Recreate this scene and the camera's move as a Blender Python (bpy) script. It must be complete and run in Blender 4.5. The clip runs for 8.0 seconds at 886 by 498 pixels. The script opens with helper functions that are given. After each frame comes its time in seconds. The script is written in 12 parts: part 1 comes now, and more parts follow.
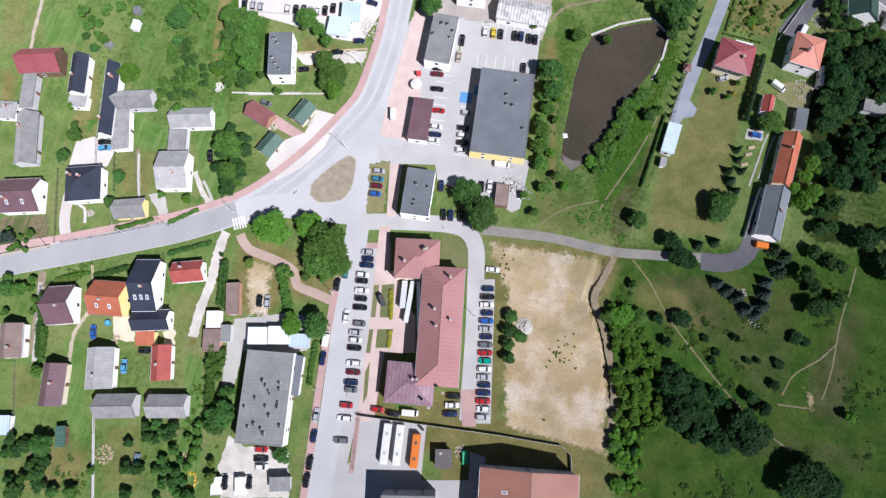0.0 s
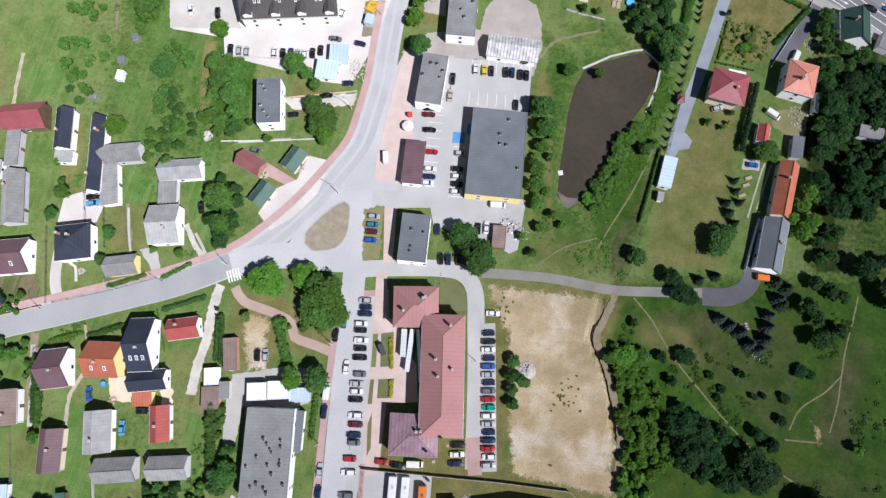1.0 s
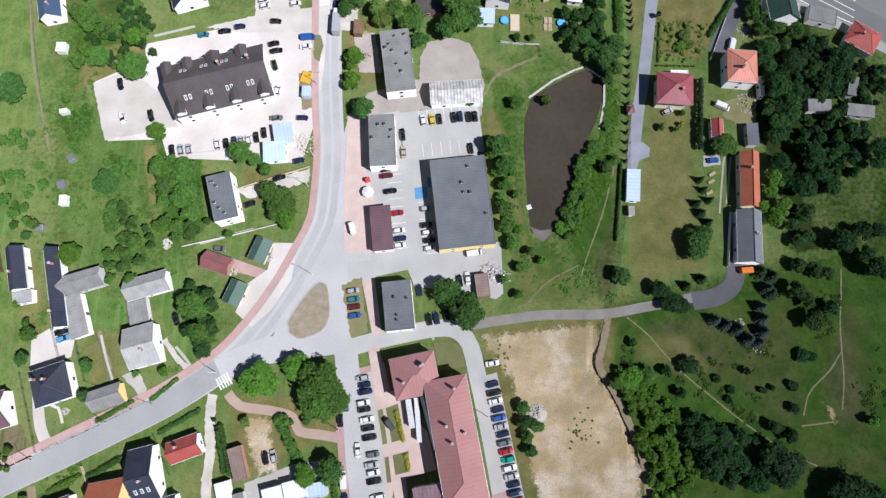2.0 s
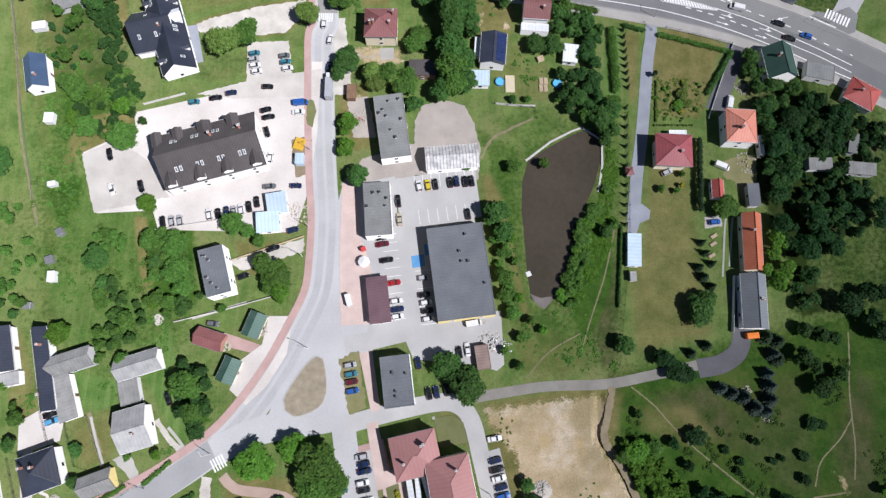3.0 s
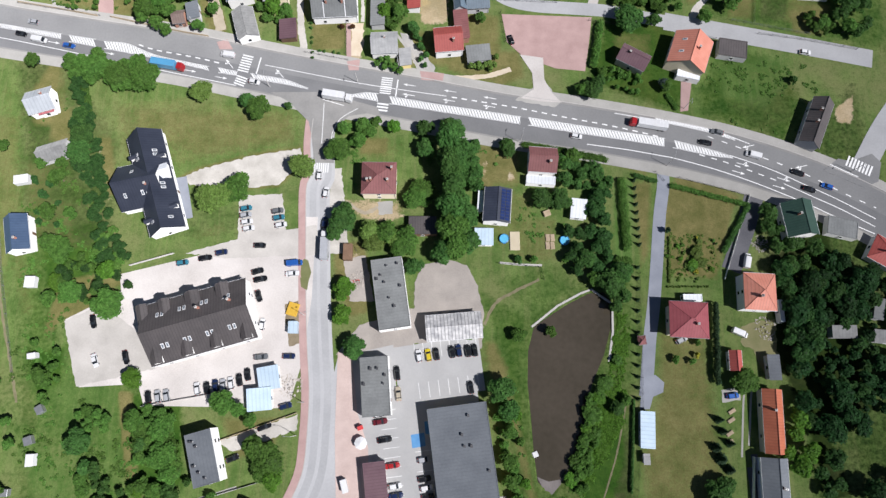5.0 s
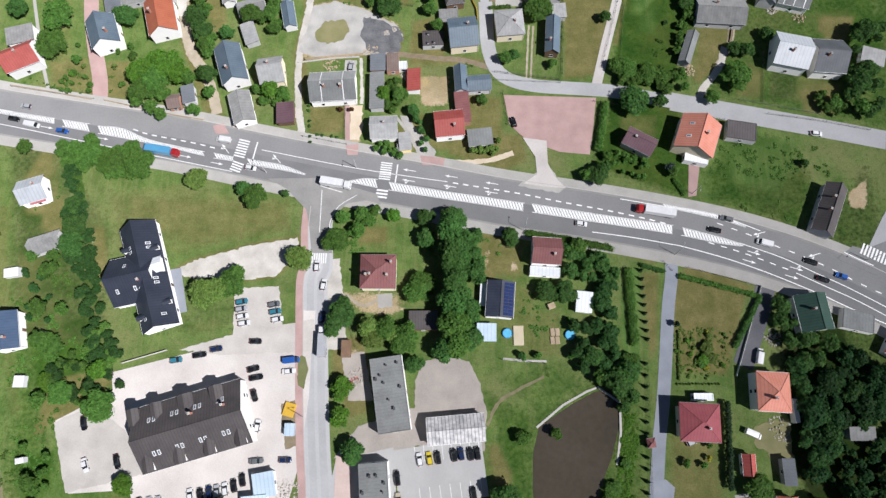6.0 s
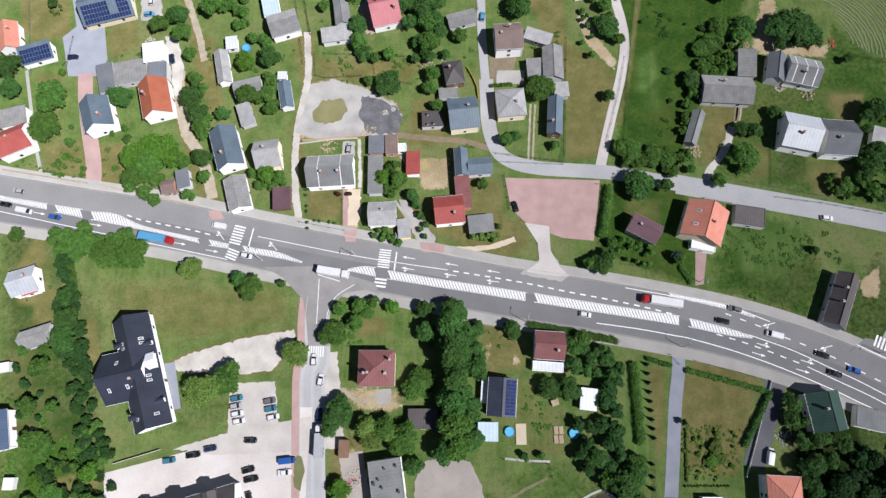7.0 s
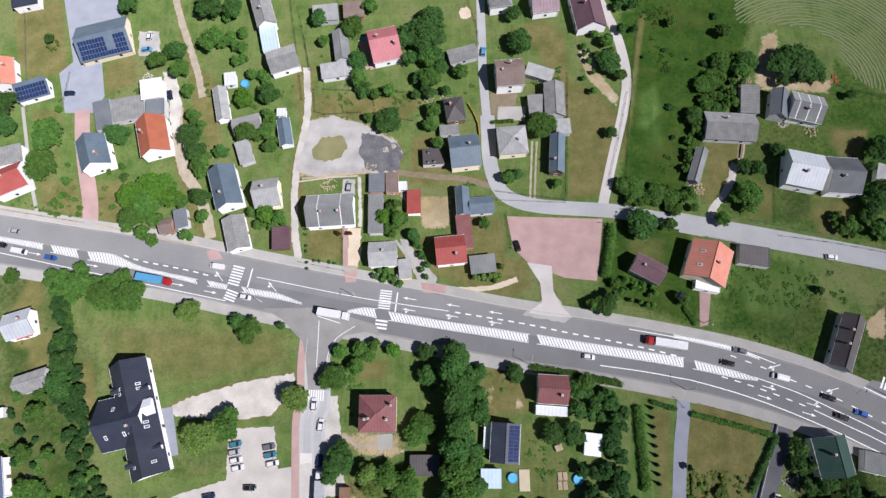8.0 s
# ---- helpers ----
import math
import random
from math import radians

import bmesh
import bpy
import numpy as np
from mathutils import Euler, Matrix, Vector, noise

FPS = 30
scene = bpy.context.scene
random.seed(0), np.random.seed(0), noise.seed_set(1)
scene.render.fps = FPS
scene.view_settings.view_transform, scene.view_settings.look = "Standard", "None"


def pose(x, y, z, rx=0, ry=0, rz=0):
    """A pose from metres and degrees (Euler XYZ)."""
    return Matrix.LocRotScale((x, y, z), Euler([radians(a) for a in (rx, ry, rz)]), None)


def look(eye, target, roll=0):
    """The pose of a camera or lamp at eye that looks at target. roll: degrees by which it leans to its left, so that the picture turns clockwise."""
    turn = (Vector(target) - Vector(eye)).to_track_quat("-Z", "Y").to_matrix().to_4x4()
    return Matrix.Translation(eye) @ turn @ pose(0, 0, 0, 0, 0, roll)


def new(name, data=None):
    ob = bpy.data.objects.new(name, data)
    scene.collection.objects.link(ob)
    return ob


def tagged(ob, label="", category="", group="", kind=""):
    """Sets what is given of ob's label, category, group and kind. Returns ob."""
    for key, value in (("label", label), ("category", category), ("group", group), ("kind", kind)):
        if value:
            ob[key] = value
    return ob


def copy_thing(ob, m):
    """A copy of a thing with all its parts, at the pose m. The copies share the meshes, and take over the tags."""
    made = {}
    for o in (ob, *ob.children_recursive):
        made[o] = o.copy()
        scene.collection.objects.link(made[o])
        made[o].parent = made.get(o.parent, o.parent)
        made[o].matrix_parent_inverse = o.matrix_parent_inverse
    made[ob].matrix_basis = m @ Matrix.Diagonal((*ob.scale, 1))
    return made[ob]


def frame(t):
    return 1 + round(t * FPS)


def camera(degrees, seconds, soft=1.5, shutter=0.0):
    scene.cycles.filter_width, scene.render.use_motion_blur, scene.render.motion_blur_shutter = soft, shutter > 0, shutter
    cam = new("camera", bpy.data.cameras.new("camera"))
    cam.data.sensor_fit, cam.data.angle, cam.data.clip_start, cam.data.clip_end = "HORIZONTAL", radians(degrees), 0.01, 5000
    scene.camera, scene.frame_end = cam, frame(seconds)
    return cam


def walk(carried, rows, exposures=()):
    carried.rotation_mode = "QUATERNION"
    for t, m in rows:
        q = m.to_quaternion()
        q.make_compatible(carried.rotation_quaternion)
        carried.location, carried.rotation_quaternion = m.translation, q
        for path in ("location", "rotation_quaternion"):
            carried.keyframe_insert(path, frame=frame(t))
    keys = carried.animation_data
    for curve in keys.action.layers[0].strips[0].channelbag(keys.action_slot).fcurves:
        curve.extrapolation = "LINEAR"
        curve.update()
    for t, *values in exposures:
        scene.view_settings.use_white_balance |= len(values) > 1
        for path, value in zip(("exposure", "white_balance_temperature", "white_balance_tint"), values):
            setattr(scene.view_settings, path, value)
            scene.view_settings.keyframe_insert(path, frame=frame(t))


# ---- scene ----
cam = camera(71.0, 8.0, soft=1.4)
ROWS = [
    (0, 0.02, -59.98, 200.04, 11.769, -0.552, 15.392),
    (0.5, -1.30, -54.22, 200.28, 11.626, -0.483, 15.335),
    (1, -4.78, -45.41, 200.42, 11.659, -0.604, 13.160),
    (1.5, -7.98, -36.71, 200.93, 11.698, -0.600, 5.960),
    (1.7, -8.46, -32.44, 201.16, 11.663, -0.511, 2.928),
    (2.8, -8.99, -13.25, 200.68, 13.039, -0.395, -0.191),
    (3, -9.40, -8.30, 200.65, 13.148, -0.507, -0.096),
    (3.5, -9.68, 5.34, 201.20, 12.958, -0.530, -0.103),
    (4, -9.57, 19.72, 201.55, 13.027, -0.428, -0.078),
    (4.2, -10.01, 24.17, 201.65, 13.398, -0.565, -0.166),
    (5.3, -8.28, 54.61, 202.16, 13.995, -0.032, -0.086),
    (5.5, -8.08, 59.78, 202.16, 14.288, 0.082, -0.136),
    (6, -7.69, 74.59, 202.77, 14.698, 0.208, -0.228),
    (6.5, -6.37, 89.08, 203.73, 14.993, 0.516, -0.274),
    (7, -6.20, 103.78, 205.01, 15.140, 0.608, -0.279),
    (7.5, -7.67, 110.04, 205.48, 15.530, 0.320, -0.392),
    (8, -7.44, 115.92, 205.79, 15.630, 0.424, -0.477),
]
walk(cam, [(t, pose(x, y, z, rx, ry, rz)) for t, x, y, z, rx, ry, rz in ROWS], exposures=[(0.0, 0.11, 5980, 17), (0.5, 0.05, 6000, 16), (1.5, 0.01, 6030, 14), (3.5, -0.02, 6150, 14.5), (5.7, -0.04, 6230, 12.5), (7.0, -0.05, 6170, 14.5), (8.0, -0.05, 6140, 16.5)])
DEG = math.degrees


# ---- world and light ----
SUN_ELEV, SUN_AZ = 54.0, -30.0    # height of the sun; the bearing it shines from, counted from +x towards +y
world = bpy.data.worlds.new("sky_world")
scene.world = world
world.use_nodes = True
_nt = world.node_tree
_sky = _nt.nodes.new("ShaderNodeTexSky")
_sky.sky_type = 'NISHITA'
_sky.sun_disc = False
_sky.air_density, _sky.dust_density = 0.7, 0.4
_sky.sun_elevation = radians(SUN_ELEV)
_sky.sun_rotation = radians(90 - SUN_AZ)
_nt.links.new(_sky.outputs[0], _nt.nodes["Background"].inputs[0])
_nt.nodes["Background"].inputs[1].default_value = 0.045
_sd = bpy.data.lights.new("sun", 'SUN')
_sd.energy, _sd.angle, _sd.color = 5.0, radians(0.53), (1.0, 0.975, 0.94)
_from = Vector((math.cos(radians(SUN_AZ)) * math.cos(radians(SUN_ELEV)), math.sin(radians(SUN_AZ)) * math.cos(radians(SUN_ELEV)), math.sin(radians(SUN_ELEV))))
sun = new("sun", _sd)
sun.matrix_world = look(tuple(_from * 400), (0, 0, 0))


# ---- materials ----
def surf(name, c1, c2, rough=0.8, s1=0.25, s2=3.0, bump=0.15, metal=0.0, stripe=0.0, axis=0, depth=0.3, vary=0.12, island=False):
    """A surface in two tones, mixed by broad stains and fine grain, with optional ribs of pitch stripe along a local axis."""
    m = bpy.data.materials.new(name)
    m.use_nodes = True
    nt = m.node_tree
    b = nt.nodes["Principled BSDF"]
    b.inputs["Roughness"].default_value, b.inputs["Metallic"].default_value = rough, metal
    b.inputs["Diffuse Roughness"].default_value = 1.0 if rough >= 0.85 else 0.3
    geo = nt.nodes.new("ShaderNodeNewGeometry")
    def noise_at(scale, detail):
        n = nt.nodes.new("ShaderNodeTexNoise")
        n.inputs["Scale"].default_value, n.inputs["Detail"].default_value = scale, detail
        nt.links.new(geo.outputs["Position"], n.inputs["Vector"])
        return n
    big, small = noise_at(s1, 5), noise_at(s2, 4)
    def maths(op, a, bb):
        q = nt.nodes.new("ShaderNodeMath")
        q.operation = op
        for k, v in enumerate((a, bb)):
            if isinstance(v, (int, float)):
                q.inputs[k].default_value = v
            else:
                nt.links.new(v, q.inputs[k])
        return q.outputs[0]
    fac = maths('ADD', maths('MULTIPLY', big.outputs[0], 1.3), maths('MULTIPLY', small.outputs[0], 0.7))
    ramp = nt.nodes.new("ShaderNodeMapRange")
    ramp.inputs[1].default_value, ramp.inputs[2].default_value = 0.65, 1.35
    nt.links.new(fac, ramp.inputs[0])
    mix = nt.nodes.new("ShaderNodeMix")
    mix.data_type = 'RGBA'
    mix.inputs[6].default_value, mix.inputs[7].default_value = (*c1, 1), (*c2, 1)
    nt.links.new(ramp.outputs[0], mix.inputs[0])
    info = nt.nodes.new("ShaderNodeObjectInfo")
    rnd = geo.outputs["Random Per Island"] if island else info.outputs["Random"]
    hsv = nt.nodes.new("ShaderNodeHueSaturation")
    nt.links.new(maths('ADD', maths('MULTIPLY', rnd, 2 * vary), 1 - vary), hsv.inputs["Value"])
    nt.links.new(mix.outputs[2], hsv.inputs["Color"])
    nt.links.new(hsv.outputs[0], b.inputs["Base Color"])
    height = small.outputs[0]
    if stripe:
        tc = nt.nodes.new("ShaderNodeTexCoord")
        sep = nt.nodes.new("ShaderNodeSeparateXYZ")
        nt.links.new(tc.outputs["Object"], sep.inputs[0])
        wave = maths('SINE', maths('MULTIPLY', sep.outputs[axis], 2 * math.pi / stripe), 0.0)
        height = maths('ADD', height, maths('MULTIPLY', wave, 0.5))
        dark = nt.nodes.new("ShaderNodeMix")
        dark.data_type = 'RGBA'
        dark.blend_type = 'MULTIPLY'
        dark.inputs[7].default_value = (1 - depth, 1 - depth, 1 - depth, 1)
        nt.links.new(maths('GREATER_THAN', wave, 0.72), dark.inputs[0])
        nt.links.new(hsv.outputs[0], dark.inputs[6])
        nt.links.new(dark.outputs[2], b.inputs["Base Color"])
    bp = nt.nodes.new("ShaderNodeBump")
    bp.inputs["Strength"].default_value, bp.inputs["Distance"].default_value = bump, 0.05
    nt.links.new(height, bp.inputs["Height"])
    nt.links.new(bp.outputs[0], b.inputs["Normal"])
    return m


def leaf(name, c1, c2, through_light=0.42):
    m = surf(name, c1, c2, rough=0.6, s1=0.6, s2=4.0, bump=0.0, vary=0.35, island=True)
    nt = m.node_tree
    b = nt.nodes["Principled BSDF"]
    b.inputs["Diffuse Roughness"].default_value = 1.0
    b.inputs["Specular IOR Level"].default_value = 0.12
    tr = nt.nodes.new("ShaderNodeBsdfTranslucent")
    src = b.inputs["Base Color"].links[0].from_socket
    info = nt.nodes.new("ShaderNodeObjectInfo")
    tone = nt.nodes.new("ShaderNodeHueSaturation")
    for sock, lo, hi in (("Value", 0.8, 1.22), ("Hue", 0.496, 0.512)):
        rng_node = nt.nodes.new("ShaderNodeMapRange")
        rng_node.inputs[3].default_value, rng_node.inputs[4].default_value = lo, hi
        nt.links.new(info.outputs["Random"], rng_node.inputs[0])
        nt.links.new(rng_node.outputs[0], tone.inputs[sock])
    nt.links.new(src, tone.inputs["Color"])
    src = tone.outputs[0]
    nt.links.new(src, b.inputs["Base Color"])
    nt.links.new(src, tr.inputs[0])
    mx = nt.nodes.new("ShaderNodeMixShader")
    mx.inputs[0].default_value = through_light
    nt.links.new(b.outputs[0], mx.inputs[1])
    nt.links.new(tr.outputs[0], mx.inputs[2])
    nt.links.new(mx.outputs[0], nt.nodes["Material Output"].inputs[0])
    return m


M = {}
def define(key, *a, **k):
    M[key] = surf(key, *a, **k)


define("asphalt_worn", (0.235, 0.222, 0.20), (0.34, 0.32, 0.29), 0.9, 0.2, 2.5, vary=0.03)
define("asphalt_new", (0.185, 0.187, 0.19), (0.252, 0.252, 0.255), 0.85, 0.08, 2.0, vary=0.0)
define("asphalt_mid", (0.24, 0.24, 0.24), (0.315, 0.314, 0.311), 0.88, 0.06, 1.5, vary=0.0)
define("asphalt_dust", (0.27, 0.265, 0.255), (0.36, 0.35, 0.335), 0.9, 0.2, 2.0, vary=0.0)
define("asphalt_old", (0.465, 0.466, 0.472), (0.568, 0.568, 0.572), 0.9, 0.06, 1.5, vary=0.0)
define("asphalt_west", (0.335, 0.338, 0.345), (0.415, 0.418, 0.424), 0.9, 0.08, 1.5, vary=0.0)
define("asphalt_lane", (0.415, 0.417, 0.423), (0.515, 0.516, 0.521), 0.9, 0.12, 1.5, vary=0.0)
define("asphalt_drive", (0.10, 0.10, 0.115), (0.17, 0.17, 0.185), 0.9, 0.12, 2.0, vary=0.05)
define("concrete", (0.40, 0.388, 0.36), (0.52, 0.505, 0.475), 0.9, 0.15, 2.5, vary=0.05)
define("gravel_grey", (0.33, 0.32, 0.305), (0.58, 0.56, 0.53), 0.95, 0.14, 3.0, bump=0.4, vary=0.05)
define("island_soil", (0.27, 0.23, 0.165), (0.40, 0.35, 0.265), 0.95, 0.5, 3.0, bump=0.4, vary=0.05)
define("worn_path", (0.18, 0.168, 0.085), (0.30, 0.265, 0.16), 0.95, 0.5, 3.0, bump=0.4, vary=0.05)
define("sand_track", (0.38, 0.325, 0.24), (0.53, 0.465, 0.365), 0.95, 0.4, 3.0, bump=0.4, vary=0.05)
define("ash", (0.10, 0.10, 0.112), (0.24, 0.24, 0.25), 0.95, 0.35, 2.0, bump=0.3, vary=0.05)
define("hay", (0.20, 0.25, 0.11), (0.28, 0.315, 0.16), 0.95, 0.4, 3.0, bump=0.4)
define("gravel", (0.44, 0.415, 0.37), (0.70, 0.67, 0.62), 0.95, 0.2, 3.0, bump=0.4, vary=0.05)
define("yard_light", (0.47, 0.445, 0.41), (0.62, 0.59, 0.55), 0.95, 0.16, 2.5, bump=0.3, vary=0.05)
define("yard_dust", (0.36, 0.325, 0.295), (0.50, 0.455, 0.41), 0.95, 0.16, 2.5, bump=0.3, vary=0.05)
define("paving_grey", (0.44, 0.437, 0.432), (0.54, 0.535, 0.525), 0.9, 0.12, 3.0, vary=0.04)
define("paving_light", (0.52, 0.485, 0.455), (0.7, 0.665, 0.635), 0.9, 0.08, 2.5, vary=0.04)
define("paving_tan", (0.42, 0.315, 0.26), (0.54, 0.42, 0.35), 0.9, 0.2, 3.0, vary=0.06)
define("paving_pink", (0.43, 0.29, 0.27), (0.55, 0.39, 0.365), 0.9, 0.2, 3.0, vary=0.06)
define("paving_rose", (0.54, 0.43, 0.39), (0.67, 0.555, 0.51), 0.9, 0.2, 3.0, vary=0.06)
define("paving_blue", (0.29, 0.31, 0.36), (0.38, 0.40, 0.45), 0.9, 0.2, 3.0, vary=0.05)
define("sand", (0.62, 0.52, 0.38), (0.74, 0.66, 0.54), 0.95, 0.3, 3.0, bump=0.4, vary=0.05)
define("mud", (0.105, 0.088, 0.082), (0.185, 0.160, 0.150), 0.6, 0.3, 2.0, bump=0.2, vary=0.05)
define("soil", (0.24, 0.19, 0.12), (0.36, 0.30, 0.20), 0.95, 0.4, 3.0, bump=0.4, vary=0.1)
define("dry_lawn", (0.22, 0.225, 0.09), (0.33, 0.30, 0.155), 0.95, 0.25, 3.0, bump=0.4, vary=0.08)
define("lawn", (0.14, 0.162, 0.056), (0.21, 0.215, 0.095), 0.95, 0.25, 3.0, bump=0.4, vary=0.08)
define("paint_white", (0.74, 0.74, 0.73), (0.86, 0.86, 0.85), 0.7, 0.5, 5.0, vary=0.02)
define("paint_blue", (0.08, 0.25, 0.50), (0.12, 0.32, 0.58), 0.7, 0.5, 5.0)
define("kerb_stone", (0.48, 0.46, 0.44), (0.58, 0.56, 0.53), 0.9, 0.5, 5.0)
# roofs
define("roof_red", (0.36, 0.07, 0.06), (0.46, 0.11, 0.09), 0.6, 0.3, 2.0, stripe=0.9, axis=0, depth=0.16)
define("roof_crimson", (0.29, 0.07, 0.082), (0.37, 0.105, 0.115), 0.5, 0.3, 2.0, stripe=0.9, axis=0, depth=0.16)
define("roof_darkred", (0.22, 0.085, 0.083), (0.30, 0.125, 0.12), 0.6, 0.3, 2.0, stripe=0.9, axis=0, depth=0.18)
define("roof_pink", (0.38, 0.185, 0.175), (0.46, 0.24, 0.228), 0.55, 0.1, 1.5, stripe=1.2, axis=0, depth=0.08, vary=0.05)
define("roof_rose", (0.45, 0.14, 0.16), (0.55, 0.20, 0.21), 0.55, 0.2, 1.5, stripe=1.0, axis=0, depth=0.12)
define("roof_purple", (0.135, 0.074, 0.09), (0.19, 0.113, 0.128), 0.5, 0.2, 2.0, stripe=0.9, axis=0, depth=0.18)
define("roof_lilac", (0.24, 0.13, 0.17), (0.40, 0.28, 0.31), 0.45, 0.25, 2.0, stripe=1.2, axis=0, depth=0.25)
define("roof_tan", (0.30, 0.13, 0.09), (0.38, 0.18, 0.13), 0.6, 0.15, 2.0, stripe=0.9, axis=0, depth=0.12)
define("roof_orange", (0.41, 0.118, 0.062), (0.52, 0.168, 0.092), 0.6, 0.3, 2.0, stripe=0.9, axis=0, depth=0.14)
define("roof_salmon", (0.60, 0.22, 0.15), (0.70, 0.30, 0.22), 0.6, 0.3, 2.0, stripe=0.9, axis=0, depth=0.14)
define("roof_navy", (0.028, 0.034, 0.055), (0.05, 0.058, 0.085), 0.5, 0.2, 2.0, stripe=0.9, axis=0, depth=0.2)
define("roof_blue", (0.05, 0.088, 0.165), (0.08, 0.128, 0.215), 0.5, 0.2, 2.0, stripe=0.9, axis=0, depth=0.15)
define("roof_slate", (0.115, 0.16, 0.205), (0.175, 0.23, 0.28), 0.5, 0.25, 2.0, stripe=0.9, axis=0, depth=0.15)
define("roof_grey", (0.215, 0.215, 0.21), (0.33, 0.33, 0.32), 0.85, 0.45, 2.5, stripe=1.1, axis=0, depth=0.09)
define("roof_lightgrey", (0.315, 0.315, 0.315), (0.46, 0.46, 0.45), 0.8, 0.45, 2.5, stripe=1.1, axis=0, depth=0.08)
define("roof_bitumen", (0.145, 0.16, 0.18), (0.21, 0.228, 0.248), 0.9, 0.15, 1.5, stripe=1.0, axis=0, depth=0.07)
define("roof_felt", (0.20, 0.207, 0.205), (0.30, 0.31, 0.305), 0.9, 0.2, 1.5, stripe=1.0, axis=0, depth=0.08)
define("roof_charcoal", (0.07, 0.062, 0.062), (0.115, 0.10, 0.098), 0.6, 0.2, 2.0, stripe=0.9, axis=0, depth=0.2)
define("roof_anthracite", (0.085, 0.092, 0.102), (0.135, 0.143, 0.156), 0.75, 0.2, 2.0, stripe=0.9, axis=0, depth=0.1)
define("roof_brown", (0.20, 0.14, 0.12), (0.29, 0.22, 0.19), 0.8, 0.3, 2.0, stripe=0.9, axis=0, depth=0.15)
define("roof_pine", (0.025, 0.065, 0.048), (0.045, 0.095, 0.072), 0.6, 0.3, 2.0, stripe=0.9, axis=0, depth=0.18)
define("roof_green", (0.06, 0.13, 0.10), (0.10, 0.19, 0.15), 0.6, 0.3, 2.0, stripe=0.9, axis=0, depth=0.18)
define("roof_white", (0.72, 0.75, 0.78), (0.84, 0.86, 0.88), 0.5, 0.3, 2.0, stripe=1.2, axis=0, depth=0.1)
define("roof_pale", (0.48, 0.51, 0.54), (0.60, 0.63, 0.66), 0.5, 0.3, 2.0, stripe=1.2, axis=0, depth=0.12)
define("roof_sky", (0.50, 0.63, 0.74), (0.62, 0.74, 0.83), 0.45, 0.3, 2.0, stripe=1.2, axis=0, depth=0.12)
define("roof_metal", (0.34, 0.34, 0.35), (0.78, 0.76, 0.74), 0.45, 0.5, 1.2, stripe=1.1, axis=0, depth=0.45)
# walls and small things
define("wall_white", (0.74, 0.73, 0.70), (0.82, 0.81, 0.78), 0.85, 0.4, 4.0)
define("wall_cream", (0.66, 0.58, 0.42), (0.74, 0.66, 0.50), 0.85, 0.4, 4.0)
define("wall_yellow", (0.70, 0.56, 0.22), (0.78, 0.64, 0.30), 0.85, 0.4, 4.0)
define("wall_grey", (0.40, 0.40, 0.40), (0.50, 0.50, 0.49), 0.85, 0.4, 4.0)
define("wall_brick", (0.34, 0.17, 0.12), (0.44, 0.24, 0.17), 0.85, 0.6, 4.0, stripe=0.3, axis=2, depth=0.12)
define("wall_wood", (0.17, 0.10, 0.06), (0.26, 0.16, 0.10), 0.8, 0.5, 4.0, stripe=0.3, axis=0, depth=0.25)
define("chimney_brick", (0.30, 0.13, 0.09), (0.40, 0.20, 0.15), 0.9, 1.0, 5.0)
define("trim_white", (0.72, 0.72, 0.72), (0.80, 0.80, 0.80), 0.5, 1.0, 5.0)
define("metal_grey", (0.40, 0.41, 0.42), (0.52, 0.53, 0.54), 0.4, 1.0, 5.0, metal=0.6)
define("metal_dark", (0.05, 0.05, 0.055), (0.09, 0.09, 0.095), 0.5, 1.0, 5.0)
define("rubber", (0.02, 0.02, 0.02), (0.035, 0.035, 0.035), 0.9, 1.0, 5.0)
define("bark", (0.10, 0.075, 0.05), (0.17, 0.13, 0.09), 0.95, 1.0, 6.0, bump=0.5)
define("timber", (0.40, 0.31, 0.20), (0.55, 0.45, 0.32), 0.85, 1.0, 6.0, bump=0.3)
define("plastic_blue", (0.05, 0.25, 0.60), (0.08, 0.34, 0.72), 0.35, 1.0, 5.0)
define("plastic_green", (0.02, 0.38, 0.16), (0.04, 0.46, 0.22), 0.4, 1.0, 5.0)
define("plastic_yellow", (0.70, 0.42, 0.04), (0.80, 0.52, 0.08), 0.4, 1.0, 5.0)
define("plastic_red", (0.55, 0.05, 0.05), (0.65, 0.08, 0.08), 0.4, 1.0, 5.0)
define("solar_cell", (0.02, 0.035, 0.11), (0.03, 0.05, 0.15), 0.15, 1.0, 5.0, bump=0.0)
define("rubble", (0.30, 0.26, 0.22), (0.66, 0.62, 0.56), 0.9, 1.5, 5.0, bump=0.5)
define("glass_dark", (0.02, 0.025, 0.03), (0.035, 0.04, 0.045), 0.08, 1.0, 5.0, bump=0.0)
# roof-window glass: the reflected sky is painted into its base colour
define("glass_sky_reflect", (0.16, 0.19, 0.22), (0.22, 0.25, 0.28), 0.08, 1.0, 5.0, bump=0.0)
define("lamp_clear", (0.75, 0.75, 0.72), (0.85, 0.85, 0.82), 0.1, 1.0, 5.0, bump=0.0)
define("lamp_red", (0.40, 0.02, 0.02), (0.50, 0.03, 0.03), 0.2, 1.0, 5.0, bump=0.0)
define("pool_water", (0.10, 0.42, 0.62), (0.16, 0.50, 0.70), 0.08, 1.0, 5.0, bump=0.05)
define("pond_water", (0.056, 0.047, 0.033), (0.084, 0.069, 0.052), 0.06, 0.05, 0.6, bump=0.02, vary=0.0)
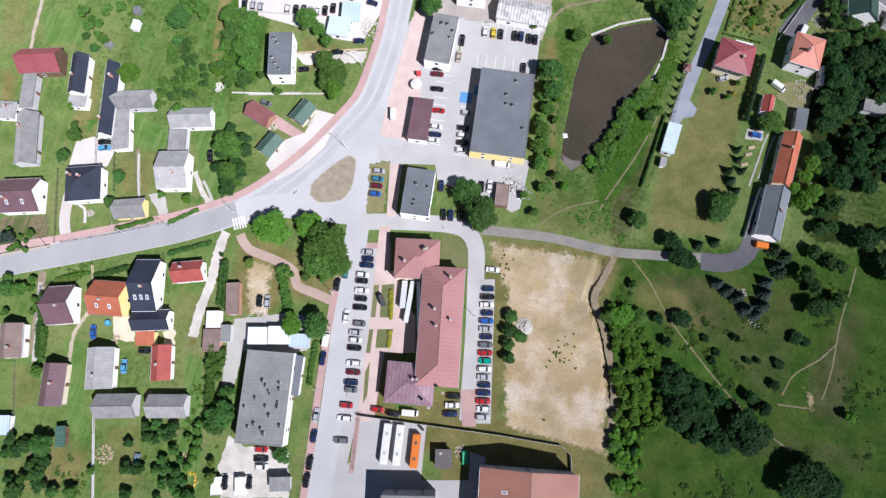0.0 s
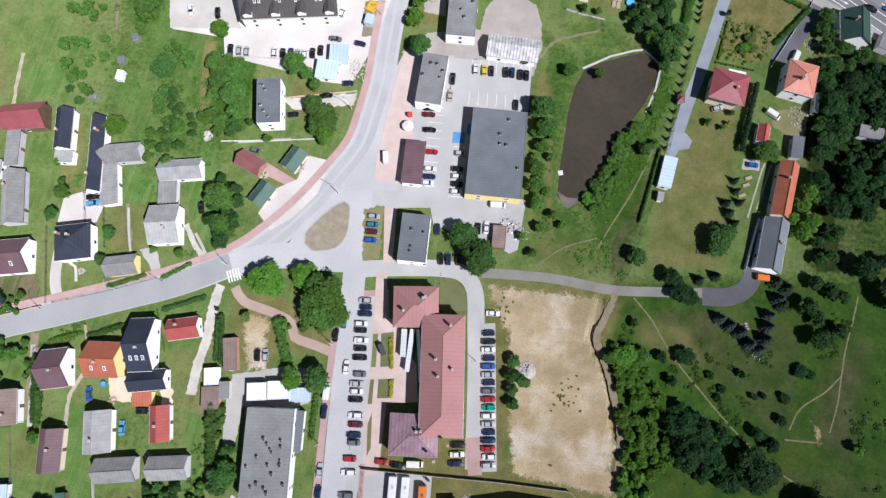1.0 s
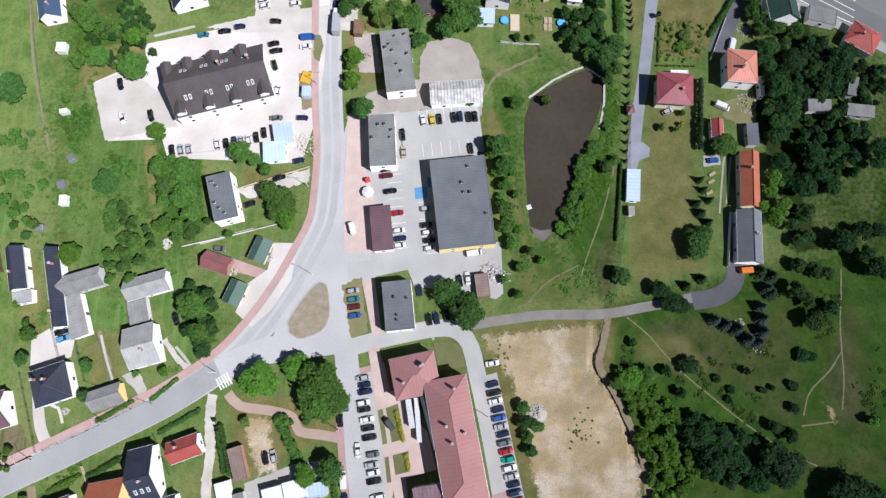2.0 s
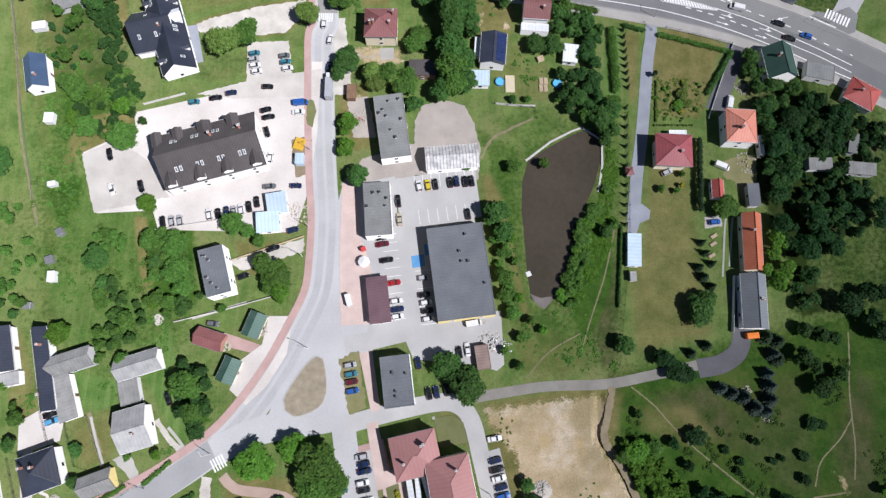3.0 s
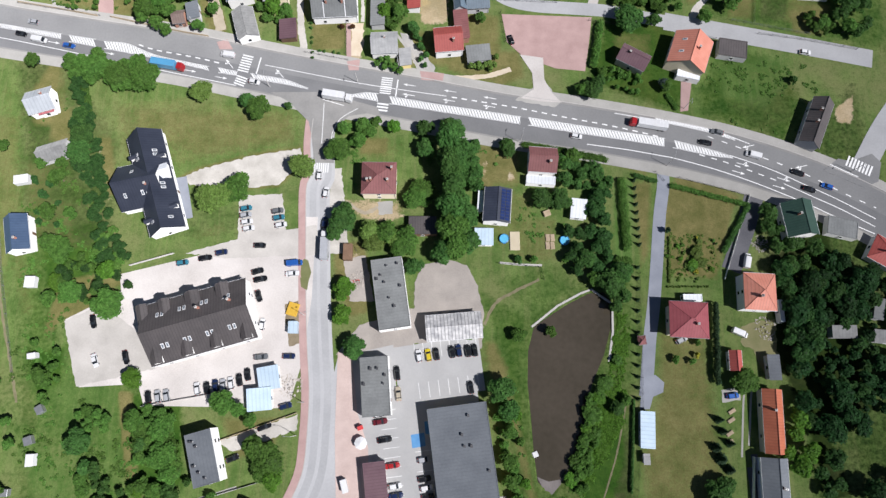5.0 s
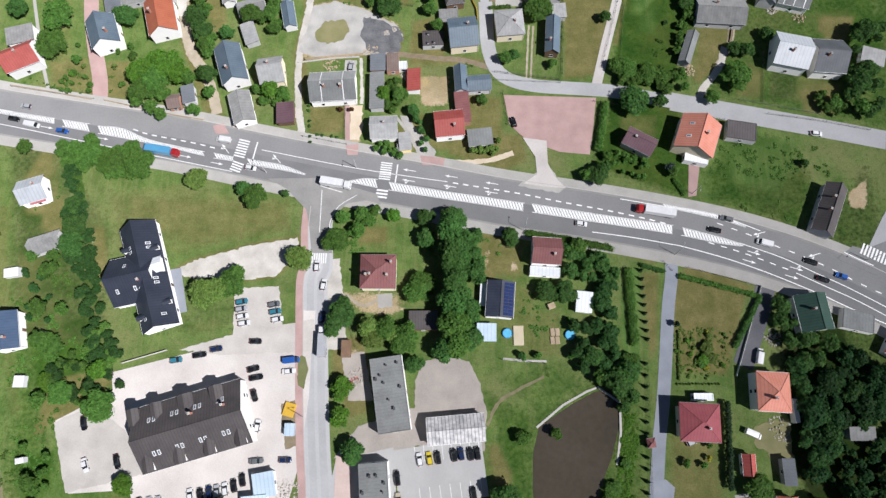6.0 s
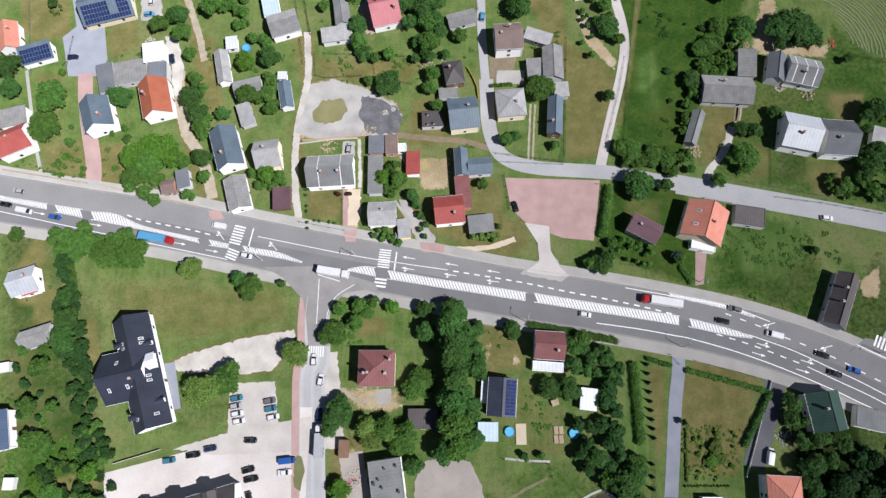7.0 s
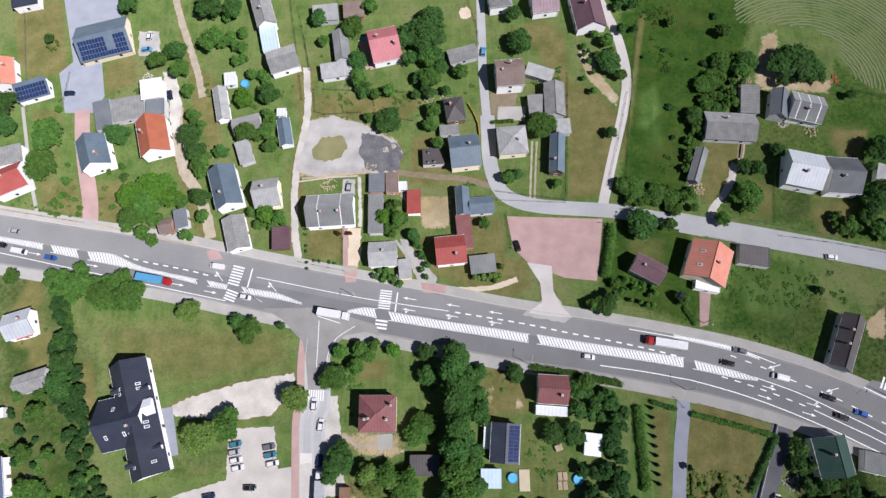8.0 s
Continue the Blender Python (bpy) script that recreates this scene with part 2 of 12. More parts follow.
PAINTS = {"white": (0.78, 0.78, 0.78), "silver": (0.46, 0.47, 0.49), "grey": (0.16, 0.17, 0.18), "black": (0.014, 0.015, 0.018), "navy": (0.016, 0.03, 0.09),
          "blue": (0.03, 0.12, 0.42), "red": (0.42, 0.025, 0.03), "maroon": (0.14, 0.02, 0.03), "green": (0.0, 0.36, 0.25), "yellow": (0.70, 0.55, 0.04),
          "orange": (0.75, 0.22, 0.04), "teal": (0.05, 0.22, 0.30), "beige": (0.50, 0.44, 0.34), "sky": (0.12, 0.38, 0.62)}
for _k, _c in PAINTS.items():
    define("car_" + _k, tuple(v * 0.92 for v in _c), tuple(min(1, v * 1.08) for v in _c), 0.22, 1.0, 6.0, bump=0.0, metal=0.1, vary=0.03)
M["leaf_mid"] = leaf("leaf_mid", (0.074, 0.17, 0.03), (0.156, 0.29, 0.062))
M["leaf_bright"] = leaf("leaf_bright", (0.09, 0.215, 0.022), (0.165, 0.32, 0.05))
M["leaf_dark"] = leaf("leaf_dark", (0.054, 0.138, 0.032), (0.118, 0.24, 0.06))
M["leaf_olive"] = leaf("leaf_olive", (0.13, 0.215, 0.04), (0.23, 0.32, 0.085))
M["leaf_conifer"] = leaf("leaf_conifer", (0.030, 0.066, 0.030), (0.062, 0.110, 0.052))
M["leaf_spruce"] = leaf("leaf_spruce", (0.044, 0.075, 0.060), (0.100, 0.140, 0.118))
M["leaf_yellow"] = leaf("leaf_yellow", (0.36, 0.36, 0.04), (0.50, 0.47, 0.07))
M["leaf_red"] = leaf("leaf_red", (0.07, 0.03, 0.02), (0.14, 0.06, 0.03))
M["leaf_wood"] = leaf("leaf_wood", (0.019, 0.06, 0.018), (0.048, 0.112, 0.035))
M["leaf_forest"] = leaf("leaf_forest", (0.034, 0.094, 0.024), (0.078, 0.166, 0.046))
M["leaf_weed"] = leaf("leaf_weed", (0.06, 0.145, 0.022), (0.125, 0.215, 0.046), 0.1)
M["leaf_weed_dark"] = leaf("leaf_weed_dark", (0.030, 0.072, 0.010), (0.066, 0.118, 0.020), 0.1)


# ---- mesh helpers ----
class Solid:
    """Gathers corners and faces of one mesh."""
    def __init__(self):
        self.v, self.f = [], []

    def add(self, verts, faces):
        n = len(self.v)
        self.v += [tuple(p) for p in verts]
        self.f += [tuple(n + i for i in f) for f in faces]
        return self

    def box(self, x0, x1, y0, y1, z0, z1):
        return self.frustum((x0, x1, y0, y1, z0), (x0, x1, y0, y1, z1))

    def frustum(self, a, b):
        (x0, x1, y0, y1, z0), (u0, u1, w0, w1, z1) = a, b
        return self.add([(x0, y0, z0), (x1, y0, z0), (x1, y1, z0), (x0, y1, z0), (u0, w0, z1), (u1, w0, z1), (u1, w1, z1), (u0, w1, z1)],
                        [(3, 2, 1, 0), (4, 5, 6, 7), (0, 1, 5, 4), (1, 2, 6, 5), (2, 3, 7, 6), (3, 0, 4, 7)])

    def slab(self, pts, thick):
        """A plate under the polygon pts (counter-clockwise from above)."""
        n = len(pts)
        low = [(p[0], p[1], p[2] - thick) for p in pts]
        return self.add(list(pts) + low, [tuple(range(n)), tuple(range(2 * n - 1, n - 1, -1))] + [(n + i, n + (i + 1) % n, (i + 1) % n, i) for i in range(n)])

    def rings(self, rings, closed=True):
        n = len(rings[0])
        base = len(self.v)
        for r in rings:
            self.v += [tuple(p) for p in r]
        for k in range(len(rings) - 1):
            for i in range(n):
                j = (i + 1) % n
                self.f.append((base + k * n + i, base + k * n + j, base + (k + 1) * n + j, base + (k + 1) * n + i))
        if closed:
            self.f.append(tuple(base + i for i in range(n - 1, -1, -1)))
            self.f.append(tuple(base + (len(rings) - 1) * n + i for i in range(n)))
        return self

    def tube(self, a, b, r0, r1, n=8):
        a, b = Vector(a), Vector(b)
        d = (b - a).normalized()
        u = d.orthogonal().normalized()
        w = d.cross(u)
        ring = lambda c, r: [c + r * (math.cos(2 * math.pi * i / n) * u + math.sin(2 * math.pi * i / n) * w) for i in range(n)]
        return self.rings([ring(a, r0), ring(b, r1)])

    def mesh(self, name, mat):
        me = bpy.data.meshes.new(name)
        me.from_pydata(self.v, [], self.f)
        me.materials.append(M[mat])
        me.update()
        return me


def part(name, solid, mat, parent, label=""):
    me = solid if isinstance(solid, bpy.types.Mesh) else solid.mesh(name, mat)
    ob = new(name, me)
    ob.parent = parent
    return tagged(ob, label)


def thing(name, x, y, z, rot, label, category, group="", kind=""):
    ob = new(name)
    ob.matrix_basis = pose(x, y, z, 0, 0, rot)
    return tagged(ob, label, category, group, kind)


PAVED, LANES, FOOTPRINTS = [], [], []


LOOSE = {"gravel": 0.4, "gravel_grey": 0.35, "sand": 0.4, "soil": 0.4, "dry_lawn": 0.5, "island_soil": 0.12, "concrete": 0.25, "worn_path": 0.2, "ash": 0.8, "yard_dust": 0.3, "yard_light": 0.3}


def ragged(pts, amount):
    """The outline of loose ground: its edges broken into short, wandering pieces."""
    rng = random.Random(int(abs(pts[0][0] * 11 + pts[0][1] * 7)))
    out = []
    for (ax, ay), (bx, by) in zip(pts, pts[1:] + pts[:1]):
        n = max(1, int(math.hypot(bx - ax, by - ay) / 1.1))
        for k in range(n):
            q = amount * (0.25 if k == 0 else 1.0)
            out.append((ax + (bx - ax) * k / n + rng.uniform(-q, q), ay + (by - ay) * k / n + rng.uniform(-q, q)))
    return out


def outline_slab(name, pts, z, thick, mat, label, kind="structure", category="ground"):
    """A flat paved area: the polygon pts with a rim that goes down into the ground."""
    area = sum(pts[i][0] * pts[(i + 1) % len(pts)][1] - pts[(i + 1) % len(pts)][0] * pts[i][1] for i in range(len(pts)))
    if area < 0:
        pts = pts[::-1]
    PAVED.append(np.array(pts, float))
    if mat in LOOSE:
        pts = ragged(pts, LOOSE[mat])
    s = Solid().slab([(p[0], p[1], z) for p in pts], thick)
    return tagged(new(name, s.mesh(name, mat)), label, category, "", kind)


def smooth(pts, step=2.0):
    """A curve through the points, sampled every step metres."""
    P = [np.array(p, float) for p in pts]
    P = [2 * P[0] - P[1]] + P + [2 * P[-1] - P[-2]]
    out = []
    for i in range(1, len(P) - 2):
        n = max(1, int(np.hypot(*(P[i + 1] - P[i])) / step))
        for k in range(n):
            t = k / n
            out.append(0.5 * (2 * P[i] + (P[i + 1] - P[i - 1]) * t + (2 * P[i - 1] - 5 * P[i] + 4 * P[i + 1] - P[i + 2]) * t * t + (3 * P[i] - P[i - 1] - 3 * P[i + 1] + P[i + 2]) * t ** 3))
    out.append(P[-2])
    return np.array(out)


def offset(line, d):
    """The polyline moved d metres to its left."""
    t = np.gradient(line, axis=0)
    t /= np.linalg.norm(t, axis=1)[:, None] + 1e-9
    return line + d * np.stack([-t[:, 1], t[:, 0]], 1)


def ribbon(solid, line, width, z, thick):
    a, b = offset(line, width / 2), offset(line, -width / 2)
    solid.rings([[(*a[i], z), (*b[i], z), (*b[i], z - thick), (*a[i], z - thick)] for i in range(len(line))])


def strip(name, pts, width, z, mat, label, shift=0.0, thick=0.3, category="road", curved=True):
    line = smooth(pts) if curved else np.array(pts, float)
    s = Solid()
    line = offset(line, shift)
    if width > 1.5:
        LANES.append((line, width / 2))
    if mat in ("gravel", "sand", "soil", "worn_path", "sand_track"):
        rng = np.random.default_rng(int(abs(pts[0][0] * 3)))
        line = smooth(line[::4], 0.8) if len(line) > 12 else smooth(line, 0.8)
        a, b = offset(line, width / 2) + rng.normal(size=(len(line), 2)) * min(0.12, width * 0.1), offset(line, -width / 2) + rng.normal(size=(len(line), 2)) * min(0.12, width * 0.1)
        s.rings([[(*a[i], z), (*b[i], z), (*b[i], z - thick), (*a[i], z - thick)] for i in range(len(line))])
    else:
        ribbon(s, line, width, z, thick)
    return tagged(new(name, s.mesh(name, mat)), label, category, "", "structure")


def along(line):
    d = np.r_[0, np.cumsum(np.hypot(*np.diff(line, axis=0).T))]
    return d


def cut(line, a, b):
    """The stretch of a polyline from a to b metres along it."""
    d = along(line)
    s = np.unique(np.r_[a, d[(d > a) & (d < b)], b])
    return np.stack([np.interp(s, d, line[:, 0]), np.interp(s, d, line[:, 1])], 1)


def dashes(name, pts, shift, width, z, dash, gap, label, start=0.0, end=1e9):
    line = offset(smooth(pts), shift)
    total = min(along(line)[-1], end)
    s, a = Solid(), start
    while a + 0.3 < total:
        ribbon(s, cut(line, a, min(a + dash, total)), width, z, 0.02)
        a += dash + gap
    return tagged(new(name, s.mesh(name, "paint_white")), label, "road marking", "", "structure")


def bars(name, x, y, rot, count, pitch, bar, length, z, label, slant=0.0):
    """A row of painted bars along local x, each bar wide and length long along local y."""
    s = Solid()
    for i in range(count):
        c = (i - (count - 1) / 2) * pitch
        s.slab([(c - bar / 2 - slant, -length / 2, 0), (c + bar / 2 - slant, -length / 2, 0), (c + bar / 2 + slant, length / 2, 0), (c - bar / 2 + slant, length / 2, 0)], 0.02)
    ob = new(name, s.mesh(name, "paint_white"))
    ob.matrix_basis = pose(x, y, z, 0, 0, rot)
    return tagged(ob, label, "road marking", "", "structure")


def arrow(x, y, rot, z, bend=0):
    s = Solid().slab([(-2.2, -0.12, 0), (0.8, -0.12, 0), (0.8, 0.12, 0), (-2.2, 0.12, 0)], 0.02)
    if bend:
        s.slab([(0.0, 0.1 * bend, 0), (0.25, 0.1 * bend, 0), (0.9, 0.75 * bend, 0), (0.55, 0.75 * bend, 0)][::bend], 0.02)
        s.slab([(0.3, 0.7 * bend, 0), (1.4, 0.7 * bend, 0), (0.95, 1.35 * bend, 0)][::bend], 0.02)
    s.slab([(0.8, -0.5, 0), (2.3, 0.0, 0), (0.8, 0.5, 0)], 0.02)
    ob = new("lane_arrow", s.mesh("lane_arrow", "paint_white"))
    ob.matrix_basis = pose(x, y, z, 0, 0, rot)
    return tagged(ob, "white lane arrow painted on dark asphalt", "road marking", "lane arrows", "structure")


# ---- buildings ----
def pane_mesh(w, h):
    key = ("pane", w, h)
    if key not in SHARED:
        SHARED[key] = (Solid().box(-w / 2, w / 2, -0.05, 0.07, 0, h).box(-w / 2 - 0.08, w / 2 + 0.08, -0.16, -0.052, -0.06, -0.002).mesh("frame", "trim_white"),
                       Solid().box(-w / 2 + 0.1, w / 2 - 0.1, -0.09, -0.05, 0.1, h - 0.1).mesh("pane", "glass_dark"))
    return SHARED[key]


SHARED = {}


def window(parent, x, y, z, rot, w=1.2, h=1.3):
    fr, pa = pane_mesh(w, h)
    ob = part("window", fr, "", parent)
    ob.matrix_basis = pose(x, y, z, 0, 0, rot)
    part("pane", pa, "", ob)


def door(parent, x, y, rot, w=1.0, h=2.1):
    key = ("door", w, h)
    if key not in SHARED:
        SHARED[key] = Solid().box(-w / 2, w / 2, -0.06, 0.05, 0, h).box(w / 2 - 0.2, w / 2 - 0.1, -0.11, -0.06, 1.0, 1.12).mesh("door", "wall_wood")
    ob = part("door", SHARED[key], "", parent)
    ob.matrix_basis = pose(x, y, 0.05, 0, 0, rot)


PLAIN = ("shed", "garage", "container", "bin_shelter", "gazebo", "hut", "barn")


def chimney(parent, x, y, z0, z1, w=0.6):
    s = Solid().box(x - w / 2, x + w / 2, y - w / 2, y + w / 2, z0, z1)
    c = part("chimney", s, "chimney_brick", parent)
    part("cap", Solid().box(x - w / 2 - 0.08, x + w / 2 + 0.08, y - w / 2 - 0.08, y + w / 2 + 0.08, z1, z1 + 0.1), "kerb_stone", c)
    part("flue", Solid().tube((x, y, z1 + 0.1), (x, y, z1 + 0.4), 0.13, 0.12), "metal_grey", c)


def house(x, y, length, width, rot, eave, rise, kind, roof, wall, label, name="house", category="house", chim=1, lights=0, over=0.35, solar=0, vents=0, storeys=0, group="", dorm=(), seams=0):
    """A building with its roof's eaves length by width, the ridge along local x. kind: gable, hip, flat or lean."""
    h = thing(name, x, y, 0, rot, label, category, group)
    a, b = length / 2, width / 2
    FOOTPRINTS.append((x, y, radians(rot), a, b))
    wa, wb = a - over, b - over
    body = Solid()
    T = 0.14
    slope = rise / b if kind != "lean" else rise / width
    if kind == "gable":
        top = eave + slope * wb + slope * over
        e = eave + slope * over
        body.add([(-wa, -wb, -0.3), (wa, -wb, -0.3), (wa, wb, -0.3), (-wa, wb, -0.3), (-wa, -wb, e), (wa, -wb, e), (wa, wb, e), (-wa, wb, e), (-wa, 0, top), (wa, 0, top)],
                 [(0, 1, 5, 4), (2, 3, 7, 6), (1, 2, 6, 9, 5), (3, 0, 4, 8, 7), (4, 5, 9, 8), (6, 7, 8, 9), (3, 2, 1, 0)])
        for sgn in (-1, 1):
            pts = [(-a, sgn * b, eave + T), (a, sgn * b, eave + T), (a, 0, eave + rise + T), (-a, 0, eave + rise + T)]
            part("roof_slope", Solid().slab(pts if sgn < 0 else pts[::-1], T), roof, h)
        part("ridge_cap", Solid().tube((-a, 0, eave + rise + T), (a, 0, eave + rise + T), 0.13, 0.13, 6), roof, h)
    elif kind == "hip":
        e = eave + slope * over
        r = max(a - b, 0.15)
        body.box(-wa, wa, -wb, wb, -0.3, e)
        z0, z1 = eave + T, eave + rise + T
        for pts in ([(-a, -b, z0), (a, -b, z0), (r, 0, z1), (-r, 0, z1)], [(a, b, z0), (-a, b, z0), (-r, 0, z1), (r, 0, z1)], [(a, -b, z0), (a, b, z0), (r, 0, z1)], [(-a, b, z0), (-a, -b, z0), (-r, 0, z1)]):
            part("roof_slope", Solid().slab(pts, T), roof, h)
        for p, q in (((-r, 0, z1), (r, 0, z1)), ((-a, -b, z0), (-r, 0, z1)), ((-a, b, z0), (-r, 0, z1)), ((a, -b, z0), (r, 0, z1)), ((a, b, z0), (r, 0, z1))):
            part("ridge_cap", Solid().tube(p, q, 0.11, 0.11, 6), roof, h)
    elif kind == "flat":
        wa, wb = a, b
        body.box(-wa, wa, -wb, wb, -0.3, eave - 0.25)
        part("roof_deck", Solid().box(-wa + 0.25, wa - 0.25, -wb + 0.25, wb - 0.25, eave - 0.25, eave - 0.12), roof, h)
        for x0, x1, y0, y1 in ((-wa, wa, -wb, -wb + 0.25), (-wa, wa, wb - 0.25, wb), (-wa, -wa + 0.25, -wb + 0.25, wb - 0.25), (wa - 0.25, wa, -wb + 0.25, wb - 0.25)):
            part("parapet", Solid().box(x0, x1, y0, y1, eave - 0.25, eave), roof, h)
    else:
        e = lambda yy: eave + slope * (yy + b)
        body.add([(-wa, -wb, -0.3), (wa, -wb, -0.3), (wa, wb, -0.3), (-wa, wb, -0.3), (-wa, -wb, e(-wb)), (wa, -wb, e(-wb)), (wa, wb, e(wb)), (-wa, wb, e(wb))],
                 [(3, 2, 1, 0), (4, 5, 6, 7), (0, 1, 5, 4), (1, 2, 6, 5), (2, 3, 7, 6), (3, 0, 4, 7)])
        part("roof_slope", Solid().slab([(-a, -b, eave + T), (a, -b, eave + T), (a, b, eave + rise + T), (-a, b, eave + rise + T)], T), roof, h)
    part("wall", body, wall, h)
    rng = random.Random(int(abs(x * 31 + y * 17)) + 5)
    if kind in ("gable", "hip"):
        for sgn in (-1, 1):
            part("gutter", Solid().tube((-a, sgn * (b + 0.06), eave + 0.02), (a, sgn * (b + 0.06), eave + 0.02), 0.075, 0.075, 6).tube((wa - 0.2, sgn * (wb + 0.06), 0), (wa - 0.2, sgn * (wb + 0.06), eave), 0.05, 0.05, 6), "metal_grey" if wall != "wall_white" else "trim_white", h)
        for k in range(chim):
            cx, cy = rng.uniform(-0.5, 0.5) * wa + (k - (chim - 1) / 2) * wa * 0.5, rng.uniform(0.12, 0.45) * b * rng.choice((-1, 1))
            zz = eave + rise - slope * abs(cy)
            chimney(h, cx, cy, zz - 0.4, eave + rise + 0.7)
        for k in range(lights):
            side = 1 if lights >= 4 and k % 2 else -1
            cx, cy = (((k // 4 * 4 + 2) / lights - 0.5) * 1.7 * wa + (0.75 if k % 4 > 1 else -0.75) if lights >= 8 else ((k + 0.5) / lights - 0.5) * 1.6 * wa), side * b * 0.5
            ang = -side * math.atan2(rise, b)
            sk = part("skylight", Solid().box(-0.45, 0.45, -0.85, 0.85, 0, 0.08), "trim_white", h, "white framed roof window")
            sk.matrix_basis = pose(cx, cy, eave + rise * 0.5 + T + 0.02, DEG(ang), 0, 0)
            part("pane", Solid().box(-0.27, 0.27, -0.62, 0.62, 0.08, 0.1), "glass_sky_reflect", sk)
    for k in range(seams):
        # pale flashing bands up both slopes
        cx = ((k + 0.5) / seams - 0.5) * 1.86 * a
        for sgn in (-1, 1):
            pts = [(cx - 0.14, sgn * b, eave + T + 0.04), (cx + 0.14, sgn * b, eave + T + 0.04), (cx + 0.14, 0, eave + rise + T + 0.04), (cx - 0.14, 0, eave + rise + T + 0.04)]
            part("flashing", Solid().slab(pts if sgn < 0 else pts[::-1], 0.04), "trim_white", h, "white metal band on the roof")
    for cx, sgn, dw, dmat in dorm:
        # a gabled dormer whose front stands over the wall and whose ridge runs into the slope
        zf, run = eave + slope * (b - wb), b * 0.62
        zt = zf + min(2.2, rise * 0.5)
        y0, y1 = sgn * (wb - 0.1), sgn * (wb - run)
        dh = dw * 0.32
        d = part("dormer", Solid().box(cx - dw / 2 + 0.15, cx + dw / 2 - 0.15, min(y0, y1), max(y0, y1), zf - 0.4, zt), dmat, h)
        for q in (-1, 1):
            pts = [(cx + q * (dw / 2 + 0.1), sgn * (wb + 0.25), zt), (cx + q * (dw / 2 + 0.1), y1, zt), (cx, y1, zt + dh), (cx, sgn * (wb + 0.25), zt + dh)]
            part("dormer_roof", Solid().slab(pts if q * sgn < 0 else pts[::-1], 0.1), "roof_white" if roof == "roof_navy" and dw > 3 else roof, d)
        part("gable", Solid().add([(cx - dw / 2 + 0.15, y0, zt), (cx + dw / 2 - 0.15, y0, zt), (cx, y0, zt + dh - 0.1), (cx - dw / 2 + 0.15, y1, zt), (cx + dw / 2 - 0.15, y1, zt), (cx, y1, zt + dh - 0.1)], [(0, 1, 2), (5, 4, 3), (0, 2, 5, 3), (2, 1, 4, 5), (1, 0, 3, 4)]), dmat, d)
    if kind == "flat":
        for k in range(vents):
            cx, cy = rng.uniform(-0.8, 0.8) * wa, rng.uniform(-0.8, 0.8) * wb
            w = rng.uniform(0.2, 0.42)
            v = part("roof_vent", Solid().box(cx - w, cx + w, cy - w * 0.7, cy + w * 0.7, eave - 0.12, eave + 0.75), "wall_grey", h, "small grey chimney block on the flat roof")
            part("cap", Solid().box(cx - w - 0.1, cx + w + 0.1, cy - w * 0.7 - 0.1, cy + w * 0.7 + 0.1, eave + 0.75, eave + 0.85), "metal_dark", v)
    if solar:
        # rows of panels on the slope that faces -y
        ang = math.atan2(rise, b if kind != "lean" else width)
        run = math.hypot(rise, b) if kind != "lean" else math.hypot(rise, width)
        cols, rows = int((length - 1.2) / 1.08), max(1, int((run - 0.7) / 1.7))
        pm = Solid().box(-0.47, 0.47, -0.77, 0.77, 0.02, 0.08).mesh("solar_panel", "solar_cell")
        for i in range(cols):
            for j in range(rows):
                if solar == 2 and cols * 0.55 < i < cols * 0.72 and j > 0:
                    continue
                q = (j + 0.5) * 1.72 + 0.3
                pf = part("solar_panel", pm, "", h)
                pf.matrix_basis = pose((i - (cols - 1) / 2) * 1.08, -b + q * math.cos(ang), eave + q * math.sin(ang) + T + 0.05, DEG(ang), 0, 0)
    # openings
    if eave > 2.3 and name != "canopy":
        n = storeys or max(1, int(eave / 2.8))
        for s in range(n):
            z = 0.95 + s * 2.8
            if z + 1.35 > eave:
                continue
            cnt = max(1, min(9, int(2 * wa / 7.5)))
            for k in range(cnt):
                cx = ((k + 0.5) / cnt - 0.5) * 2 * wa
                window(h, cx, -wb, z, 0)
                if name not in PLAIN and not (s == 0 and k == cnt // 2):
                    window(h, cx, wb, z, 180)
            if name in PLAIN:
                continue
            cnt = max(1, min(3, int(2 * wb / 7.5)))
            for k in range(cnt):
                cy = ((k + 0.5) / cnt - 0.5) * 2 * wb
                window(h, wa, cy, z, 90)
                window(h, -wa, cy, z, -90)
        cnt = max(1, min(9, int(2 * wa / 7.5)))
        door(h, ((cnt // 2 + 0.5) / cnt - 0.5) * 2 * wa, wb, 180)
    return h


# ---- vehicles ----
def lamp_pair(v, mat, name, x, y, z):
    for s in (-1, 1):
        part(name, Solid().box(x - 0.06, x + 0.06, s * y - 0.16, s * y + 0.16, z - 0.07, z + 0.07), mat, v)


def wheels(v, xs, y, r=0.32, w=0.2):
    key = ("wheel", r, w)
    if key not in SHARED:
        SHARED[key] = (Solid().tube((0, -w / 2, 0), (0, w / 2, 0), r, r, 14).mesh("wheel", "rubber"), Solid().tube((0, -w / 2 - 0.015, 0), (0, w / 2 + 0.015, 0), r * 0.6, r * 0.6, 10).mesh("rim", "metal_grey"))
    for x in xs:
        for s in (-1, 1):
            ob = part("wheel", SHARED[key][0], "", v)
            ob.matrix_basis = pose(x, s * y, r)


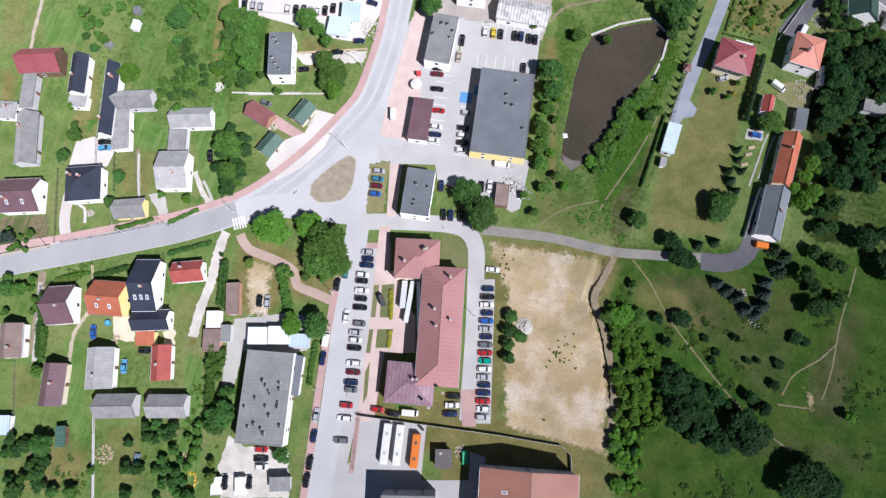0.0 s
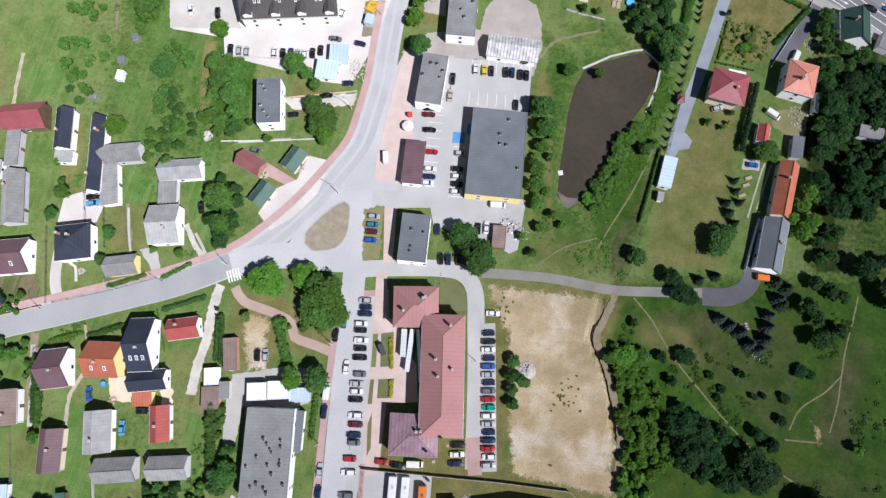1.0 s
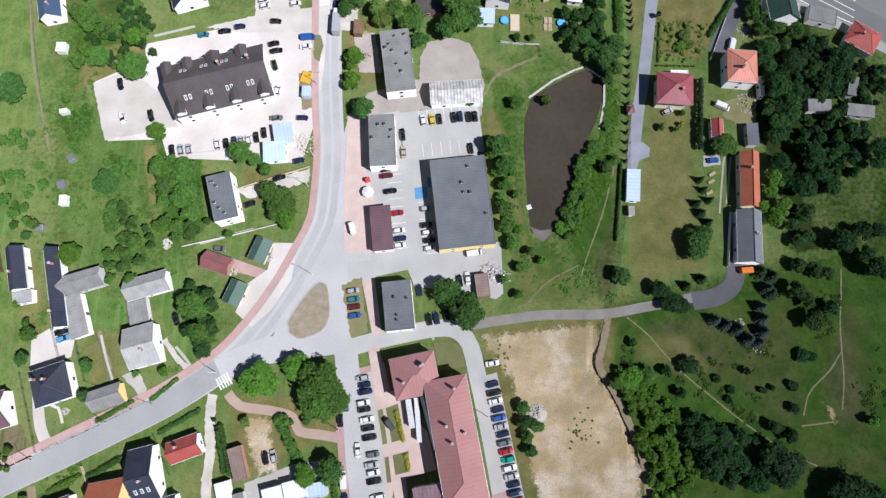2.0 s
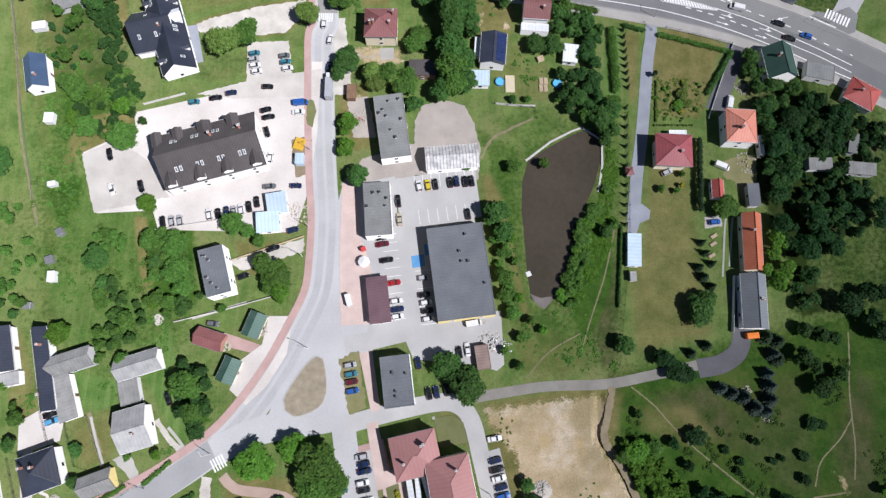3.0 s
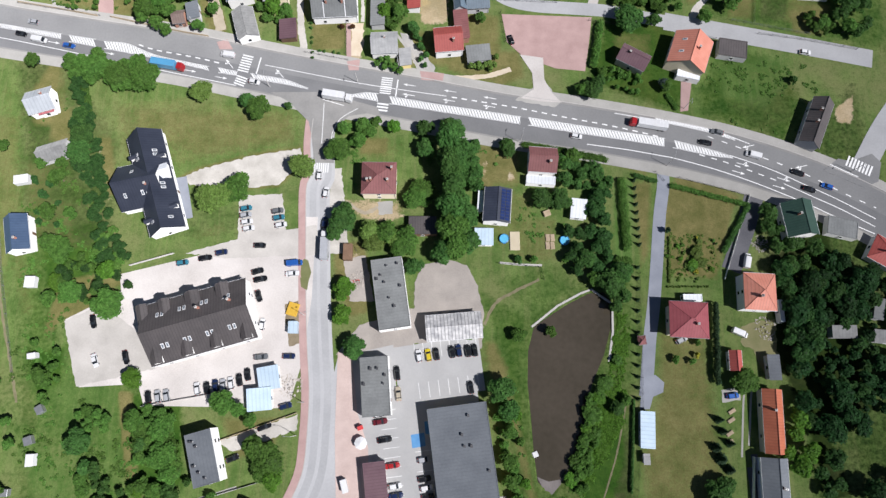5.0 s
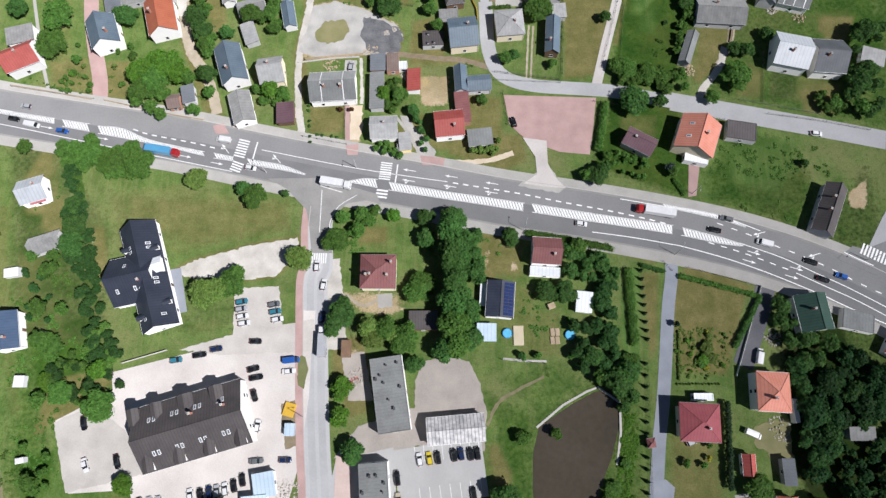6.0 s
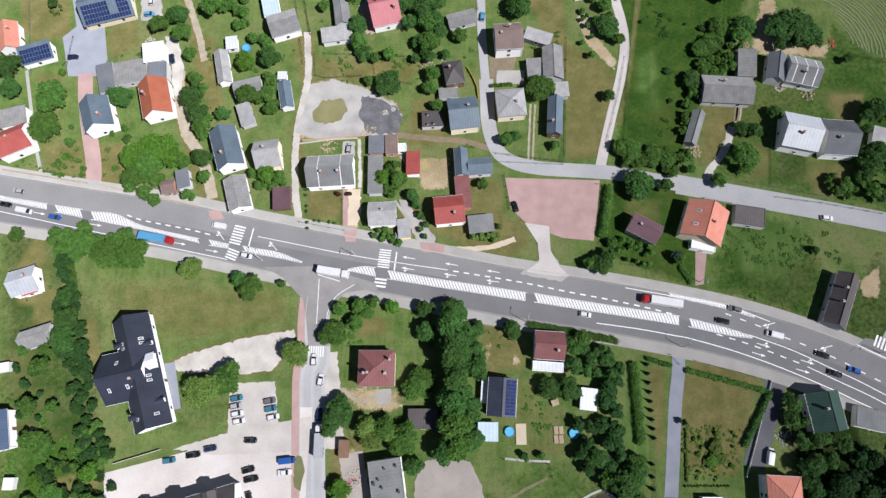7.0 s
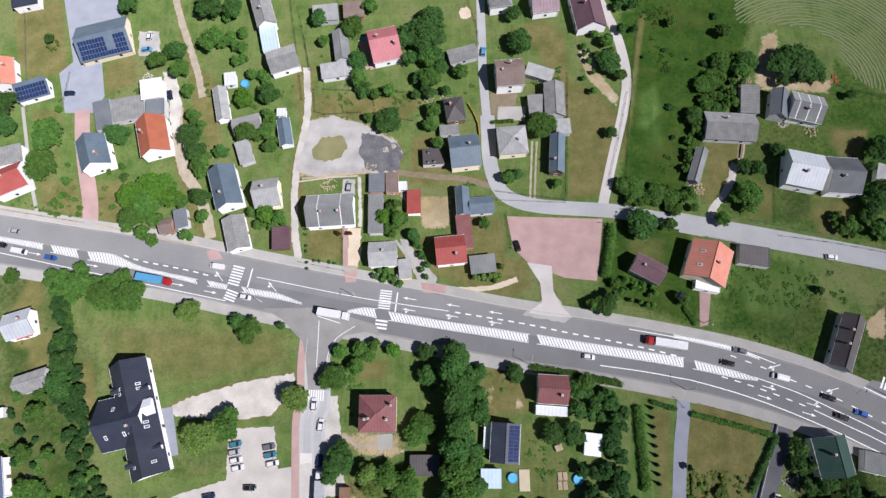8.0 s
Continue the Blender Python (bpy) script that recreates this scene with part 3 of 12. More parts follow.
def loft(stations):
    """A rounded body from stations (x, half width, low z, top z)."""
    s = Solid()
    s.rings([[(x, -w * 0.93, lo), (x, -w, lo + 0.2), (x, -w * 0.985, hi - 0.16), (x, -w * 0.86, hi - 0.02), (x, 0, hi + 0.015), (x, w * 0.86, hi - 0.02), (x, w * 0.985, hi - 0.16), (x, w, lo + 0.2), (x, w * 0.93, lo)][::-1] for x, w, lo, hi in stations])
    return s


PROTO = {}
WORDS = {"sky": "light blue", "navy": "dark blue", "grey": "dark grey"}


def car(x, y, rot, paint="silver", kind="hatch", where="parked"):
    key = (paint, kind, where)
    m = pose(x, y, 0.06, 0, 0, rot)
    if key in PROTO:
        return copy_thing(PROTO[key], m)
    word = WORDS.get(paint, paint)
    nice = {"hatch": "hatchback car", "sedan": "saloon car", "van": "panel van", "estate": "estate car"}[kind]
    place = {"parked": "parked on the paving", "driving": "standing in a road lane"}[where]
    v = new("van" if kind == "van" else "car")
    v.matrix_basis = m
    tagged(v, f"{word} {nice} {place}", "van" if kind == "van" else "car", "parked cars" if where == "parked" else "cars on the road")
    col = "car_" + paint
    if kind == "van":
        part("body", loft([(-2.6, 0.85, 0.35, 1.95), (-2.5, 0.95, 0.3, 2.05), (0.9, 0.97, 0.3, 2.05), (1.35, 0.95, 0.3, 1.95)]), col, v)
        part("bonnet", loft([(1.36, 0.93, 0.3, 1.22), (2.3, 0.88, 0.3, 1.02), (2.55, 0.74, 0.35, 0.8)]), col, v)
        part("windscreen", Solid().add([(1.37, -0.8, 1.2), (2.0, -0.84, 1.12), (2.0, 0.84, 1.12), (1.37, 0.8, 1.2), (1.37, -0.74, 1.88), (1.37, 0.74, 1.88)], [(1, 2, 5, 4), (0, 1, 4), (2, 3, 5), (0, 4, 5, 3), (3, 2, 1, 0)]), "glass_dark", v)
        wheels(v, (-1.7, 1.65), 0.84, 0.34)
        lamp_pair(v, "lamp_clear", "headlight", 2.5, 0.6, 0.72)
        lamp_pair(v, "lamp_red", "tail_light", -2.6, 0.78, 1.0)
    else:
        e = {"hatch": 2.0, "sedan": 2.25, "estate": 2.25}[kind]
        back = {"hatch": -1.85, "sedan": -1.45, "estate": -2.1}[kind]
        part("body", loft([(-e, 0.68, 0.34, 0.74), (-e + 0.12, 0.82, 0.26, 0.88), (-1.2, 0.88, 0.2, 0.95), (0, 0.89, 0.2, 0.94), (0.95, 0.88, 0.2, 0.92), (1.6, 0.85, 0.22, 0.84), (e - 0.1, 0.77, 0.28, 0.72), (e, 0.62, 0.34, 0.6)]).box(0.62, 0.82, -1.06, -0.88, 0.92, 1.05).box(0.62, 0.82, 0.88, 1.06, 0.92, 1.05), col, v)
        part("window_band", Solid().frustum((back, 1.05, -0.78, 0.78, 0.9), (back + 0.35, 0.3, -0.6, 0.6, 1.40)), "glass_dark", v)
        part("roof", loft([(back + 0.36, 0.57, 1.2, 1.42), (back + 0.55, 0.62, 1.22, 1.47), (0.05, 0.62, 1.22, 1.47), (0.27, 0.57, 1.2, 1.42)]) if False else Solid().frustum((back + 0.3, 0.36, -0.63, 0.63, 1.395), (back + 0.45, 0.2, -0.53, 0.53, 1.475)), col, v)
        wheels(v, (-1.3, 1.3), 0.78, 0.31)
        lamp_pair(v, "lamp_clear", "headlight", e - 0.1, 0.55, 0.64)
        lamp_pair(v, "lamp_red", "tail_light", -e + 0.05, 0.58, 0.78)
    PROTO[key] = v
    return v


def truck(x, y, rot, cab="red", load="white", length=12.0, label=""):
    v = thing("truck", x, y, 0.075, rot, label or f"{cab} lorry with a long {load} box trailer on the road", "truck", "cars on the road")
    f = length / 2
    part("cab", loft([(f - 2.2, 1.2, 0.5, 2.9), (f - 0.6, 1.22, 0.45, 2.95), (f - 0.1, 1.18, 0.45, 2.3), (f, 1.1, 0.5, 1.6)]), "car_" + cab, v)
    part("windscreen", Solid().frustum((f - 0.5, f - 0.05, -1.05, 1.05, 1.7), (f - 0.5, f - 0.2, -1.0, 1.0, 2.5)), "glass_dark", v)
    part("chassis", Solid().box(-f + 0.2, f - 1.0, -0.5, 0.5, 0.6, 0.95), "metal_dark", v)
    tr = part("trailer_box", Solid().box(-f, f - 2.7, -1.25, 1.25, 0.95, 3.6), "car_" + load, v)
    part("roof_rail", Solid().box(-f - 0.03, f - 2.67, -1.28, 1.28, 3.5, 3.57), "metal_grey", tr)
    for k in range(int((length - 3) / 1.2)):
        part("roof_rib", Solid().box(-f + 0.5 + k * 1.2, -f + 0.56 + k * 1.2, -1.2, 1.2, 3.6, 3.63), "trim_white" if load == "white" else "car_" + load, tr)
    wheels(v, (f - 1.3, -f + 1.2, -f + 2.5), 1.05, 0.5, 0.3)
    lamp_pair(v, "lamp_clear", "headlight", f, 0.85, 0.85)
    lamp_pair(v, "lamp_red", "tail_light", -f - 0.03, 1.0, 0.9)
    return v


def bus(x, y, rot, paint, length, label):
    v = thing("bus", x, y, 0.06, rot, label, "bus", "parked buses")
    f = length / 2
    part("body", loft([(-f, 1.1, 0.4, 2.9), (-f + 0.2, 1.25, 0.35, 3.05), (f - 0.4, 1.25, 0.35, 3.05), (f, 1.1, 0.4, 2.7)]), "car_" + paint, v)
    for s in (-1, 1):
        part("window_band", Solid().box(-f + 0.6, f - 0.9, s * 1.25 - 0.02, s * 1.25 + 0.02, 1.5, 2.5), "glass_dark", v)
    part("windscreen", Solid().box(f - 0.06, f + 0.02, -1.0, 1.0, 1.2, 2.5), "glass_dark", v)
    for q in (-0.25, 0.22):
        part("roof_hatch", Solid().box(q * length - 0.45, q * length + 0.45, -0.4, 0.4, 3.03, 3.14), "metal_grey" if paint == "white" else "metal_dark", v)
    wheels(v, (-f + 2.6, f - 2.3), 1.08, 0.48, 0.28)
    lamp_pair(v, "lamp_clear", "headlight", f, 0.8, 0.8)
    lamp_pair(v, "lamp_red", "tail_light", -f, 0.85, 0.9)
    return v


# ---- plants ----
def leaf_cloud(rng, centres, size, count, up=0.35):
    """Many small leaf sprays over the skins of lobes (x, y, z, rx, rz)."""
    area = np.array([c[3] * (c[3] + c[4]) for c in centres])
    pick = rng.choice(len(centres), count, p=area / area.sum())
    d = rng.normal(size=(count, 3))
    d[:, 2] = np.where(d[:, 2] < -0.35, -d[:, 2], d[:, 2])
    d /= np.linalg.norm(d, axis=1)[:, None]
    C = np.array(centres)[pick]
    depth = ((1.04 - 0.5 * rng.random(count) ** 2) * (1 + 0.13 * rng.normal(size=count)))[:, None]
    pos = C[:, :3] + d * C[:, [3, 3, 4]] * depth
    nrm = d + rng.normal(size=(count, 3)) * 0.34 + np.array([0, 0, up])
    nrm /= np.linalg.norm(nrm, axis=1)[:, None]
    t = np.cross(nrm, rng.normal(size=(count, 3)))
    t /= np.linalg.norm(t, axis=1)[:, None]
    bt = np.cross(nrm, t)
    sz = size * rng.uniform(0.6, 1.4, count)[:, None]
    sh = rng.uniform(0.55, 1.0, count)[:, None]
    spray = np.stack([pos - t * sz * 1.15 - bt * sz * sh * 0.7, pos + t * sz * 1.15 - bt * sz * sh * 0.7 + nrm * sz * 0.2, pos + bt * sz * sh * 1.5 - nrm * sz * 0.1], 1)
    return spray.reshape(-1, 3)


def leaf_mesh(name, verts, mat, corners=3):
    n = len(verts) // corners
    me = bpy.data.meshes.new(name)
    me.from_pydata(verts.tolist(), [], np.arange(corners * n).reshape(n, corners).tolist())
    me.materials.append(M[mat])
    me.update()
    return me


CROWNS = {}
NICE = {"leaf_mid": "green", "leaf_bright": "bright green", "leaf_dark": "dark green", "leaf_olive": "olive green", "leaf_conifer": "dark green", "leaf_spruce": "silvery blue-green", "leaf_weed": "green", "leaf_wood": "dark green", "leaf_forest": "dark green", "leaf_yellow": "yellow-leaved", "leaf_red": "reddish"}


def tree(x, y, r, h, mat="leaf_mid", group=""):
    """A broadleaved tree or bush of crown radius r and height h, from a stock of a few shapes in three sizes."""
    size = 0 if r < 1.6 else 1 if r < 3.4 else 2
    base = (1.1, 2.4, 4.8)[size]
    rng0 = random.Random(int(abs(x * 7.3 + y * 13.1)))
    variant = rng0.randrange((3, 4, 4)[size])
    low_one = size == 1 and h < 4.2
    key = (size, variant, mat, low_one)
    hb = (1.8, 5.0, 9.5)[size]
    m = pose(x, y, 0, 0, 0, rng0.uniform(0, 360)) @ Matrix.Diagonal((r / base, r / base * rng0.uniform(0.88, 1.12), h / hb, 1))
    if key in CROWNS:
        s = CROWNS[key].scale
        return copy_thing(CROWNS[key], m @ Matrix.Diagonal((1 / s[0], 1 / s[1], 1 / s[2], 1)))
    rng = np.random.default_rng(size * 100 + variant * 10 + len(mat))
    v = new("bush" if size == 0 else "shrub" if low_one else "tree")
    v.matrix_basis = m
    tagged(v, f"{NICE[mat]} leafy bush growing in the grass" if size == 0 else f"{NICE[mat]} spreading shrub on a green plot" if low_one else f"{NICE[mat]} broadleaved tree with a dense uneven crown", "bush" if size == 0 else "shrub" if low_one else "tree", group or ("bushes" if size == 0 else "shrubs" if low_one else "trees"))
    lobes = []
    n = (6, 14, 24)[size]
    low = (0.15, 0.32, 0.30)[size]
    for k in range(n):
        a, q = rng.uniform(0, 2 * math.pi), math.sqrt(rng.uniform(0.08, 1)) * 0.70
        zz = low + (1 - low) * (0.25 + 0.5 * (1 - q * 1.2) + rng.uniform(-0.12, 0.12))
        lr = base * rng.uniform((0.30, 0.24, 0.20)[size], (0.48, 0.42, 0.38)[size])
        lobes.append((base * q * math.cos(a), base * q * math.sin(a), hb * min(max(zz, low + 0.1), 0.82), lr, lr * rng.uniform(0.7, 1.0)))
    reach = base / np.percentile([math.hypot(q[0], q[1]) + q[3] for q in lobes], 80)
    lobes = [(q[0] * reach, q[1] * reach, q[2], q[3] * reach, q[4]) for q in lobes]
    lobes.append((0, 0, hb * 0.62, base * 0.55, hb * 0.3))
    trunk = Solid()
    tr = (0.05, 0.14, 0.28)[size]
    trunk.tube((0, 0, -0.2), (0, 0, hb * 0.45), tr, tr * 0.6)
    for lx, ly, lz, lr, _ in lobes[: (3, 5, 7)[size]]:
        trunk.tube((0, 0, hb * 0.28), (lx, ly, lz), tr * 0.5, tr * 0.15, 5)
    part("trunk", trunk, "bark", v)
    part("crown", leaf_mesh("crown", leaf_cloud(rng, lobes, (0.24, 0.30, 0.38)[size], (300, 1200, 3000)[size]), mat), mat, v)
    CROWNS[key] = v
    return v


def conifer(x, y, r, h, mat="leaf_conifer"):
    """A conical tree: whorls of drooping boughs round a straight trunk."""
    rng0 = random.Random(int(abs(x * 5.3 + y * 11.1)))
    key = ("conifer", mat, rng0.randrange(2))
    m = pose(x, y, 0, 0, 0, rng0.uniform(0, 360)) @ Matrix.Diagonal((r / 2.0, r / 2.0, h / 7.0, 1))
    if key in CROWNS:
        s = CROWNS[key].scale
        return copy_thing(CROWNS[key], m @ Matrix.Diagonal((1 / s[0], 1 / s[1], 1 / s[2], 1)))
    rng = np.random.default_rng(77 + key[2] + len(mat))
    v = new("conifer")
    v.matrix_basis = m
    tagged(v, f"{NICE[mat]} conical evergreen tree", "tree", "conifers")
    part("trunk", Solid().tube((0, 0, -0.2), (0, 0, 6.8), 0.16, 0.03), "bark", v)
    out = []
    for k in range(17):
        z = 0.5 + k * 0.38
        rad = 2.0 * (1 - k / 17.5) ** 0.85
        nb = max(5, int(rad * 8))
        a0 = rng.uniform(0, 6.28)
        for j in range(nb):
            a = a0 + 2 * math.pi * j / nb + rng.uniform(-0.15, 0.15)
            rr = rad * rng.uniform(0.78, 1.12)
            steps = max(2, int(rr / 0.28))
            for s in range(steps):
                q = (s + 0.6) / steps * rr
                w = 0.26 * (1 - 0.5 * s / steps) + 0.06
                c = np.array([q * math.cos(a), q * math.sin(a), z - 0.16 * q + rng.uniform(-0.05, 0.05)])
                t, b = np.array([math.cos(a), math.sin(a), -0.25]) * 0.24, np.array([-math.sin(a), math.cos(a), rng.uniform(-0.5, 0.5)]) * w
                out += [c - t, c - b, c + t, c + b]
    part("crown", leaf_mesh("crown", np.array(out), mat, 4), mat, v)
    CROWNS[key] = v
    return v


def hedge(x0, y0, x1, y1, w=1.2, h=1.6, mat="leaf_dark"):
    d = math.hypot(x1 - x0, y1 - y0)
    rng = np.random.default_rng(int(abs(x0 * 3 + y1 * 7)) + 3)
    v = thing("hedge", (x0 + x1) / 2, (y0 + y1) / 2, 0, DEG(math.atan2(y1 - y0, x1 - x0)), f"{NICE[mat]} clipped hedge along a plot edge", "hedge", "hedges")
    n = max(2, int(d / (w * 0.6)))
    lobes = [((k + 0.5) / n * d - d / 2, rng.uniform(-0.1, 0.1) * w, h * 0.5, w * rng.uniform(0.5, 0.62), h * rng.uniform(0.45, 0.58)) for k in range(n)]
    part("foliage", leaf_mesh("foliage", leaf_cloud(rng, lobes, 0.2, int(d * (w + h) * 42)), mat), mat, v)
    core = Solid()
    for k in range(max(2, int(d / 1.5))):
        q = (k + 0.5) / max(2, int(d / 1.5)) * d - d / 2
        core.tube((q, 0, -0.1), (q, 0, h * 0.7), 0.06, 0.03, 5)
    part("stems", core, "bark", v)
    return v


# ---- fences, poles and small things ----
def fence(pts, h=1.4, mat="metal_dark", step=2.5, label=""):
    step = max(step, 4.8)
    p = np.array(pts, float)
    total = along(p)[-1]
    n = max(1, round(total / step))
    d = along(p)
    at = [np.array([np.interp(s, d, p[:, 0]), np.interp(s, d, p[:, 1])]) for s in np.linspace(0, total, n + 1)]
    v = thing("fence", at[0][0], at[0][1], 0, 0, label or {"metal_dark": "dark metal mesh fence between plots", "kerb_stone": "pale concrete panel fence between plots", "timber": "weathered wooden board fence", "wall_white": "white painted garden wall", "metal_grey": "grey wire mesh fence between plots", "plastic_yellow": "yellow painted metal fence along a lane"}.get(mat, "fence"), "fence", "fences")
    post = Solid().box(-0.06, 0.06, -0.06, 0.06, -0.2, h + 0.1).mesh("post", mat)
    for a in at:
        part("post", post, "", v).location = (a[0] - at[0][0], a[1] - at[0][1], 0)
    for a, b in zip(at, at[1:]):
        u = b - a
        L = math.hypot(*u)
        s = Solid()
        if mat in ("metal_dark", "metal_grey"):
            # one welded wire sheet: a lattice of narrow bars that share their corners
            n = max(2, int(L / 0.35))
            xs = sorted([0.06 + k * (L - 0.12) / n for k in range(n + 1)] + [0.06 + k * (L - 0.12) / n + 0.06 for k in range(n)])
            zs = [0.05, 0.12, h * 0.5, h * 0.5 + 0.06, h - 0.07, h]
            s.v = [(xx, 0.0, zz) for zz in zs for xx in xs]
            m = len(xs)
            s.f = [(r * m + c, r * m + c + 1, (r + 1) * m + c + 1, (r + 1) * m + c) for r in range(5) for c in range(m - 1) if r % 2 == 0 or c % 2 == 0]
        else:
            s.box(0.05, L - 0.05, -0.05, 0.05, 0.0, h)
        pn = part("panel", s, mat, v)
        pn.matrix_basis = pose(a[0] - at[0][0], a[1] - at[0][1], 0, 0, 0, DEG(math.atan2(u[1], u[0])))
    return v


def street_lamp(x, y, rot, h=8.0, arm=1.6):
    if "lamp" in PROTO:
        return copy_thing(PROTO["lamp"], pose(x, y, 0, 0, 0, rot))
    v = thing("street_lamp", x, y, 0, rot, "grey concrete street lamp with a curved arm beside the road", "street lamp", "street lamps")
    part("pole", Solid().tube((0, 0, -0.2), (0, 0, h), 0.13, 0.07), "kerb_stone", v)
    part("arm", Solid().tube((0, 0, h), (arm, 0, h + 0.35), 0.05, 0.04), "metal_grey", v)
    hd = part("lamp_head", Solid().frustum((arm - 0.1, arm + 0.6, -0.14, 0.14, h + 0.26), (arm, arm + 0.5, -0.08, 0.08, h + 0.42)), "metal_grey", v)
    part("lens", Solid().box(arm, arm + 0.5, -0.1, 0.1, h + 0.22, h + 0.26), "lamp_clear", hd)
    PROTO["lamp"] = v
    return v


def crate(x, y, sx, sy, rot, h, mat, name, label, category):
    """A small box-like thing with a lid that stands proud."""
    v = thing(name, x, y, 0, rot, label, category)
    part("body", Solid().frustum((-sx / 2, sx / 2, -sy / 2, sy / 2, 0), (-sx / 2 + 0.04, sx / 2 - 0.04, -sy / 2 + 0.04, sy / 2 - 0.04, h)), mat, v)
    part("lid", Solid().frustum((-sx / 2 - 0.05, sx / 2 + 0.05, -sy / 2 - 0.05, sy / 2 + 0.05, h), (-sx / 2 + 0.08, sx / 2 - 0.08, -sy / 2 + 0.08, sy / 2 - 0.08, h + 0.12)), mat, v)
    return v


def pool(x, y, r):
    v = thing("garden_pool", x, y, 0, 0, "round blue garden pool full of water on the lawn", "pool", "garden pools")
    n = 24
    ring = lambda rad, z: [(rad * math.cos(2 * math.pi * i / n), rad * math.sin(2 * math.pi * i / n), z) for i in range(n)]
    part("liner", Solid().rings([ring(r, 0), ring(r, 0.9), ring(r - 0.12, 0.95), ring(r - 0.16, 0.7), ring(r - 0.16, 0.1)], closed=False), "plastic_blue", v)
    part("water", Solid().rings([ring(r - 0.17, 0.3), ring(r - 0.17, 0.75)]), "pool_water", v)
    return v


def heap(x, y, r, mat, name, label, category, n=60, hh=0.8):
    """A heap of loose lumps of many sizes."""
    rng = random.Random(int(abs(x * 3 + y * 5)))
    s = Solid()
    for k in range(n):
        a, q = rng.uniform(0, 6.28), math.sqrt(rng.random()) * r
        w, l = rng.uniform(0.06, 0.22), rng.uniform(0.1, 0.5)
        if mat in ("gravel", "soil"):
            w, l = rng.uniform(0.1, 0.45), rng.uniform(0.1, 0.5)
        c, z = Matrix.Rotation(rng.uniform(0, 6.28), 3, 'Z') @ Matrix.Rotation(rng.uniform(-0.5, 0.5), 3, 'X'), max(0.05, hh * (1 - q / r) * rng.random())
        base = Vector((q * math.cos(a), q * math.sin(a), z))
        pts = [base + c @ Vector(p) for p in ((-l, -w, -0.1), (l, -w, -0.1), (l, w, -0.1), (-l, w, -0.1), (-l * 0.8, -w * 0.8, 0.12), (l * 0.8, -w * 0.8, 0.12), (l * 0.8, w * 0.8, 0.12), (-l * 0.8, w * 0.8, 0.12))]
        s.add(pts, [(3, 2, 1, 0), (4, 5, 6, 7), (0, 1, 5, 4), (1, 2, 6, 5), (2, 3, 7, 6), (3, 0, 4, 7)])
    ob = new(name, s.mesh(name, mat))
    ob.location = (x, y, 0)
    return tagged(ob, label, category, "", "stuff")


# ---- ground ----
COVERS = []


def cover(kind, pts, soft=3.0, amount=1.0):
    COVERS.append((kind, np.array(pts, float), soft, amount))


def inside(P, poly):
    """Signed distance of the points P to a polygon: positive inside."""
    x, y = P[:, 0], P[:, 1]
    odd, best = np.zeros(len(P), bool), np.full(len(P), 1e9)
    for (ax, ay), (bx, by) in zip(poly, np.roll(poly, -1, 0)):
        hit = ((ay > y) != (by > y)) & (x < (bx - ax) * (y - ay) / (by - ay + 1e-12) + ax)
        odd ^= hit
        L2 = (bx - ax) ** 2 + (by - ay) ** 2 + 1e-9
        t = np.clip(((x - ax) * (bx - ax) + (y - ay) * (by - ay)) / L2, 0, 1)
        best = np.minimum(best, np.hypot(x - ax - t * (bx - ax), y - ay - t * (by - ay)))
    return np.where(odd, best, -best)


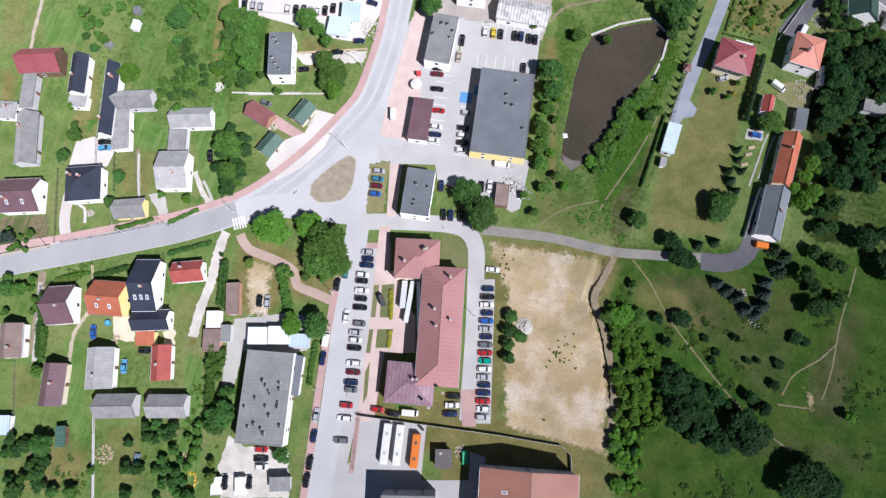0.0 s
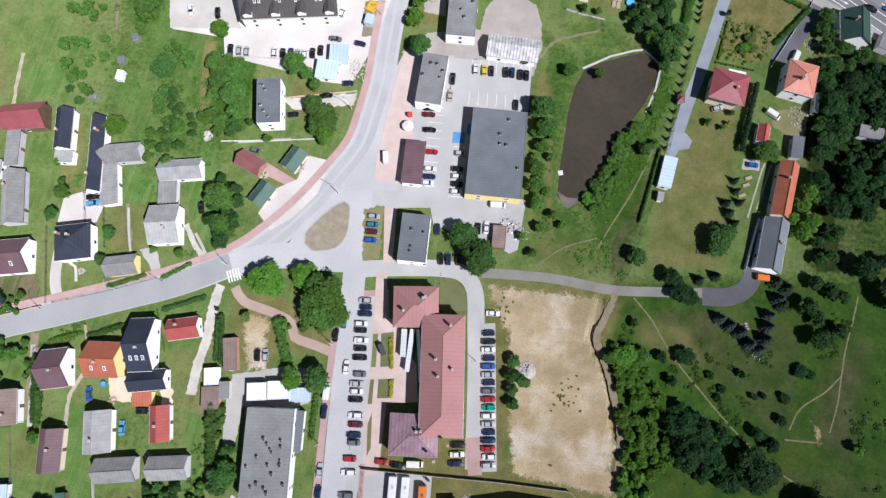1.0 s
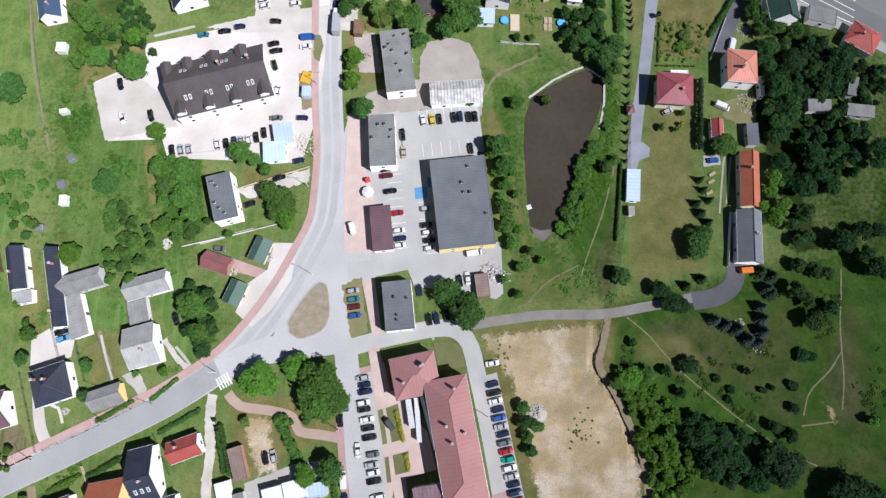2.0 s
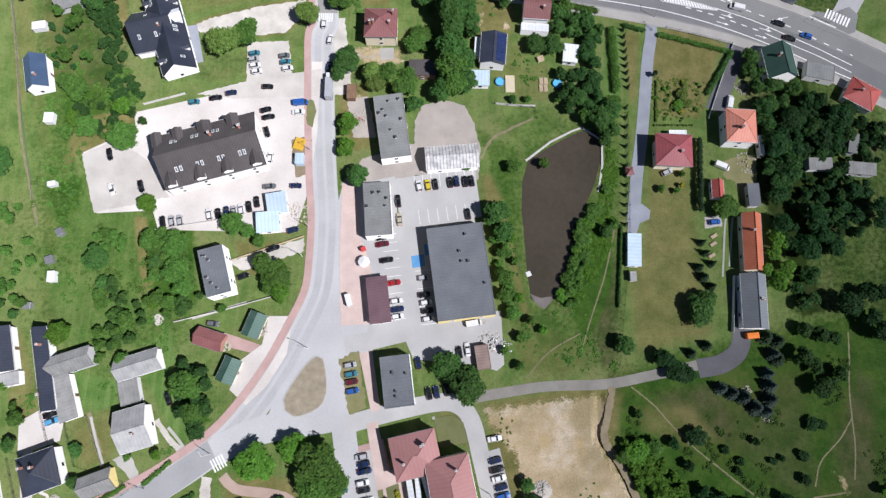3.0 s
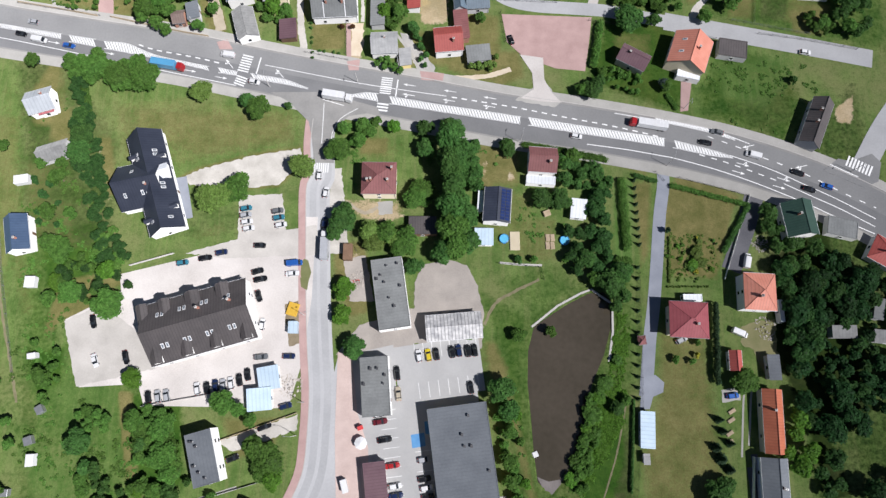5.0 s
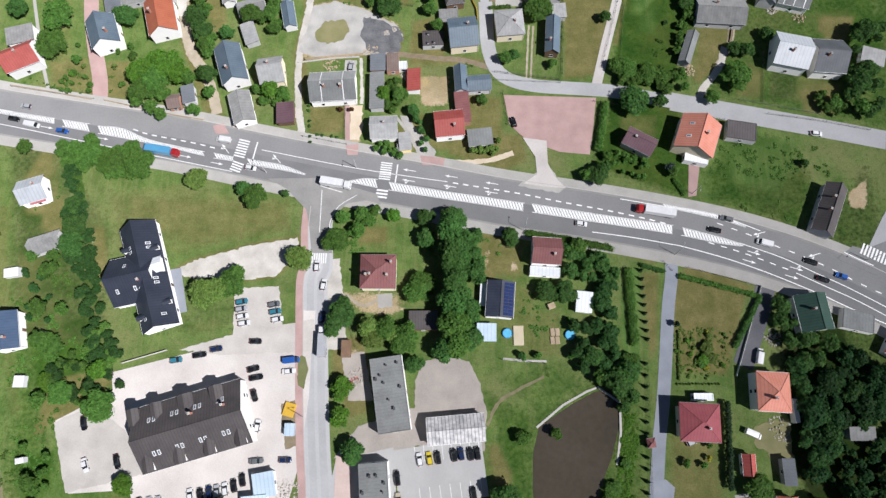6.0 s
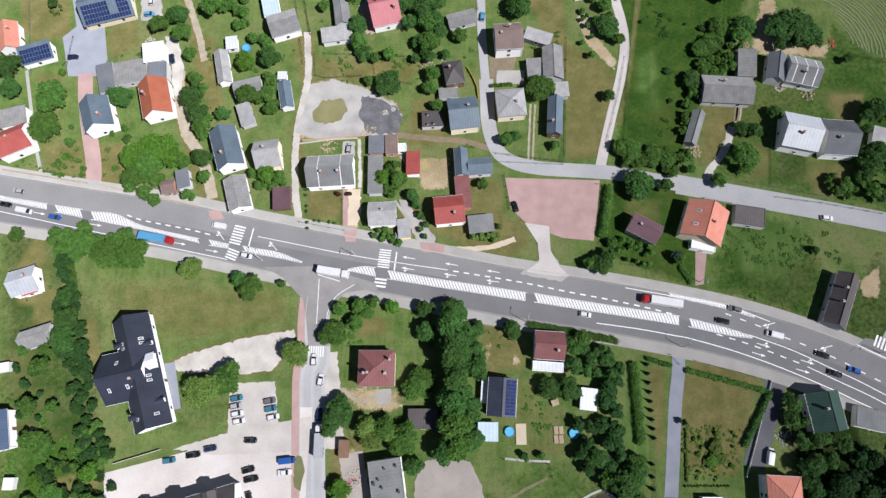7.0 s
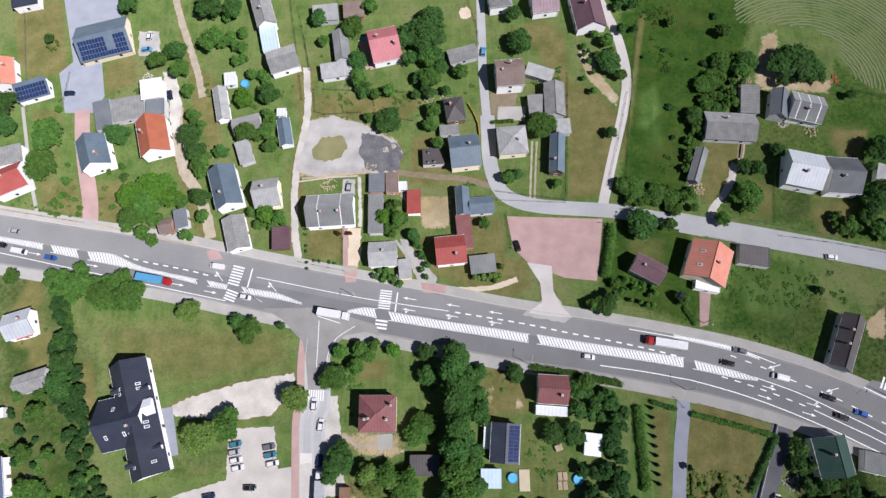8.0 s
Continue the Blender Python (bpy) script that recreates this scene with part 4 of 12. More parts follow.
def build_ground(x0, x1, y0, y1, step, pond):
    nx, ny = int((x1 - x0) / step) + 1, int((y1 - y0) / step) + 1
    gx, gy = np.meshgrid(np.linspace(x0, x1, nx), np.linspace(y0, y1, ny))
    P = np.stack([gx.ravel(), gy.ravel()], 1)
    col, more = np.zeros((len(P), 4)), np.zeros((len(P), 4))
    for kind, poly, soft, amount in COVERS:
        d = inside(P, poly)
        w = np.clip(0.5 + d / (2 * soft), 0, 1) * amount
        w = w * w * (3 - 2 * w)
        ch = {"dry": 0, "sand": 1, "dark": 2, "lush": 3, "pale": 4, "tilled": 5, "rank": 6, "heath": 7}[kind]
        layer = col if ch < 4 else more
        layer[:, ch % 4] = np.maximum(layer[:, ch % 4], w)
    d = inside(P, np.array(pond))
    z = np.where(d > -0.5, -1.3 * np.clip((d + 0.5) / 2.0, 0, 1), 0.0)
    gully = np.full(len(P), 9.0)
    for (ax, ay), (bx, by) in zip(DITCH, DITCH[1:]):
        t = np.clip(((P[:, 0] - ax) * (bx - ax) + (P[:, 1] - ay) * (by - ay)) / ((bx - ax) ** 2 + (by - ay) ** 2), 0, 1)
        gully = np.minimum(gully, np.hypot(P[:, 0] - ax - t * (bx - ax), P[:, 1] - ay - t * (by - ay)))
    z = np.minimum(z, -1.2 * np.clip(1.3 - gully / 1.6, 0, 1))
    V = np.c_[P, z]
    idx = np.arange(nx * ny).reshape(ny, nx)
    F = np.stack([idx[:-1, :-1], idx[:-1, 1:], idx[1:, 1:], idx[1:, :-1]], -1).reshape(-1, 4).tolist()
    far = 2500.0
    n = len(V)
    V = np.r_[V, [(-far, -far, 0), (far, -far, 0), (far, far, 0), (-far, far, 0)]]
    c = [idx[0, 0], idx[0, -1], idx[-1, -1], idx[-1, 0]]
    edges = [idx[0, :], idx[:, -1], idx[-1, ::-1], idx[::-1, 0]]
    for k in range(4):
        F.append([n + k, n + (k + 1) % 4] + [int(i) for i in edges[k][::-1]])
    me = bpy.data.meshes.new("ground")
    me.from_pydata(V.tolist(), [], F)
    at = me.color_attributes.new("cover", 'FLOAT_COLOR', 'POINT')
    at.data.foreach_set("color", np.r_[col, np.zeros((4, 4))].astype(np.float32).ravel())
    at = me.color_attributes.new("cover_more", 'FLOAT_COLOR', 'POINT')
    at.data.foreach_set("color", np.r_[more, np.zeros((4, 4))].astype(np.float32).ravel())
    m = bpy.data.materials.new("ground_cover")
    m.use_nodes = True
    nt = m.node_tree
    b = nt.nodes["Principled BSDF"]
    b.inputs["Roughness"].default_value = 0.95
    b.inputs["Diffuse Roughness"].default_value = 1.0
    b.inputs["Specular IOR Level"].default_value = 0.1
    geo = nt.nodes.new("ShaderNodeNewGeometry")
    def nz(scale, detail=6, rough=0.6):
        q = nt.nodes.new("ShaderNodeTexNoise")
        q.inputs["Scale"].default_value, q.inputs["Detail"].default_value, q.inputs["Roughness"].default_value = scale, detail, rough
        nt.links.new(geo.outputs["Position"], q.inputs["Vector"])
        return q.outputs[0]
    def span(v, a, bb):
        q = nt.nodes.new("ShaderNodeMapRange")
        q.inputs[1].default_value, q.inputs[2].default_value = a, bb
        nt.links.new(v, q.inputs[0])
        return q.outputs[0]
    def mixc(f, a, bb):
        q = nt.nodes.new("ShaderNodeMix")
        q.data_type = 'RGBA'
        nt.links.new(f, q.inputs[0])
        for k, v in ((6, a), (7, bb)):
            if isinstance(v, tuple):
                q.inputs[k].default_value = (*v, 1)
            else:
                nt.links.new(v, q.inputs[k])
        return q.outputs[2]
    def madd(v, a, bb):
        q = nt.nodes.new("ShaderNodeMath")
        q.operation = 'MULTIPLY_ADD'
        q.inputs[1].default_value, q.inputs[2].default_value = a, bb
        nt.links.new(v, q.inputs[0])
        return q.outputs[0]
    def plus(a, bb):
        q = nt.nodes.new("ShaderNodeMath")
        q.operation = 'ADD'
        q.use_clamp = True
        nt.links.new(a, q.inputs[0])
        nt.links.new(bb, q.inputs[1])
        return q.outputs[0]
    att = nt.nodes.new("ShaderNodeAttribute")
    att.attribute_name = "cover"
    sep = nt.nodes.new("ShaderNodeSeparateColor")
    nt.links.new(att.outputs["Color"], sep.inputs[0])
    broad, mid, fine = nz(0.035), nz(0.16), nz(0.7, 7, 0.62)
    # streaks left by mowing and old plots, drawn out along the gardens
    lay = nt.nodes.new("ShaderNodeMapping")
    lay.inputs["Rotation"].default_value[2] = radians(15)
    lay.inputs["Scale"].default_value = (0.55, 0.035, 1.0)
    nt.links.new(geo.outputs["Position"], lay.inputs["Vector"])
    drawn = nt.nodes.new("ShaderNodeTexNoise")
    drawn.inputs["Scale"].default_value, drawn.inputs["Detail"].default_value, drawn.inputs["Roughness"].default_value = 1.0, 5, 0.6
    nt.links.new(lay.outputs[0], drawn.inputs["Vector"])
    streak = drawn.outputs[0]
    att2 = nt.nodes.new("ShaderNodeAttribute")
    att2.attribute_name = "cover_more"
    sep2 = nt.nodes.new("ShaderNodeSeparateColor")
    nt.links.new(att2.outputs["Color"], sep2.inputs[0])
    grass = mixc(span(mid, 0.34, 0.66), (0.088, 0.158, 0.036), (0.174, 0.246, 0.072))
    grass = mixc(madd(span(broad, 0.48, 0.66), 0.80, 0.0), grass, (0.225, 0.235, 0.098))
    grass = mixc(madd(span(streak, 0.48, 0.66), 0.55, 0.0), grass, (0.205, 0.232, 0.088))
    grass = mixc(madd(span(fine, 0.50, 0.70), 0.42, 0.0), grass, (0.046, 0.104, 0.018))
    pale = mixc(span(mid, 0.34, 0.66), (0.084, 0.172, 0.036), (0.136, 0.232, 0.062))
    pale = mixc(madd(span(streak, 0.47, 0.64), 0.5, 0.0), pale, (0.230, 0.300, 0.105))
    pale = mixc(madd(span(fine, 0.52, 0.70), 0.30, 0.0), pale, (0.075, 0.165, 0.026))
    rank = mixc(span(mid, 0.34, 0.66), (0.034, 0.094, 0.012), (0.078, 0.152, 0.024))
    rank = mixc(madd(span(fine, 0.48, 0.66), 0.5, 0.0), rank, (0.024, 0.062, 0.010))
    tilled = mixc(span(streak, 0.44, 0.56), (0.105, 0.128, 0.048), (0.205, 0.165, 0.105))
    tilled = mixc(madd(span(fine, 0.50, 0.64), 0.6, 0.0), tilled, (0.070, 0.130, 0.030))
    heath = mixc(span(mid, 0.36, 0.62), (0.052, 0.078, 0.020), (0.120, 0.112, 0.056))
    heath = mixc(madd(span(fine, 0.46, 0.66), 0.55, 0.0), heath, (0.040, 0.070, 0.016))
    # near-black tone: dark meadow patches, and shade painted under the eastern wood
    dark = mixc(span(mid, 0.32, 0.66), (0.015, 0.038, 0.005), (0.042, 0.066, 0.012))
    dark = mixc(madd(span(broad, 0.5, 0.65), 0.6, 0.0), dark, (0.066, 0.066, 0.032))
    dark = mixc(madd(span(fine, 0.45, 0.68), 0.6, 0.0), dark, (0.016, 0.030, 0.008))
    dry = mixc(span(mid, 0.32, 0.66), (0.142, 0.146, 0.046), (0.250, 0.220, 0.088))
    dry = mixc(madd(span(fine, 0.45, 0.7), 0.45, 0.0), dry, (0.115, 0.130, 0.042))
    bare = mixc(span(nz(0.09, 6, 0.55), 0.36, 0.64), (0.42, 0.33, 0.195), (0.56, 0.465, 0.32))
    bare = mixc(madd(span(nz(0.045, 6, 0.6), 0.52, 0.66), 0.85, 0.0), bare, (0.62, 0.56, 0.47))
    bare = mixc(madd(span(broad, 0.52, 0.62), 0.65, 0.0), bare, (0.31, 0.265, 0.145))
    bare = mixc(madd(span(nz(0.38, 7, 0.65), 0.52, 0.68), 0.5, 0.0), bare, (0.36, 0.285, 0.165))
    bare = mixc(madd(span(nz(0.16, 7, 0.65), 0.56, 0.66), 0.55, 0.0), bare, (0.50, 0.385, 0.185))
    wob2 = madd(fine, 0.8, -0.4)
    lush = mixc(span(mid, 0.32, 0.66), (0.031, 0.087, 0.012), (0.078, 0.140, 0.024))
    lush = mixc(madd(span(fine, 0.45, 0.7), 0.6, 0.0), lush, (0.014, 0.050, 0.003))
    lush = mixc(madd(span(broad, 0.52, 0.62), 0.55, 0.0), lush, (0.095, 0.120, 0.026))
    c = mixc(span(plus(att.outputs["Alpha"], wob2), 0.25, 0.75), grass, lush)
    for more, tone in ((sep2.outputs[0], pale), (sep2.outputs[2], rank), (att2.outputs["Alpha"], heath), (sep2.outputs[1], tilled)):
        c = mixc(span(plus(more, wob2), 0.25, 0.75), c, tone)
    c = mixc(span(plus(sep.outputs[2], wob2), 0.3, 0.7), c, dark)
    c = mixc(span(plus(sep.outputs[0], wob2), 0.25, 0.75), c, dry)
    rag = plus(madd(nz(0.5, 8, 0.75), 1.3, -0.65), sep.outputs[1])
    c = mixc(span(rag, 0.40, 0.58), c, bare)
    speck = nt.nodes.new("ShaderNodeHueSaturation")
    nt.links.new(madd(span(nz(2.0, 5, 0.7), 0.35, 0.65), 0.34, 0.83), speck.inputs["Value"])
    nt.links.new(c, speck.inputs["Color"])
    nt.links.new(speck.outputs[0], b.inputs["Base Color"])
    bp = nt.nodes.new("ShaderNodeBump")
    bp.inputs["Strength"].default_value, bp.inputs["Distance"].default_value = 0.45, 0.3
    nt.links.new(fine, bp.inputs["Height"])
    nt.links.new(bp.outputs[0], b.inputs["Normal"])
    me.materials.append(m)
    ob = tagged(new("ground", me), "grass, dry meadow and bare soil ground sheet", "ground", "", "structure")
    return ob


def open_soil(P, clear=0.3, paved=True):
    """Which of the points P lie on open ground, clear of houses, lanes and paving."""
    ok = np.ones(len(P), bool)
    for x, y, r, a, b in FOOTPRINTS:
        dx, dy = P[:, 0] - x, P[:, 1] - y
        ok &= (np.abs(dx * math.cos(r) + dy * math.sin(r)) > a + clear) | (np.abs(dy * math.cos(r) - dx * math.sin(r)) > b + clear)
    if paved:
        for line, half in LANES:
            for (ax, ay), (bx, by) in zip(line, line[1:]):
                t = np.clip(((P[:, 0] - ax) * (bx - ax) + (P[:, 1] - ay) * (by - ay)) / ((bx - ax) ** 2 + (by - ay) ** 2 + 1e-9), 0, 1)
                ok &= np.hypot(P[:, 0] - ax - t * (bx - ax), P[:, 1] - ay - t * (by - ay)) > half + clear
        for poly in PAVED:
            lo, hi = poly.min(0), poly.max(0)
            near = ok & (P > lo).all(1) & (P < hi).all(1)
            if near.any():
                ok[near] &= inside(P[near], poly) < -0.1
    return ok


def scrub(name, poly, count, r0, r1, mat, label, seed):
    """Uncounted low shrubs and weeds scattered over a polygon, as one mesh."""
    rng = np.random.default_rng(seed)
    poly = np.array(poly, float)
    lo, hi = poly.min(0), poly.max(0)
    heart = rng.uniform(lo, hi, (max(4, count // 7), 2))
    P = heart[rng.integers(0, len(heart), count * 4)] + rng.normal(size=(count * 4, 2)) * rng.uniform(0.8, 4.5, (count * 4, 1))
    P = P[inside(P, poly) > 0]
    free = open_soil(P)
    P = (P[free] if free.sum() > 5 else P)[:count]
    out = []
    for x, y in P:
        r = r0 + (r1 - r0) * rng.random() ** 2
        lobes = [(x + rng.uniform(-0.9, 0.9) * r, y + rng.uniform(-0.9, 0.9) * r, r * 0.12, r * rng.uniform(0.4, 0.9), r * rng.uniform(0.15, 0.45)) for _ in range(4)]
        out.append(leaf_cloud(rng, lobes, 0.2, int(60 * r * r) + 16, 0.8))
    ob = new(name, leaf_mesh(name, np.concatenate(out), mat))
    return tagged(ob, label, "shrubs", "", "stuff")


def hatching(north, south, z, pitch=1.05, bar=0.81, slant=1.4):
    """White slanted bars between two edge lines, with a line along each edge."""
    n, s = smooth(north, 1.5), smooth(south, 1.5)
    L = max(along(n)[-1], along(s)[-1])
    at = lambda line, u: cut_at(line, min(max(u, 0.0), 1.0))
    sol = Solid()
    for k in range(int(L / pitch)):
        a = k * pitch / L
        b, w = a + slant / L, bar / L
        p = [at(n, a), at(s, b), at(s, b + w), at(n, a + w)]
        sol.slab([(*q, z) for q in p], 0.02)
    for line in (n, s):
        ribbon(sol, line, 0.22, z, 0.02)
    return tagged(new("road_hatching", sol.mesh("road_hatching", "paint_white")), "white diagonal hatching painted on dark asphalt", "road marking", "", "structure")


def cut_at(line, u):
    d = along(line)
    return np.array([np.interp(u * d[-1], d, line[:, 0]), np.interp(u * d[-1], d, line[:, 1])])


def hay_rows(centre, r0, r1, step, a0, a1, poly):
    """Rows of cut hay in wide arcs over a mown field, kept inside a polygon."""
    s = Solid()
    r = r0
    poly = np.array(poly, float)
    while r < r1:
        a = np.radians(np.arange(a0, a1, 2.0))
        wob = 0.25 * np.sin(a * 9 + r) + 0.12 * np.sin(a * 31 + 3 * r)
        P = np.stack([centre[0] + (r + wob) * np.cos(a), centre[1] + (r + wob) * np.sin(a)], 1)
        ok = inside(P, poly) > 0
        run = []
        for p, k in list(zip(P, ok)) + [(None, False)]:
            if k:
                run.append(p)
            else:
                if len(run) > 2:
                    ribbon(s, np.array(run), 0.5 + 0.12 * math.sin(5 * r), 0.12, 0.14)
                run = []
        r += step
    return tagged(new("hay_rows", s.mesh("hay_rows", "hay")), "rows of cut pale hay lying on a mown field", "hay", "", "stuff")


def umbrella(x, y, r=2.0):
    v = thing("parasol", x, y, 0, 0, "white market parasol on a pole beside the shop", "parasol")
    n = 8
    ring = lambda rad, z: [(rad * math.cos(2 * math.pi * i / n), rad * math.sin(2 * math.pi * i / n), z) for i in range(n)]
    part("canopy", Solid().rings([ring(r, 2.2), ring(r, 2.25), ring(0.1, 3.0)]), "trim_white", v)
    part("pole", Solid().tube((0, 0, 0), (0, 0, 2.9), 0.04, 0.04), "metal_grey", v)
    return v


def grove(name, poly, count, r0, r1, mat, label, seed, gap=0.7, tall=1.7):
    """A stand of trees too close to count: trunks and crowns scattered over a polygon."""
    rng = np.random.default_rng(seed)
    poly = np.array(poly, float)
    lo, hi = poly.min(0), poly.max(0)
    done, out, trunks = [], [], Solid()
    for _ in range(5000):
        if len(done) >= count:
            break
        p, r = rng.uniform(lo, hi), rng.uniform(r0, r1)
        if inside(p[None], poly)[0] < 0 or any(math.hypot(p[0] - q[0], p[1] - q[1]) < gap * (r + q[2]) for q in done) or not open_soil(p[None], 0.45 * r, False)[0]:
            continue
        done.append((p[0], p[1], r))
        h = tall * r + 1.5
        lobes = [(p[0], p[1], h * 0.62, r * 0.5, h * 0.3)]
        for k in range(15):
            a, q = rng.uniform(0, 2 * math.pi), math.sqrt(rng.uniform(0.05, 1)) * 0.74
            lr = r * rng.uniform(0.22, 0.44)
            lobes.append((p[0] + r * q * math.cos(a), p[1] + r * q * math.sin(a), h * min(0.82, 0.3 + 0.5 * (1.1 - q) + rng.uniform(-0.1, 0.12)), lr, lr * rng.uniform(0.7, 1)))
        out.append(leaf_cloud(rng, lobes, 0.36, int(105 * r * r) + 130))
        trunks.tube((p[0], p[1], -0.2), (p[0], p[1], h * 0.5), 0.05 * r, 0.03 * r, 6)
    ob = tagged(new(name), label, "woods", "", "stuff")
    part("foliage", leaf_mesh("foliage", np.concatenate(out), mat), mat, ob)
    part("trunks", trunks, "bark", ob)
    return ob



# ground cover
cover("dark", [(43.1, -0.6), (132.0, 22.1), (151.4, 75.5), (166.0, -71.0), (64.4, -98.7), (53.1, -50.8), (43.6, -20.0)], 6, 0.3)
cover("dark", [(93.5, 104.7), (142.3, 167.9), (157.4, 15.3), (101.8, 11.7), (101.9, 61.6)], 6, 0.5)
cover("lush", [(66.0, 288.4), (107.0, 287.8), (110.0, 262.1), (103.0, 242.6), (86.8, 212.9), (73.5, 185.1), (53.3, 190.6), (62.2, 233.7)], 4, 0.92)
cover("lush", [(98.5, 240.3), (170.6, 234.7), (155.7, 166.0), (85.1, 182.9)], 6, 0.55)
cover("lush", [(52.9, 185.3), (77.0, 181.0), (81.8, 157.0), (74.8, 145.6), (43.9, 157.4)], 4, 0.9)
cover("lush", [(43.1, -0.6), (132.0, 22.1), (151.4, 75.5), (166.0, -71.0), (64.4, -98.7), (53.1, -50.8), (43.6, -20.0)], 6, 0.74)
cover("lush", [(-143.6, 66.5), (-93.2, 66.5), (-85.6, 2.0), (-134.2, 2.1), (-142.9, 36.7)], 8, 0.5)
cover("lush", [(81.6, 155.1), (97.3, 172.6), (117.5, 166.4), (122.0, 148.9), (113.6, 132.3), (82.0, 143.7)], 4, 0.62)
cover("dry", [(5.2, -11.1), (40.3, -5.3), (48.7, -8.9), (45.2, -27.2), (55.7, -50.1), (56.7, -67.4), (25.6, -69.0), (13.6, -43.4)], 4, 1.0)
cover("sand", [(3.3, -12.7), (16.7, -10.9), (41.0, -8.1), (46.4, -11.5), (42.6, -24.1), (51.7, -40.3), (55.6, -53.7), (52.1, -66.9), (36.0, -67.0), (22.7, -57.4), (24.5, -38.5), (23.2, -29.5), (11.7, -25.0)], 5, 0.82)
cover("dry", [(-19.3, -77.8), (1.5, -73.8), (43.7, -69.2), (47.1, -84.0), (7.4, -94.9), (62.7, -82.8), (57.0, -60.4), (7.8, -70.3)], 4, 0.6)
cover("dry", [(61.0, 72.4), (78.9, 68.4), (79.4, 42.4), (81.5, 8.1), (52.2, 1.9), (52.1, 30.6), (58.7, 47.4)], 4, 0.6)
cover("lush", [(2.2, 64.9), (12.8, 72.5), (48.1, 91.8), (57.5, 108.8), (54.9, 46.3), (48.6, 0.9), (43.5, -2.5), (15.4, -5.3), (12.2, 19.4)], 4, 0.5)
cover("dark", [(61.0, 72.4), (80.4, 77.8), (82.8, 45.5), (81.8, 6.2), (50.8, -0.5), (53.2, 35.1)], 4, 0.2)
cover("dry", [(67.2, 119.9), (92.4, 112.4), (82.8, 85.4), (66.5, 86.4)], 2, 0.9)
cover("dry", [(57.2, 119.9), (64.2, 119.9), (61.3, 94.5), (57.9, 88.4)], 2, 0.8)
cover("dry", [(-138.9, 167.0), (-100.3, 151.1), (-54.5, 145.0), (-57.3, 128.4), (-92.3, 128.8), (-99.5, 143.5), (-121.0, 136.3), (-120.5, 94.6), (-94.2, 96.1), (-77.3, 104.3), (-115.6, 97.9), (-130.5, 125.5)], 5, 0.35)
cover("dry", [(-121.2, 151.3), (-58.5, 148.8), (-56.6, 132.1), (-93.8, 125.2), (-119.2, 136.3)], 6, 0.55)
cover("dry", [(-75.5, -33.5), (-52.9, -37.1), (-56.5, -55.3), (-68.1, -54.7)], 3, 0.9)
cover("dry", [(-148.7, -57.8), (-129.9, -60.4), (-130.8, -72.1), (-142.7, -71.6)], 3, 0.3)
cover("dry", [(9.4, 18.7), (23.3, 18.3), (41.5, 7.0), (41.3, -1.1), (17.2, -4.8)], 4, 0.4)
cover("dry", [(3.4, 135.2), (20.0, 135.0), (19.2, 117.2), (3.0, 117.3)], 3, 0.7)
cover("dry", [(-42.9, 135.6), (-18.8, 135.4), (-24.2, 124.6), (-40.7, 126.5)], 3, 0.4)
cover("dry", [(-49.3, 114.3), (-20.5, 112.3), (-20.4, 107.2), (-41.9, 107.4)], 3, 0.6)
cover("dry", [(-56.0, 234.0), (-13.0, 232.3), (-21.3, 222.1), (-54.5, 224.8)], 3, 0.9)
cover("dry", [(-56.4, 182.4), (-42.6, 182.2), (-43.2, 170.0), (-55.8, 169.8)], 1.5, 0.8)
cover("dry", [(38.7, 241.1), (55.6, 229.2), (44.4, 190.7), (35.6, 191.8)], 3, 0.7)
cover("dry", [(-176.0, 276.2), (-154.9, 275.9), (-147.7, 243.5), (-164.2, 240.1)], 2, 0.7)
cover("dry", [(-135.6, 247.7), (-124.3, 251.6), (-121.6, 238.4), (-135.2, 237.4)], 2, 0.8)
cover("dry", [(-132.0, 200.1), (-119.8, 200.0), (-121.8, 184.1), (-129.7, 184.2)], 2, 0.8)
cover("dry", [(-161.3, 229.5), (-146.6, 229.3), (-137.8, 185.3), (-150.5, 189.7)], 3, 0.4)
cover("dry", [(86.8, 212.9), (103.0, 212.7), (94.6, 195.4), (80.7, 195.6)], 3, 0.6)
cover("dry", [(118.2, 219.3), (147.7, 223.4), (144.2, 205.6), (130.6, 208.0)], 4, 0.4)
cover("dry", [(-103.7, 260.0), (-86.8, 264.7), (-85.0, 242.7), (-92.2, 206.2), (-100.4, 238.1)], 4, 0.35)
cover("dry", [(-21.1, 203.2), (7.0, 200.7), (10.9, 196.3), (-21.1, 196.7)], 2, 0.7)
cover("sand", [(106.2, 235.5), (112.5, 257.1), (120.3, 259.4), (118.4, 240.1), (137.8, 237.5), (134.5, 230.5), (109.9, 232.0)], 2.5, 0.66)
cover("sand", [(131.0, 147.0), (139.2, 152.6), (137.0, 141.3), (131.8, 141.3)], 2, 0.9)
cover("sand", [(42.5, 250.7), (47.9, 251.8), (50.2, 240.9), (56.8, 231.5), (55.4, 226.9), (45.9, 238.6)], 1.5, 0.9)
cover("sand", [(-18.1, 193.5), (-5.1, 193.3), (-5.3, 180.8), (-16.1, 179.9)], 2, 0.7)
cover("sand", [(-42.6, 181.2), (-36.7, 181.1), (-37.3, 166.0), (-42.1, 166.0)], 1.5, 0.8)
cover("sand", [(-42.9, 134.7), (-24.4, 135.4), (-26.2, 131.8), (-40.9, 131.0)], 2, 0.25)
cover("dry", [(-115.7, -107.8), (-95.4, -107.4), (-93.2, -122.0), (-112.8, -127.4)], 5, 0.7)
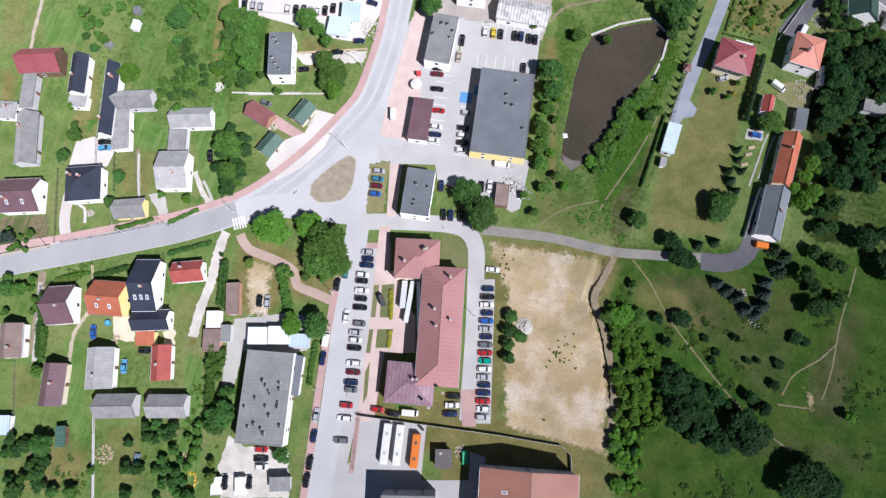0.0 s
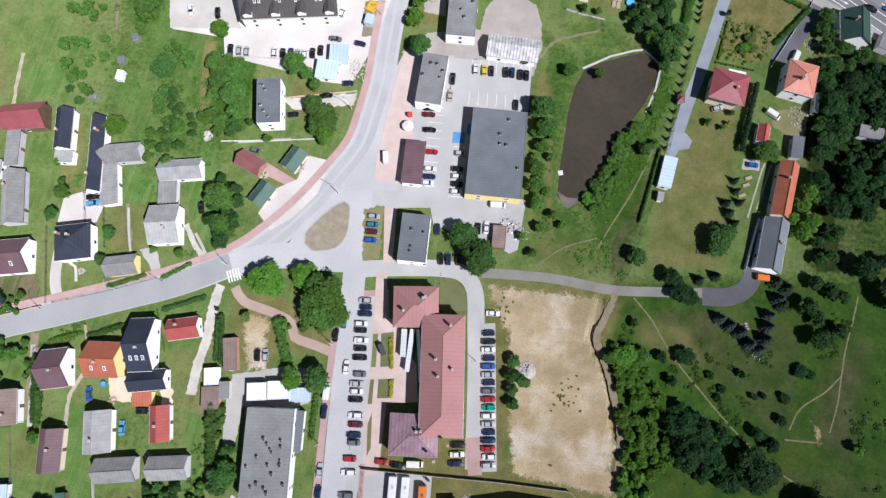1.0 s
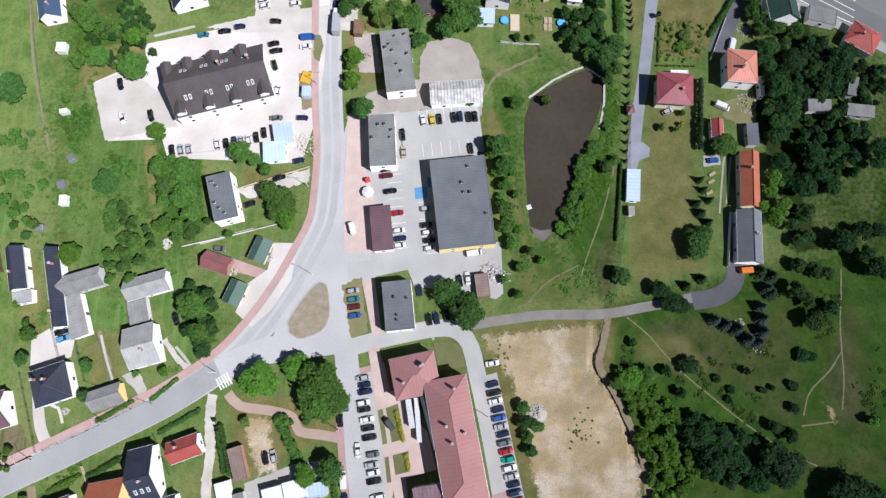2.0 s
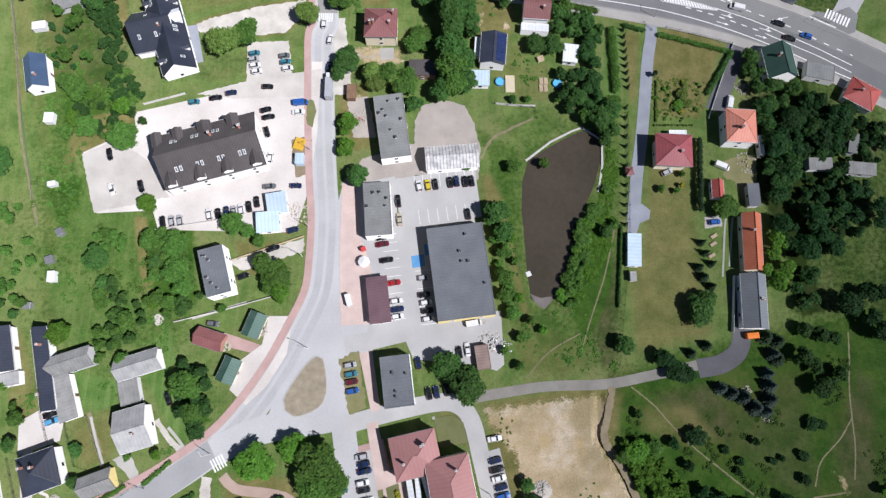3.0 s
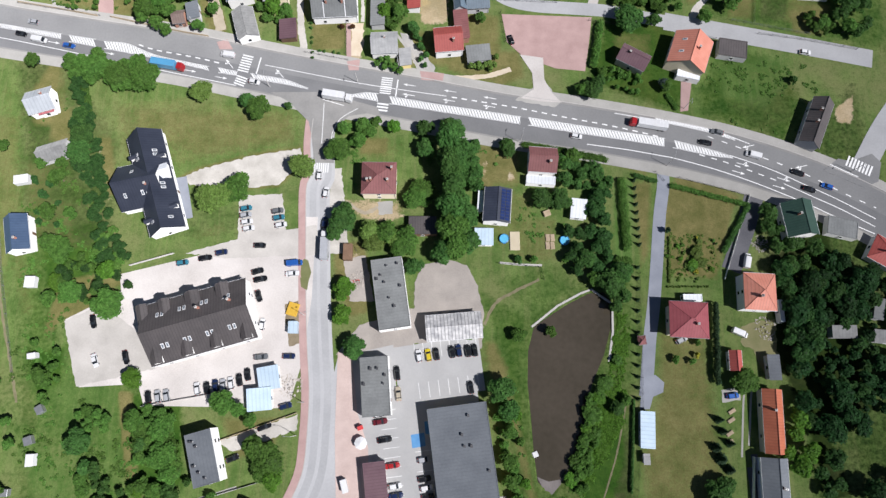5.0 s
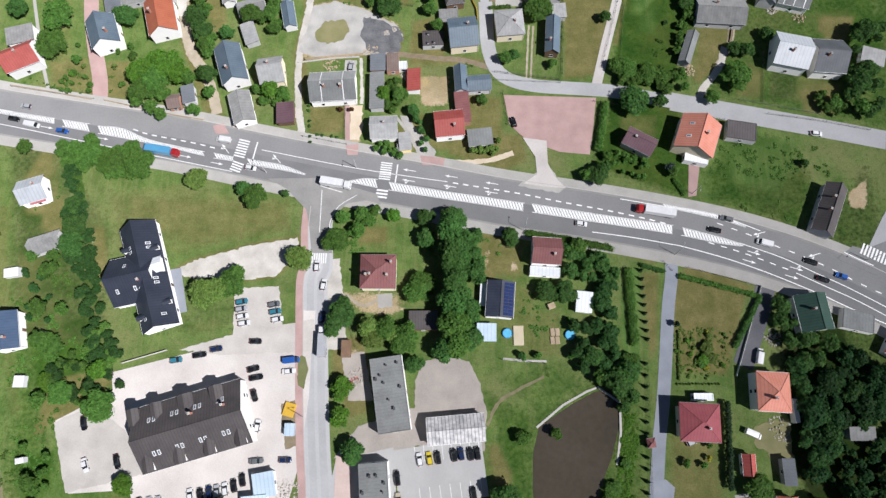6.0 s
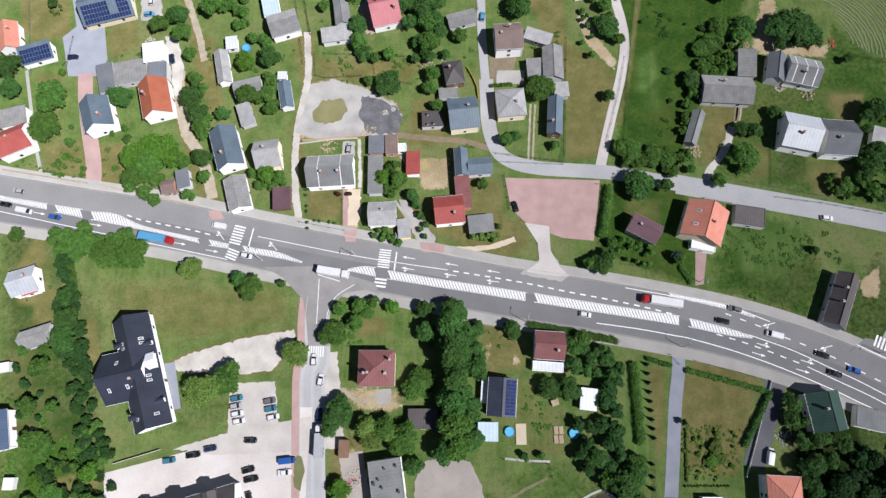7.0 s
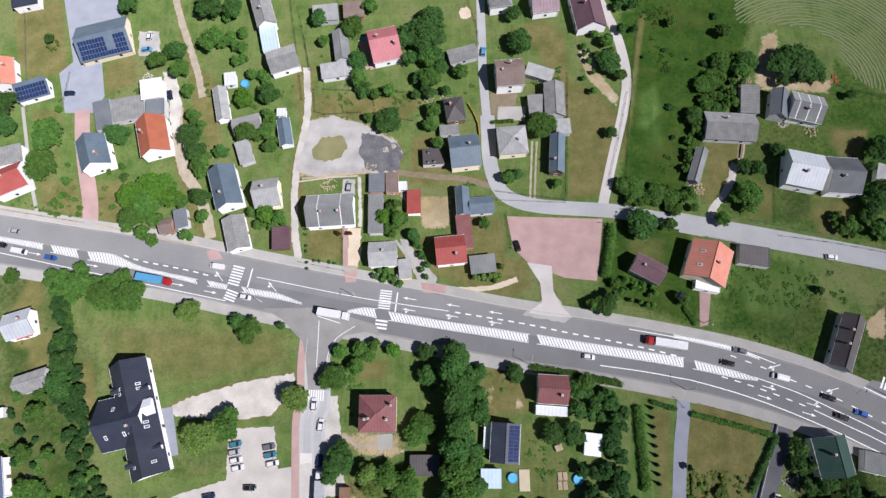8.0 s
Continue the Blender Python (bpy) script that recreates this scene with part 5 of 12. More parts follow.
cover("dry", [(-180.0, 13.7), (-168.6, 16.9), (-150.6, -30.2), (-159.7, -32.7)], 6, 0.4)
cover("dry", [(-169.6, 159.6), (-157.3, 159.7), (-143.8, 55.1), (-150.1, 36.7)], 6, 0.4)
cover("dry", [(-136.7, 84.1), (-119.7, 85.2), (-120.4, 75.2), (-129.7, 74.3)], 2, 0.8)
cover("dry", [(-110.9, 49.5), (-106.3, 49.5), (-102.0, 22.5), (-104.3, 22.5)], 1, 0.9)
cover("dry", [(-126.2, -12.9), (-116.1, -10.1), (-112.1, -25.6), (-121.2, -28.1)], 3, 0.5)
cover("dry", [(106.3, 282.5), (180.8, 281.5), (169.6, 230.0), (138.3, 239.8), (105.7, 262.1)], 6, 0.3)
cover("sand", [(112.0, -31.0), (116.9, -33.2), (118.6, -39.0), (114.2, -39.4)], 2, 0.6)
cover("dry", [(115.7, 19.6), (132.5, 18.2), (138.6, -30.9), (116.0, -33.5), (117.6, -7.2)], 6, 0.3)
cover("dry", [(47.3, -11.3), (71.3, -8.5), (81.8, -24.6), (67.4, -26.7), (53.2, -21.2)], 4, 0.55)
cover("dry", [(58.2, -61.8), (90.2, -51.2), (95.4, -70.8), (63.8, -79.5)], 5, 0.3)
cover("dry", [(72.8, 3.7), (93.9, 1.7), (91.1, -14.5), (78.5, -6.5)], 4, 0.4)
cover("dry", [(120.0, 193.0), (133.8, 192.8), (130.6, 180.4), (117.1, 181.6)], 2, 0.5)
cover("dry", [(87.8, 212.9), (103.0, 212.7), (97.4, 201.8), (84.1, 191.3)], 3, 0.5)
cover("dry", [(21.7, 238.9), (34.1, 234.1), (55.4, 226.9), (49.6, 193.8), (36.6, 191.8), (36.6, 224.8), (22.5, 231.9)], 4, 0.55)
cover("lush", [(-173.8, 29.2), (-148.8, 36.3), (-142.1, 22.1), (-166.0, 10.8)], 4, 0.35)
cover("lush", [(-139.1, 39.0), (-117.8, 45.0), (-106.6, 14.1), (-127.6, 3.9)], 5, 0.4)
cover("lush", [(-125.3, -2.0), (-119.7, -0.4), (-115.0, -11.9), (-122.1, -12.8)], 2, 0.5)
cover("lush", [(-104.6, -2.6), (-78.7, 4.6), (-74.0, -15.0), (-92.6, -24.3)], 4, 0.4)
cover("dry", [(-117.7, -13.7), (-110.4, -11.6), (-106.5, -27.1), (-112.9, -28.9)], 2, 0.55)
cover("dry", [(-68.4, -47.2), (-59.6, -44.7), (-56.7, -54.4), (-65.5, -56.8)], 2, 1)
cover("lush", [(-109.4, -77.3), (-78.4, -68.8), (-74.0, -85.7), (-102.8, -93.7)], 4, 0.4)
cover("lush", [(45.2, -9.9), (48.7, -8.9), (56.8, -20.2), (49.7, -22.2)], 2, 1.0)
cover("sand", [(2.6, 128.2), (8.8, 128.2), (8.2, 119.3), (2.1, 119.7)], 2, 0.5)
cover("sand", [(14.1, 123.3), (17.2, 123.7), (17.1, 119.3), (14.0, 119.3)], 1.5, 0.7)
cover("sand", [(-41.0, 115.1), (-20.1, 114.6), (-21.1, 105.7), (-35.4, 104.5)], 3, 0.5)
cover("dry", [(4.4, 119.3), (25.4, 117.3), (24.5, 96.0), (9.6, 94.1), (4.2, 105.6)], 4, 0.5)
cover("lush", [(-160.3, 167.2), (-143.4, 165.9), (-140.9, 143.9), (-139.7, 125.6), (-133.8, 111.5), (-125.2, 91.4), (-146.3, 91.5)], 4, 0.55)
cover("lush", [(-122.0, 136.3), (-118.5, 134.4), (-120.8, 121.9), (-123.2, 125.4)], 3, 0.3)
cover("lush", [(-156.4, 144.6), (-138.0, 144.7), (-121.6, 117.6), (-115.3, 87.7), (-130.7, 72.4), (-123.3, 50.8), (-105.6, 49.9), (-90.2, 44.2), (-86.7, 4.4), (-139.6, 4.5), (-146.9, 79.4)], 5, 0.5)
cover("dry", [(-168.6, 144.5), (-156.8, 144.6), (-151.1, 121.9), (-144.9, 91.8), (-139.4, 73.4), (-145.8, 71.4), (-155.8, 100.2)], 4, 0.5)
cover("dry", [(-131.3, 86.0), (-116.8, 87.3), (-115.5, 79.5), (-118.8, 75.8), (-129.4, 77.0)], 2, 0.8)
cover("sand", [(-128.4, 84.6), (-118.0, 86.0), (-116.9, 81.1), (-125.8, 78.4)], 2, 0.4)
cover("sand", [(-71.3, -38.3), (-60.2, -38.0), (-58.1, -47.4), (-55.4, -56.6), (-64.3, -58.4), (-68.7, -48.5)], 3, 0.6)
cover("lush", [(-128.8, 151.3), (-100.7, 154.9), (-58.2, 143.1), (-57.5, 132.1), (-98.9, 121.7), (-92.8, 99.4), (-119.2, 97.9)], 5, 0.1)
cover("dry", [(-66.1, 246.0), (-55.5, 245.9), (-54.4, 223.6), (-56.7, 208.0), (-57.4, 182.4), (-61.4, 182.4), (-63.6, 203.7), (-60.5, 221.4)], 1.5, 0.7)
cover("dry", [(-110.1, 230.1), (-101.6, 228.8), (-97.0, 204.0), (-87.0, 182.7), (-85.2, 173.5), (-93.3, 176.6), (-105.4, 206.3)], 1.5, 0.7)
cover("dry", [(-100.6, 120.8), (-92.0, 125.5), (-70.4, 131.3), (-56.5, 133.1), (-56.1, 125.6), (-64.0, 117.5), (-74.8, 116.6), (-91.1, 117.1)], 1.5, 0.8)
cover("dry", [(-116.9, 291.0), (-113.5, 291.0), (-101.6, 250.1), (-93.2, 217.3), (-97.3, 217.3), (-105.9, 250.2)], 1.5, 0.8)
cover("dry", [(-81.5, -33.2), (-77.9, -32.2), (-77.4, -41.9), (-76.7, -53.3), (-77.0, -64.7), (-76.3, -71.9), (-79.2, -71.8), (-80.6, -60.1), (-80.2, -50.4)], 1.5, 0.8)
cover("dry", [(-62.6, 203.7), (-59.2, 216.9), (-57.5, 224.1), (-48.3, 226.3), (-37.8, 223.0), (-24.3, 215.3), (-21.2, 209.8), (-23.5, 200.6), (-37.2, 199.9), (-53.3, 198.8)], 2, 0.7)
cover("dry", [(29.4, 265.7), (35.4, 258.1), (37.8, 243.5), (45.0, 227.0), (56.4, 226.8), (49.6, 192.7), (36.6, 191.4), (36.8, 211.3), (36.6, 224.8), (31.3, 241.2)], 2, 0.85)
cover("dry", [(1.2, 64.7), (9.0, 66.8), (11.2, 36.2), (15.0, 16.0), (24.7, 12.5), (26.0, -1.4), (16.0, -4.1), (6.5, 34.9)], 4, 0.5)
cover("lush", [(117.1, 37.2), (133.7, 42.9), (135.9, 24.2), (119.4, 20.6)], 4, 0.5)
cover("dry", [(-114.0, 275.3), (4.6, 273.6), (2.9, 196.4), (-13.1, 175.8), (-60.0, 176.3), (-76.5, 186.8), (-109.2, 231.2)], 6, 0.32)
cover("dry", [(-55.7, 252.0), (4.3, 258.5), (3.9, 239.2), (-25.4, 218.7), (-54.2, 219.1)], 5, 0.3)
cover("dry", [(88.0, 212.9), (99.7, 212.8), (92.6, 195.4), (85.0, 188.8), (82.0, 190.3)], 2, 0.8)
cover("dry", [(122.0, 190.7), (137.6, 190.5), (133.5, 175.3), (119.2, 176.4)], 2, 0.6)
cover("dry", [(-56.4, 181.8), (-43.2, 181.6), (-42.7, 166.1), (-55.6, 166.6)], 1, 0.4)
cover("dry", [(-134.0, 85.1), (-124.7, 87.2), (-113.7, 86.2), (-112.9, 83.8), (-121.1, 81.2), (-123.0, 73.3), (-131.3, 72.3), (-136.2, 66.5), (-137.2, 71.3)], 1.5, 0.9)
cover("dry", [(108.1, 295.7), (197.0, 294.4), (181.4, 227.6), (155.0, 231.4), (140.6, 253.0), (124.8, 260.6), (103.5, 261.6)], 4, 0.3)
cover("dry", [(29.3, 152.1), (50.8, 149.6), (69.2, 145.7), (92.3, 137.1), (112.7, 127.0), (112.1, 123.4), (91.6, 132.5), (68.8, 141.9), (50.4, 144.9), (29.1, 147.9)], 1.5, 0.6)
cover("dry", [(-5.6, -65.1), (11.6, -60.8), (17.8, -66.7), (35.8, -66.2), (41.1, -73.4), (18.8, -77.8), (2.0, -82.4), (-3.0, -74.2)], 2, 1.0)
cover("sand", [(-38.5, 113.3), (-24.1, 113.2), (-19.5, 107.5), (-25.7, 104.2), (-36.4, 105.6)], 2, 0.6)
cover("dry", [(-128.8, 151.3), (-100.7, 154.9), (-66.0, 147.9), (-58.1, 141.2), (-57.5, 132.1), (-99.0, 122.6), (-121.3, 125.4)], 5, 0.45)
cover("dry", [(-155.2, 129.5), (-142.0, 129.5), (-139.8, 122.0), (-139.0, 100.7), (-148.6, 93.8)], 4, 0.45)
cover("sand", [(-129.2, 135.0), (-126.6, 135.0), (-122.1, 121.9), (-119.4, 111.1), (-120.1, 105.8), (-122.4, 111.1), (-125.8, 122.0)], 1.5, 0.45)
cover("dry", [(-95.0, 102.7), (-81.2, 107.7), (-77.0, 100.9), (-92.5, 96.1)], 3, 0.4)
cover("lush", [(-150.5, 29.4), (-123.4, 29.3), (-100.8, 4.4), (-101.0, -25.9), (-141.9, -25.8)], 6, 0.4)
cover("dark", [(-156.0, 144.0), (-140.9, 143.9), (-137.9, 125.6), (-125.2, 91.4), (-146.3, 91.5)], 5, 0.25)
cover("dry", [(-108.5, 44.6), (-104.6, 44.6), (-102.3, 29.3), (-102.3, 22.1), (-104.4, 22.1)], 1, 1.0)
cover("sand", [(-107.8, 43.2), (-105.2, 43.2), (-103.0, 29.3), (-103.9, 23.9)], 1.5, 0.35)
cover("dry", [(1.4, 187.2), (13.8, 184.9), (14.2, 163.4), (-4.9, 162.3), (-13.0, 163.5), (-25.0, 161.3), (-27.2, 172.4), (-17.1, 179.2), (-6.9, 176.9)], 2, 0.65)
cover("dry", [(-150.4, 200.7), (-134.7, 199.7), (-131.7, 183.0), (-149.2, 184.2)], 2, 0.55)
cover("dry", [(-129.0, 200.6), (-121.7, 199.7), (-120.1, 183.0), (-127.6, 183.2)], 2, 0.6)
cover("dry", [(-151.4, 170.6), (-143.3, 169.4), (-138.2, 140.2), (-146.4, 140.2)], 3, 0.5)
cover("dry", [(-136.2, 260.4), (-112.9, 265.1), (-102.9, 231.1), (-113.4, 231.3), (-121.4, 245.5)], 3, 0.3)
cover("dry", [(-159.0, 228.3), (-148.4, 227.1), (-141.5, 189.6), (-150.5, 189.7)], 3, 0.5)
cover("dry", [(-132.0, 200.1), (-117.6, 197.8), (-117.7, 183.0), (-130.7, 184.2)], 2, 0.4)
cover("dry", [(-96.3, 250.0), (-85.6, 249.9), (-80.7, 214.9), (-86.6, 212.7), (-93.0, 226.4)], 3, 0.25)
cover("pale", [(-143.1, 35.5), (-110.7, 45.9), (-99.5, 16.1), (-109.6, 11.1), (-113.0, 3.6), (-121.0, -5.1), (-130.6, 7.4)], 3, 0.45)
cover("pale", [(-169.2, 25.9), (-155.3, 28.6), (-150.2, 18.6), (-163.1, 13.9)], 2, 0.8)
cover("dry", [(-187.2, 30.1), (-176.0, 33.3), (-169.7, 12.0), (-178.2, 9.6)], 2, 0.5)
cover("dry", [(-174.7, 1.6), (-168.2, 1.3), (-164.1, -10.7), (-169.6, -10.1)], 1.5, 0.8)
cover("dry", [(-149.2, 11.0), (-141.7, 13.2), (-131.7, -14.4), (-136.4, -17.9), (-143.3, -13.5)], 2, 0.6)
cover("dry", [(-123.9, -18.6), (-111.5, -14.1), (-108.0, -28.5), (-118.8, -31.6)], 2, 0.6)
cover("pale", [(-123.5, -1.5), (-110.1, -4.2), (-109.5, -11.4), (-119.6, -14.2)], 1.5, 1)
cover("tilled", [(-153.0, -48.1), (-138.2, -43.0), (-133.2, -52.5), (-148.7, -57.8)], 1, 1)
cover("pale", [(-104.9, 3.7), (-95.8, 12.8), (-84.9, -18.0), (-89.0, -23.3), (-98.1, -9.3)], 2, 1)
cover("rank", [(-93.7, -1.7), (-87.2, 0.1), (-79.5, -16.5), (-85.5, -19.2)], 1.5, 0.9)
cover("dry", [(-78.8, 42.1), (-55.7, 41.8), (-60.8, 31.4), (-72.1, 28.2)], 2, 0.7)
cover("pale", [(-117.8, -77.8), (-110.4, -79.5), (-103.2, -97.3), (-95.0, -110.7), (-105.7, -105.0)], 2, 1)
cover("dry", [(-132.3, -91.0), (-120.4, -87.7), (-115.8, -100.8), (-125.4, -106.9)], 2, 0.5)
cover("dry", [(-97.7, -99.3), (-83.4, -95.4), (-75.1, -117.1), (-89.9, -121.1)], 3, 0.5)
cover("dry", [(-89.9, -53.1), (-78.1, -53.7), (-79.2, -69.0), (-86.3, -65.4)], 2, 0.45)
cover("pale", [(-78.9, -72.6), (-72.5, -74.5), (-60.4, -113.1), (-66.9, -114.9)], 2, 1)
cover("dry", [(-123.0, -116.7), (-108.1, -112.6), (-101.2, -124.6), (-117.6, -129.1)], 3, 0.45)
cover("tilled", [(-118.4, -110.2), (-109.4, -109.5), (-103.9, -118.2), (-111.5, -122.0)], 1.5, 0.7)
cover("dry", [(17.4, 10.5), (38.8, 10.3), (39.9, -3.5), (17.9, -7.6)], 3, 0.45)
cover("dry", [(9.6, 55.6), (12.8, 56.6), (21.9, 11.7), (18.8, 10.9)], 1.5, 0.7)
cover("rank", [(38.9, 37.5), (47.0, 46.2), (49.5, 34.1), (47.2, 16.7), (37.4, 7.9), (33.9, 15.1)], 2, 0.9)
cover("heath", [(39.7, 10.5), (47.0, 27.0), (48.2, 40.1), (52.3, 34.8), (48.6, 0.9), (42.4, -1.8)], 2, 0.6)
cover("heath", [(54.1, -7.4), (77.8, -2.8), (87.5, -15.5), (84.1, -27.7), (68.1, -20.9)], 4, 0.6)
cover("heath", [(110.9, -24.0), (123.7, 2.2), (130.9, -3.5), (130.2, -18.7), (128.5, -46.0), (113.6, -41.3)], 5, 0.6)
cover("heath", [(58.6, -63.4), (86.0, -57.6), (104.9, -64.5), (103.8, -68.5), (63.8, -79.5)], 4, 0.3)
cover("pale", [(98.4, 8.8), (112.9, 12.8), (111.6, -16.4), (102.8, -18.8)], 4, 0.25)
cover("rank", [(46.4, -11.5), (57.8, -16.1), (66.0, -29.0), (81.3, -32.1), (90.1, -40.6), (83.4, -53.1), (61.2, -59.2), (53.5, -39.8)], 2, 1)
# wood floor: shade beneath the crowns is put into the ground colour
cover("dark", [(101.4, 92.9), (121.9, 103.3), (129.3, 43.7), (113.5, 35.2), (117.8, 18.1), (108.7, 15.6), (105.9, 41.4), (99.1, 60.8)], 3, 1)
cover("dry", [(-167.4, 145.8), (-155.2, 145.9), (-150.6, 88.1), (-158.2, 88.1)], 3, 0.5)
cover("dry", [(-147.1, 145.9), (-138.3, 148.2), (-137.0, 130.3), (-145.6, 134.7)], 2, 0.7)
cover("dry", [(-131.0, 84.1), (-114.3, 88.2), (-117.2, 80.2), (-129.5, 72.3)], 1.5, 1)
cover("rank", [(-140.1, 88.2), (-123.9, 104.6), (-114.5, 90.2), (-129.1, 84.1), (-132.1, 78.2)], 2.5, 0.7)
cover("sand", [(-44.3, 114.2), (-26.5, 114.3), (-28.3, 105.8), (-40.1, 106.8)], 2, 0.55)
cover("dry", [(-37.0, 136.1), (-26.9, 136.1), (-26.8, 129.5), (-36.9, 129.5)], 2, 0.9)
cover("pale", [(-145.5, 66.5), (-128.7, 66.5), (-108.4, 51.4), (-107.9, 22.5), (-120.8, 19.1), (-134.6, 29.6)], 3, 0.45)
cover("rank", [(-123.5, 40.3), (-113.0, 44.0), (-111.2, 20.8), (-120.8, 19.1)], 2.5, 0.4)
cover("dry", [(-110.9, 49.5), (-108.5, 49.5), (-102.5, 26.0), (-105.2, 22.2)], 1, 1)
cover("dry", [(1.3, 128.5), (9.4, 128.5), (9.5, 115.4), (2.2, 115.4)], 2, 0.9)
cover("dry", [(14.9, 108.0), (31.7, 108.0), (30.9, 90.4), (14.5, 90.4)], 2.5, 0.5)
cover("pale", [(63.0, 219.9), (76.0, 226.6), (72.9, 206.5), (62.0, 208.8)], 4, 0.45)
cover("rank", [(59.9, 267.8), (66.4, 267.7), (58.4, 195.8), (54.8, 195.9)], 2, 0.8)
cover("dry", [(39.4, 236.4), (51.2, 226.9), (46.8, 195.9), (36.1, 190.8)], 2, 1)
cover("dry", [(12.9, 258.4), (30.5, 265.7), (38.7, 258.1), (39.7, 241.1), (29.3, 243.6), (27.6, 250.9)], 2.5, 0.8)
cover("dry", [(-174.0, 271.0), (-154.8, 268.2), (-147.7, 243.5), (-161.2, 241.3), (-168.5, 246.2)], 2, 0.8)
cover("dry", [(-161.3, 229.5), (-148.7, 229.4), (-145.5, 215.7), (-156.9, 215.8)], 2, 0.6)
cover("dry", [(-135.5, 246.9), (-126.1, 249.2), (-123.7, 238.4), (-132.6, 233.8)], 1.5, 0.85)
cover("dry", [(-154.3, 200.4), (-138.4, 202.3), (-133.8, 185.3), (-150.5, 189.7)], 2, 0.65)
cover("dry", [(-131.0, 200.1), (-122.6, 197.8), (-121.2, 187.2), (-127.9, 185.2)], 1.5, 0.8)
cover("dry", [(-101.2, 245.3), (-93.5, 242.8), (-87.9, 215.0), (-88.1, 206.1), (-94.8, 212.8)], 2, 0.8)
cover("dry", [(-71.9, 269.6), (-65.3, 269.5), (-58.2, 237.6), (-57.5, 223.7), (-67.0, 226.1)], 2, 0.4)
cover("dry", [(-19.2, 216.4), (-4.8, 218.5), (-7.1, 198.7), (-21.1, 201.0)], 2, 0.8)
cover("dry", [(84.7, 212.9), (97.2, 215.0), (97.4, 201.8), (84.6, 195.5)], 2, 0.6)
cover("dry", [(132.1, 216.8), (144.3, 216.7), (142.2, 205.7), (132.2, 205.8)], 2, 0.7)
cover("dry", [(119.0, 186.7), (137.4, 190.7), (131.6, 180.4), (119.9, 180.5)], 2, 0.7)
cover("heath", [(88.4, 149.3), (116.5, 160.5), (120.7, 141.5), (102.9, 134.3)], 4, 0.4)
cover("dry", [(49.4, 132.9), (65.2, 125.6), (62.8, 120.3), (47.1, 127.5)], 1.5, 0.6)
cover("dry", [(72.2, 123.8), (94.5, 114.8), (92.2, 111.4), (71.6, 118.5)], 1.5, 0.8)
cover("dry", [(-148.6, 167.1), (-144.7, 167.1), (-144.1, 140.2), (-151.6, 140.3), (-155.5, 151.6)], 2, 0.8)
cover("dry", [(-147.0, 115.1), (-132.5, 115.0), (-127.5, 94.7), (-143.4, 94.8)], 3, 0.4)
cover("dry", [(-128.5, 136.3), (-123.8, 136.3), (-118.9, 114.8), (-122.5, 114.9)], 1.2, 0.9)
cover("dry", [(6.2, -20.7), (13.0, -18.8), (22.6, -71.5), (16.7, -73.2)], 1.5, 1)
cover("dry", [(-27.4, -75.6), (12.9, -68.9), (47.2, -64.8), (57.1, -81.3), (10.7, -94.0), (6.6, -79.4), (-21.7, -82.0)], 2, 1)
cover("dry", [(-40.4, -27.7), (-20.7, -22.3), (-9.2, -75.0), (-19.3, -77.8), (-29.8, -73.6)], 2, 0.8)
cover("heath", [(-164.6, 169.3), (-142.8, 167.1), (-119.2, 136.3), (-116.0, 94.3), (-150.4, 94.5)], 4, 0.5)
cover("heath", [(-128.8, 151.3), (-58.4, 146.9), (-57.5, 132.1), (-95.6, 125.2), (-97.9, 128.8), (-117.9, 127.2)], 4, 0.42)
cover("heath", [(-108.7, 113.0), (-74.4, 112.8), (-73.4, 99.2), (-105.0, 97.8)], 3, 0.42)
cover("dry", [(-44.5, 97.5), (-35.0, 98.5), (-31.5, 88.3), (-32.3, 74.3), (-38.1, 73.3), (-43.7, 85.2)], 2, 1)
cover("sand", [(-41.7, 94.4), (-34.9, 95.4), (-32.7, 85.3), (-37.5, 84.2)], 2, 0.6)
cover("dry", [(97.4, 201.8), (110.4, 195.2), (107.4, 181.7), (96.8, 182.8)], 3, 0.6)
cover("heath", [(110.8, 197.4), (122.3, 195.1), (120.0, 181.5), (107.4, 181.7)], 2, 0.5)
cover("dry", [(-5.4, 170.7), (20.7, 170.4), (22.1, 159.5), (13.4, 154.8), (-7.4, 161.8)], 2, 0.7)
cover("rank", [(-158.7, 58.6), (-137.0, 56.8), (-124.8, 46.6), (-120.7, 30.3), (-153.4, 30.3)], 4, 0.4)
cover("rank", [(-142.8, 100.4), (-124.2, 106.7), (-115.7, 92.2), (-129.2, 85.2), (-133.7, 76.2), (-139.6, 84.1)], 3, 0.9)
cover("rank", [(-143.1, 62.7), (-128.5, 64.6), (-128.6, 51.4), (-137.2, 47.7)], 3, 0.8)
cover("rank", [(-124.0, 44.0), (-112.4, 46.7), (-109.5, 36.7), (-119.0, 19.1)], 3, 0.4)
cover("rank", [(-107.2, 49.5), (-90.4, 45.8), (-87.2, 20.7), (-101.5, 20.8)], 2, 0.9)
cover("dry", [(5.3, 65.1), (8.9, 65.1), (13.1, 56.4), (10.2, 46.3), (6.8, 53.1)], 2, 0.8)
cover("pale", [(50.7, 119.6), (58.1, 121.3), (55.0, 88.8), (49.3, 87.9)], 1.5, 0.9)
cover("dry", [(-10.1, -12.1), (0.5, -13.0), (3.0, -25.7), (-4.9, -24.0), (-9.2, -17.3)], 2, 0.6)
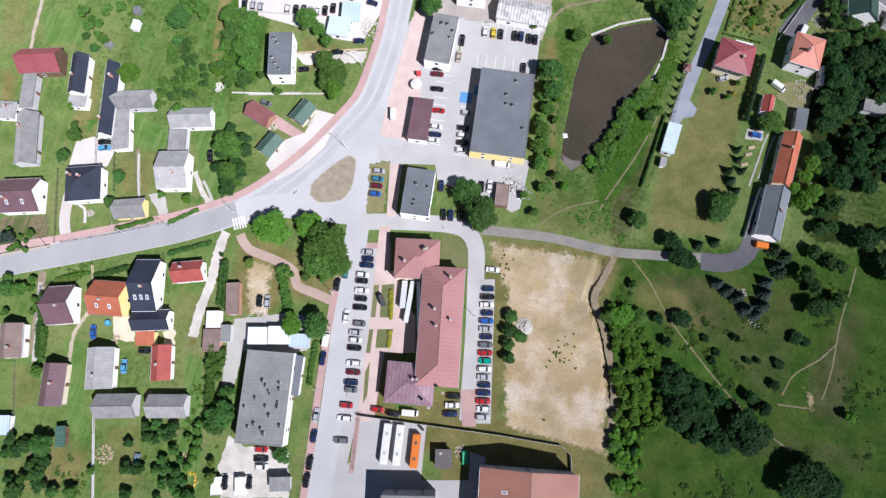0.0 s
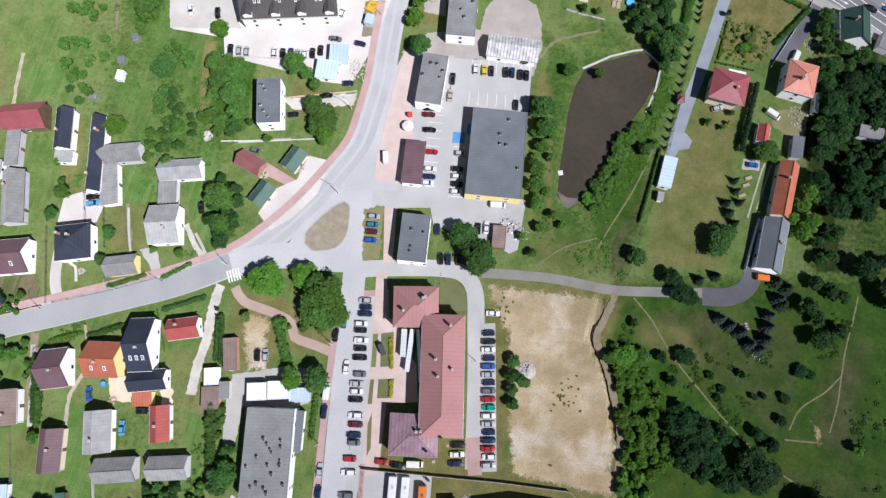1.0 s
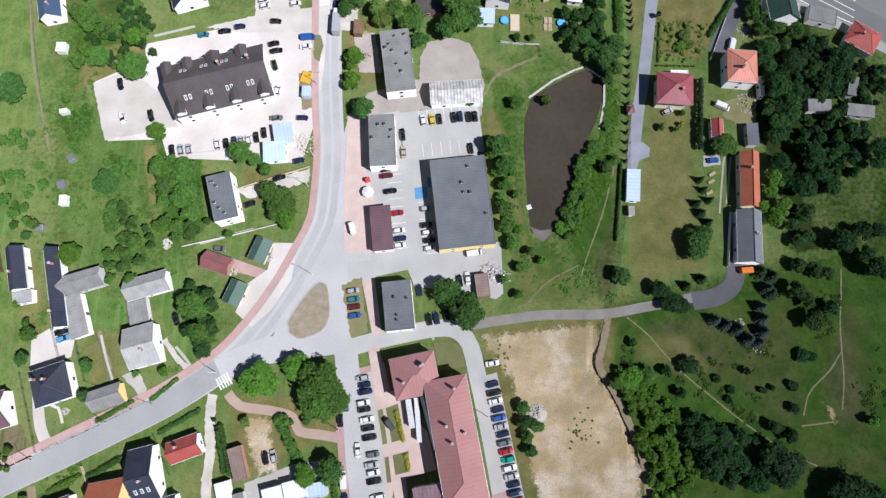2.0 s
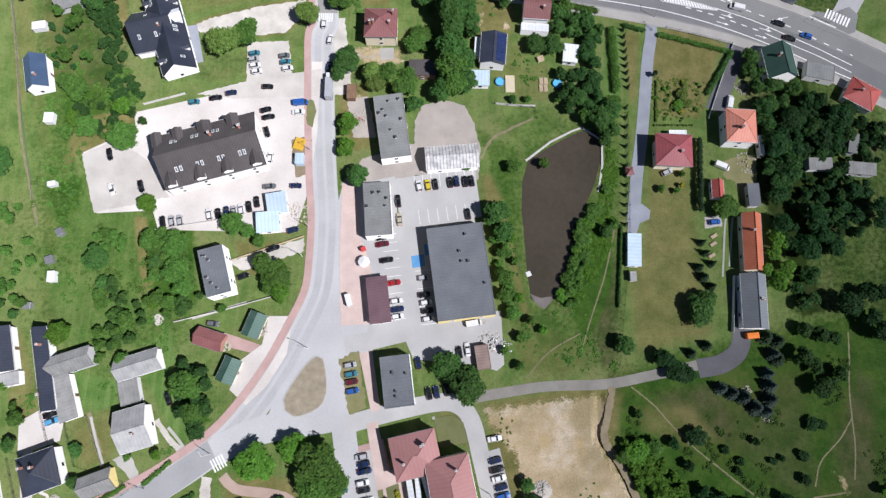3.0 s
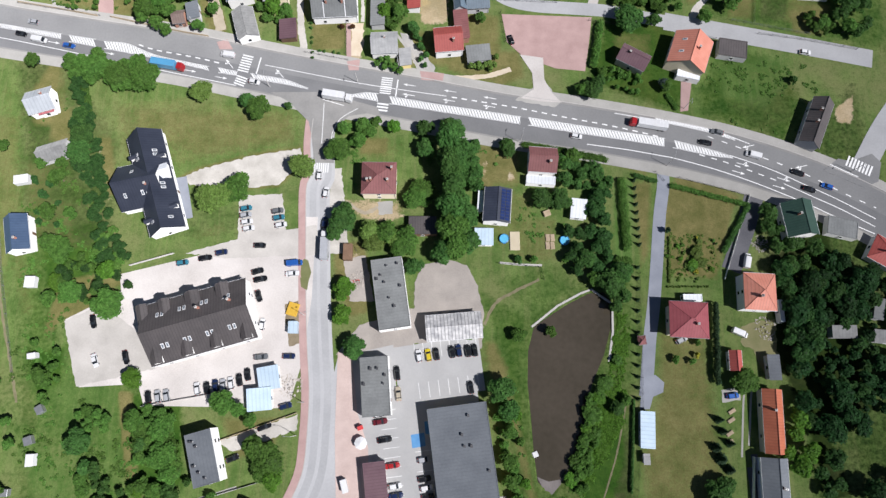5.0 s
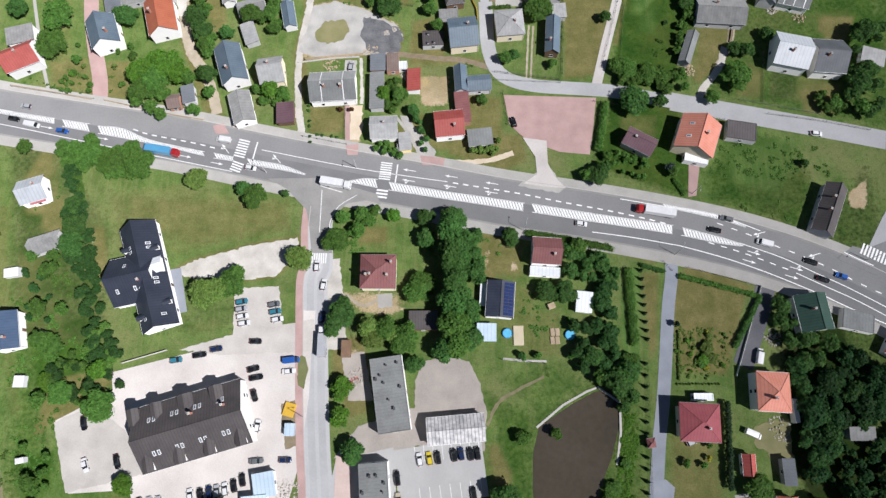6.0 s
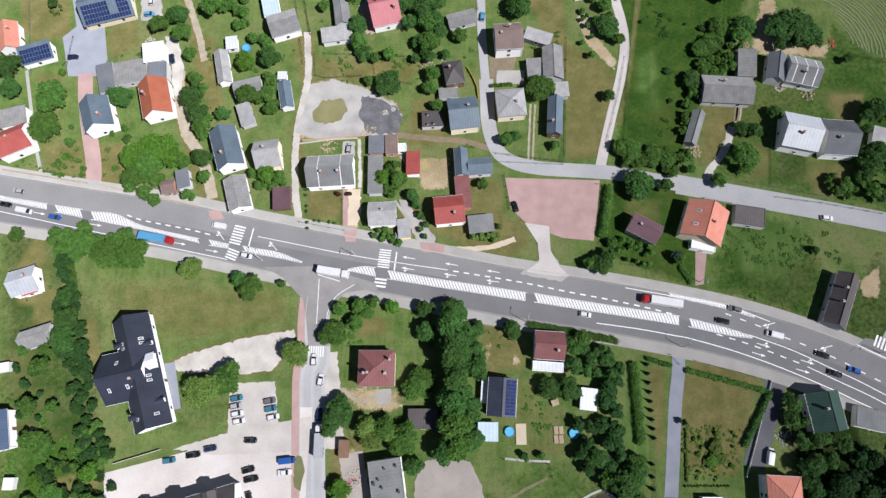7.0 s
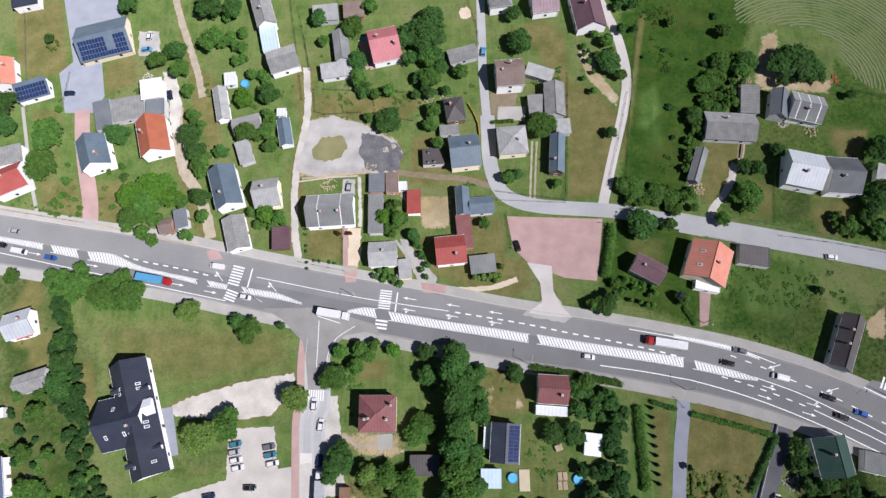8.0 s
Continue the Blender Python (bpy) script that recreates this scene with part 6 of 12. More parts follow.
POND = [(47.5, 78.1), (45.2, 81.2), (40.0, 80.7), (32.5, 76.9), (21.7, 70.0), (19.4, 61.8), (18.9, 51.6), (19.7, 40.8), (20.2, 30.1), (21.1, 21.9), (25.3, 18.5), (28.4, 21.9), (32.0, 28.1), (35.2, 34.3), (37.3, 44.6), (39.8, 51.9), (44.0, 60.8), (47.5, 72.0)]
DITCH = [(42.0, -8.4), (41.0, -15.0), (40.3, -21.3), (45.2, -27.5), (49.2, -35.4), (52.0, -43.0), (52.9, -50.8)]
cover("sand", [(13.5, -24.0), (28.0, -22.0), (30.0, -38.5), (29.0, -57.0), (38.0, -60.0), (55.0, -60.0), (57.5, -69.0), (24.5, -69.0), (20.5, -56.0), (17.0, -42.0)], 3.5, 0.8)
cover("heath", [(80.0, -5.0), (110.0, 4.0), (111.0, -24.0), (113.0, -41.0), (96.0, -44.0), (87.0, -34.0), (77.0, -27.0)], 7, 0.5)
cover("heath", [(96.0, -46.0), (137.0, -42.0), (138.0, -56.0), (95.0, -60.0)], 5, 0.5)
cover("rank", [(2.0, 84.0), (20.0, 74.0), (17.0, 56.0), (20.0, 26.0), (15.5, 25.0), (11.0, 60.0)], 2, 0.55)
cover("rank", [(18.0, 16.0), (30.0, 19.0), (36.0, 8.0), (30.0, 2.0), (22.0, 4.0)], 3, 0.5)
cover("rank", [(6.0, 85.0), (33.0, 93.0), (43.0, 84.0), (40.0, 82.0), (21.0, 73.0)], 2, 0.45)
cover("dry", [(53.5, 179.0), (70.0, 178.0), (68.2, 162.0), (52.5, 163.0)], 3, 0.5)
cover("rank", [(131.4, 216.7), (157.9, 219.0), (154.4, 200.0), (138.6, 206.0)], 3, 0.7)
cover("rank", [(-128.0, -109.0), (-72.0, -93.0), (-62.0, -114.0), (-118.0, -130.0)], 4, 0.42)
cover("rank", [(-157.4, 151.6), (-146.0, 151.5), (-132.4, 125.5), (-121.0, 97.9), (-146.9, 94.8)], 3, 0.5)
cover("pale", [(89.3, 165.0), (117.8, 171.8), (120.8, 157.7), (107.8, 144.2), (89.9, 149.8)], 4, 0.5)
cover("rank", [(-155.2, 100.3), (-138.3, 100.2), (-134.6, 81.5), (-125.5, 33.5), (-143.6, 33.5)], 4, 0.42)
cover("dry", [(-74.5, -30.9), (-55.4, -31.8), (-37.7, -37.7), (-37.5, -46.3), (-52.6, -49.8), (-59.9, -41.0), (-69.4, -37.2)], 2.5, 0.7)
cover("dry", [(-74.9, -39.7), (-60.0, -40.1), (-56.5, -55.8), (-71.8, -57.4)], 2, 0.6)
cover("pale", [(63.5, 233.8), (71.3, 236.6), (73.4, 224.3), (66.8, 216.1), (61.2, 218.0)], 3, 0.6)
cover("rank", [(69.3, 260.2), (86.6, 260.0), (82.8, 241.3), (69.5, 244.3)], 5, 0.45)
cover("dry", [(67.2, 266.3), (70.3, 266.2), (65.1, 242.4), (61.5, 225.4), (56.7, 204.1), (54.4, 205.4), (60.4, 227.2), (63.0, 242.4)], 1.2, 0.8)
cover("rank", [(133.4, 229.3), (155.4, 229.1), (153.4, 212.9), (147.0, 211.1), (131.5, 218.2)], 2.5, 0.6)
cover("rank", [(138.4, 248.5), (150.8, 232.9), (156.0, 231.9), (155.4, 229.1), (133.4, 229.3)], 2, 0.6)
cover("dry", [(132.2, 217.3), (146.2, 217.1), (143.2, 209.9), (130.5, 210.0)], 1.5, 0.8)
cover("sand", [(-62.8, 197.1), (-60.5, 212.0), (-58.5, 224.0), (-48.4, 226.6), (-36.8, 222.6), (-24.5, 216.2), (-21.5, 209.0), (-24.4, 201.5), (-40.0, 201.5), (-57.6, 199.3)], 2.2, 0.55)
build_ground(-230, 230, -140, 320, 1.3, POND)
outline_slab("mud_bank", [(20.9, 23.6), (24.4, 22.2), (28.2, 22.8), (31.3, 26.5), (31.3, 21.4), (27.1, 17.3), (23.2, 19.1)], -0.30, 0.4, "mud", "grey mud flat at the tip of the pond", "structure", "ground")
outline_slab("pond_water", POND, -0.35, 0.05, "pond_water", "still brown water of a village pond", "structure", "water")

# roads and paved areas
MAIN = [(-211.3, 185.1), (-178.7, 181.2), (-162.3, 178.2), (-132.0, 173.0), (-102.2, 168.0), (-72.6, 161.4), (-43.6, 155.3), (-15.1, 149.7), (13.0, 143.9), (40.7, 139.4), (67.9, 134.2), (91.1, 128.6), (111.8, 121.6), (130.0, 113.3), (152.0, 100.8), (174.7, 87.6)]
strip("main_road", MAIN, 17.4, 0.08, "asphalt_new", "dark asphalt main road with four lanes", shift=0.4)
strip("main_pavement_north", MAIN, 3.0, 0.16, "concrete", "pale concrete pavement along the main road", shift=10.85, category="pavement")
strip("main_road_north_lanes", MAIN, 7.6, 0.0845, "asphalt_mid", "paler asphalt of the northern lanes", shift=4.7)
strip("main_road_dusty_edge", MAIN, 0.7, 0.086, "asphalt_dust", "dusty asphalt edge of the main road", shift=8.7)
strip("main_road_dusty_edge", MAIN, 0.6, 0.086, "asphalt_dust", "dusty asphalt edge of the main road", shift=-7.9)
strip("main_kerb_north", MAIN, 0.3, 0.18, "kerb_stone", "concrete kerb of the main road", shift=9.2, category="kerb")
strip("main_pavement_south", MAIN, 3.6, 0.15, "concrete", "pale concrete pavement along the main road", shift=-10.0, category="pavement")
CURVE = [(-163.7, -73.0), (-146.5, -63.0), (-126.9, -53.3), (-107.3, -43.2), (-92.6, -35.3), (-76.8, -24.3), (-66.7, -13.0), (-58.7, -0.8), (-52.5, 11.5), (-47.4, 23.8), (-46.3, 36.7), (-46.3, 49.9), (-47.6, 63.5), (-48.8, 79.6), (-49.9, 100.4), (-50.6, 117.8), (-49.1, 121.3), (-49.9, 133.8), (-49.5, 143.0)]
strip("village_road", CURVE, 8.0, 0.085, "asphalt_old", "sun-bleached grey asphalt village road in a long curve")
strip("worn_lane", CURVE, 2.3, 0.0895, "asphalt_lane", "darker tyre-worn lane of the village road", shift=1.7)
strip("worn_lane", CURVE, 2.3, 0.0895, "asphalt_lane", "darker tyre-worn lane of the village road", shift=-1.7)
strip("western_resurfacing", CURVE[:6], 7.6, 0.093, "asphalt_west", "grey asphalt of the western stretch of the village road")
outline_slab("road_widening", [(-47.2, 12.0), (-44.6, 24.0), (-43.2, 36.7), (-43.4, 52.0), (-41.4, 61.8), (-40.9, 48.0), (-41.0, 36.7), (-40.0, 20.0), (-39.2, 10.0)], 0.081, 0.3, "asphalt_old", "grey asphalt between the village road and the shop pavement", category="road")
strip("village_pavement", CURVE, 2.4, 0.165, "paving_pink", "pinkish block pavement along the village road", shift=5.4, category="pavement")
strip("village_kerb", CURVE, 0.25, 0.18, "kerb_stone", "concrete kerb of the village road", shift=4.1, category="kerb")
STREET = [(-24.3, -116.4), (-25.3, -103.8), (-27.9, -83.7), (-31.3, -63.1), (-34.7, -41.7), (-37.5, -25.0), (-39.5, -11.5), (-41.3, 2.4), (-41.4, 16.1)]
strip("side_street", STREET, 7.4, 0.09, "asphalt_old", "sun-bleached grey asphalt street between parking bays")
strip("street_pavement", [(-27.6, -117.3), (-30.1, -101.4), (-33.9, -78.3), (-37.4, -55.6), (-39.9, -35.4)], 2.2, 0.16, "paving_pink", "pink block pavement beside the street", category="pavement")
strip("junction_arm", [(-36.7, -14.4), (-45.9, -16.1), (-57.3, -17.7), (-68.2, -20.5), (-78.2, -25.9)], 8.5, 0.094, "asphalt_old", "grey asphalt junction arm below the planted island")
outline_slab("junction_apron", [(-62.2, -14.8), (-59.6, -7.3), (-54.2, 0.9), (-52.6, 5.1), (-47.4, 14.4), (-39.4, 28.6), (-38.9, 11.5), (-39.8, 6.0), (-39.4, -5.3), (-37.8, -17.1), (-43.2, -18.6), (-55.8, -19.1), (-64.6, -19.5)], 0.098, 0.3, "asphalt_old", "grey asphalt junction area round the island", category='road')
outline_slab("planted_island", [(-56.9, -13.3), (-57.6, -10.0), (-55.3, -5.2), (-51.2, 0.7), (-48.0, 3.5), (-45.8, 2.8), (-44.8, -0.6), (-44.2, -7.7), (-45.2, -11.0), (-48.7, -13.7), (-54.1, -15.2)], 0.2, 0.3, "island_soil", "dry grass traffic island with a pale kerb", category='traffic island')
outline_slab("parking_bays_east", [(-25.1, -75.8), (-35.0, -26.3), (-29.3, -24.7), (-25.9, -46.8), (-19.5, -79.6)], 0.1, 0.3, "paving_grey", "grey block parking bays beside the street", category='parking lot')
outline_slab("street_side_walk", [(-31.5, -17.3), (-28.2, -16.4), (-24.3, -31.1), (-21.3, -30.3), (-18.0, -37.0), (-11.9, -43.0), (-8.7, -54.2), (-18.2, -56.8), (-15.7, -77.7), (-20.3, -79.5), (-25.9, -46.8)], 0.14, 0.3, "paving_rose", "pink and cream block forecourt of the long building", category='pavement')
outline_slab("forecourt_walk_n", [(-34.3, 4.3), (-30.3, 5.5), (-27.2, -13.1), (-30.1, -13.9)], 0.12, 0.3, "paving_rose", "pink block path beside the parking bay", category='pavement')
outline_slab("parking_bay_west", [(-40.8, 2.6), (-34.6, 5.3), (-31.8, -12.4), (-37.0, -14.5)], 0.11, 0.3, "dry_lawn", "dry grass verge with a short parking bay", category='lawn')
strip("service_road", [(-37.6, -17.6), (-26.8, -14.6), (-10.3, -11.0), (-3.2, -11.5), (1.2, -16.2), (4.0, -27.1), (8.0, -45.0), (11.0, -60.6), (12.8, -69.9)], 5.5, 0.102, "paving_grey", "grey block service road round the long building")
outline_slab("service_parking", [(4.9, -25.9), (9.8, -24.5), (19.8, -68.8), (15.4, -70.0)], 0.106, 0.3, "paving_grey", "grey block parking bays along the service road", category='parking lot')
outline_slab("pink_apron", [(8.1, -61.4), (13.2, -59.9), (15.6, -70.9), (11.5, -72.0)], 0.12, 0.3, "paving_pink", "pink block apron at the end of the service road", category='pavement')
strip("farm_lane", [(-1.8, -10.1), (10.3, -8.1), (25.2, -6.0), (44.1, -5.3), (58.8, -2.6), (77.0, 1.3)], 3.2, 0.06, "asphalt_worn", "narrow worn asphalt lane past the dirt plot")
strip("farm_drive", [(73.6, -0.5), (80.9, 0.8), (86.9, 4.6), (88.8, 10.1), (89.1, 17.2), (88.9, 26.3)], 6.0, 0.064, "asphalt_drive", "dark asphalt driveway bending to farm buildings")
outline_slab("shop_lot", [(-31.9, 10.9), (-31.2, 32.0), (-30.2, 44.9), (-21.8, 47.3), (-24.3, 63.0), (3.3, 67.1), (5.5, 49.6), (-13.4, 47.4), (-9.5, 15.9), (11.2, 18.1), (11.9, 0.8), (9.5, -1.2), (4.1, 0.6), (-17.0, 2.5), (-19.5, 8.1), (-30.3, 5.5), (-38.7, 4.4), (-39.7, 10.2)], 0.11, 0.3, "paving_grey", "light grey block parking lot of a shop", category='parking lot')
outline_slab("shop_ground", [(-36.0, 45.0), (-13.0, 48.5), (3.0, 49.3), (5.5, 17.0), (-10.0, 15.0), (-31.0, 10.5)], 0.105, 0.3, "paving_grey", "grey block paving up to the shop walls", category="parking lot")
outline_slab("kiosk_ground", [(-38.0, 61.0), (-24.0, 64.0), (-22.5, 46.0), (-36.0, 44.0)], 0.1015, 0.3, "paving_grey", "grey block paving round a flat-roofed shop", category="parking lot")
outline_slab("lot_island", [(-55.1, 91.5), (-54.0, 92.5), (-52.8, 91.9), (-51.6, 87.9), (-52.6, 83.8), (-54.1, 84.0), (-55.1, 87.2)], 0.19, 0.3, "lawn", "small oval lawn beside the parking lot entrance", category="lawn")
outline_slab("shop_mouth", [(-41.0, 14.5), (-30.5, 14.5), (-30.0, 4.8), (-40.2, 4.0)], 0.0965, 0.3, "asphalt_old", "grey asphalt mouth of the shop parking lot", category="road")
outline_slab("shop_front_walk", [(-40.5, 13.2), (-41.8, 36.7), (-41.8, 61.8), (-37.3, 60.7), (-35.0, 43.1), (-31.2, 32.0), (-31.1, 13.7)], 0.15, 0.3, "paving_rose", "pink block pavement in front of shop buildings", category='pavement')
outline_slab("upper_yard", [(-42.4, 60.8), (-35.2, 70.4), (-16.4, 76.3), (-12.6, 90.3), (0.9, 88.3), (5.5, 74.3), (4.4, 62.7), (-16.3, 64.6), (-25.6, 60.8)], 0.1, 0.3, "yard_dust", "dusty block yard behind flat-roofed buildings", category='yard')
outline_slab("round_yard", [(-17.3, 74.3), (-17.4, 84.3), (-14.5, 90.3), (-6.8, 92.0), (-0.0, 90.3), (3.7, 83.3), (4.6, 75.3), (-12.5, 74.3)], 0.12, 0.3, "yard_dust", "dusty beige yard with a rounded end", category='yard')
outline_slab("apartment_lot", [(-130.7, 72.4), (-113.7, 81.5), (-114.9, 87.3), (-75.3, 97.2), (-55.9, 102.6), (-50.9, 101.5), (-51.0, 79.6), (-52.9, 59.6), (-56.8, 44.2), (-102.3, 45.1), (-104.8, 51.8), (-123.3, 50.8)], 0.1, 0.3, "paving_light", "pale sunlit block parking lot round the apartment block", category='parking lot')
outline_slab("apartment_west_lot", [(-131.0, 71.8), (-119.9, 77.4), (-108.0, 69.4), (-99.7, 56.6), (-124.3, 51.0)], 0.104, 0.3, "yard_light", "grey gravel end of the parking lot", category='parking lot')
outline_slab("upper_lot", [(-77.3, 114.5), (-62.9, 115.3), (-60.8, 102.5), (-50.6, 104.0), (-49.2, 93.8), (-79.8, 92.7), (-94.0, 94.4), (-76.9, 99.2)], 0.108, 0.3, "yard_light", "dusty pale parking lot beside the slate-roofed hall", category='parking lot')
outline_slab("hall_gravel", [(-98.7, 119.9), (-91.9, 124.3), (-70.3, 130.0), (-57.5, 132.1), (-56.9, 126.6), (-64.0, 118.7), (-74.8, 117.6), (-91.2, 118.1)], 0.05, 0.3, "gravel", "white gravel patch beside the hall", category='yard')
outline_slab("hall_court", [(-101.0, 120.8), (-96.1, 121.7), (-92.6, 106.9), (-96.1, 106.1)], 0.06, 0.3, "paving_blue", "blue-grey paved strip beside the hall", category='pavement')
outline_slab("garage_apron", [(-74.7, -6.9), (-71.8, 2.3), (-65.4, 7.3), (-63.8, 16.3), (-56.1, 16.3), (-57.3, 4.2), (-63.1, -5.8), (-69.2, -11.6)], 0.1, 0.3, "paving_light", "pale concrete apron in front of garages", category='yard')
strip("grey_drive", [(68.5, 126.8), (67.9, 118.2), (66.1, 109.3), (64.9, 101.6), (63.3, 90.3), (61.3, 77.4), (59.2, 66.7), (57.6, 56.3), (56.3, 47.5)], 4.2, 0.06, "paving_blue", "bluish block driveway from the main road to a house")
outline_slab("grey_drive_apron", [(55.6, 53.6), (59.9, 54.3), (62.5, 51.9), (61.9, 48.9), (58.6, 47.5), (57.2, 43.7), (54.1, 43.7)], 0.064, 0.3, "paving_blue", "bluish block turning apron", category='yard')
strip("dark_drive", [(100.0, 117.8), (95.2, 105.0), (88.0, 88.4)], 6.5, 0.06, "asphalt_drive", "dark asphalt driveway beside a house")
strip("north_lane", [(8.1, 224.0), (8.3, 216.1), (8.4, 208.3), (9.6, 200.7), (12.4, 194.2), (18.1, 190.5), (26.5, 188.6), (36.3, 187.8), (46.1, 187.1), (54.2, 186.2), (73.8, 182.2), (93.0, 178.3), (111.5, 174.5), (129.8, 170.7), (148.2, 166.7)], 5.2, 0.08, "asphalt_lane", "pale asphalt village lane")
strip("north_lane_wide", [(73.8, 182.2), (93.0, 178.3), (111.5, 174.5), (129.8, 170.7), (148.2, 166.7)], 7.2, 0.077, "asphalt_lane", "wider pale asphalt end of the village lane")
strip("north_lane_end", [(7.1, 283.9), (6.8, 273.6), (6.9, 258.5), (6.9, 243.9), (7.4, 232.1), (8.0, 221.7)], 3.2, 0.076, "asphalt_lane", "narrow pale asphalt end of the village lane")
strip("field_road", [(47.4, 187.9), (51.9, 204.5), (58.3, 226.8), (60.3, 240.8), (58.3, 256.6), (54.1, 269.1), (49.0, 283.3)], 3.6, 0.07, "paving_light", "narrow pale concrete road along a field")
outline_slab("pink_square", [(13.9, 185.1), (47.1, 183.8), (45.5, 173.1), (43.5, 161.8), (32.8, 162.9), (21.5, 167.4), (15.6, 173.5)], 0.12, 0.3, "paving_pink", "large square of pink block paving", category='pavement')
outline_slab("square_exit", [(20.1, 168.4), (28.5, 167.1), (28.6, 158.5), (30.7, 153.6), (34.4, 149.4), (27.3, 149.8), (19.8, 151.1), (24.6, 154.6), (24.3, 161.1)], 0.172, 0.3, "paving_light", "pale concrete exit from the pink square", category='yard')
outline_slab("gravel_loop", [(-61.2, 203.6), (-58.1, 214.6), (-56.8, 222.5), (-48.2, 224.7), (-37.8, 221.1), (-25.3, 214.2), (-22.8, 209.8), (-25.2, 202.1), (-37.3, 201.6), (-53.3, 200.3)], 0.05, 0.3, "gravel_grey", "pale gravel turning loop", category='yard')
outline_slab("ash_patch", [(-37.6, 217.6), (-31.0, 216.4), (-24.3, 213.1), (-22.4, 208.5), (-25.2, 202.6), (-31.0, 201.8), (-36.3, 204.3), (-38.8, 210.0)], 0.06, 0.3, "ash", "dark ash-covered end of the gravel loop", category='yard')
outline_slab("loop_island", [(-55.3, 211.3), (-52.0, 216.1), (-44.9, 216.7), (-42.7, 212.7), (-44.5, 208.3), (-50.6, 206.4), (-54.5, 207.5)], 0.08, 0.3, "dry_lawn", "dry grass middle of the gravel loop", category='lawn')
strip("gravel_track", [(-59.2, 244.7), (-57.8, 225.9), (-59.9, 210.2), (-60.8, 197.2), (-60.0, 182.4), (-58.0, 168.2)], 2.5, 0.045, "gravel", "pale gravel track between plots")
strip("west_track", [(-112.8, 280.4), (-109.4, 268.8), (-104.3, 255.0), (-99.8, 242.9), (-96.0, 228.7)], 2.6, 0.045, "sand_track", "pale sandy farm track")
strip("sand_path", [(-105.8, 228.8), (-104.6, 217.4), (-101.1, 204.1), (-95.2, 195.4), (-90.0, 182.7), (-88.2, 174.5)], 3.8, 0.05, "sand_track", "pale sandy yard path")
strip("pink_drive", [(-141.0, 228.1), (-139.5, 217.8), (-136.3, 204.5), (-132.8, 191.6), (-131.3, 179.1)], 5.5, 0.06, "paving_pink", "pink block driveway to the main road")
outline_slab("blue_yard", [(-159.6, 291.6), (-135.7, 288.6), (-131.6, 266.6), (-147.1, 260.6), (-143.1, 247.8), (-136.9, 249.4), (-133.6, 233.8), (-136.9, 226.9), (-147.3, 227.0), (-152.0, 243.5), (-147.4, 248.3)], 0.055, 0.3, "paving_blue", "bluish block yard of a large building", category='yard')
strip("white_path", [(-163.4, 229.6), (-159.0, 213.6), (-153.9, 196.1), (-150.9, 187.6)], 1.2, 0.05, "concrete", "narrow pale concrete garden path", curved=False)
strip("south_path", [(-79.7, -32.7), (-79.8, -40.7), (-78.7, -51.9), (-79.1, -61.5), (-78.1, -70.5)], 3.0, 0.05, "gravel", "white sandy track from the road into a plot")
strip("park_path", [(-74.9, -32.4), (-70.7, -36.2), (-60.5, -37.6), (-54.1, -39.4), (-51.7, -43.5), (-44.7, -44.5), (-38.3, -45.5)], 3.0, 0.06, "paving_tan", "winding tan block park path")
outline_slab("depot_yard", [(-20.9, -77.4), (0.7, -74.4), (2.0, -82.4), (3.5, -90.6), (17.6, -86.7), (15.8, -78.6), (20.9, -78.9), (22.2, -93.8), (-18.2, -104.9), (-20.8, -93.8), (-17.6, -89.5)], 0.09, 0.3, "paving_grey", "grey concrete yard of a bus depot", category='yard')
outline_slab("workshop_yard", [(-67.5, -59.3), (-53.3, -53.4), (-45.1, -52.1), (-41.8, -62.4), (-45.8, -64.4), (-61.6, -67.9), (-61.0, -75.0), (-60.4, -82.0), (-63.8, -82.9), (-66.8, -69.3)], 0.07, 0.3, "concrete", "pale concrete yard round a workshop", category='yard')
outline_slab("workshop_yard_south", [(-57.3, -93.5), (-52.0, -95.5), (-38.1, -93.4), (-33.9, -106.2), (-53.7, -111.6), (-57.3, -103.8)], 0.074, 0.3, "gravel", "pale gravel yard behind the workshop", category='yard')
strip("house_drive", [(-135.1, -18.6), (-135.2, -25.9), (-132.8, -41.5), (-128.6, -50.3)], 3.5, 0.05, "paving_light", "pale block driveway beside a hipped house")
outline_slab("house_drive_top", [(-139.0, -16.5), (-132.4, -12.5), (-125.1, -15.7), (-125.6, -22.1), (-137.9, -26.6)], 0.055, 0.3, "paving_light", "pale block forecourt", category='yard')
strip("alley", [(-132.5, -61.1), (-129.1, -71.6), (-126.6, -82.1), (-124.1, -88.7)], 2.6, 0.04, "soil", "bare earth track between garden plots")
outline_slab("dirt_yard", [(-47.2, 124.8), (-42.9, 124.7), (-39.3, 94.0), (-45.9, 94.1)], 0.05, 0.3, "gravel", "dusty gravel strip beside the village road", category='yard')
outline_slab("plot_lane", [(-78.3, 34.3), (-53.8, 42.4), (-53.5, 37.9), (-73.1, 31.3)], 0.05, 0.3, "gravel", "pale gravel driveway between plots", category='yard')
strip("meadow_path", [(51.9, -6.1), (58.8, -12.0), (67.4, -22.0), (77.3, -30.5), (90.1, -40.6), (102.1, -48.0), (115.5, -53.9)], 0.48, 0.03, "worn_path", "trodden dry footpath across the meadow", category='path')
strip("hay_track", [(-170.9, 30.0), (-168.6, 16.9), (-166.2, 6.3)], 1.3, 0.03, "sand_track", "pale trodden field track", category='path')
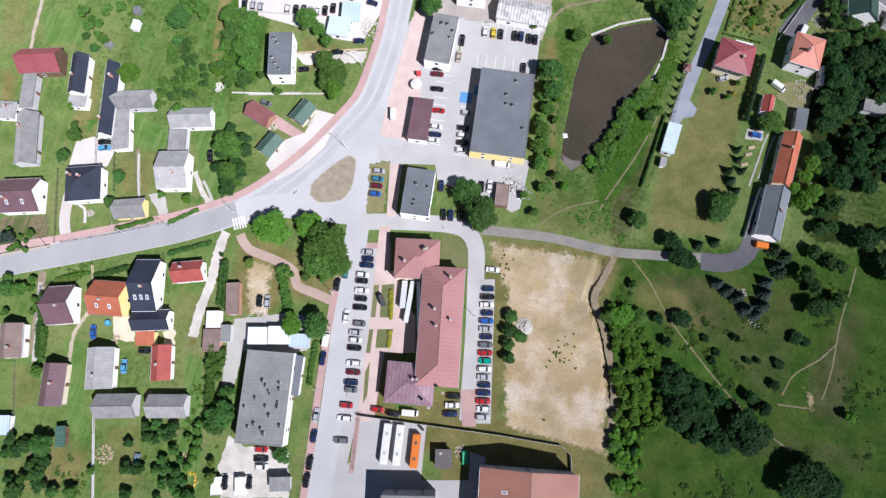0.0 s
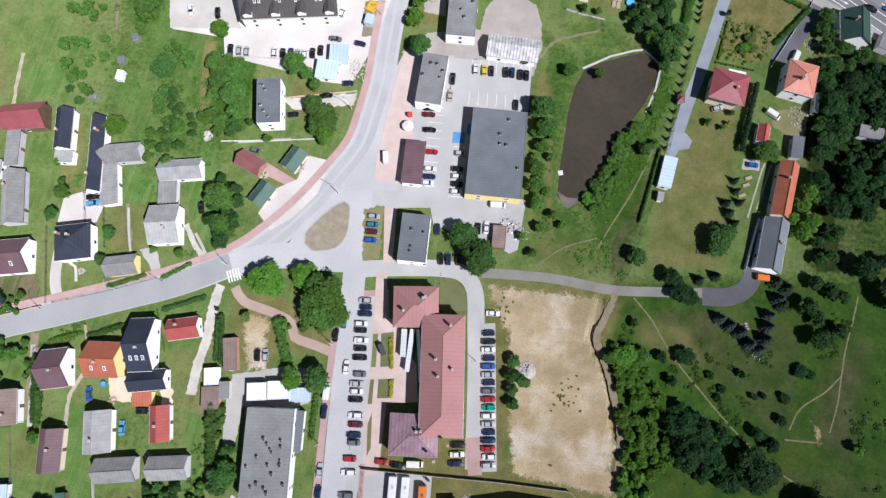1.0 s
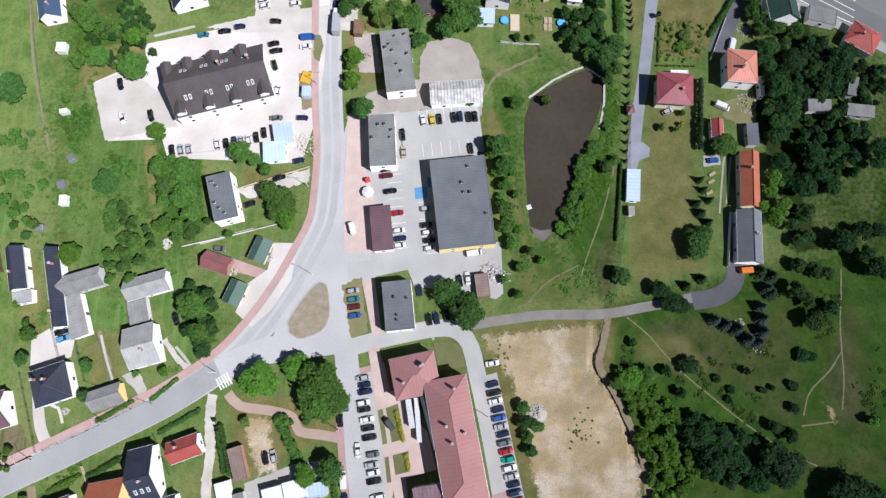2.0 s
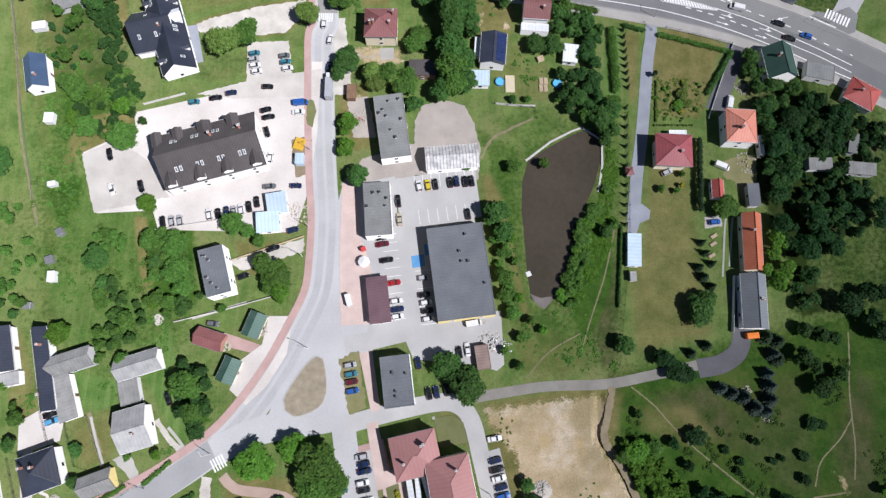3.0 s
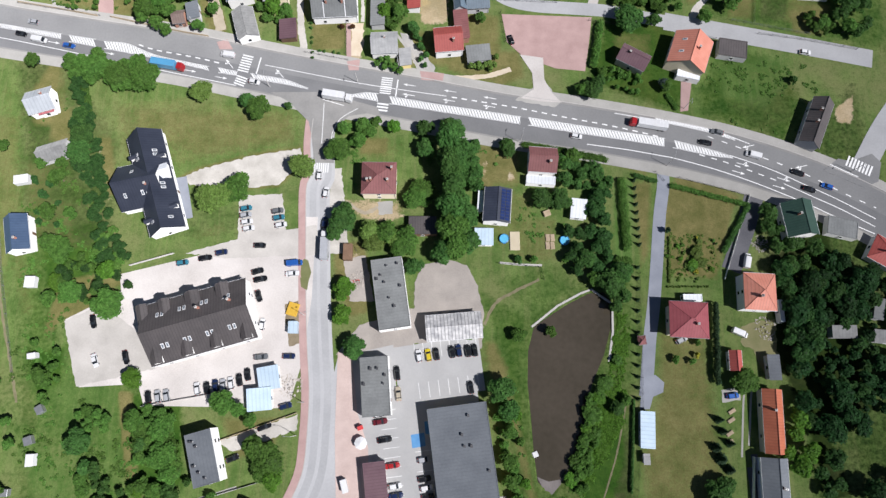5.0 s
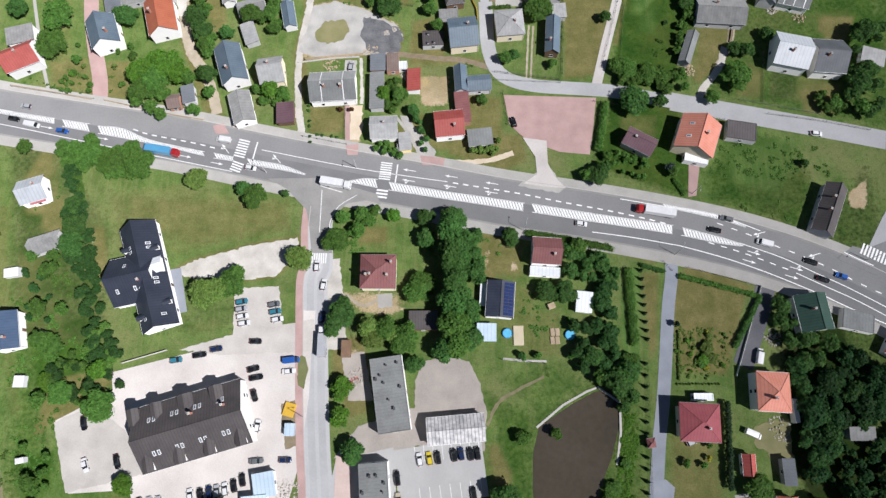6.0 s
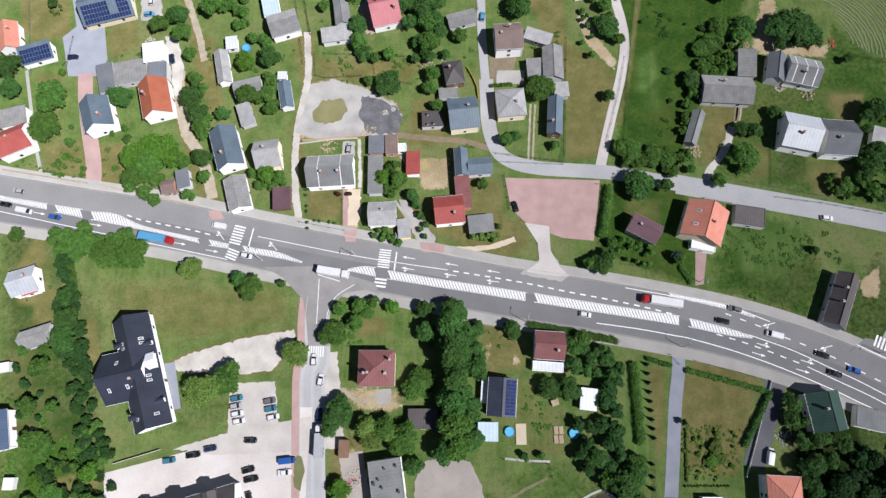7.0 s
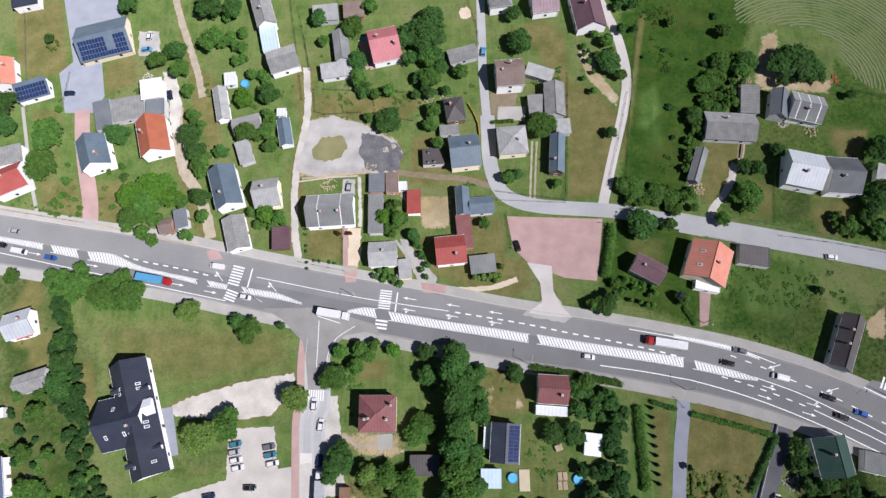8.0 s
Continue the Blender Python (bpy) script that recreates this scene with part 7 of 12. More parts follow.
strip("concrete_rim", [(20.9, 69.7), (29.7, 76.6), (37.4, 80.7), (41.0, 82.0), (47.6, 77.2), (47.2, 68.1), (45.3, 58.3)], 0.7, 0.12, "kerb_stone", "pale concrete rim of the pond", category='kerb', curved=False)
strip("lot_street", [(-50.3, 104.0), (-56.0, 104.1)], 6.0, 0.1, "paving_light", "pale block entrance to the parking lot")
outline_slab("east_yard", [(92.6, 70.9), (100.4, 72.2), (99.9, 55.6), (95.3, 53.3), (92.3, 62.2), (88.9, 63.5), (88.5, 68.9)], 0.04, 0.3, "dry_lawn", "patchy worn lawn between farm buildings", category='yard')

# houses, west and south
house(-159.0, 6.6, 14.1, 9.1, 18.3, 4, 4.0, "gable", "roof_crimson", "wall_wood", "old barn with a dull red sheet roof", name="barn", category="barn", chim=0)
house(-159.4, -4.7, 12.5, 4.9, -75.1, 3, 0.6, "lean", "roof_grey", "wall_grey", "low grey outbuilding with a lean-to roof", name='shed', category='shed', chim=0)
house(-153.1, -20.7, 18.5, 7.1, -71.2, 3.2, 2.7, "gable", "roof_grey", "wall_grey", "long grey barn with a fibre-cement roof", name='barn', category='barn')
house(-163.8, -13.1, 6.5, 6.1, 12.1, 3, 2.0, "hip", "roof_lightgrey", "wall_white", "small house with a pale grey roof")
house(-144.7, 5.4, 14.5, 5.7, -75.3, 4, 2.5, "gable", "roof_navy", "wall_white", "narrow white house with a dark navy roof")
house(-142.2, -3.6, 6.0, 4.1, 11.7, 3, 0.3, "flat", "roof_lightgrey", "wall_white", "flat pale terrace extension on a village plot", name='shed', category='shed')
house(-131.0, -0.6, 26.2, 4.8, -75.4, 4.5, 3.2, "gable", "roof_navy", "wall_white", "very long narrow house with a dark navy roof", chim=2)
house(-123.5, 1.7, 13.6, 6.4, 18.2, 4, 2.6, "gable", "roof_grey", "wall_grey", "grey barn with a weathered roof", name='barn', category='barn', chim=0)
house(-124.1, -9.3, 14.2, 6.2, -70.1, 3, 0.8, "lean", "roof_grey", "wall_white", "low shed with a pale grey roof", name='shed', category='shed')
house(-102.6, 0.8, 14.0, 6.9, 17.3, 3.5, 2.8, "gable", "roof_lightgrey", "wall_white", "pale grey barn in a garden", name='barn', category='barn', chim=0)
house(-104.9, -7.5, 6.1, 7.6, 15.6, 2.8, 0.4, "flat", "roof_grey", "wall_grey", "flat pale grey shed on a village plot", name='shed', category='shed')
house(-101.4, -18.4, 9.9, 12.8, 16.7, 5, 3.2, "gable", "roof_lightgrey", "wall_white", "white two-storey house with a pale grey roof")
house(-127.9, -30.6, 11.4, 11.5, 19.9, 5, 3.8, "hip", "roof_navy", "wall_white", "white house with a dark navy hipped roof", chim=2)
house(-146.5, -39.8, 12.9, 11.3, 18.1, 4.2, 4.6, "gable", "roof_purple", "wall_white", "white house with a steep purple-brown roof", lights=2)
house(-111.3, -34.2, 10.2, 6.5, 19.9, 3, 2.7, "gable", "roof_grey", "wall_yellow", "small grey-roofed garage with a yellow gable", name='garage', category='garage', chim=0)
house(-81.3, 8.7, 9.4, 5.7, -17.6, 2.7, 2.2, "gable", "roof_darkred", "wall_brick", "garage with a dark red sheet roof", name='garage', category='garage', chim=0)
house(-67.5, 13.2, 8.1, 5.7, -110.5, 2.7, 2.0, "gable", "roof_green", "wall_cream", "garage with a dark green sheet roof", name='garage', category='garage', chim=0)
house(-74.5, -0.9, 8.0, 5.7, -111.0, 2.7, 2.0, "gable", "roof_green", "wall_cream", "garage with a dark green sheet roof", name='garage', category='garage', chim=0)
house(-80.1, 29.9, 7.9, 15.7, 15.7, 7, 0, "flat", "roof_bitumen", "wall_white", "white two-storey house with a flat dark roof", vents=6)
house(-120.0, -69.6, 8.5, 12.0, 19.7, 4.2, 4.9, "gable", "roof_purple", "wall_white", "white house with a purple-brown tiled roof")
house(-106.3, -63.6, 10.6, 10.8, 11.2, 4.5, 4.4, "gable", "roof_orange", "wall_yellow", "yellow house with a bright orange tiled roof", lights=2)
house(-96.0, -56.6, 7.7, 16.4, 15.5, 5, 5.4, "gable", "roof_navy", "wall_white", "white house with a dark slate roof and roof windows", lights=3)
house(-91.2, -66.6, 11.6, 6.3, 17.6, 4, 2.6, "gable", "roof_navy", "wall_white", "dark-roofed annex of a house", chim=0)
house(-91.3, -72.3, 5.8, 4.6, 15.4, 3, 0.6, "lean", "roof_orange", "wall_yellow", "small lean-to with an orange roof", name='shed', category='shed')
house(-85.5, -48.9, 9.9, 6.6, 20.8, 3.6, 2.8, "gable", "roof_red", "wall_white", "white cottage with a bright red roof")
house(-69.3, -53.2, 4.2, 10.1, 18.0, 3, 0.2, "flat", "roof_brown", "wall_brick", "brown flat-roofed garage on a village plot", name='garage', category='garage', vents=0)
house(-73.0, -61.1, 4.3, 5.3, 16.6, 3, 0.2, "flat", "roof_white", "wall_white", "white flat-roofed shed on a village plot", name='shed', category='shed')
house(-71.3, -67.4, 5.4, 7.0, 15.4, 3, 0.2, "flat", "roof_brown", "wall_brick", "brown flat-roofed shed on a village plot", name='shed', category='shed')
house(-67.9, -64.2, 3.2, 5.3, 15.4, 2.6, 0.2, "flat", "roof_felt", "wall_grey", "grey flat-roofed shed on a village plot", name='shed', category='shed')
house(-57.9, -62.3, 5.8, 5.4, 15.4, 3.4, 0.2, "flat", "roof_white", "wall_white", "white flat-roofed container hall on a village plot", name='shed', category='shed')
house(-51.4, -60.3, 6.7, 5.6, 15.4, 3.4, 0.2, "flat", "roof_white", "wall_white", "white flat-roofed container hall on a village plot", name='shed', category='shed')
house(-44.8, -60.2, 6.1, 4.2, 12.1, 3, 0.2, "flat", "roof_sky", "wall_grey", "pale blue flat-roofed shed on a village plot", name='shed', category='shed')
house(-48.6, -79.2, 27.6, 14.3, -79.2, 7, 0, "flat", "roof_felt", "wall_white", "large workshop with a flat grey felt roof", name='workshop', category='building', vents=18)
house(-130.6, -84.1, 10.8, 7.0, -70.7, 4, 2.9, "gable", "roof_brown", "wall_white", "white house with a brown roof")
house(-113.4, -93.1, 13.0, 7.0, -76.1, 3.4, 2.9, "gable", "roof_purple", "wall_cream", "long cottage with a purple-brown roof")
house(-101.2, -84.6, 12.7, 8.3, -72.5, 3.6, 3.0, "gable", "roof_lightgrey", "wall_white", "grey-roofed cottage on a village plot")
house(-83.7, -78.1, 10.9, 6.1, -72.1, 3.4, 2.5, "gable", "roof_red", "wall_white", "small white house with a bright red roof")
house(-92.5, -94.0, 12.5, 7.1, 16.5, 3.4, 2.9, "gable", "roof_grey", "wall_grey", "grey barn with a fibre-cement roof", name='barn', category='barn', chim=0)
house(-77.3, -89.9, 12.0, 6.9, 15.4, 3.4, 2.8, "gable", "roof_grey", "wall_grey", "grey barn with a fibre-cement roof", name='barn', category='barn', chim=0)
house(-105.7, -107.0, 6.2, 3.2, -69.8, 2.4, 0.3, "lean", "roof_green", "wall_wood", "small green-roofed garden shed on a village plot", name='shed', category='shed')
house(-123.8, -108.5, 4.3, 5.8, 15.4, 2.6, 0.3, "lean", "roof_sky", "wall_white", "pale blue lean-to shed on a village plot", name='shed', category='shed')
house(-55.6, -108.1, 5.0, 2.8, -71.3, 2.6, 0.2, "flat", "roof_white", "wall_white", "white steel container on a village plot", name='container', category='container')
house(-48.5, -106.3, 5.3, 3.0, -71.7, 2.6, 0.2, "flat", "roof_white", "wall_white", "white steel container on a village plot", name='container', category='container')
house(-37.0, -102.3, 6.2, 4.2, 16.8, 3, 0.8, "lean", "roof_grey", "wall_grey", "grey shed with a lean-to roof", name='shed', category='shed')

# long building and depot
house(-15.9, -25.9, 14.2, 12.7, 12.9, 7, 3.5, "hip", "roof_pink", "wall_cream", "wing of the long building with a pink hipped roof", name='office_building', category='building', chim=3)
house(-3.2, -44.4, 36.7, 13.2, -78.4, 8.5, 4.3, "hip", "roof_pink", "wall_cream", "long three-storey building with a pink sheet-metal hipped roof", name='office_building', category='building', chim=8)
house(-7.5, -63.6, 14.9, 12.3, 10.5, 6, 3.2, "hip", "roof_lilac", "wall_cream", "low wing with a worn lilac sheet-metal roof", name='office_building', category='building', chim=2)
house(35.7, -90.9, 25.7, 29.0, -78.9, 9.4, 4.1, "gable", "roof_tan", "wall_grey", "large tall building with a brown-orange roof", name='school_building', category='building', chim=3, lights=3)
house(2.4, -100.0, 15.7, 12.4, 14.2, 11, 0, "flat", "roof_felt", "wall_grey", "tall grey flat-roofed block on a village plot", name='block', category='building', vents=4)
house(8.3, -82.4, 5.1, 5.6, 14.4, 3, 0.3, "lean", "roof_charcoal", "wall_wood", "dark timber bin shelter on a village plot", name='bin_shelter', category='shed')

# shops and yards
house(-62.7, 53.5, 6.7, 7.3, 10.1, 3, 0.5, "lean", "roof_sky", "wall_white", "pale blue sheet-roofed pavilion on a village plot", name='pavilion', category='shed')
house(-65.2, 47.0, 7.7, 7.0, 5.1, 3, 0.5, "lean", "roof_sky", "wall_white", "pale blue sheet-roofed pavilion on a village plot", name='pavilion', category='shed')
house(-29.0, 50.8, 18.1, 8.8, -85.7, 6, 0, "flat", "roof_felt", "wall_white", "two-storey shop with a flat grey felt roof", name='shop', category='building', vents=5)
house(-28.2, 21.0, 15.1, 6.9, -83.2, 4, 0.4, "lean", "roof_purple", "wall_white", "low shop with a brown-purple sheet roof", name='shop', category='building')
house(-2.0, 30.0, 30.4, 18.4, -82.7, 6, 0, "flat", "roof_bitumen", "wall_yellow", "large supermarket with a flat dark grey roof", name='supermarket', category='building', vents=5)
house(-21.8, -4.4, 15.6, 9.2, -82.9, 6.5, 0, "flat", "roof_bitumen", "wall_white", "white two-storey block with a flat dark roof", name='office_block', category='building', vents=4)
house(4.9, 3.0, 7.6, 4.4, -82.0, 3, 0.2, "flat", "roof_brown", "wall_wood", "small brown flat-roofed shed on a village plot", name='shed', category='shed')
house(-4.5, 69.4, 18.0, 8.3, 4.6, 4, 2.2, "gable", "roof_metal", "wall_white", "hall with a patched silvery sheet-metal roof", name='hall', category='building', chim=0)
house(-24.8, 80.0, 22.9, 10.1, -81.8, 6, 0, "flat", "roof_felt", "wall_white", "long building with a flat grey felt roof", name='office_block', category='building', vents=8)
house(-84.8, 70.8, 33.6, 19.8, 15.9, 6.0, 6.1, "gable", "roof_charcoal", "wall_white", "apartment block with a dark brown tiled roof and dormers", name='apartment_block', category='building', chim=2, lights=16, dorm=((-16, 1, 3.4, 'roof_charcoal'), (-9, 1, 3.4, 'roof_charcoal'), (0, 1, 4.5, 'roof_charcoal'), (9.5, 1, 4.0, 'roof_charcoal'), (-14, -1, 3.2, 'wall_white'), (-4.5, -1, 3.2, 'wall_white'), (4.5, -1, 3.2, 'wall_white'), (14, -1, 3.2, 'wall_white')))
house(-104.7, 118.2, 36.9, 12.0, -71.3, 3.6, 5.5, "gable", "roof_navy", "wall_white", "white hall with a steep dark navy roof", name='church_hall', category='building', chim=1, lights=10, dorm=((-2.0, 1, 5.0, 'wall_white'), (-8.0, 1, 1.5, 'wall_white'), (11.0, 1, 1.5, 'wall_white'), (-10.0, -1, 1.5, 'wall_white'), (13.5, -1, 1.5, 'wall_white')))
house(-109.3, 117.1, 15.0, 16.2, 12.4, 3.6, 6.6, "gable", "roof_navy", "wall_white", "side wing with a steep dark navy roof", name='church_hall', category='building', chim=0, lights=4)

# houses by the pond and east
house(69.8, 71.2, 12.4, 11.4, -3.1, 6.3, 3.4, "hip", "roof_crimson", "wall_cream", "house with a crimson tiled hipped roof and wide eaves", chim=1, over=1.1)
house(55.1, 37.6, 11.1, 4.4, -93.9, 3, 0.5, "lean", "roof_sky", "wall_white", "pale blue sheet-roofed garden pavilion", name='pavilion', category='shed')
house(54.4, 28.9, 3.3, 2.0, -90.3, 2.2, 0.2, "lean", "roof_lightgrey", "wall_white", "tiny grey garden shed on a village plot", name='shed', category='shed')
house(55.7, 65.1, 2.6, 2.8, 6.1, 2.4, 1.2, "hip", "roof_darkred", "wall_wood", "small garden gazebo with a red roof", name='gazebo', category='gazebo', chim=0)
house(93.6, 80.2, 10.3, 12.0, -3.6, 6, 3.5, "hip", "roof_salmon", "wall_white", "white two-storey house with an orange hipped roof", chim=2)
house(84.7, 58.6, 6.5, 4.0, -91.8, 3, 1.6, "gable", "roof_red", "wall_white", "small shed with a bright red roof", name='shed', category='shed', chim=0)
house(96.6, 56.5, 8.0, 3.7, -90.3, 3, 0.5, "lean", "roof_bitumen", "wall_grey", "dark grey lean-to shed on a village plot", name='shed', category='shed')
house(93.8, 40.1, 19.4, 6.3, -93.5, 4, 2.6, "gable", "roof_orange", "wall_cream", "long farmhouse with an orange tiled roof")
house(92.1, 20.5, 17.8, 8.1, -92.9, 4, 3.2, "gable", "roof_bitumen", "wall_white", "long grey-roofed farm building with white walls", name='barn', category='barn', chim=2)
house(110.6, 105.0, 12.0, 10.6, -84, 4.5, 4.0, "gable", "roof_pine", "wall_white", "house with a dark green gabled roof")
house(125.7, 102.5, 9.9, 6.4, -13.1, 3.0, 0.3, "flat", "roof_felt", "wall_white", "flat grey garage on a village plot", name='garage', category='garage', vents=0)
house(138.6, 93.3, 10.9, 9.1, -31.8, 3.5, 3.0, "hip", "roof_red", "wall_white", "house with a bright red hipped roof")
house(120.6, 67.6, 8.0, 4.2, 0.1, 3, 0.5, "lean", "roof_grey", "wall_grey", "grey shed among trees on a village plot", name='shed', category='shed')
house(134.6, 65.9, 9.4, 4.3, -5.3, 3, 0.5, "lean", "roof_grey", "wall_grey", "grey shed among trees on a village plot", name='shed', category='shed')
house(133.0, 75.0, 7.2, 2.9, -105.5, 3, 0.5, "lean", "roof_felt", "wall_grey", "small grey shed among trees", name='shed', category='shed')
house(-29.3, 118.8, 11.7, 11.2, -0.5, 6, 3.5, "hip", "roof_darkred", "wall_cream", "cream two-storey house with a red-brown hipped roof", chim=4)
house(-14.7, 103.3, 9.3, 6.2, 0.1, 3, 0.5, "flat", "roof_charcoal", "wall_wood", "dark flat-roofed shed between trees", name='shed', category='shed')
house(25.9, 125.7, 9.7, 9.0, -4.1, 5, 3.5, "gable", "roof_darkred", "wall_white", "white house with a brick-red tiled roof")
house(25.4, 119.3, 9.9, 3.0, -4.5, 3, 0.4, "flat", "roof_white", "wall_white", "white porch in front of a house", name='porch', category='shed')
house(10.2, 109.7, 12.0, 9.0, 85.1, 5, 1.6, "gable", "roof_navy", "wall_white", "house with a dark blue roof and solar panels", solar=1, chim=0)
house(5.7, 99.3, 6.3, 5.8, -1.2, 2.8, 0.4, "lean", "roof_sky", "wall_white", "pale blue lean-to shed on a village plot", name='shed', category='shed')
house(37.7, 109.0, 5.3, 6.9, -6.9, 2.8, 0.4, "lean", "roof_white", "wall_white", "white sheet-roofed garden shed on a village plot", name='shed', category='shed')
house(4.7, 111.7, 7.5, 1.9, -94.3, 2.6, 0.3, "lean", "roof_white", "wall_white", "narrow white lean-to on a village plot", name='shed', category='shed')
house(-148.0, 148.1, 9.2, 8.8, 17.3, 4, 2.7, "gable", "roof_pale", "wall_white", "white house with a pale blue-grey roof")
house(-146.3, 145.6, 5.4, 3.6, 17.3, 2.8, 0.8, "lean", "roof_rose", "wall_white", "rose-roofed porch in front of a white house", name="porch", category="shed")
house(-141.1, 129.8, 10.7, 6.2, 18.5, 3, 2.4, "gable", "roof_grey", "wall_grey", "grey barn with a weathered roof", name='barn', category='barn', chim=0)
house(-148.0, 100.1, 12.5, 7.8, -76.4, 4.5, 3.0, "gable", "roof_blue", "wall_white", "white house with a bright blue roof")

# houses north of the main road
house(-135.2, 255.9, 19.4, 15.6, 15.4, 3, 4.0, "gable", "roof_slate", "wall_cream", "large cream building with a grey roof full of solar panels", solar=2, chim=0)
house(-158.5, 234.6, 12.1, 6.8, 17.7, 3, 2, "lean", "roof_slate", "wall_white", "low building with solar panels on its roof", solar=1)
house(-169.5, 241.4, 11.7, 7.4, -75.6, 4, 2.7, "gable", "roof_salmon", "wall_white", "house with a salmon roof")
house(-114.3, 234.2, 8.0, 7.9, 9.3, 4, 0.5, "lean", "roof_white", "wall_white", "shed with a bright white roof", name='shed', category='shed')
house(-112.3, 226.9, 6.7, 6.5, 7.1, 4, 0.5, "flat", "roof_bitumen", "wall_grey", "dark flat-roofed annex on a village plot", name='shed', category='shed')
house(-131.5, 224.7, 11.8, 5.9, -75.1, 3, 0.3, "flat", "roof_bitumen", "wall_grey", "dark grey flat-roofed garage on a village plot", name='garage', category='garage')
house(-122.7, 227.1, 11.9, 9.3, 11.5, 3, 0.3, "flat", "roof_grey", "wall_grey", "grey flat-roofed outbuilding on a village plot", name='shed', category='shed')
house(-131.2, 208.5, 12.1, 10.5, -70.5, 5.5, 4.1, "gable", "roof_slate", "wall_white", "white house with a blue-grey roof", chim=1)
house(-111.1, 214.8, 14.3, 10.6, -74.8, 5, 4.3, "gable", "roof_orange", "wall_white", "white house with a bright orange tiled roof", chim=1)
house(-160.1, 198.8, 12.3, 9.9, 24.9, 5, 4.1, "gable", "roof_red", "wall_white", "white house with a bright red roof")
house(-162.3, 208.5, 9.9, 7.0, 13.9, 4, 0.4, "lean", "roof_grey", "wall_white", "grey-roofed annex of a house", name='shed', category='shed')
house(-103.6, 181.8, 4.7, 5.3, 8.0, 3, 1.6, "gable", "roof_brown", "wall_brick", "old brick hut under trees", name='hut', category='shed', chim=0)
house(-98.8, 184.6, 7.1, 4.8, -76.9, 3, 0.5, "lean", "roof_bitumen", "wall_grey", "dark grey shed under trees", name='shed', category='shed')
house(-83.7, 195.2, 15.2, 9.4, -72.8, 5, 3.8, "gable", "roof_slate", "wall_white", "white house with a blue-grey sheet roof")
house(-79.1, 178.9, 12.3, 7.7, -74.1, 3.5, 2.2, "gable", "roof_grey", "wall_white", "low grey-roofed house on a village plot", chim=0)
house(-69.3, 193.0, 9.1, 10.2, 8.6, 4.5, 4.0, "gable", "roof_lightgrey", "wall_cream", "small steep-roofed house with a pale grey roof")
house(-63.8, 177.2, 8.1, 6.3, -85.8, 2.8, 0.4, "lean", "roof_purple", "wall_wood", "dark brown garage on a village plot", name='garage', category='garage')
house(-88.6, 228.4, 13.5, 4.9, -77.5, 3, 1.6, "gable", "roof_lightgrey", "wall_white", "narrow pale grey shed on a village plot", name='shed', category='shed', chim=0)
house(-86.4, 238.7, 4.4, 5.3, 7.0, 2.6, 0.3, "lean", "roof_white", "wall_white", "small white-roofed shed on a village plot", name='shed', category='shed')
house(-78.6, 219.8, 10.3, 6.9, 14.4, 3.2, 1.9, "gable", "roof_grey", "wall_grey", "grey-roofed barn on a village plot", name='barn', category='barn', chim=0)
house(-78.8, 209.3, 9.1, 5.3, -70.8, 2.8, 0.5, "lean", "roof_lightgrey", "wall_grey", "pale grey shed on a village plot", name='shed', category='shed')
house(-75.8, 267.1, 14.6, 7.1, -73.3, 4.5, 2.9, "gable", "roof_grey", "wall_white", "grey-roofed house on a village plot")
house(-73.2, 255.6, 6.1, 10.3, 13.0, 3, 0.3, "flat", "roof_sky", "wall_white", "pale blue-roofed annex on a village plot", name='shed', category='shed')
house(-67.1, 245.9, 11.1, 9.6, 18.0, 4, 2.2, "gable", "roof_grey", "wall_white", "grey-roofed barn on a village plot", name='barn', category='barn', chim=0)
house(-66.7, 225.1, 3.5, 3.1, 1.2, 2.2, 0.2, "lean", "roof_white", "wall_white", "tiny white shed on a village plot", name='shed', category='shed')
house(-64.8, 216.8, 10.7, 4.7, -78.9, 3, 1.6, "gable", "roof_slate", "wall_white", "narrow grey-roofed shed on a village plot", name='shed', category='shed', chim=0)
house(-167.7, 273.4, 9.9, 6.1, 12.4, 4, 0.4, "lean", "roof_navy", "wall_white", "dark navy-roofed building on a village plot", name='shed', category='shed')
house(-52.3, 266.2, 9.6, 7.0, 5.2, 3.2, 0.4, "lean", "roof_lightgrey", "wall_grey", "pale grey-roofed shed on a village plot", name='shed', category='shed')
house(-41.6, 267.5, 8.1, 6.9, 3.6, 3, 0.4, "lean", "roof_brown", "wall_brick", "brown-roofed shed on a village plot", name='shed', category='shed')
house(-45.8, 252.0, 12.6, 5.6, -81.7, 3.2, 1.6, "gable", "roof_felt", "wall_grey", "grey-roofed barn on a village plot", name='barn', category='barn', chim=0)
house(-47.2, 241.8, 11.6, 6.2, 8.6, 3, 0.4, "lean", "roof_lightgrey", "wall_white", "long white shed with a pale roof", name='shed', category='shed')
house(-29.6, 251.6, 11.0, 14.0, 13.0, 4.0, 4.4, "gable", "roof_rose", "wall_white", "house with a rose-red tiled roof", chim=2)
house(-0.6, 247.9, 11.1, 5.8, 15.6, 3, 1.4, "gable", "roof_grey", "wall_grey", "grey-roofed barn on a village plot", name='barn', category='barn', chim=0)
house(16.2, 238.0, 10.3, 10.7, 3.8, 6, 3.6, "gable", "roof_brown", "wall_white", "white two-storey house with a grey-brown roof", chim=2)
house(27.6, 239.8, 10.2, 4.9, -20.2, 3, 0.5, "lean", "roof_lightgrey", "wall_grey", "pale grey-roofed shed on a village plot", name='shed', category='shed')
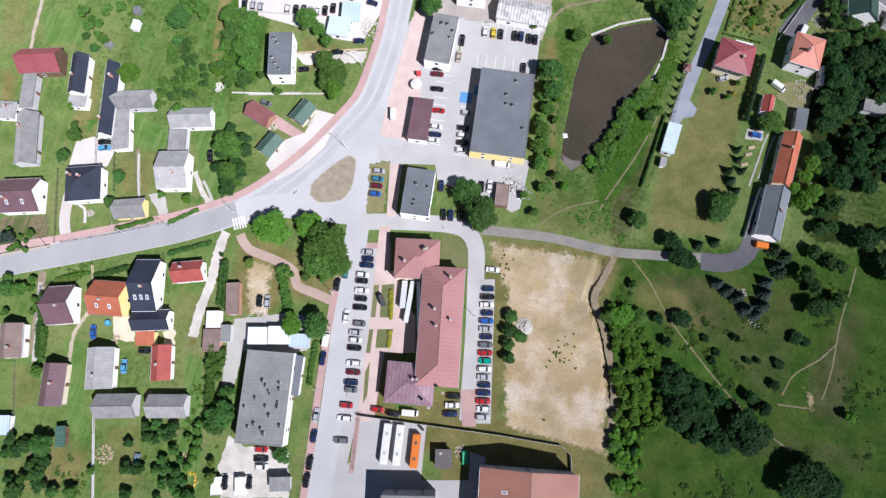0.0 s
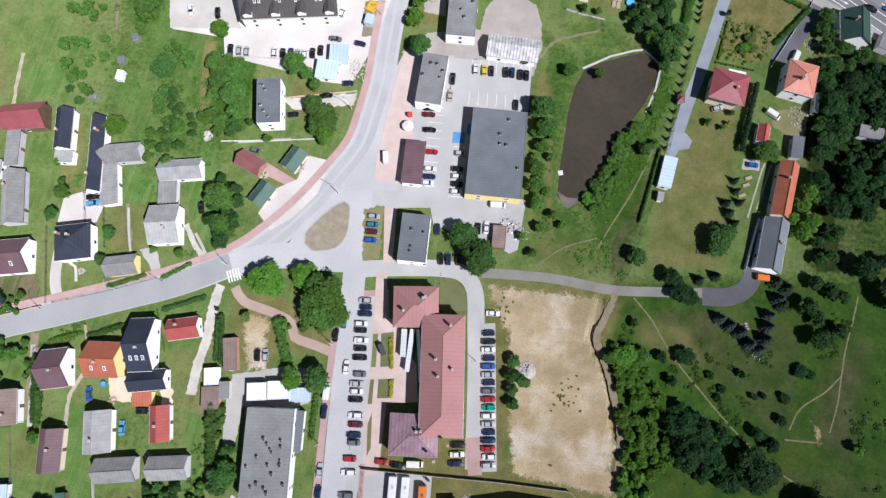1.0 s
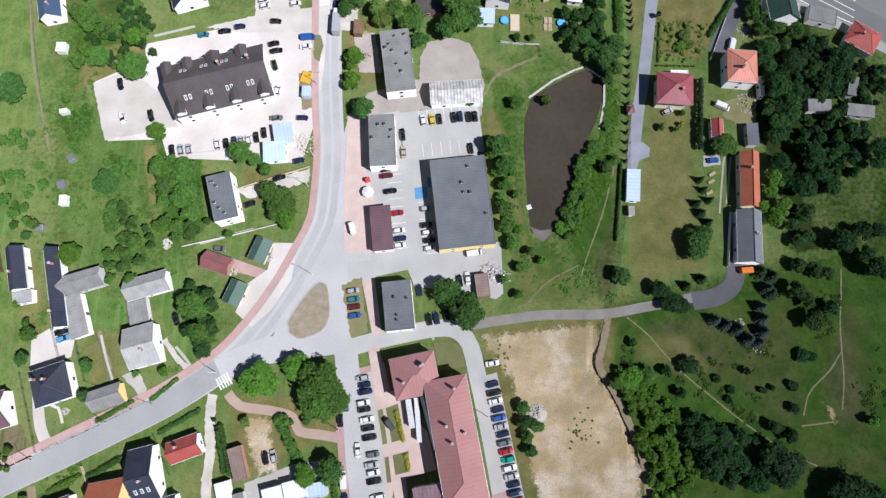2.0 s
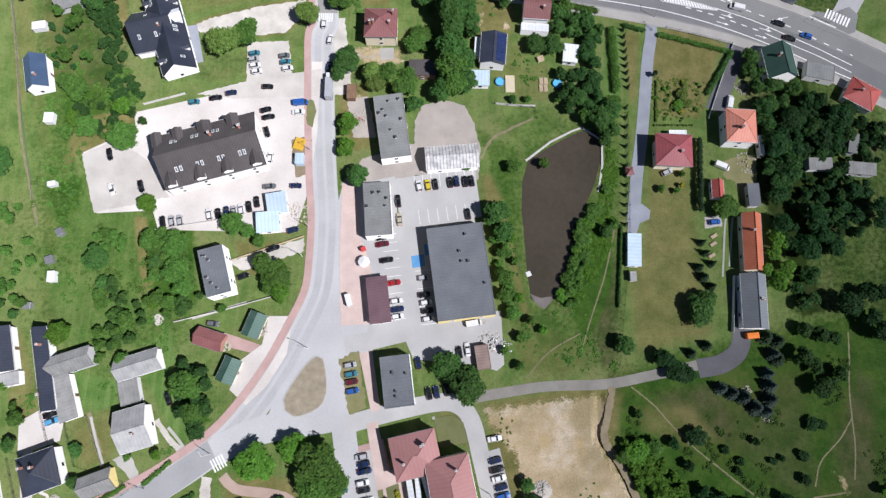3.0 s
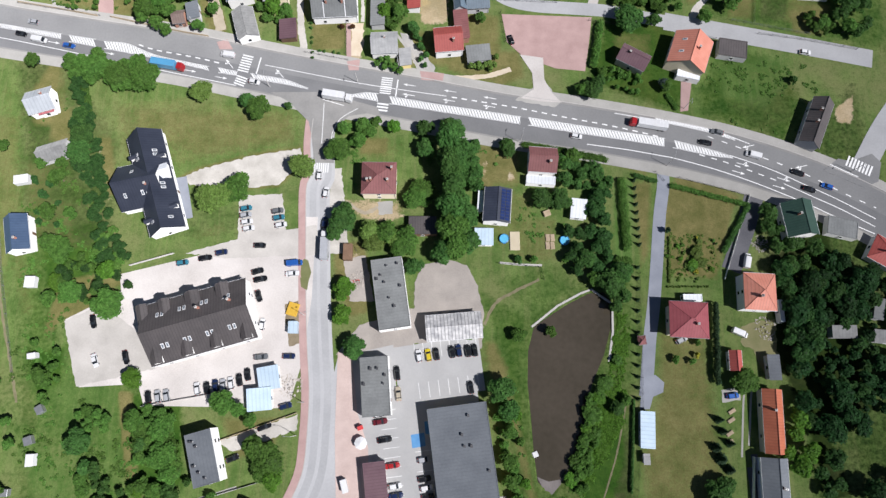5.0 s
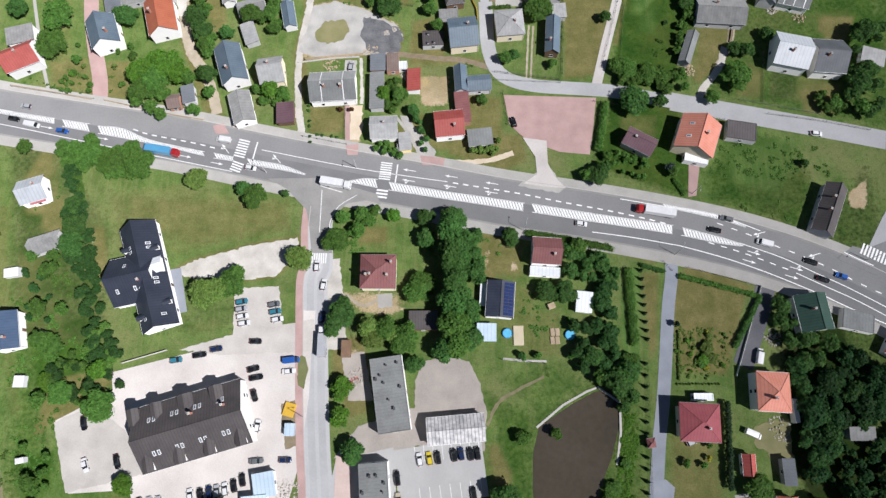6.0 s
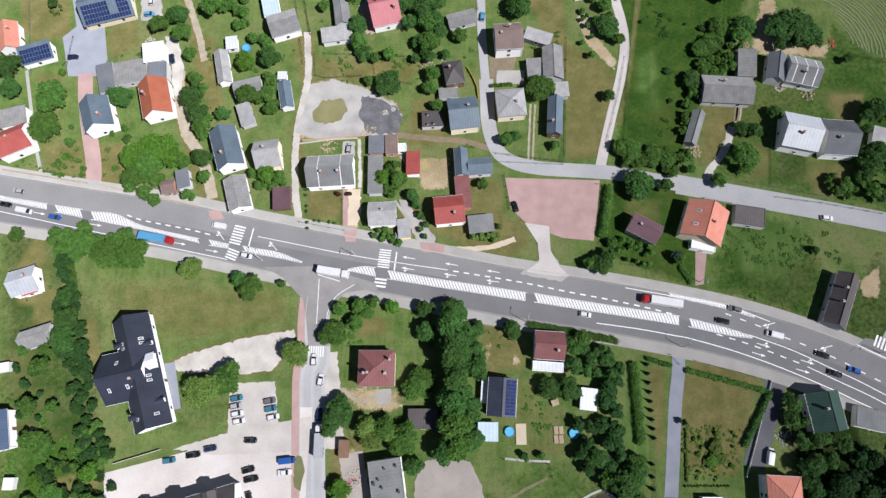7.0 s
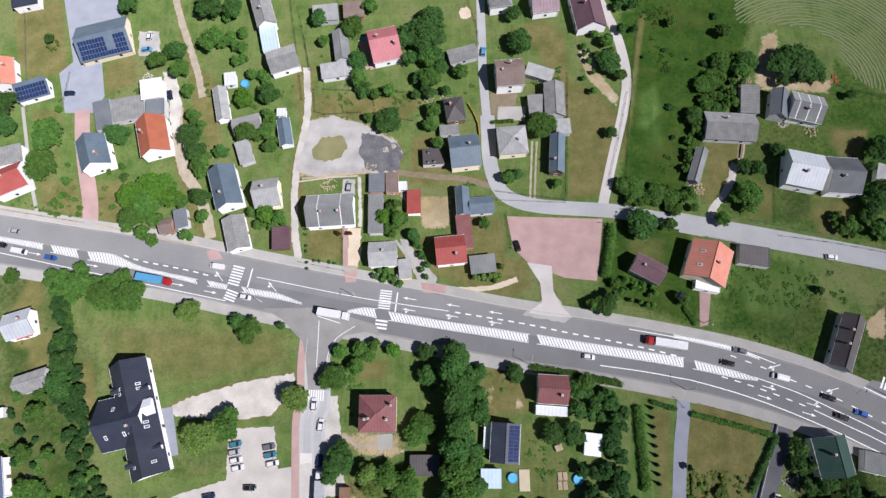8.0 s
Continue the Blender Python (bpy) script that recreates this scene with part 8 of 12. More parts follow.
house(32.3, 228.2, 13.3, 7.3, -90.6, 4, 2.2, "gable", "roof_grey", "wall_grey", "large grey barn on a village plot", name='barn', category='barn', chim=0)
house(25.6, 226.9, 5.6, 7.2, 4.0, 3, 0.4, "lean", "roof_grey", "wall_grey", "low grey-roofed shed on a village plot", name='shed', category='shed')
house(13.8, 270.3, 8.8, 7.5, 7.4, 5, 2.5, "hip", "roof_grey", "wall_white", "white house with a grey roof")
house(30.7, 269.1, 10.4, 8.7, 8.0, 4.0, 3.2, "gable", "roof_lilac", "wall_white", "house with a lilac-brown sheet roof")
house(46.9, 265.6, 16.3, 11.4, -81.4, 4.0, 4.0, "gable", "roof_purple", "wall_white", "house with a steep purple-brown roof")
house(-3.9, 224.7, 7.1, 9.1, 9.3, 4, 2.4, "hip", "roof_charcoal", "wall_wood", "dark cottage with a brown-black roof")
house(-5.8, 217.3, 7.1, 3.9, 3.8, 2.6, 0.3, "flat", "roof_grey", "wall_grey", "grey flat-roofed shed on a village plot", name='shed', category='shed')
house(-0.6, 207.8, 10.7, 11.9, 6.2, 5, 3.2, "gable", "roof_slate", "wall_cream", "house with a blue-grey sheet roof", chim=1)
house(-11.6, 206.9, 7.6, 6.1, 2.6, 2.8, 0.4, "flat", "roof_charcoal", "wall_grey", "unfinished shed with a patched dark roof", name='shed', category='shed', vents=3)
house(16.4, 212.0, 10.5, 10.6, 4.7, 4.5, 2.7, "hip", "roof_lightgrey", "wall_cream", "house with a pale grey hipped roof")
house(32.0, 207.0, 14.6, 5.2, -94.5, 4, 2.1, "gable", "roof_slate", "wall_wood", "dark wooden house with a grey roof")
house(35.0, 217.8, 5.3, 5.8, 4.1, 3, 0.4, "lean", "roof_lightgrey", "wall_grey", "pale grey-roofed shed on a village plot", name='shed', category='shed')
house(-47.0, 186.5, 16.5, 11.4, 3.3, 4.5, 4.1, "gable", "roof_felt", "wall_white", "long grey-roofed house with white gable trims", chim=2, seams=2)
house(-31.5, 185.5, 14.4, 5.3, -89.4, 3.2, 0.6, "lean", "roof_felt", "wall_grey", "long shed with a worn grey felt roof", name='shed', category='shed')
house(-31.5, 197.2, 7.0, 5.6, -89.4, 2.4, 0.3, "lean", "roof_bitumen", "wall_brick", "low dark lean-to at the end of a shed", name='shed', category='shed')
house(-26.1, 197.1, 4.4, 7.2, 2.1, 3, 0.4, "flat", "roof_brown", "wall_brick", "brown flat-roofed shed on a village plot", name='shed', category='shed')
house(-22.4, 196.0, 2.9, 3.1, 1.5, 2.6, 0.2, "flat", "roof_white", "wall_white", "small white-roofed shed on a village plot", name='shed', category='shed')
house(-18.4, 189.7, 8.8, 4.9, -89.8, 3, 0.8, "lean", "roof_red", "wall_white", "shed with a bright red striped roof", name='shed', category='shed')
house(-1.6, 189.5, 10.3, 4.6, -87.1, 4, 1.9, "gable", "roof_slate", "wall_grey", "house wing with a dark blue-grey roof", chim=0)
house(4.9, 188.1, 8.6, 6.1, 4.2, 3.5, 1.9, "gable", "roof_slate", "wall_grey", "house wing with a dark blue-grey roof", chim=0)
house(-1.1, 178.8, 12.2, 5.2, -85.1, 3.2, 0.6, "lean", "roof_darkred", "wall_brick", "long shed with a dark red sheet roof", name='shed', category='shed')
house(-5.9, 171.9, 10.3, 9.8, 5.4, 4.5, 3.2, "gable", "roof_red", "wall_white", "white house with a red sheet roof")
house(-28.7, 170.8, 9.7, 8.4, 2.3, 4, 2.8, "gable", "roof_lightgrey", "wall_white", "small house with a pale grey roof")
house(-21.3, 165.9, 7.0, 4.4, -84.8, 2.8, 0.3, "lean", "roof_lightgrey", "wall_yellow", "small shed with a cream roof", name='shed', category='shed')
house(4.9, 167.3, 8.7, 6.3, 5.9, 3, 0.4, "lean", "roof_felt", "wall_grey", "dark grey shed on a village plot", name='shed', category='shed')
house(94.3, 216.9, 18.2, 10.6, -4.2, 3.5, 2.7, "gable", "roof_grey", "wall_grey", "old grey farm building on a village plot", name='barn', category='barn', chim=1)
house(102.7, 227.4, 11.5, 6.3, -98.5, 3.5, 1, "lean", "roof_grey", "wall_grey", "grey farm shed on a village plot", name='shed', category='shed')
house(112.9, 225.5, 10.9, 6.2, -103.5, 4, 2.4, "gable", "roof_bitumen", "wall_grey", "dark weathered barn on a village plot", name='barn', category='barn', chim=0)
house(122.3, 223.7, 11.6, 10.8, -14.7, 4, 3.2, "gable", "roof_felt", "wall_white", "grey-roofed house with pale roof bands", seams=3)
house(117.0, 199.2, 12.5, 13.0, -12.8, 5.5, 3.8, "gable", "roof_pale", "wall_white", "white house with a pale blue-white sheet roof")
house(130.0, 197.1, 11.4, 13.3, -4.3, 5, 4.1, "gable", "roof_anthracite", "wall_white", "house with a dark grey roof", chim=1)
house(81.3, 202.3, 13.5, 4.2, -110.7, 3, 1.6, "gable", "roof_felt", "wall_grey", "narrow grey barn on a village plot", name='barn', category='barn', chim=0)
house(147.3, 198.0, 8.4, 6.6, -16.7, 3, 0.4, "lean", "roof_lightgrey", "wall_white", "pale grey-roofed shed on a village plot", name='shed', category='shed')
house(60.1, 164.9, 10.9, 7.0, -29.4, 4, 2.7, "gable", "roof_purple", "wall_cream", "cottage with a dark purple-brown roof")
house(79.7, 166.3, 13.1, 13.7, -110.6, 5.5, 4.6, "gable", "roof_salmon", "wall_cream", "house with a bright orange tiled roof", lights=2)
house(96.5, 169.4, 10.1, 6.9, -9.6, 3, 0.3, "flat", "roof_charcoal", "wall_grey", "dark flat-roofed garage on a village plot", name='garage', category='garage')
house(121.6, 139.9, 18.5, 7.3, -114.9, 4, 3.0, "gable", "roof_charcoal", "wall_grey", "long barn with a dark roof", name='barn', category='barn', chim=2)

# main road junctions
outline_slab("junction_mouth", [(-69.2, 153.4), (-62.3, 149.6), (-58.7, 145.7), (-55.1, 142.0), (-53.7, 135.7), (-52.5, 126.6), (-45.5, 126.5), (-47.3, 133.8), (-45.3, 140.0), (-41.1, 144.1), (-34.2, 145.3), (-29.5, 143.6), (-31.1, 147.6), (-51.1, 153.5)], 0.172, 0.3, "asphalt_dust", "grey asphalt mouth of the village road", category='road')
strip("side_road_east", [(177.7, 175.4), (159.2, 153.9), (147.6, 139.6), (137.7, 124.4)], 8.0, 0.086, "asphalt_lane", "grey asphalt side road joining the main road")

# road markings
strip("lane_line", [(-71.9, 164.2), (-39.9, 157.4), (-20.8, 154.1), (-6.6, 151.9)], 0.25, 0.105, "paint_white", "white solid lane line painted on dark asphalt", thick=0.02, category="road marking")
dashes("lane_line", [(-4.7, 151.5), (17.8, 147.5), (33.5, 144.1), (48.8, 141.0), (60.4, 138.3), (68.2, 136.2)], 0.0, 0.45, 0.105, 1.9, 1.7, "white dashed lane line painted on dark asphalt")
dashes("lane_line", [(-118.3, 172.4), (-112.2, 170.3), (-96.3, 167.0), (-88.3, 164.9)], 0.0, 0.45, 0.105, 1.9, 1.7, "white dashed lane line painted on dark asphalt")
dashes("lane_line", [(85.2, 136.4), (96.1, 132.0), (103.4, 128.5), (110.6, 125.5), (120.6, 120.7), (129.7, 115.4), (140.0, 110.1)], 0.0, 0.35, 0.105, 2, 3, "white dashed lane line painted on dark asphalt")
strip("lane_line", [(92.1, 129.3), (105.0, 124.4), (116.6, 118.6), (126.6, 113.5), (139.2, 106.2)], 0.28, 0.105, "paint_white", "white solid lane line painted on dark asphalt", thick=0.02, category="road marking")
dashes("lane_line", [(81.5, 129.6), (89.0, 127.2), (96.1, 124.6), (103.1, 121.7), (107.5, 119.9)], 0.0, 0.35, 0.105, 2, 2.2, "white dashed lane line painted on dark asphalt")
strip("lane_line", [(109.5, 118.9), (119.4, 113.9), (127.8, 109.7), (138.6, 103.4)], 0.28, 0.105, "paint_white", "white solid lane line painted on dark asphalt", thick=0.02, category="road marking")
strip("lane_line", [(42.5, 133.5), (56.6, 131.4), (68.5, 129.1), (71.3, 128.6), (85.9, 124.3), (100.3, 118.9), (116.3, 111.7), (124.1, 107.7), (138.0, 100.9)], 0.3, 0.105, "paint_white", "white solid lane line painted on dark asphalt", thick=0.02, category="road marking")
strip("lane_line", [(52.9, 145.3), (68.8, 142.3), (86.9, 138.6), (99.5, 133.6)], 0.3, 0.105, "paint_white", "white solid lane line painted on dark asphalt", thick=0.02, category="road marking")
strip("lane_line", [(-173.7, 176.2), (-161.5, 173.7), (-140.6, 169.0), (-123.1, 165.1), (-112.6, 162.8), (-90.0, 157.9), (-81.8, 156.1)], 0.28, 0.105, "paint_white", "white solid lane line painted on dark asphalt", thick=0.02, category="road marking")
strip("lane_line", [(-183.0, 182.7), (-162.6, 179.6)], 0.2, 0.105, "paint_white", "white solid lane line painted on dark asphalt", thick=0.02, category="road marking")
strip("lane_line", [(-50.0, 149.1), (-50.1, 139.3), (-50.2, 133.8)], 0.22, 0.19, "paint_white", "white solid lane line painted on grey asphalt", thick=0.02, category="road marking")
strip("lane_line", [(-38.0, 147.1), (-44.1, 143.0), (-46.7, 137.4), (-47.1, 133.8)], 0.22, 0.19, "paint_white", "white solid lane line painted on grey asphalt", thick=0.02, category="road marking")
dashes("lane_line", [(19.9, 151.6), (25.5, 150.6), (33.9, 149.0)], 0.0, 0.5, 0.105, 1.0, 1.0, "white dashed lane line painted on dark asphalt")
strip("stop_line", [(-23.9, 158.4), (-24.7, 151.7)], 0.45, 0.105, "paint_white", "white stop line painted on dark asphalt", thick=0.02, category="road marking", curved=False)
strip("stop_line", [(-73.6, 167.2), (-74.9, 160.5)], 0.45, 0.105, "paint_white", "white stop line painted on dark asphalt", thick=0.02, category="road marking", curved=False)
hatching([(-174.9, 182.0), (-162.6, 179.6), (-146.9, 176.8)], [(-174.6, 180.3), (-162.3, 178.0), (-146.8, 174.7)], 0.104)
hatching([(-144.3, 176.3), (-134.2, 174.6)], [(-143.9, 173.7), (-133.8, 171.6)], 0.104)
hatching([(-131.2, 173.8), (-122.2, 172.7), (-111.3, 168.1), (-92.1, 163.6)], [(-130.8, 170.9), (-117.7, 168.2), (-103.8, 165.1), (-91.9, 162.0)], 0.104)
hatching([(-88.9, 163.2), (-81.5, 161.5)], [(-88.7, 161.2), (-81.7, 160.0)], 0.104)
hatching([(-77.0, 160.9), (-72.1, 159.9), (-64.2, 158.4), (-56.0, 155.0)], [(-76.9, 159.1), (-70.4, 157.7), (-64.1, 156.5), (-56.1, 154.7)], 0.104)
hatching([(-40.7, 152.4), (-35.4, 153.3), (-30.8, 152.9)], [(-40.7, 152.0), (-35.3, 150.8), (-30.8, 149.8)], 0.104)
hatching([(-27.0, 151.9), (-9.4, 148.7), (5.6, 146.3), (19.9, 143.9)], [(-27.0, 149.0), (-9.5, 146.0), (5.5, 143.5), (19.4, 141.1)], 0.104)
hatching([(22.3, 143.7), (40.8, 140.5), (60.9, 137.2), (70.1, 135.7)], [(22.2, 140.7), (40.5, 137.6), (60.6, 134.3), (69.6, 132.7)], 0.104)
hatching([(73.2, 134.9), (86.1, 131.3), (93.3, 128.7)], [(72.5, 132.2), (85.8, 129.2), (93.0, 128.2)], 0.104)
hatching([(67.1, 143.6), (85.2, 139.6), (94.8, 135.4)], [(67.0, 142.5), (85.0, 138.1), (94.7, 134.9)], 0.104)
bars("zebra_crossing", -28.1, 156.0, -97.1, 8, 0.85, 0.47, 4, 0.106, "white zebra crossing bars painted across the road")
bars("zebra_crossing", -29.3, 147.6, -97.9, 3, 1.21, 0.66, 4, 0.106, "white zebra crossing bars painted across the road")
bars("zebra_crossing", -79.0, 164.8, -104.3, 7, 1.02, 0.56, 4, 0.106, "white zebra crossing bars painted across the road")
bars("zebra_crossing", -80.3, 157.9, -111.0, 4, 0.98, 0.54, 4, 0.106, "white zebra crossing bars painted across the road")
bars("zebra_crossing", -49.9, 124.8, -0.5, 7, 0.76, 0.42, 3.6, 0.106, "white zebra crossing bars painted across the road")
bars("zebra_crossing", -76.4, -28.8, 30.3, 5, 0.91, 0.50, 4, 0.106, "white zebra crossing bars painted across the road")
outline_slab("side_road_mouth", [(129.7, 128.1), (134.0, 127.0), (141.8, 129.9), (144.5, 126.6), (142.4, 119.6), (137.1, 117.4), (123.9, 123.7)], 0.166, 0.3, "asphalt_mid", "grey asphalt mouth of a side road", category='road')
bars("zebra_crossing", 136.6, 125.3, -27.9, 8, 1.17, 0.64, 4, 0.19, "white zebra crossing bars painted across the road")
strip("stop_line", [(126.6, 125.9), (131.1, 123.5), (135.6, 121.3)], 0.35, 0.19, "paint_white", "white edge line painted on grey asphalt", thick=0.02, category="road marking", curved=False)
arrow(-19.8, 156.2, 170, 0.107, 0)
arrow(-5.2, 153.8, 170, 0.107, 0)
arrow(8.9, 151.2, 170, 0.107, 0)
arrow(-20.0, 152.4, 170, 0.107, 1)
arrow(-5.7, 150.2, 170, 0.107, 1)
arrow(8.6, 147.9, 170, 0.107, 1)
arrow(-128.9, 168.9, -11, 0.107, 0)
arrow(-149.3, 173.3, -11, 0.107, 0)
arrow(-98.8, 161.9, -11, 0.107, 0)
arrow(-87.4, 159.2, -11, 0.107, 0)
arrow(96.3, 125.9, -18, 0.107, 1)
arrow(109.7, 120.4, -18, 0.107, 1)
arrow(94.4, 123.0, -18, 0.107, 0)
arrow(107.8, 117.6, -18, 0.107, 0)
arrow(-84.8, 164.7, 128, 0.107, 1)
arrow(-66.4, 160.8, 131, 0.107, 1)
arrow(99.0, 132.7, -166, 0.107, 1)
arrow(116.5, 125.1, -166, 0.107, 1)
outline_slab("blue_bay", [(-18.1, 36.1), (-13.8, 36.8), (-13.4, 32.8), (-17.6, 32.1)], 0.115, 0.3, "paint_blue", "blue painted bay for disabled drivers", category='road marking')
outline_slab("blue_bay", [(-13.9, 40.1), (-12.1, 40.4), (-11.7, 36.4), (-13.5, 36.3)], 0.115, 0.3, "paint_blue", "blue painted bay for disabled drivers", category='road marking')
bars("bay_lines", -6.1, 50.8, 7.8, 7, 3.16, 0.16, 5, 0.118, "thin white parking bay lines painted on paving")
bars("bay_lines", -23.7, 29.4, -82.8, 11, 2.86, 0.16, 5, 0.118, "thin white parking bay lines painted on paving")
bars("bay_lines", -13.1, 22.5, -83.2, 7, 2.95, 0.16, 5, 0.118, "thin white parking bay lines painted on paving")
bars("bay_lines", -7.2, 63.0, 6.8, 8, 2.86, 0.16, 5, 0.118, "thin white parking bay lines painted on paving")

# parked vehicles
car(-32.7, -27.0, -168, "silver")
car(-32.0, -29.1, -168, "navy")
car(-31.6, -31.2, 12, "navy", "sedan")
car(-32.1, -34.6, 12, "white")
car(-31.7, -36.6, 12, "black")
car(-30.7, -39.6, 12, "white", "sedan")
car(-30.3, -42.2, 12, "black")
car(-29.7, -45.0, 12, "black", "sedan")
car(-28.4, -50.0, 12, "grey")
car(-28.6, -53.0, 12, "silver", "sedan")
car(-28.1, -55.3, 12, "white")
car(-27.7, -57.8, 12, "black", "sedan")
car(-26.6, -62.4, -168, "white", "estate")
car(-25.8, -65.1, 12, "maroon", "sedan")
car(-25.6, -68.3, -168, "navy", "estate")
car(-24.9, -70.4, 12, "grey")
car(-24.9, -75.3, 12, "red")
car(-24.4, -79.2, -168, "white", "estate")
car(-23.5, -85.8, -168, "grey", "estate")
car(-37.6, -35.4, 97, "teal")
car(-33.2, -48.9, 97, "white", "sedan")
car(-39.1, -39.8, 97, "black", "sedan")
car(-37.2, -57.4, 97, "white", "van")
car(-36.4, -63.5, 97, "navy", "sedan")
car(-33.1, -80.7, 97, "silver", "sedan")
car(-31.9, -86.8, 97, "navy")
car(-30.7, -94.5, 97, "black", "sedan")
car(-30.1, -99.6, 97, "black", "sedan")
car(8.3, -28.2, -165, "navy")
car(8.9, -30.8, 15, "black", "estate")
car(9.4, -33.3, 15, "white", "sedan")
car(10.0, -35.9, -165, "navy")
car(10.5, -38.4, 15, "blue", "estate")
car(11.1, -40.9, 15, "silver", "sedan")
car(11.6, -43.3, -165, "navy")
car(12.2, -45.8, 15, "grey", "estate")
car(12.7, -48.3, 15, "red", "sedan")
car(13.2, -50.7, -165, "green")
car(13.7, -53.2, 15, "white", "estate")
car(14.3, -55.6, 15, "silver", "sedan")
car(14.8, -58.0, -165, "navy")
car(15.3, -60.4, 15, "navy", "estate")
car(15.8, -62.8, 15, "red", "sedan")
car(16.4, -65.1, -165, "white")
car(16.9, -67.5, 15, "silver", "estate")
car(8.3, -21.7, 10, "white", "sedan")
car(6.5, -63.8, 15, "black", "sedan")
car(6.8, -66.6, 15, "white", "sedan")
car(7.0, -69.3, 15, "navy", "sedan")
car(-15.3, -74.0, 6, "red")
car(-10.2, -73.9, 4, "black", "sedan")
car(-5.2, -72.3, 11, "white", "van")
car(-37.0, 0.7, 11, "silver")
car(-36.6, -2.1, 11, "teal")
car(-36.3, -4.5, 11, "maroon")
car(-36.0, -7.3, 11, "blue")
car(-15.7, 60.4, 100, "white")
car(-12.7, 60.7, 100, "yellow")
car(-10.1, 61.0, 100, "black")
car(-5.1, 61.7, 100, "black")
car(-2.9, 62.1, 99, "navy")
car(0.0, 62.0, 99, "black")
car(2.2, 62.2, 99, "black")
car(-22.6, 55.0, 98, "black", "estate")
car(-22.1, 48.6, 96, "beige", "sedan")
car(0.8, 50.5, 99, "black")
car(-28.0, 42.4, 10, "black")
car(-27.6, 40.1, 10, "maroon", "sedan")
car(-26.1, 34.7, 10, "black", "sedan")
car(-23.6, 27.1, 10, "red", "sedan")
car(-22.7, 21.1, 10, "white")
car(-22.4, 18.4, 10, "navy", "sedan")
car(-22.3, 16.1, 10, "white")
car(-13.9, 28.8, 10, "silver")
car(-13.7, 23.2, 10, "black")
car(-13.1, 20.6, 10, "white")
car(-12.6, 18.0, 10, "black")
car(-12.3, 15.3, 10, "white")
car(2.3, 13.9, 10, "white", "van")
car(0.2, 5.5, 97, "white", "sedan")
car(-15.5, 1.3, 101, "navy")
car(-2.4, 4.6, 100, "black")
car(-12.1, -8.1, 103, "black")
car(-9.7, -7.7, 103, "navy")
car(-6.5, -7.0, 103, "black")
car(-129.3, -14.2, 21, "black", "sedan")
car(-128.5, -16.3, 21, "sky", "sedan")
car(-109.0, -75.0, 110, "blue", "sedan")
car(-95.7, -82.5, 106, "sky", "sedan")
car(-91.2, -76.2, 15, "black")
car(-61.5, -51.6, 104, "black")
car(-59.0, -51.1, 104, "silver")
car(-46.1, -94.7, 15, "red")
car(-45.3, -97.4, 15, "black", "sedan")
car(-44.4, -99.6, 15, "white")
car(-53.8, -106.7, 107, "black", "sedan")
car(-46.7, -104.8, 107, "black")
car(-63.7, 38.7, 21, "black", "sedan")
car(-57.5, 44.9, 16, "navy")
car(-72.9, 29.3, 21, "black")
car(-93.4, -9.4, 110, "black", "sedan")
car(-81.4, 13.8, -5, "grey")
car(69.0, 65.4, 26, "silver")
car(-100.9, 47.8, 103, "black")
car(-97.9, 48.0, 103, "silver")
car(-95.2, 48.2, 103, "silver")
car(-85.7, 50.3, 102, "white")
car(-82.7, 50.5, 102, "black")
car(-80.0, 51.2, 102, "navy")
car(-77.6, 51.4, 102, "silver")
car(-75.2, 52.0, 102, "white")
car(-72.6, 53.0, 102, "black")
car(-70.1, 54.7, 101, "black")
car(-66.2, 60.2, 5, "grey", "sedan")
car(-57.3, 60.4, 0, "navy")
car(-69.2, 88.2, 16, "black")
car(-68.1, 85.5, 11, "black", "sedan")
car(-68.3, 79.9, -73, "black")
car(-66.6, 70.6, 84, "white")
car(-57.7, 87.4, 5, "white", "sedan")
car(-94.3, 91.1, 9, "teal")
car(-86.9, 92.7, 9, "black", "sedan")
car(-81.7, 94.6, 11, "navy")
car(-121.3, 71.6, -76, "black", "sedan")
car(-109.4, 60.1, -73, "black", "sedan")
car(-119.1, 59.1, -69, "white", "sedan")
car(-57.1, 90.9, 6, "blue", "van")
car(-74.6, 110.0, 11, "teal")
car(-74.6, 107.6, 11, "silver")
car(-74.0, 105.2, 11, "white")
car(-73.3, 102.9, 11, "white")
car(-63.9, 109.1, 11, "grey")
car(-63.4, 106.7, 11, "teal")
car(-62.5, 104.1, 11, "white")
car(-69.1, 97.0, -0, "black")
car(-119.8, 253.0, 3, "sky")
car(-146.4, 234.7, 5, "navy")
car(-109.0, 233.5, -77, "navy")
car(7.3, 250.4, 84, "sky")
car(17.0, 174.2, 107, "black")
car(123.7, 169.1, -7, "white")
car(-41.5, 196.7, 82, "silver")
car(-47.9, 115.6, 82, "white")
car(-47.8, 104.9, 82, "navy")
car(-50.4, 122.0, 88, "white")
car(93.3, 91.5, 75, "white", "van")
car(88.1, 67.6, -24, "white", "van")
car(92.2, 9.8, 5, "orange", "van")
car(-157.6, 181.4, 169, "silver", "hatch", "driving")
car(-143.2, 171.7, -11, "blue", "sedan", "driving")
car(-154.1, 174.0, -11, "white", "van", "driving")
car(-85.5, 167.9, 170, "white", "van", "driving")
car(-75.2, 157.2, -11, "white", "hatch", "driving")
car(38.8, 136.3, -9, "white", "hatch", "driving")
car(88.3, 137.9, 167, "grey", "sedan", "driving")
car(83.7, 133.9, 167, "black", "sedan", "driving")
car(99.9, 129.2, 164, "white", "van", "driving")
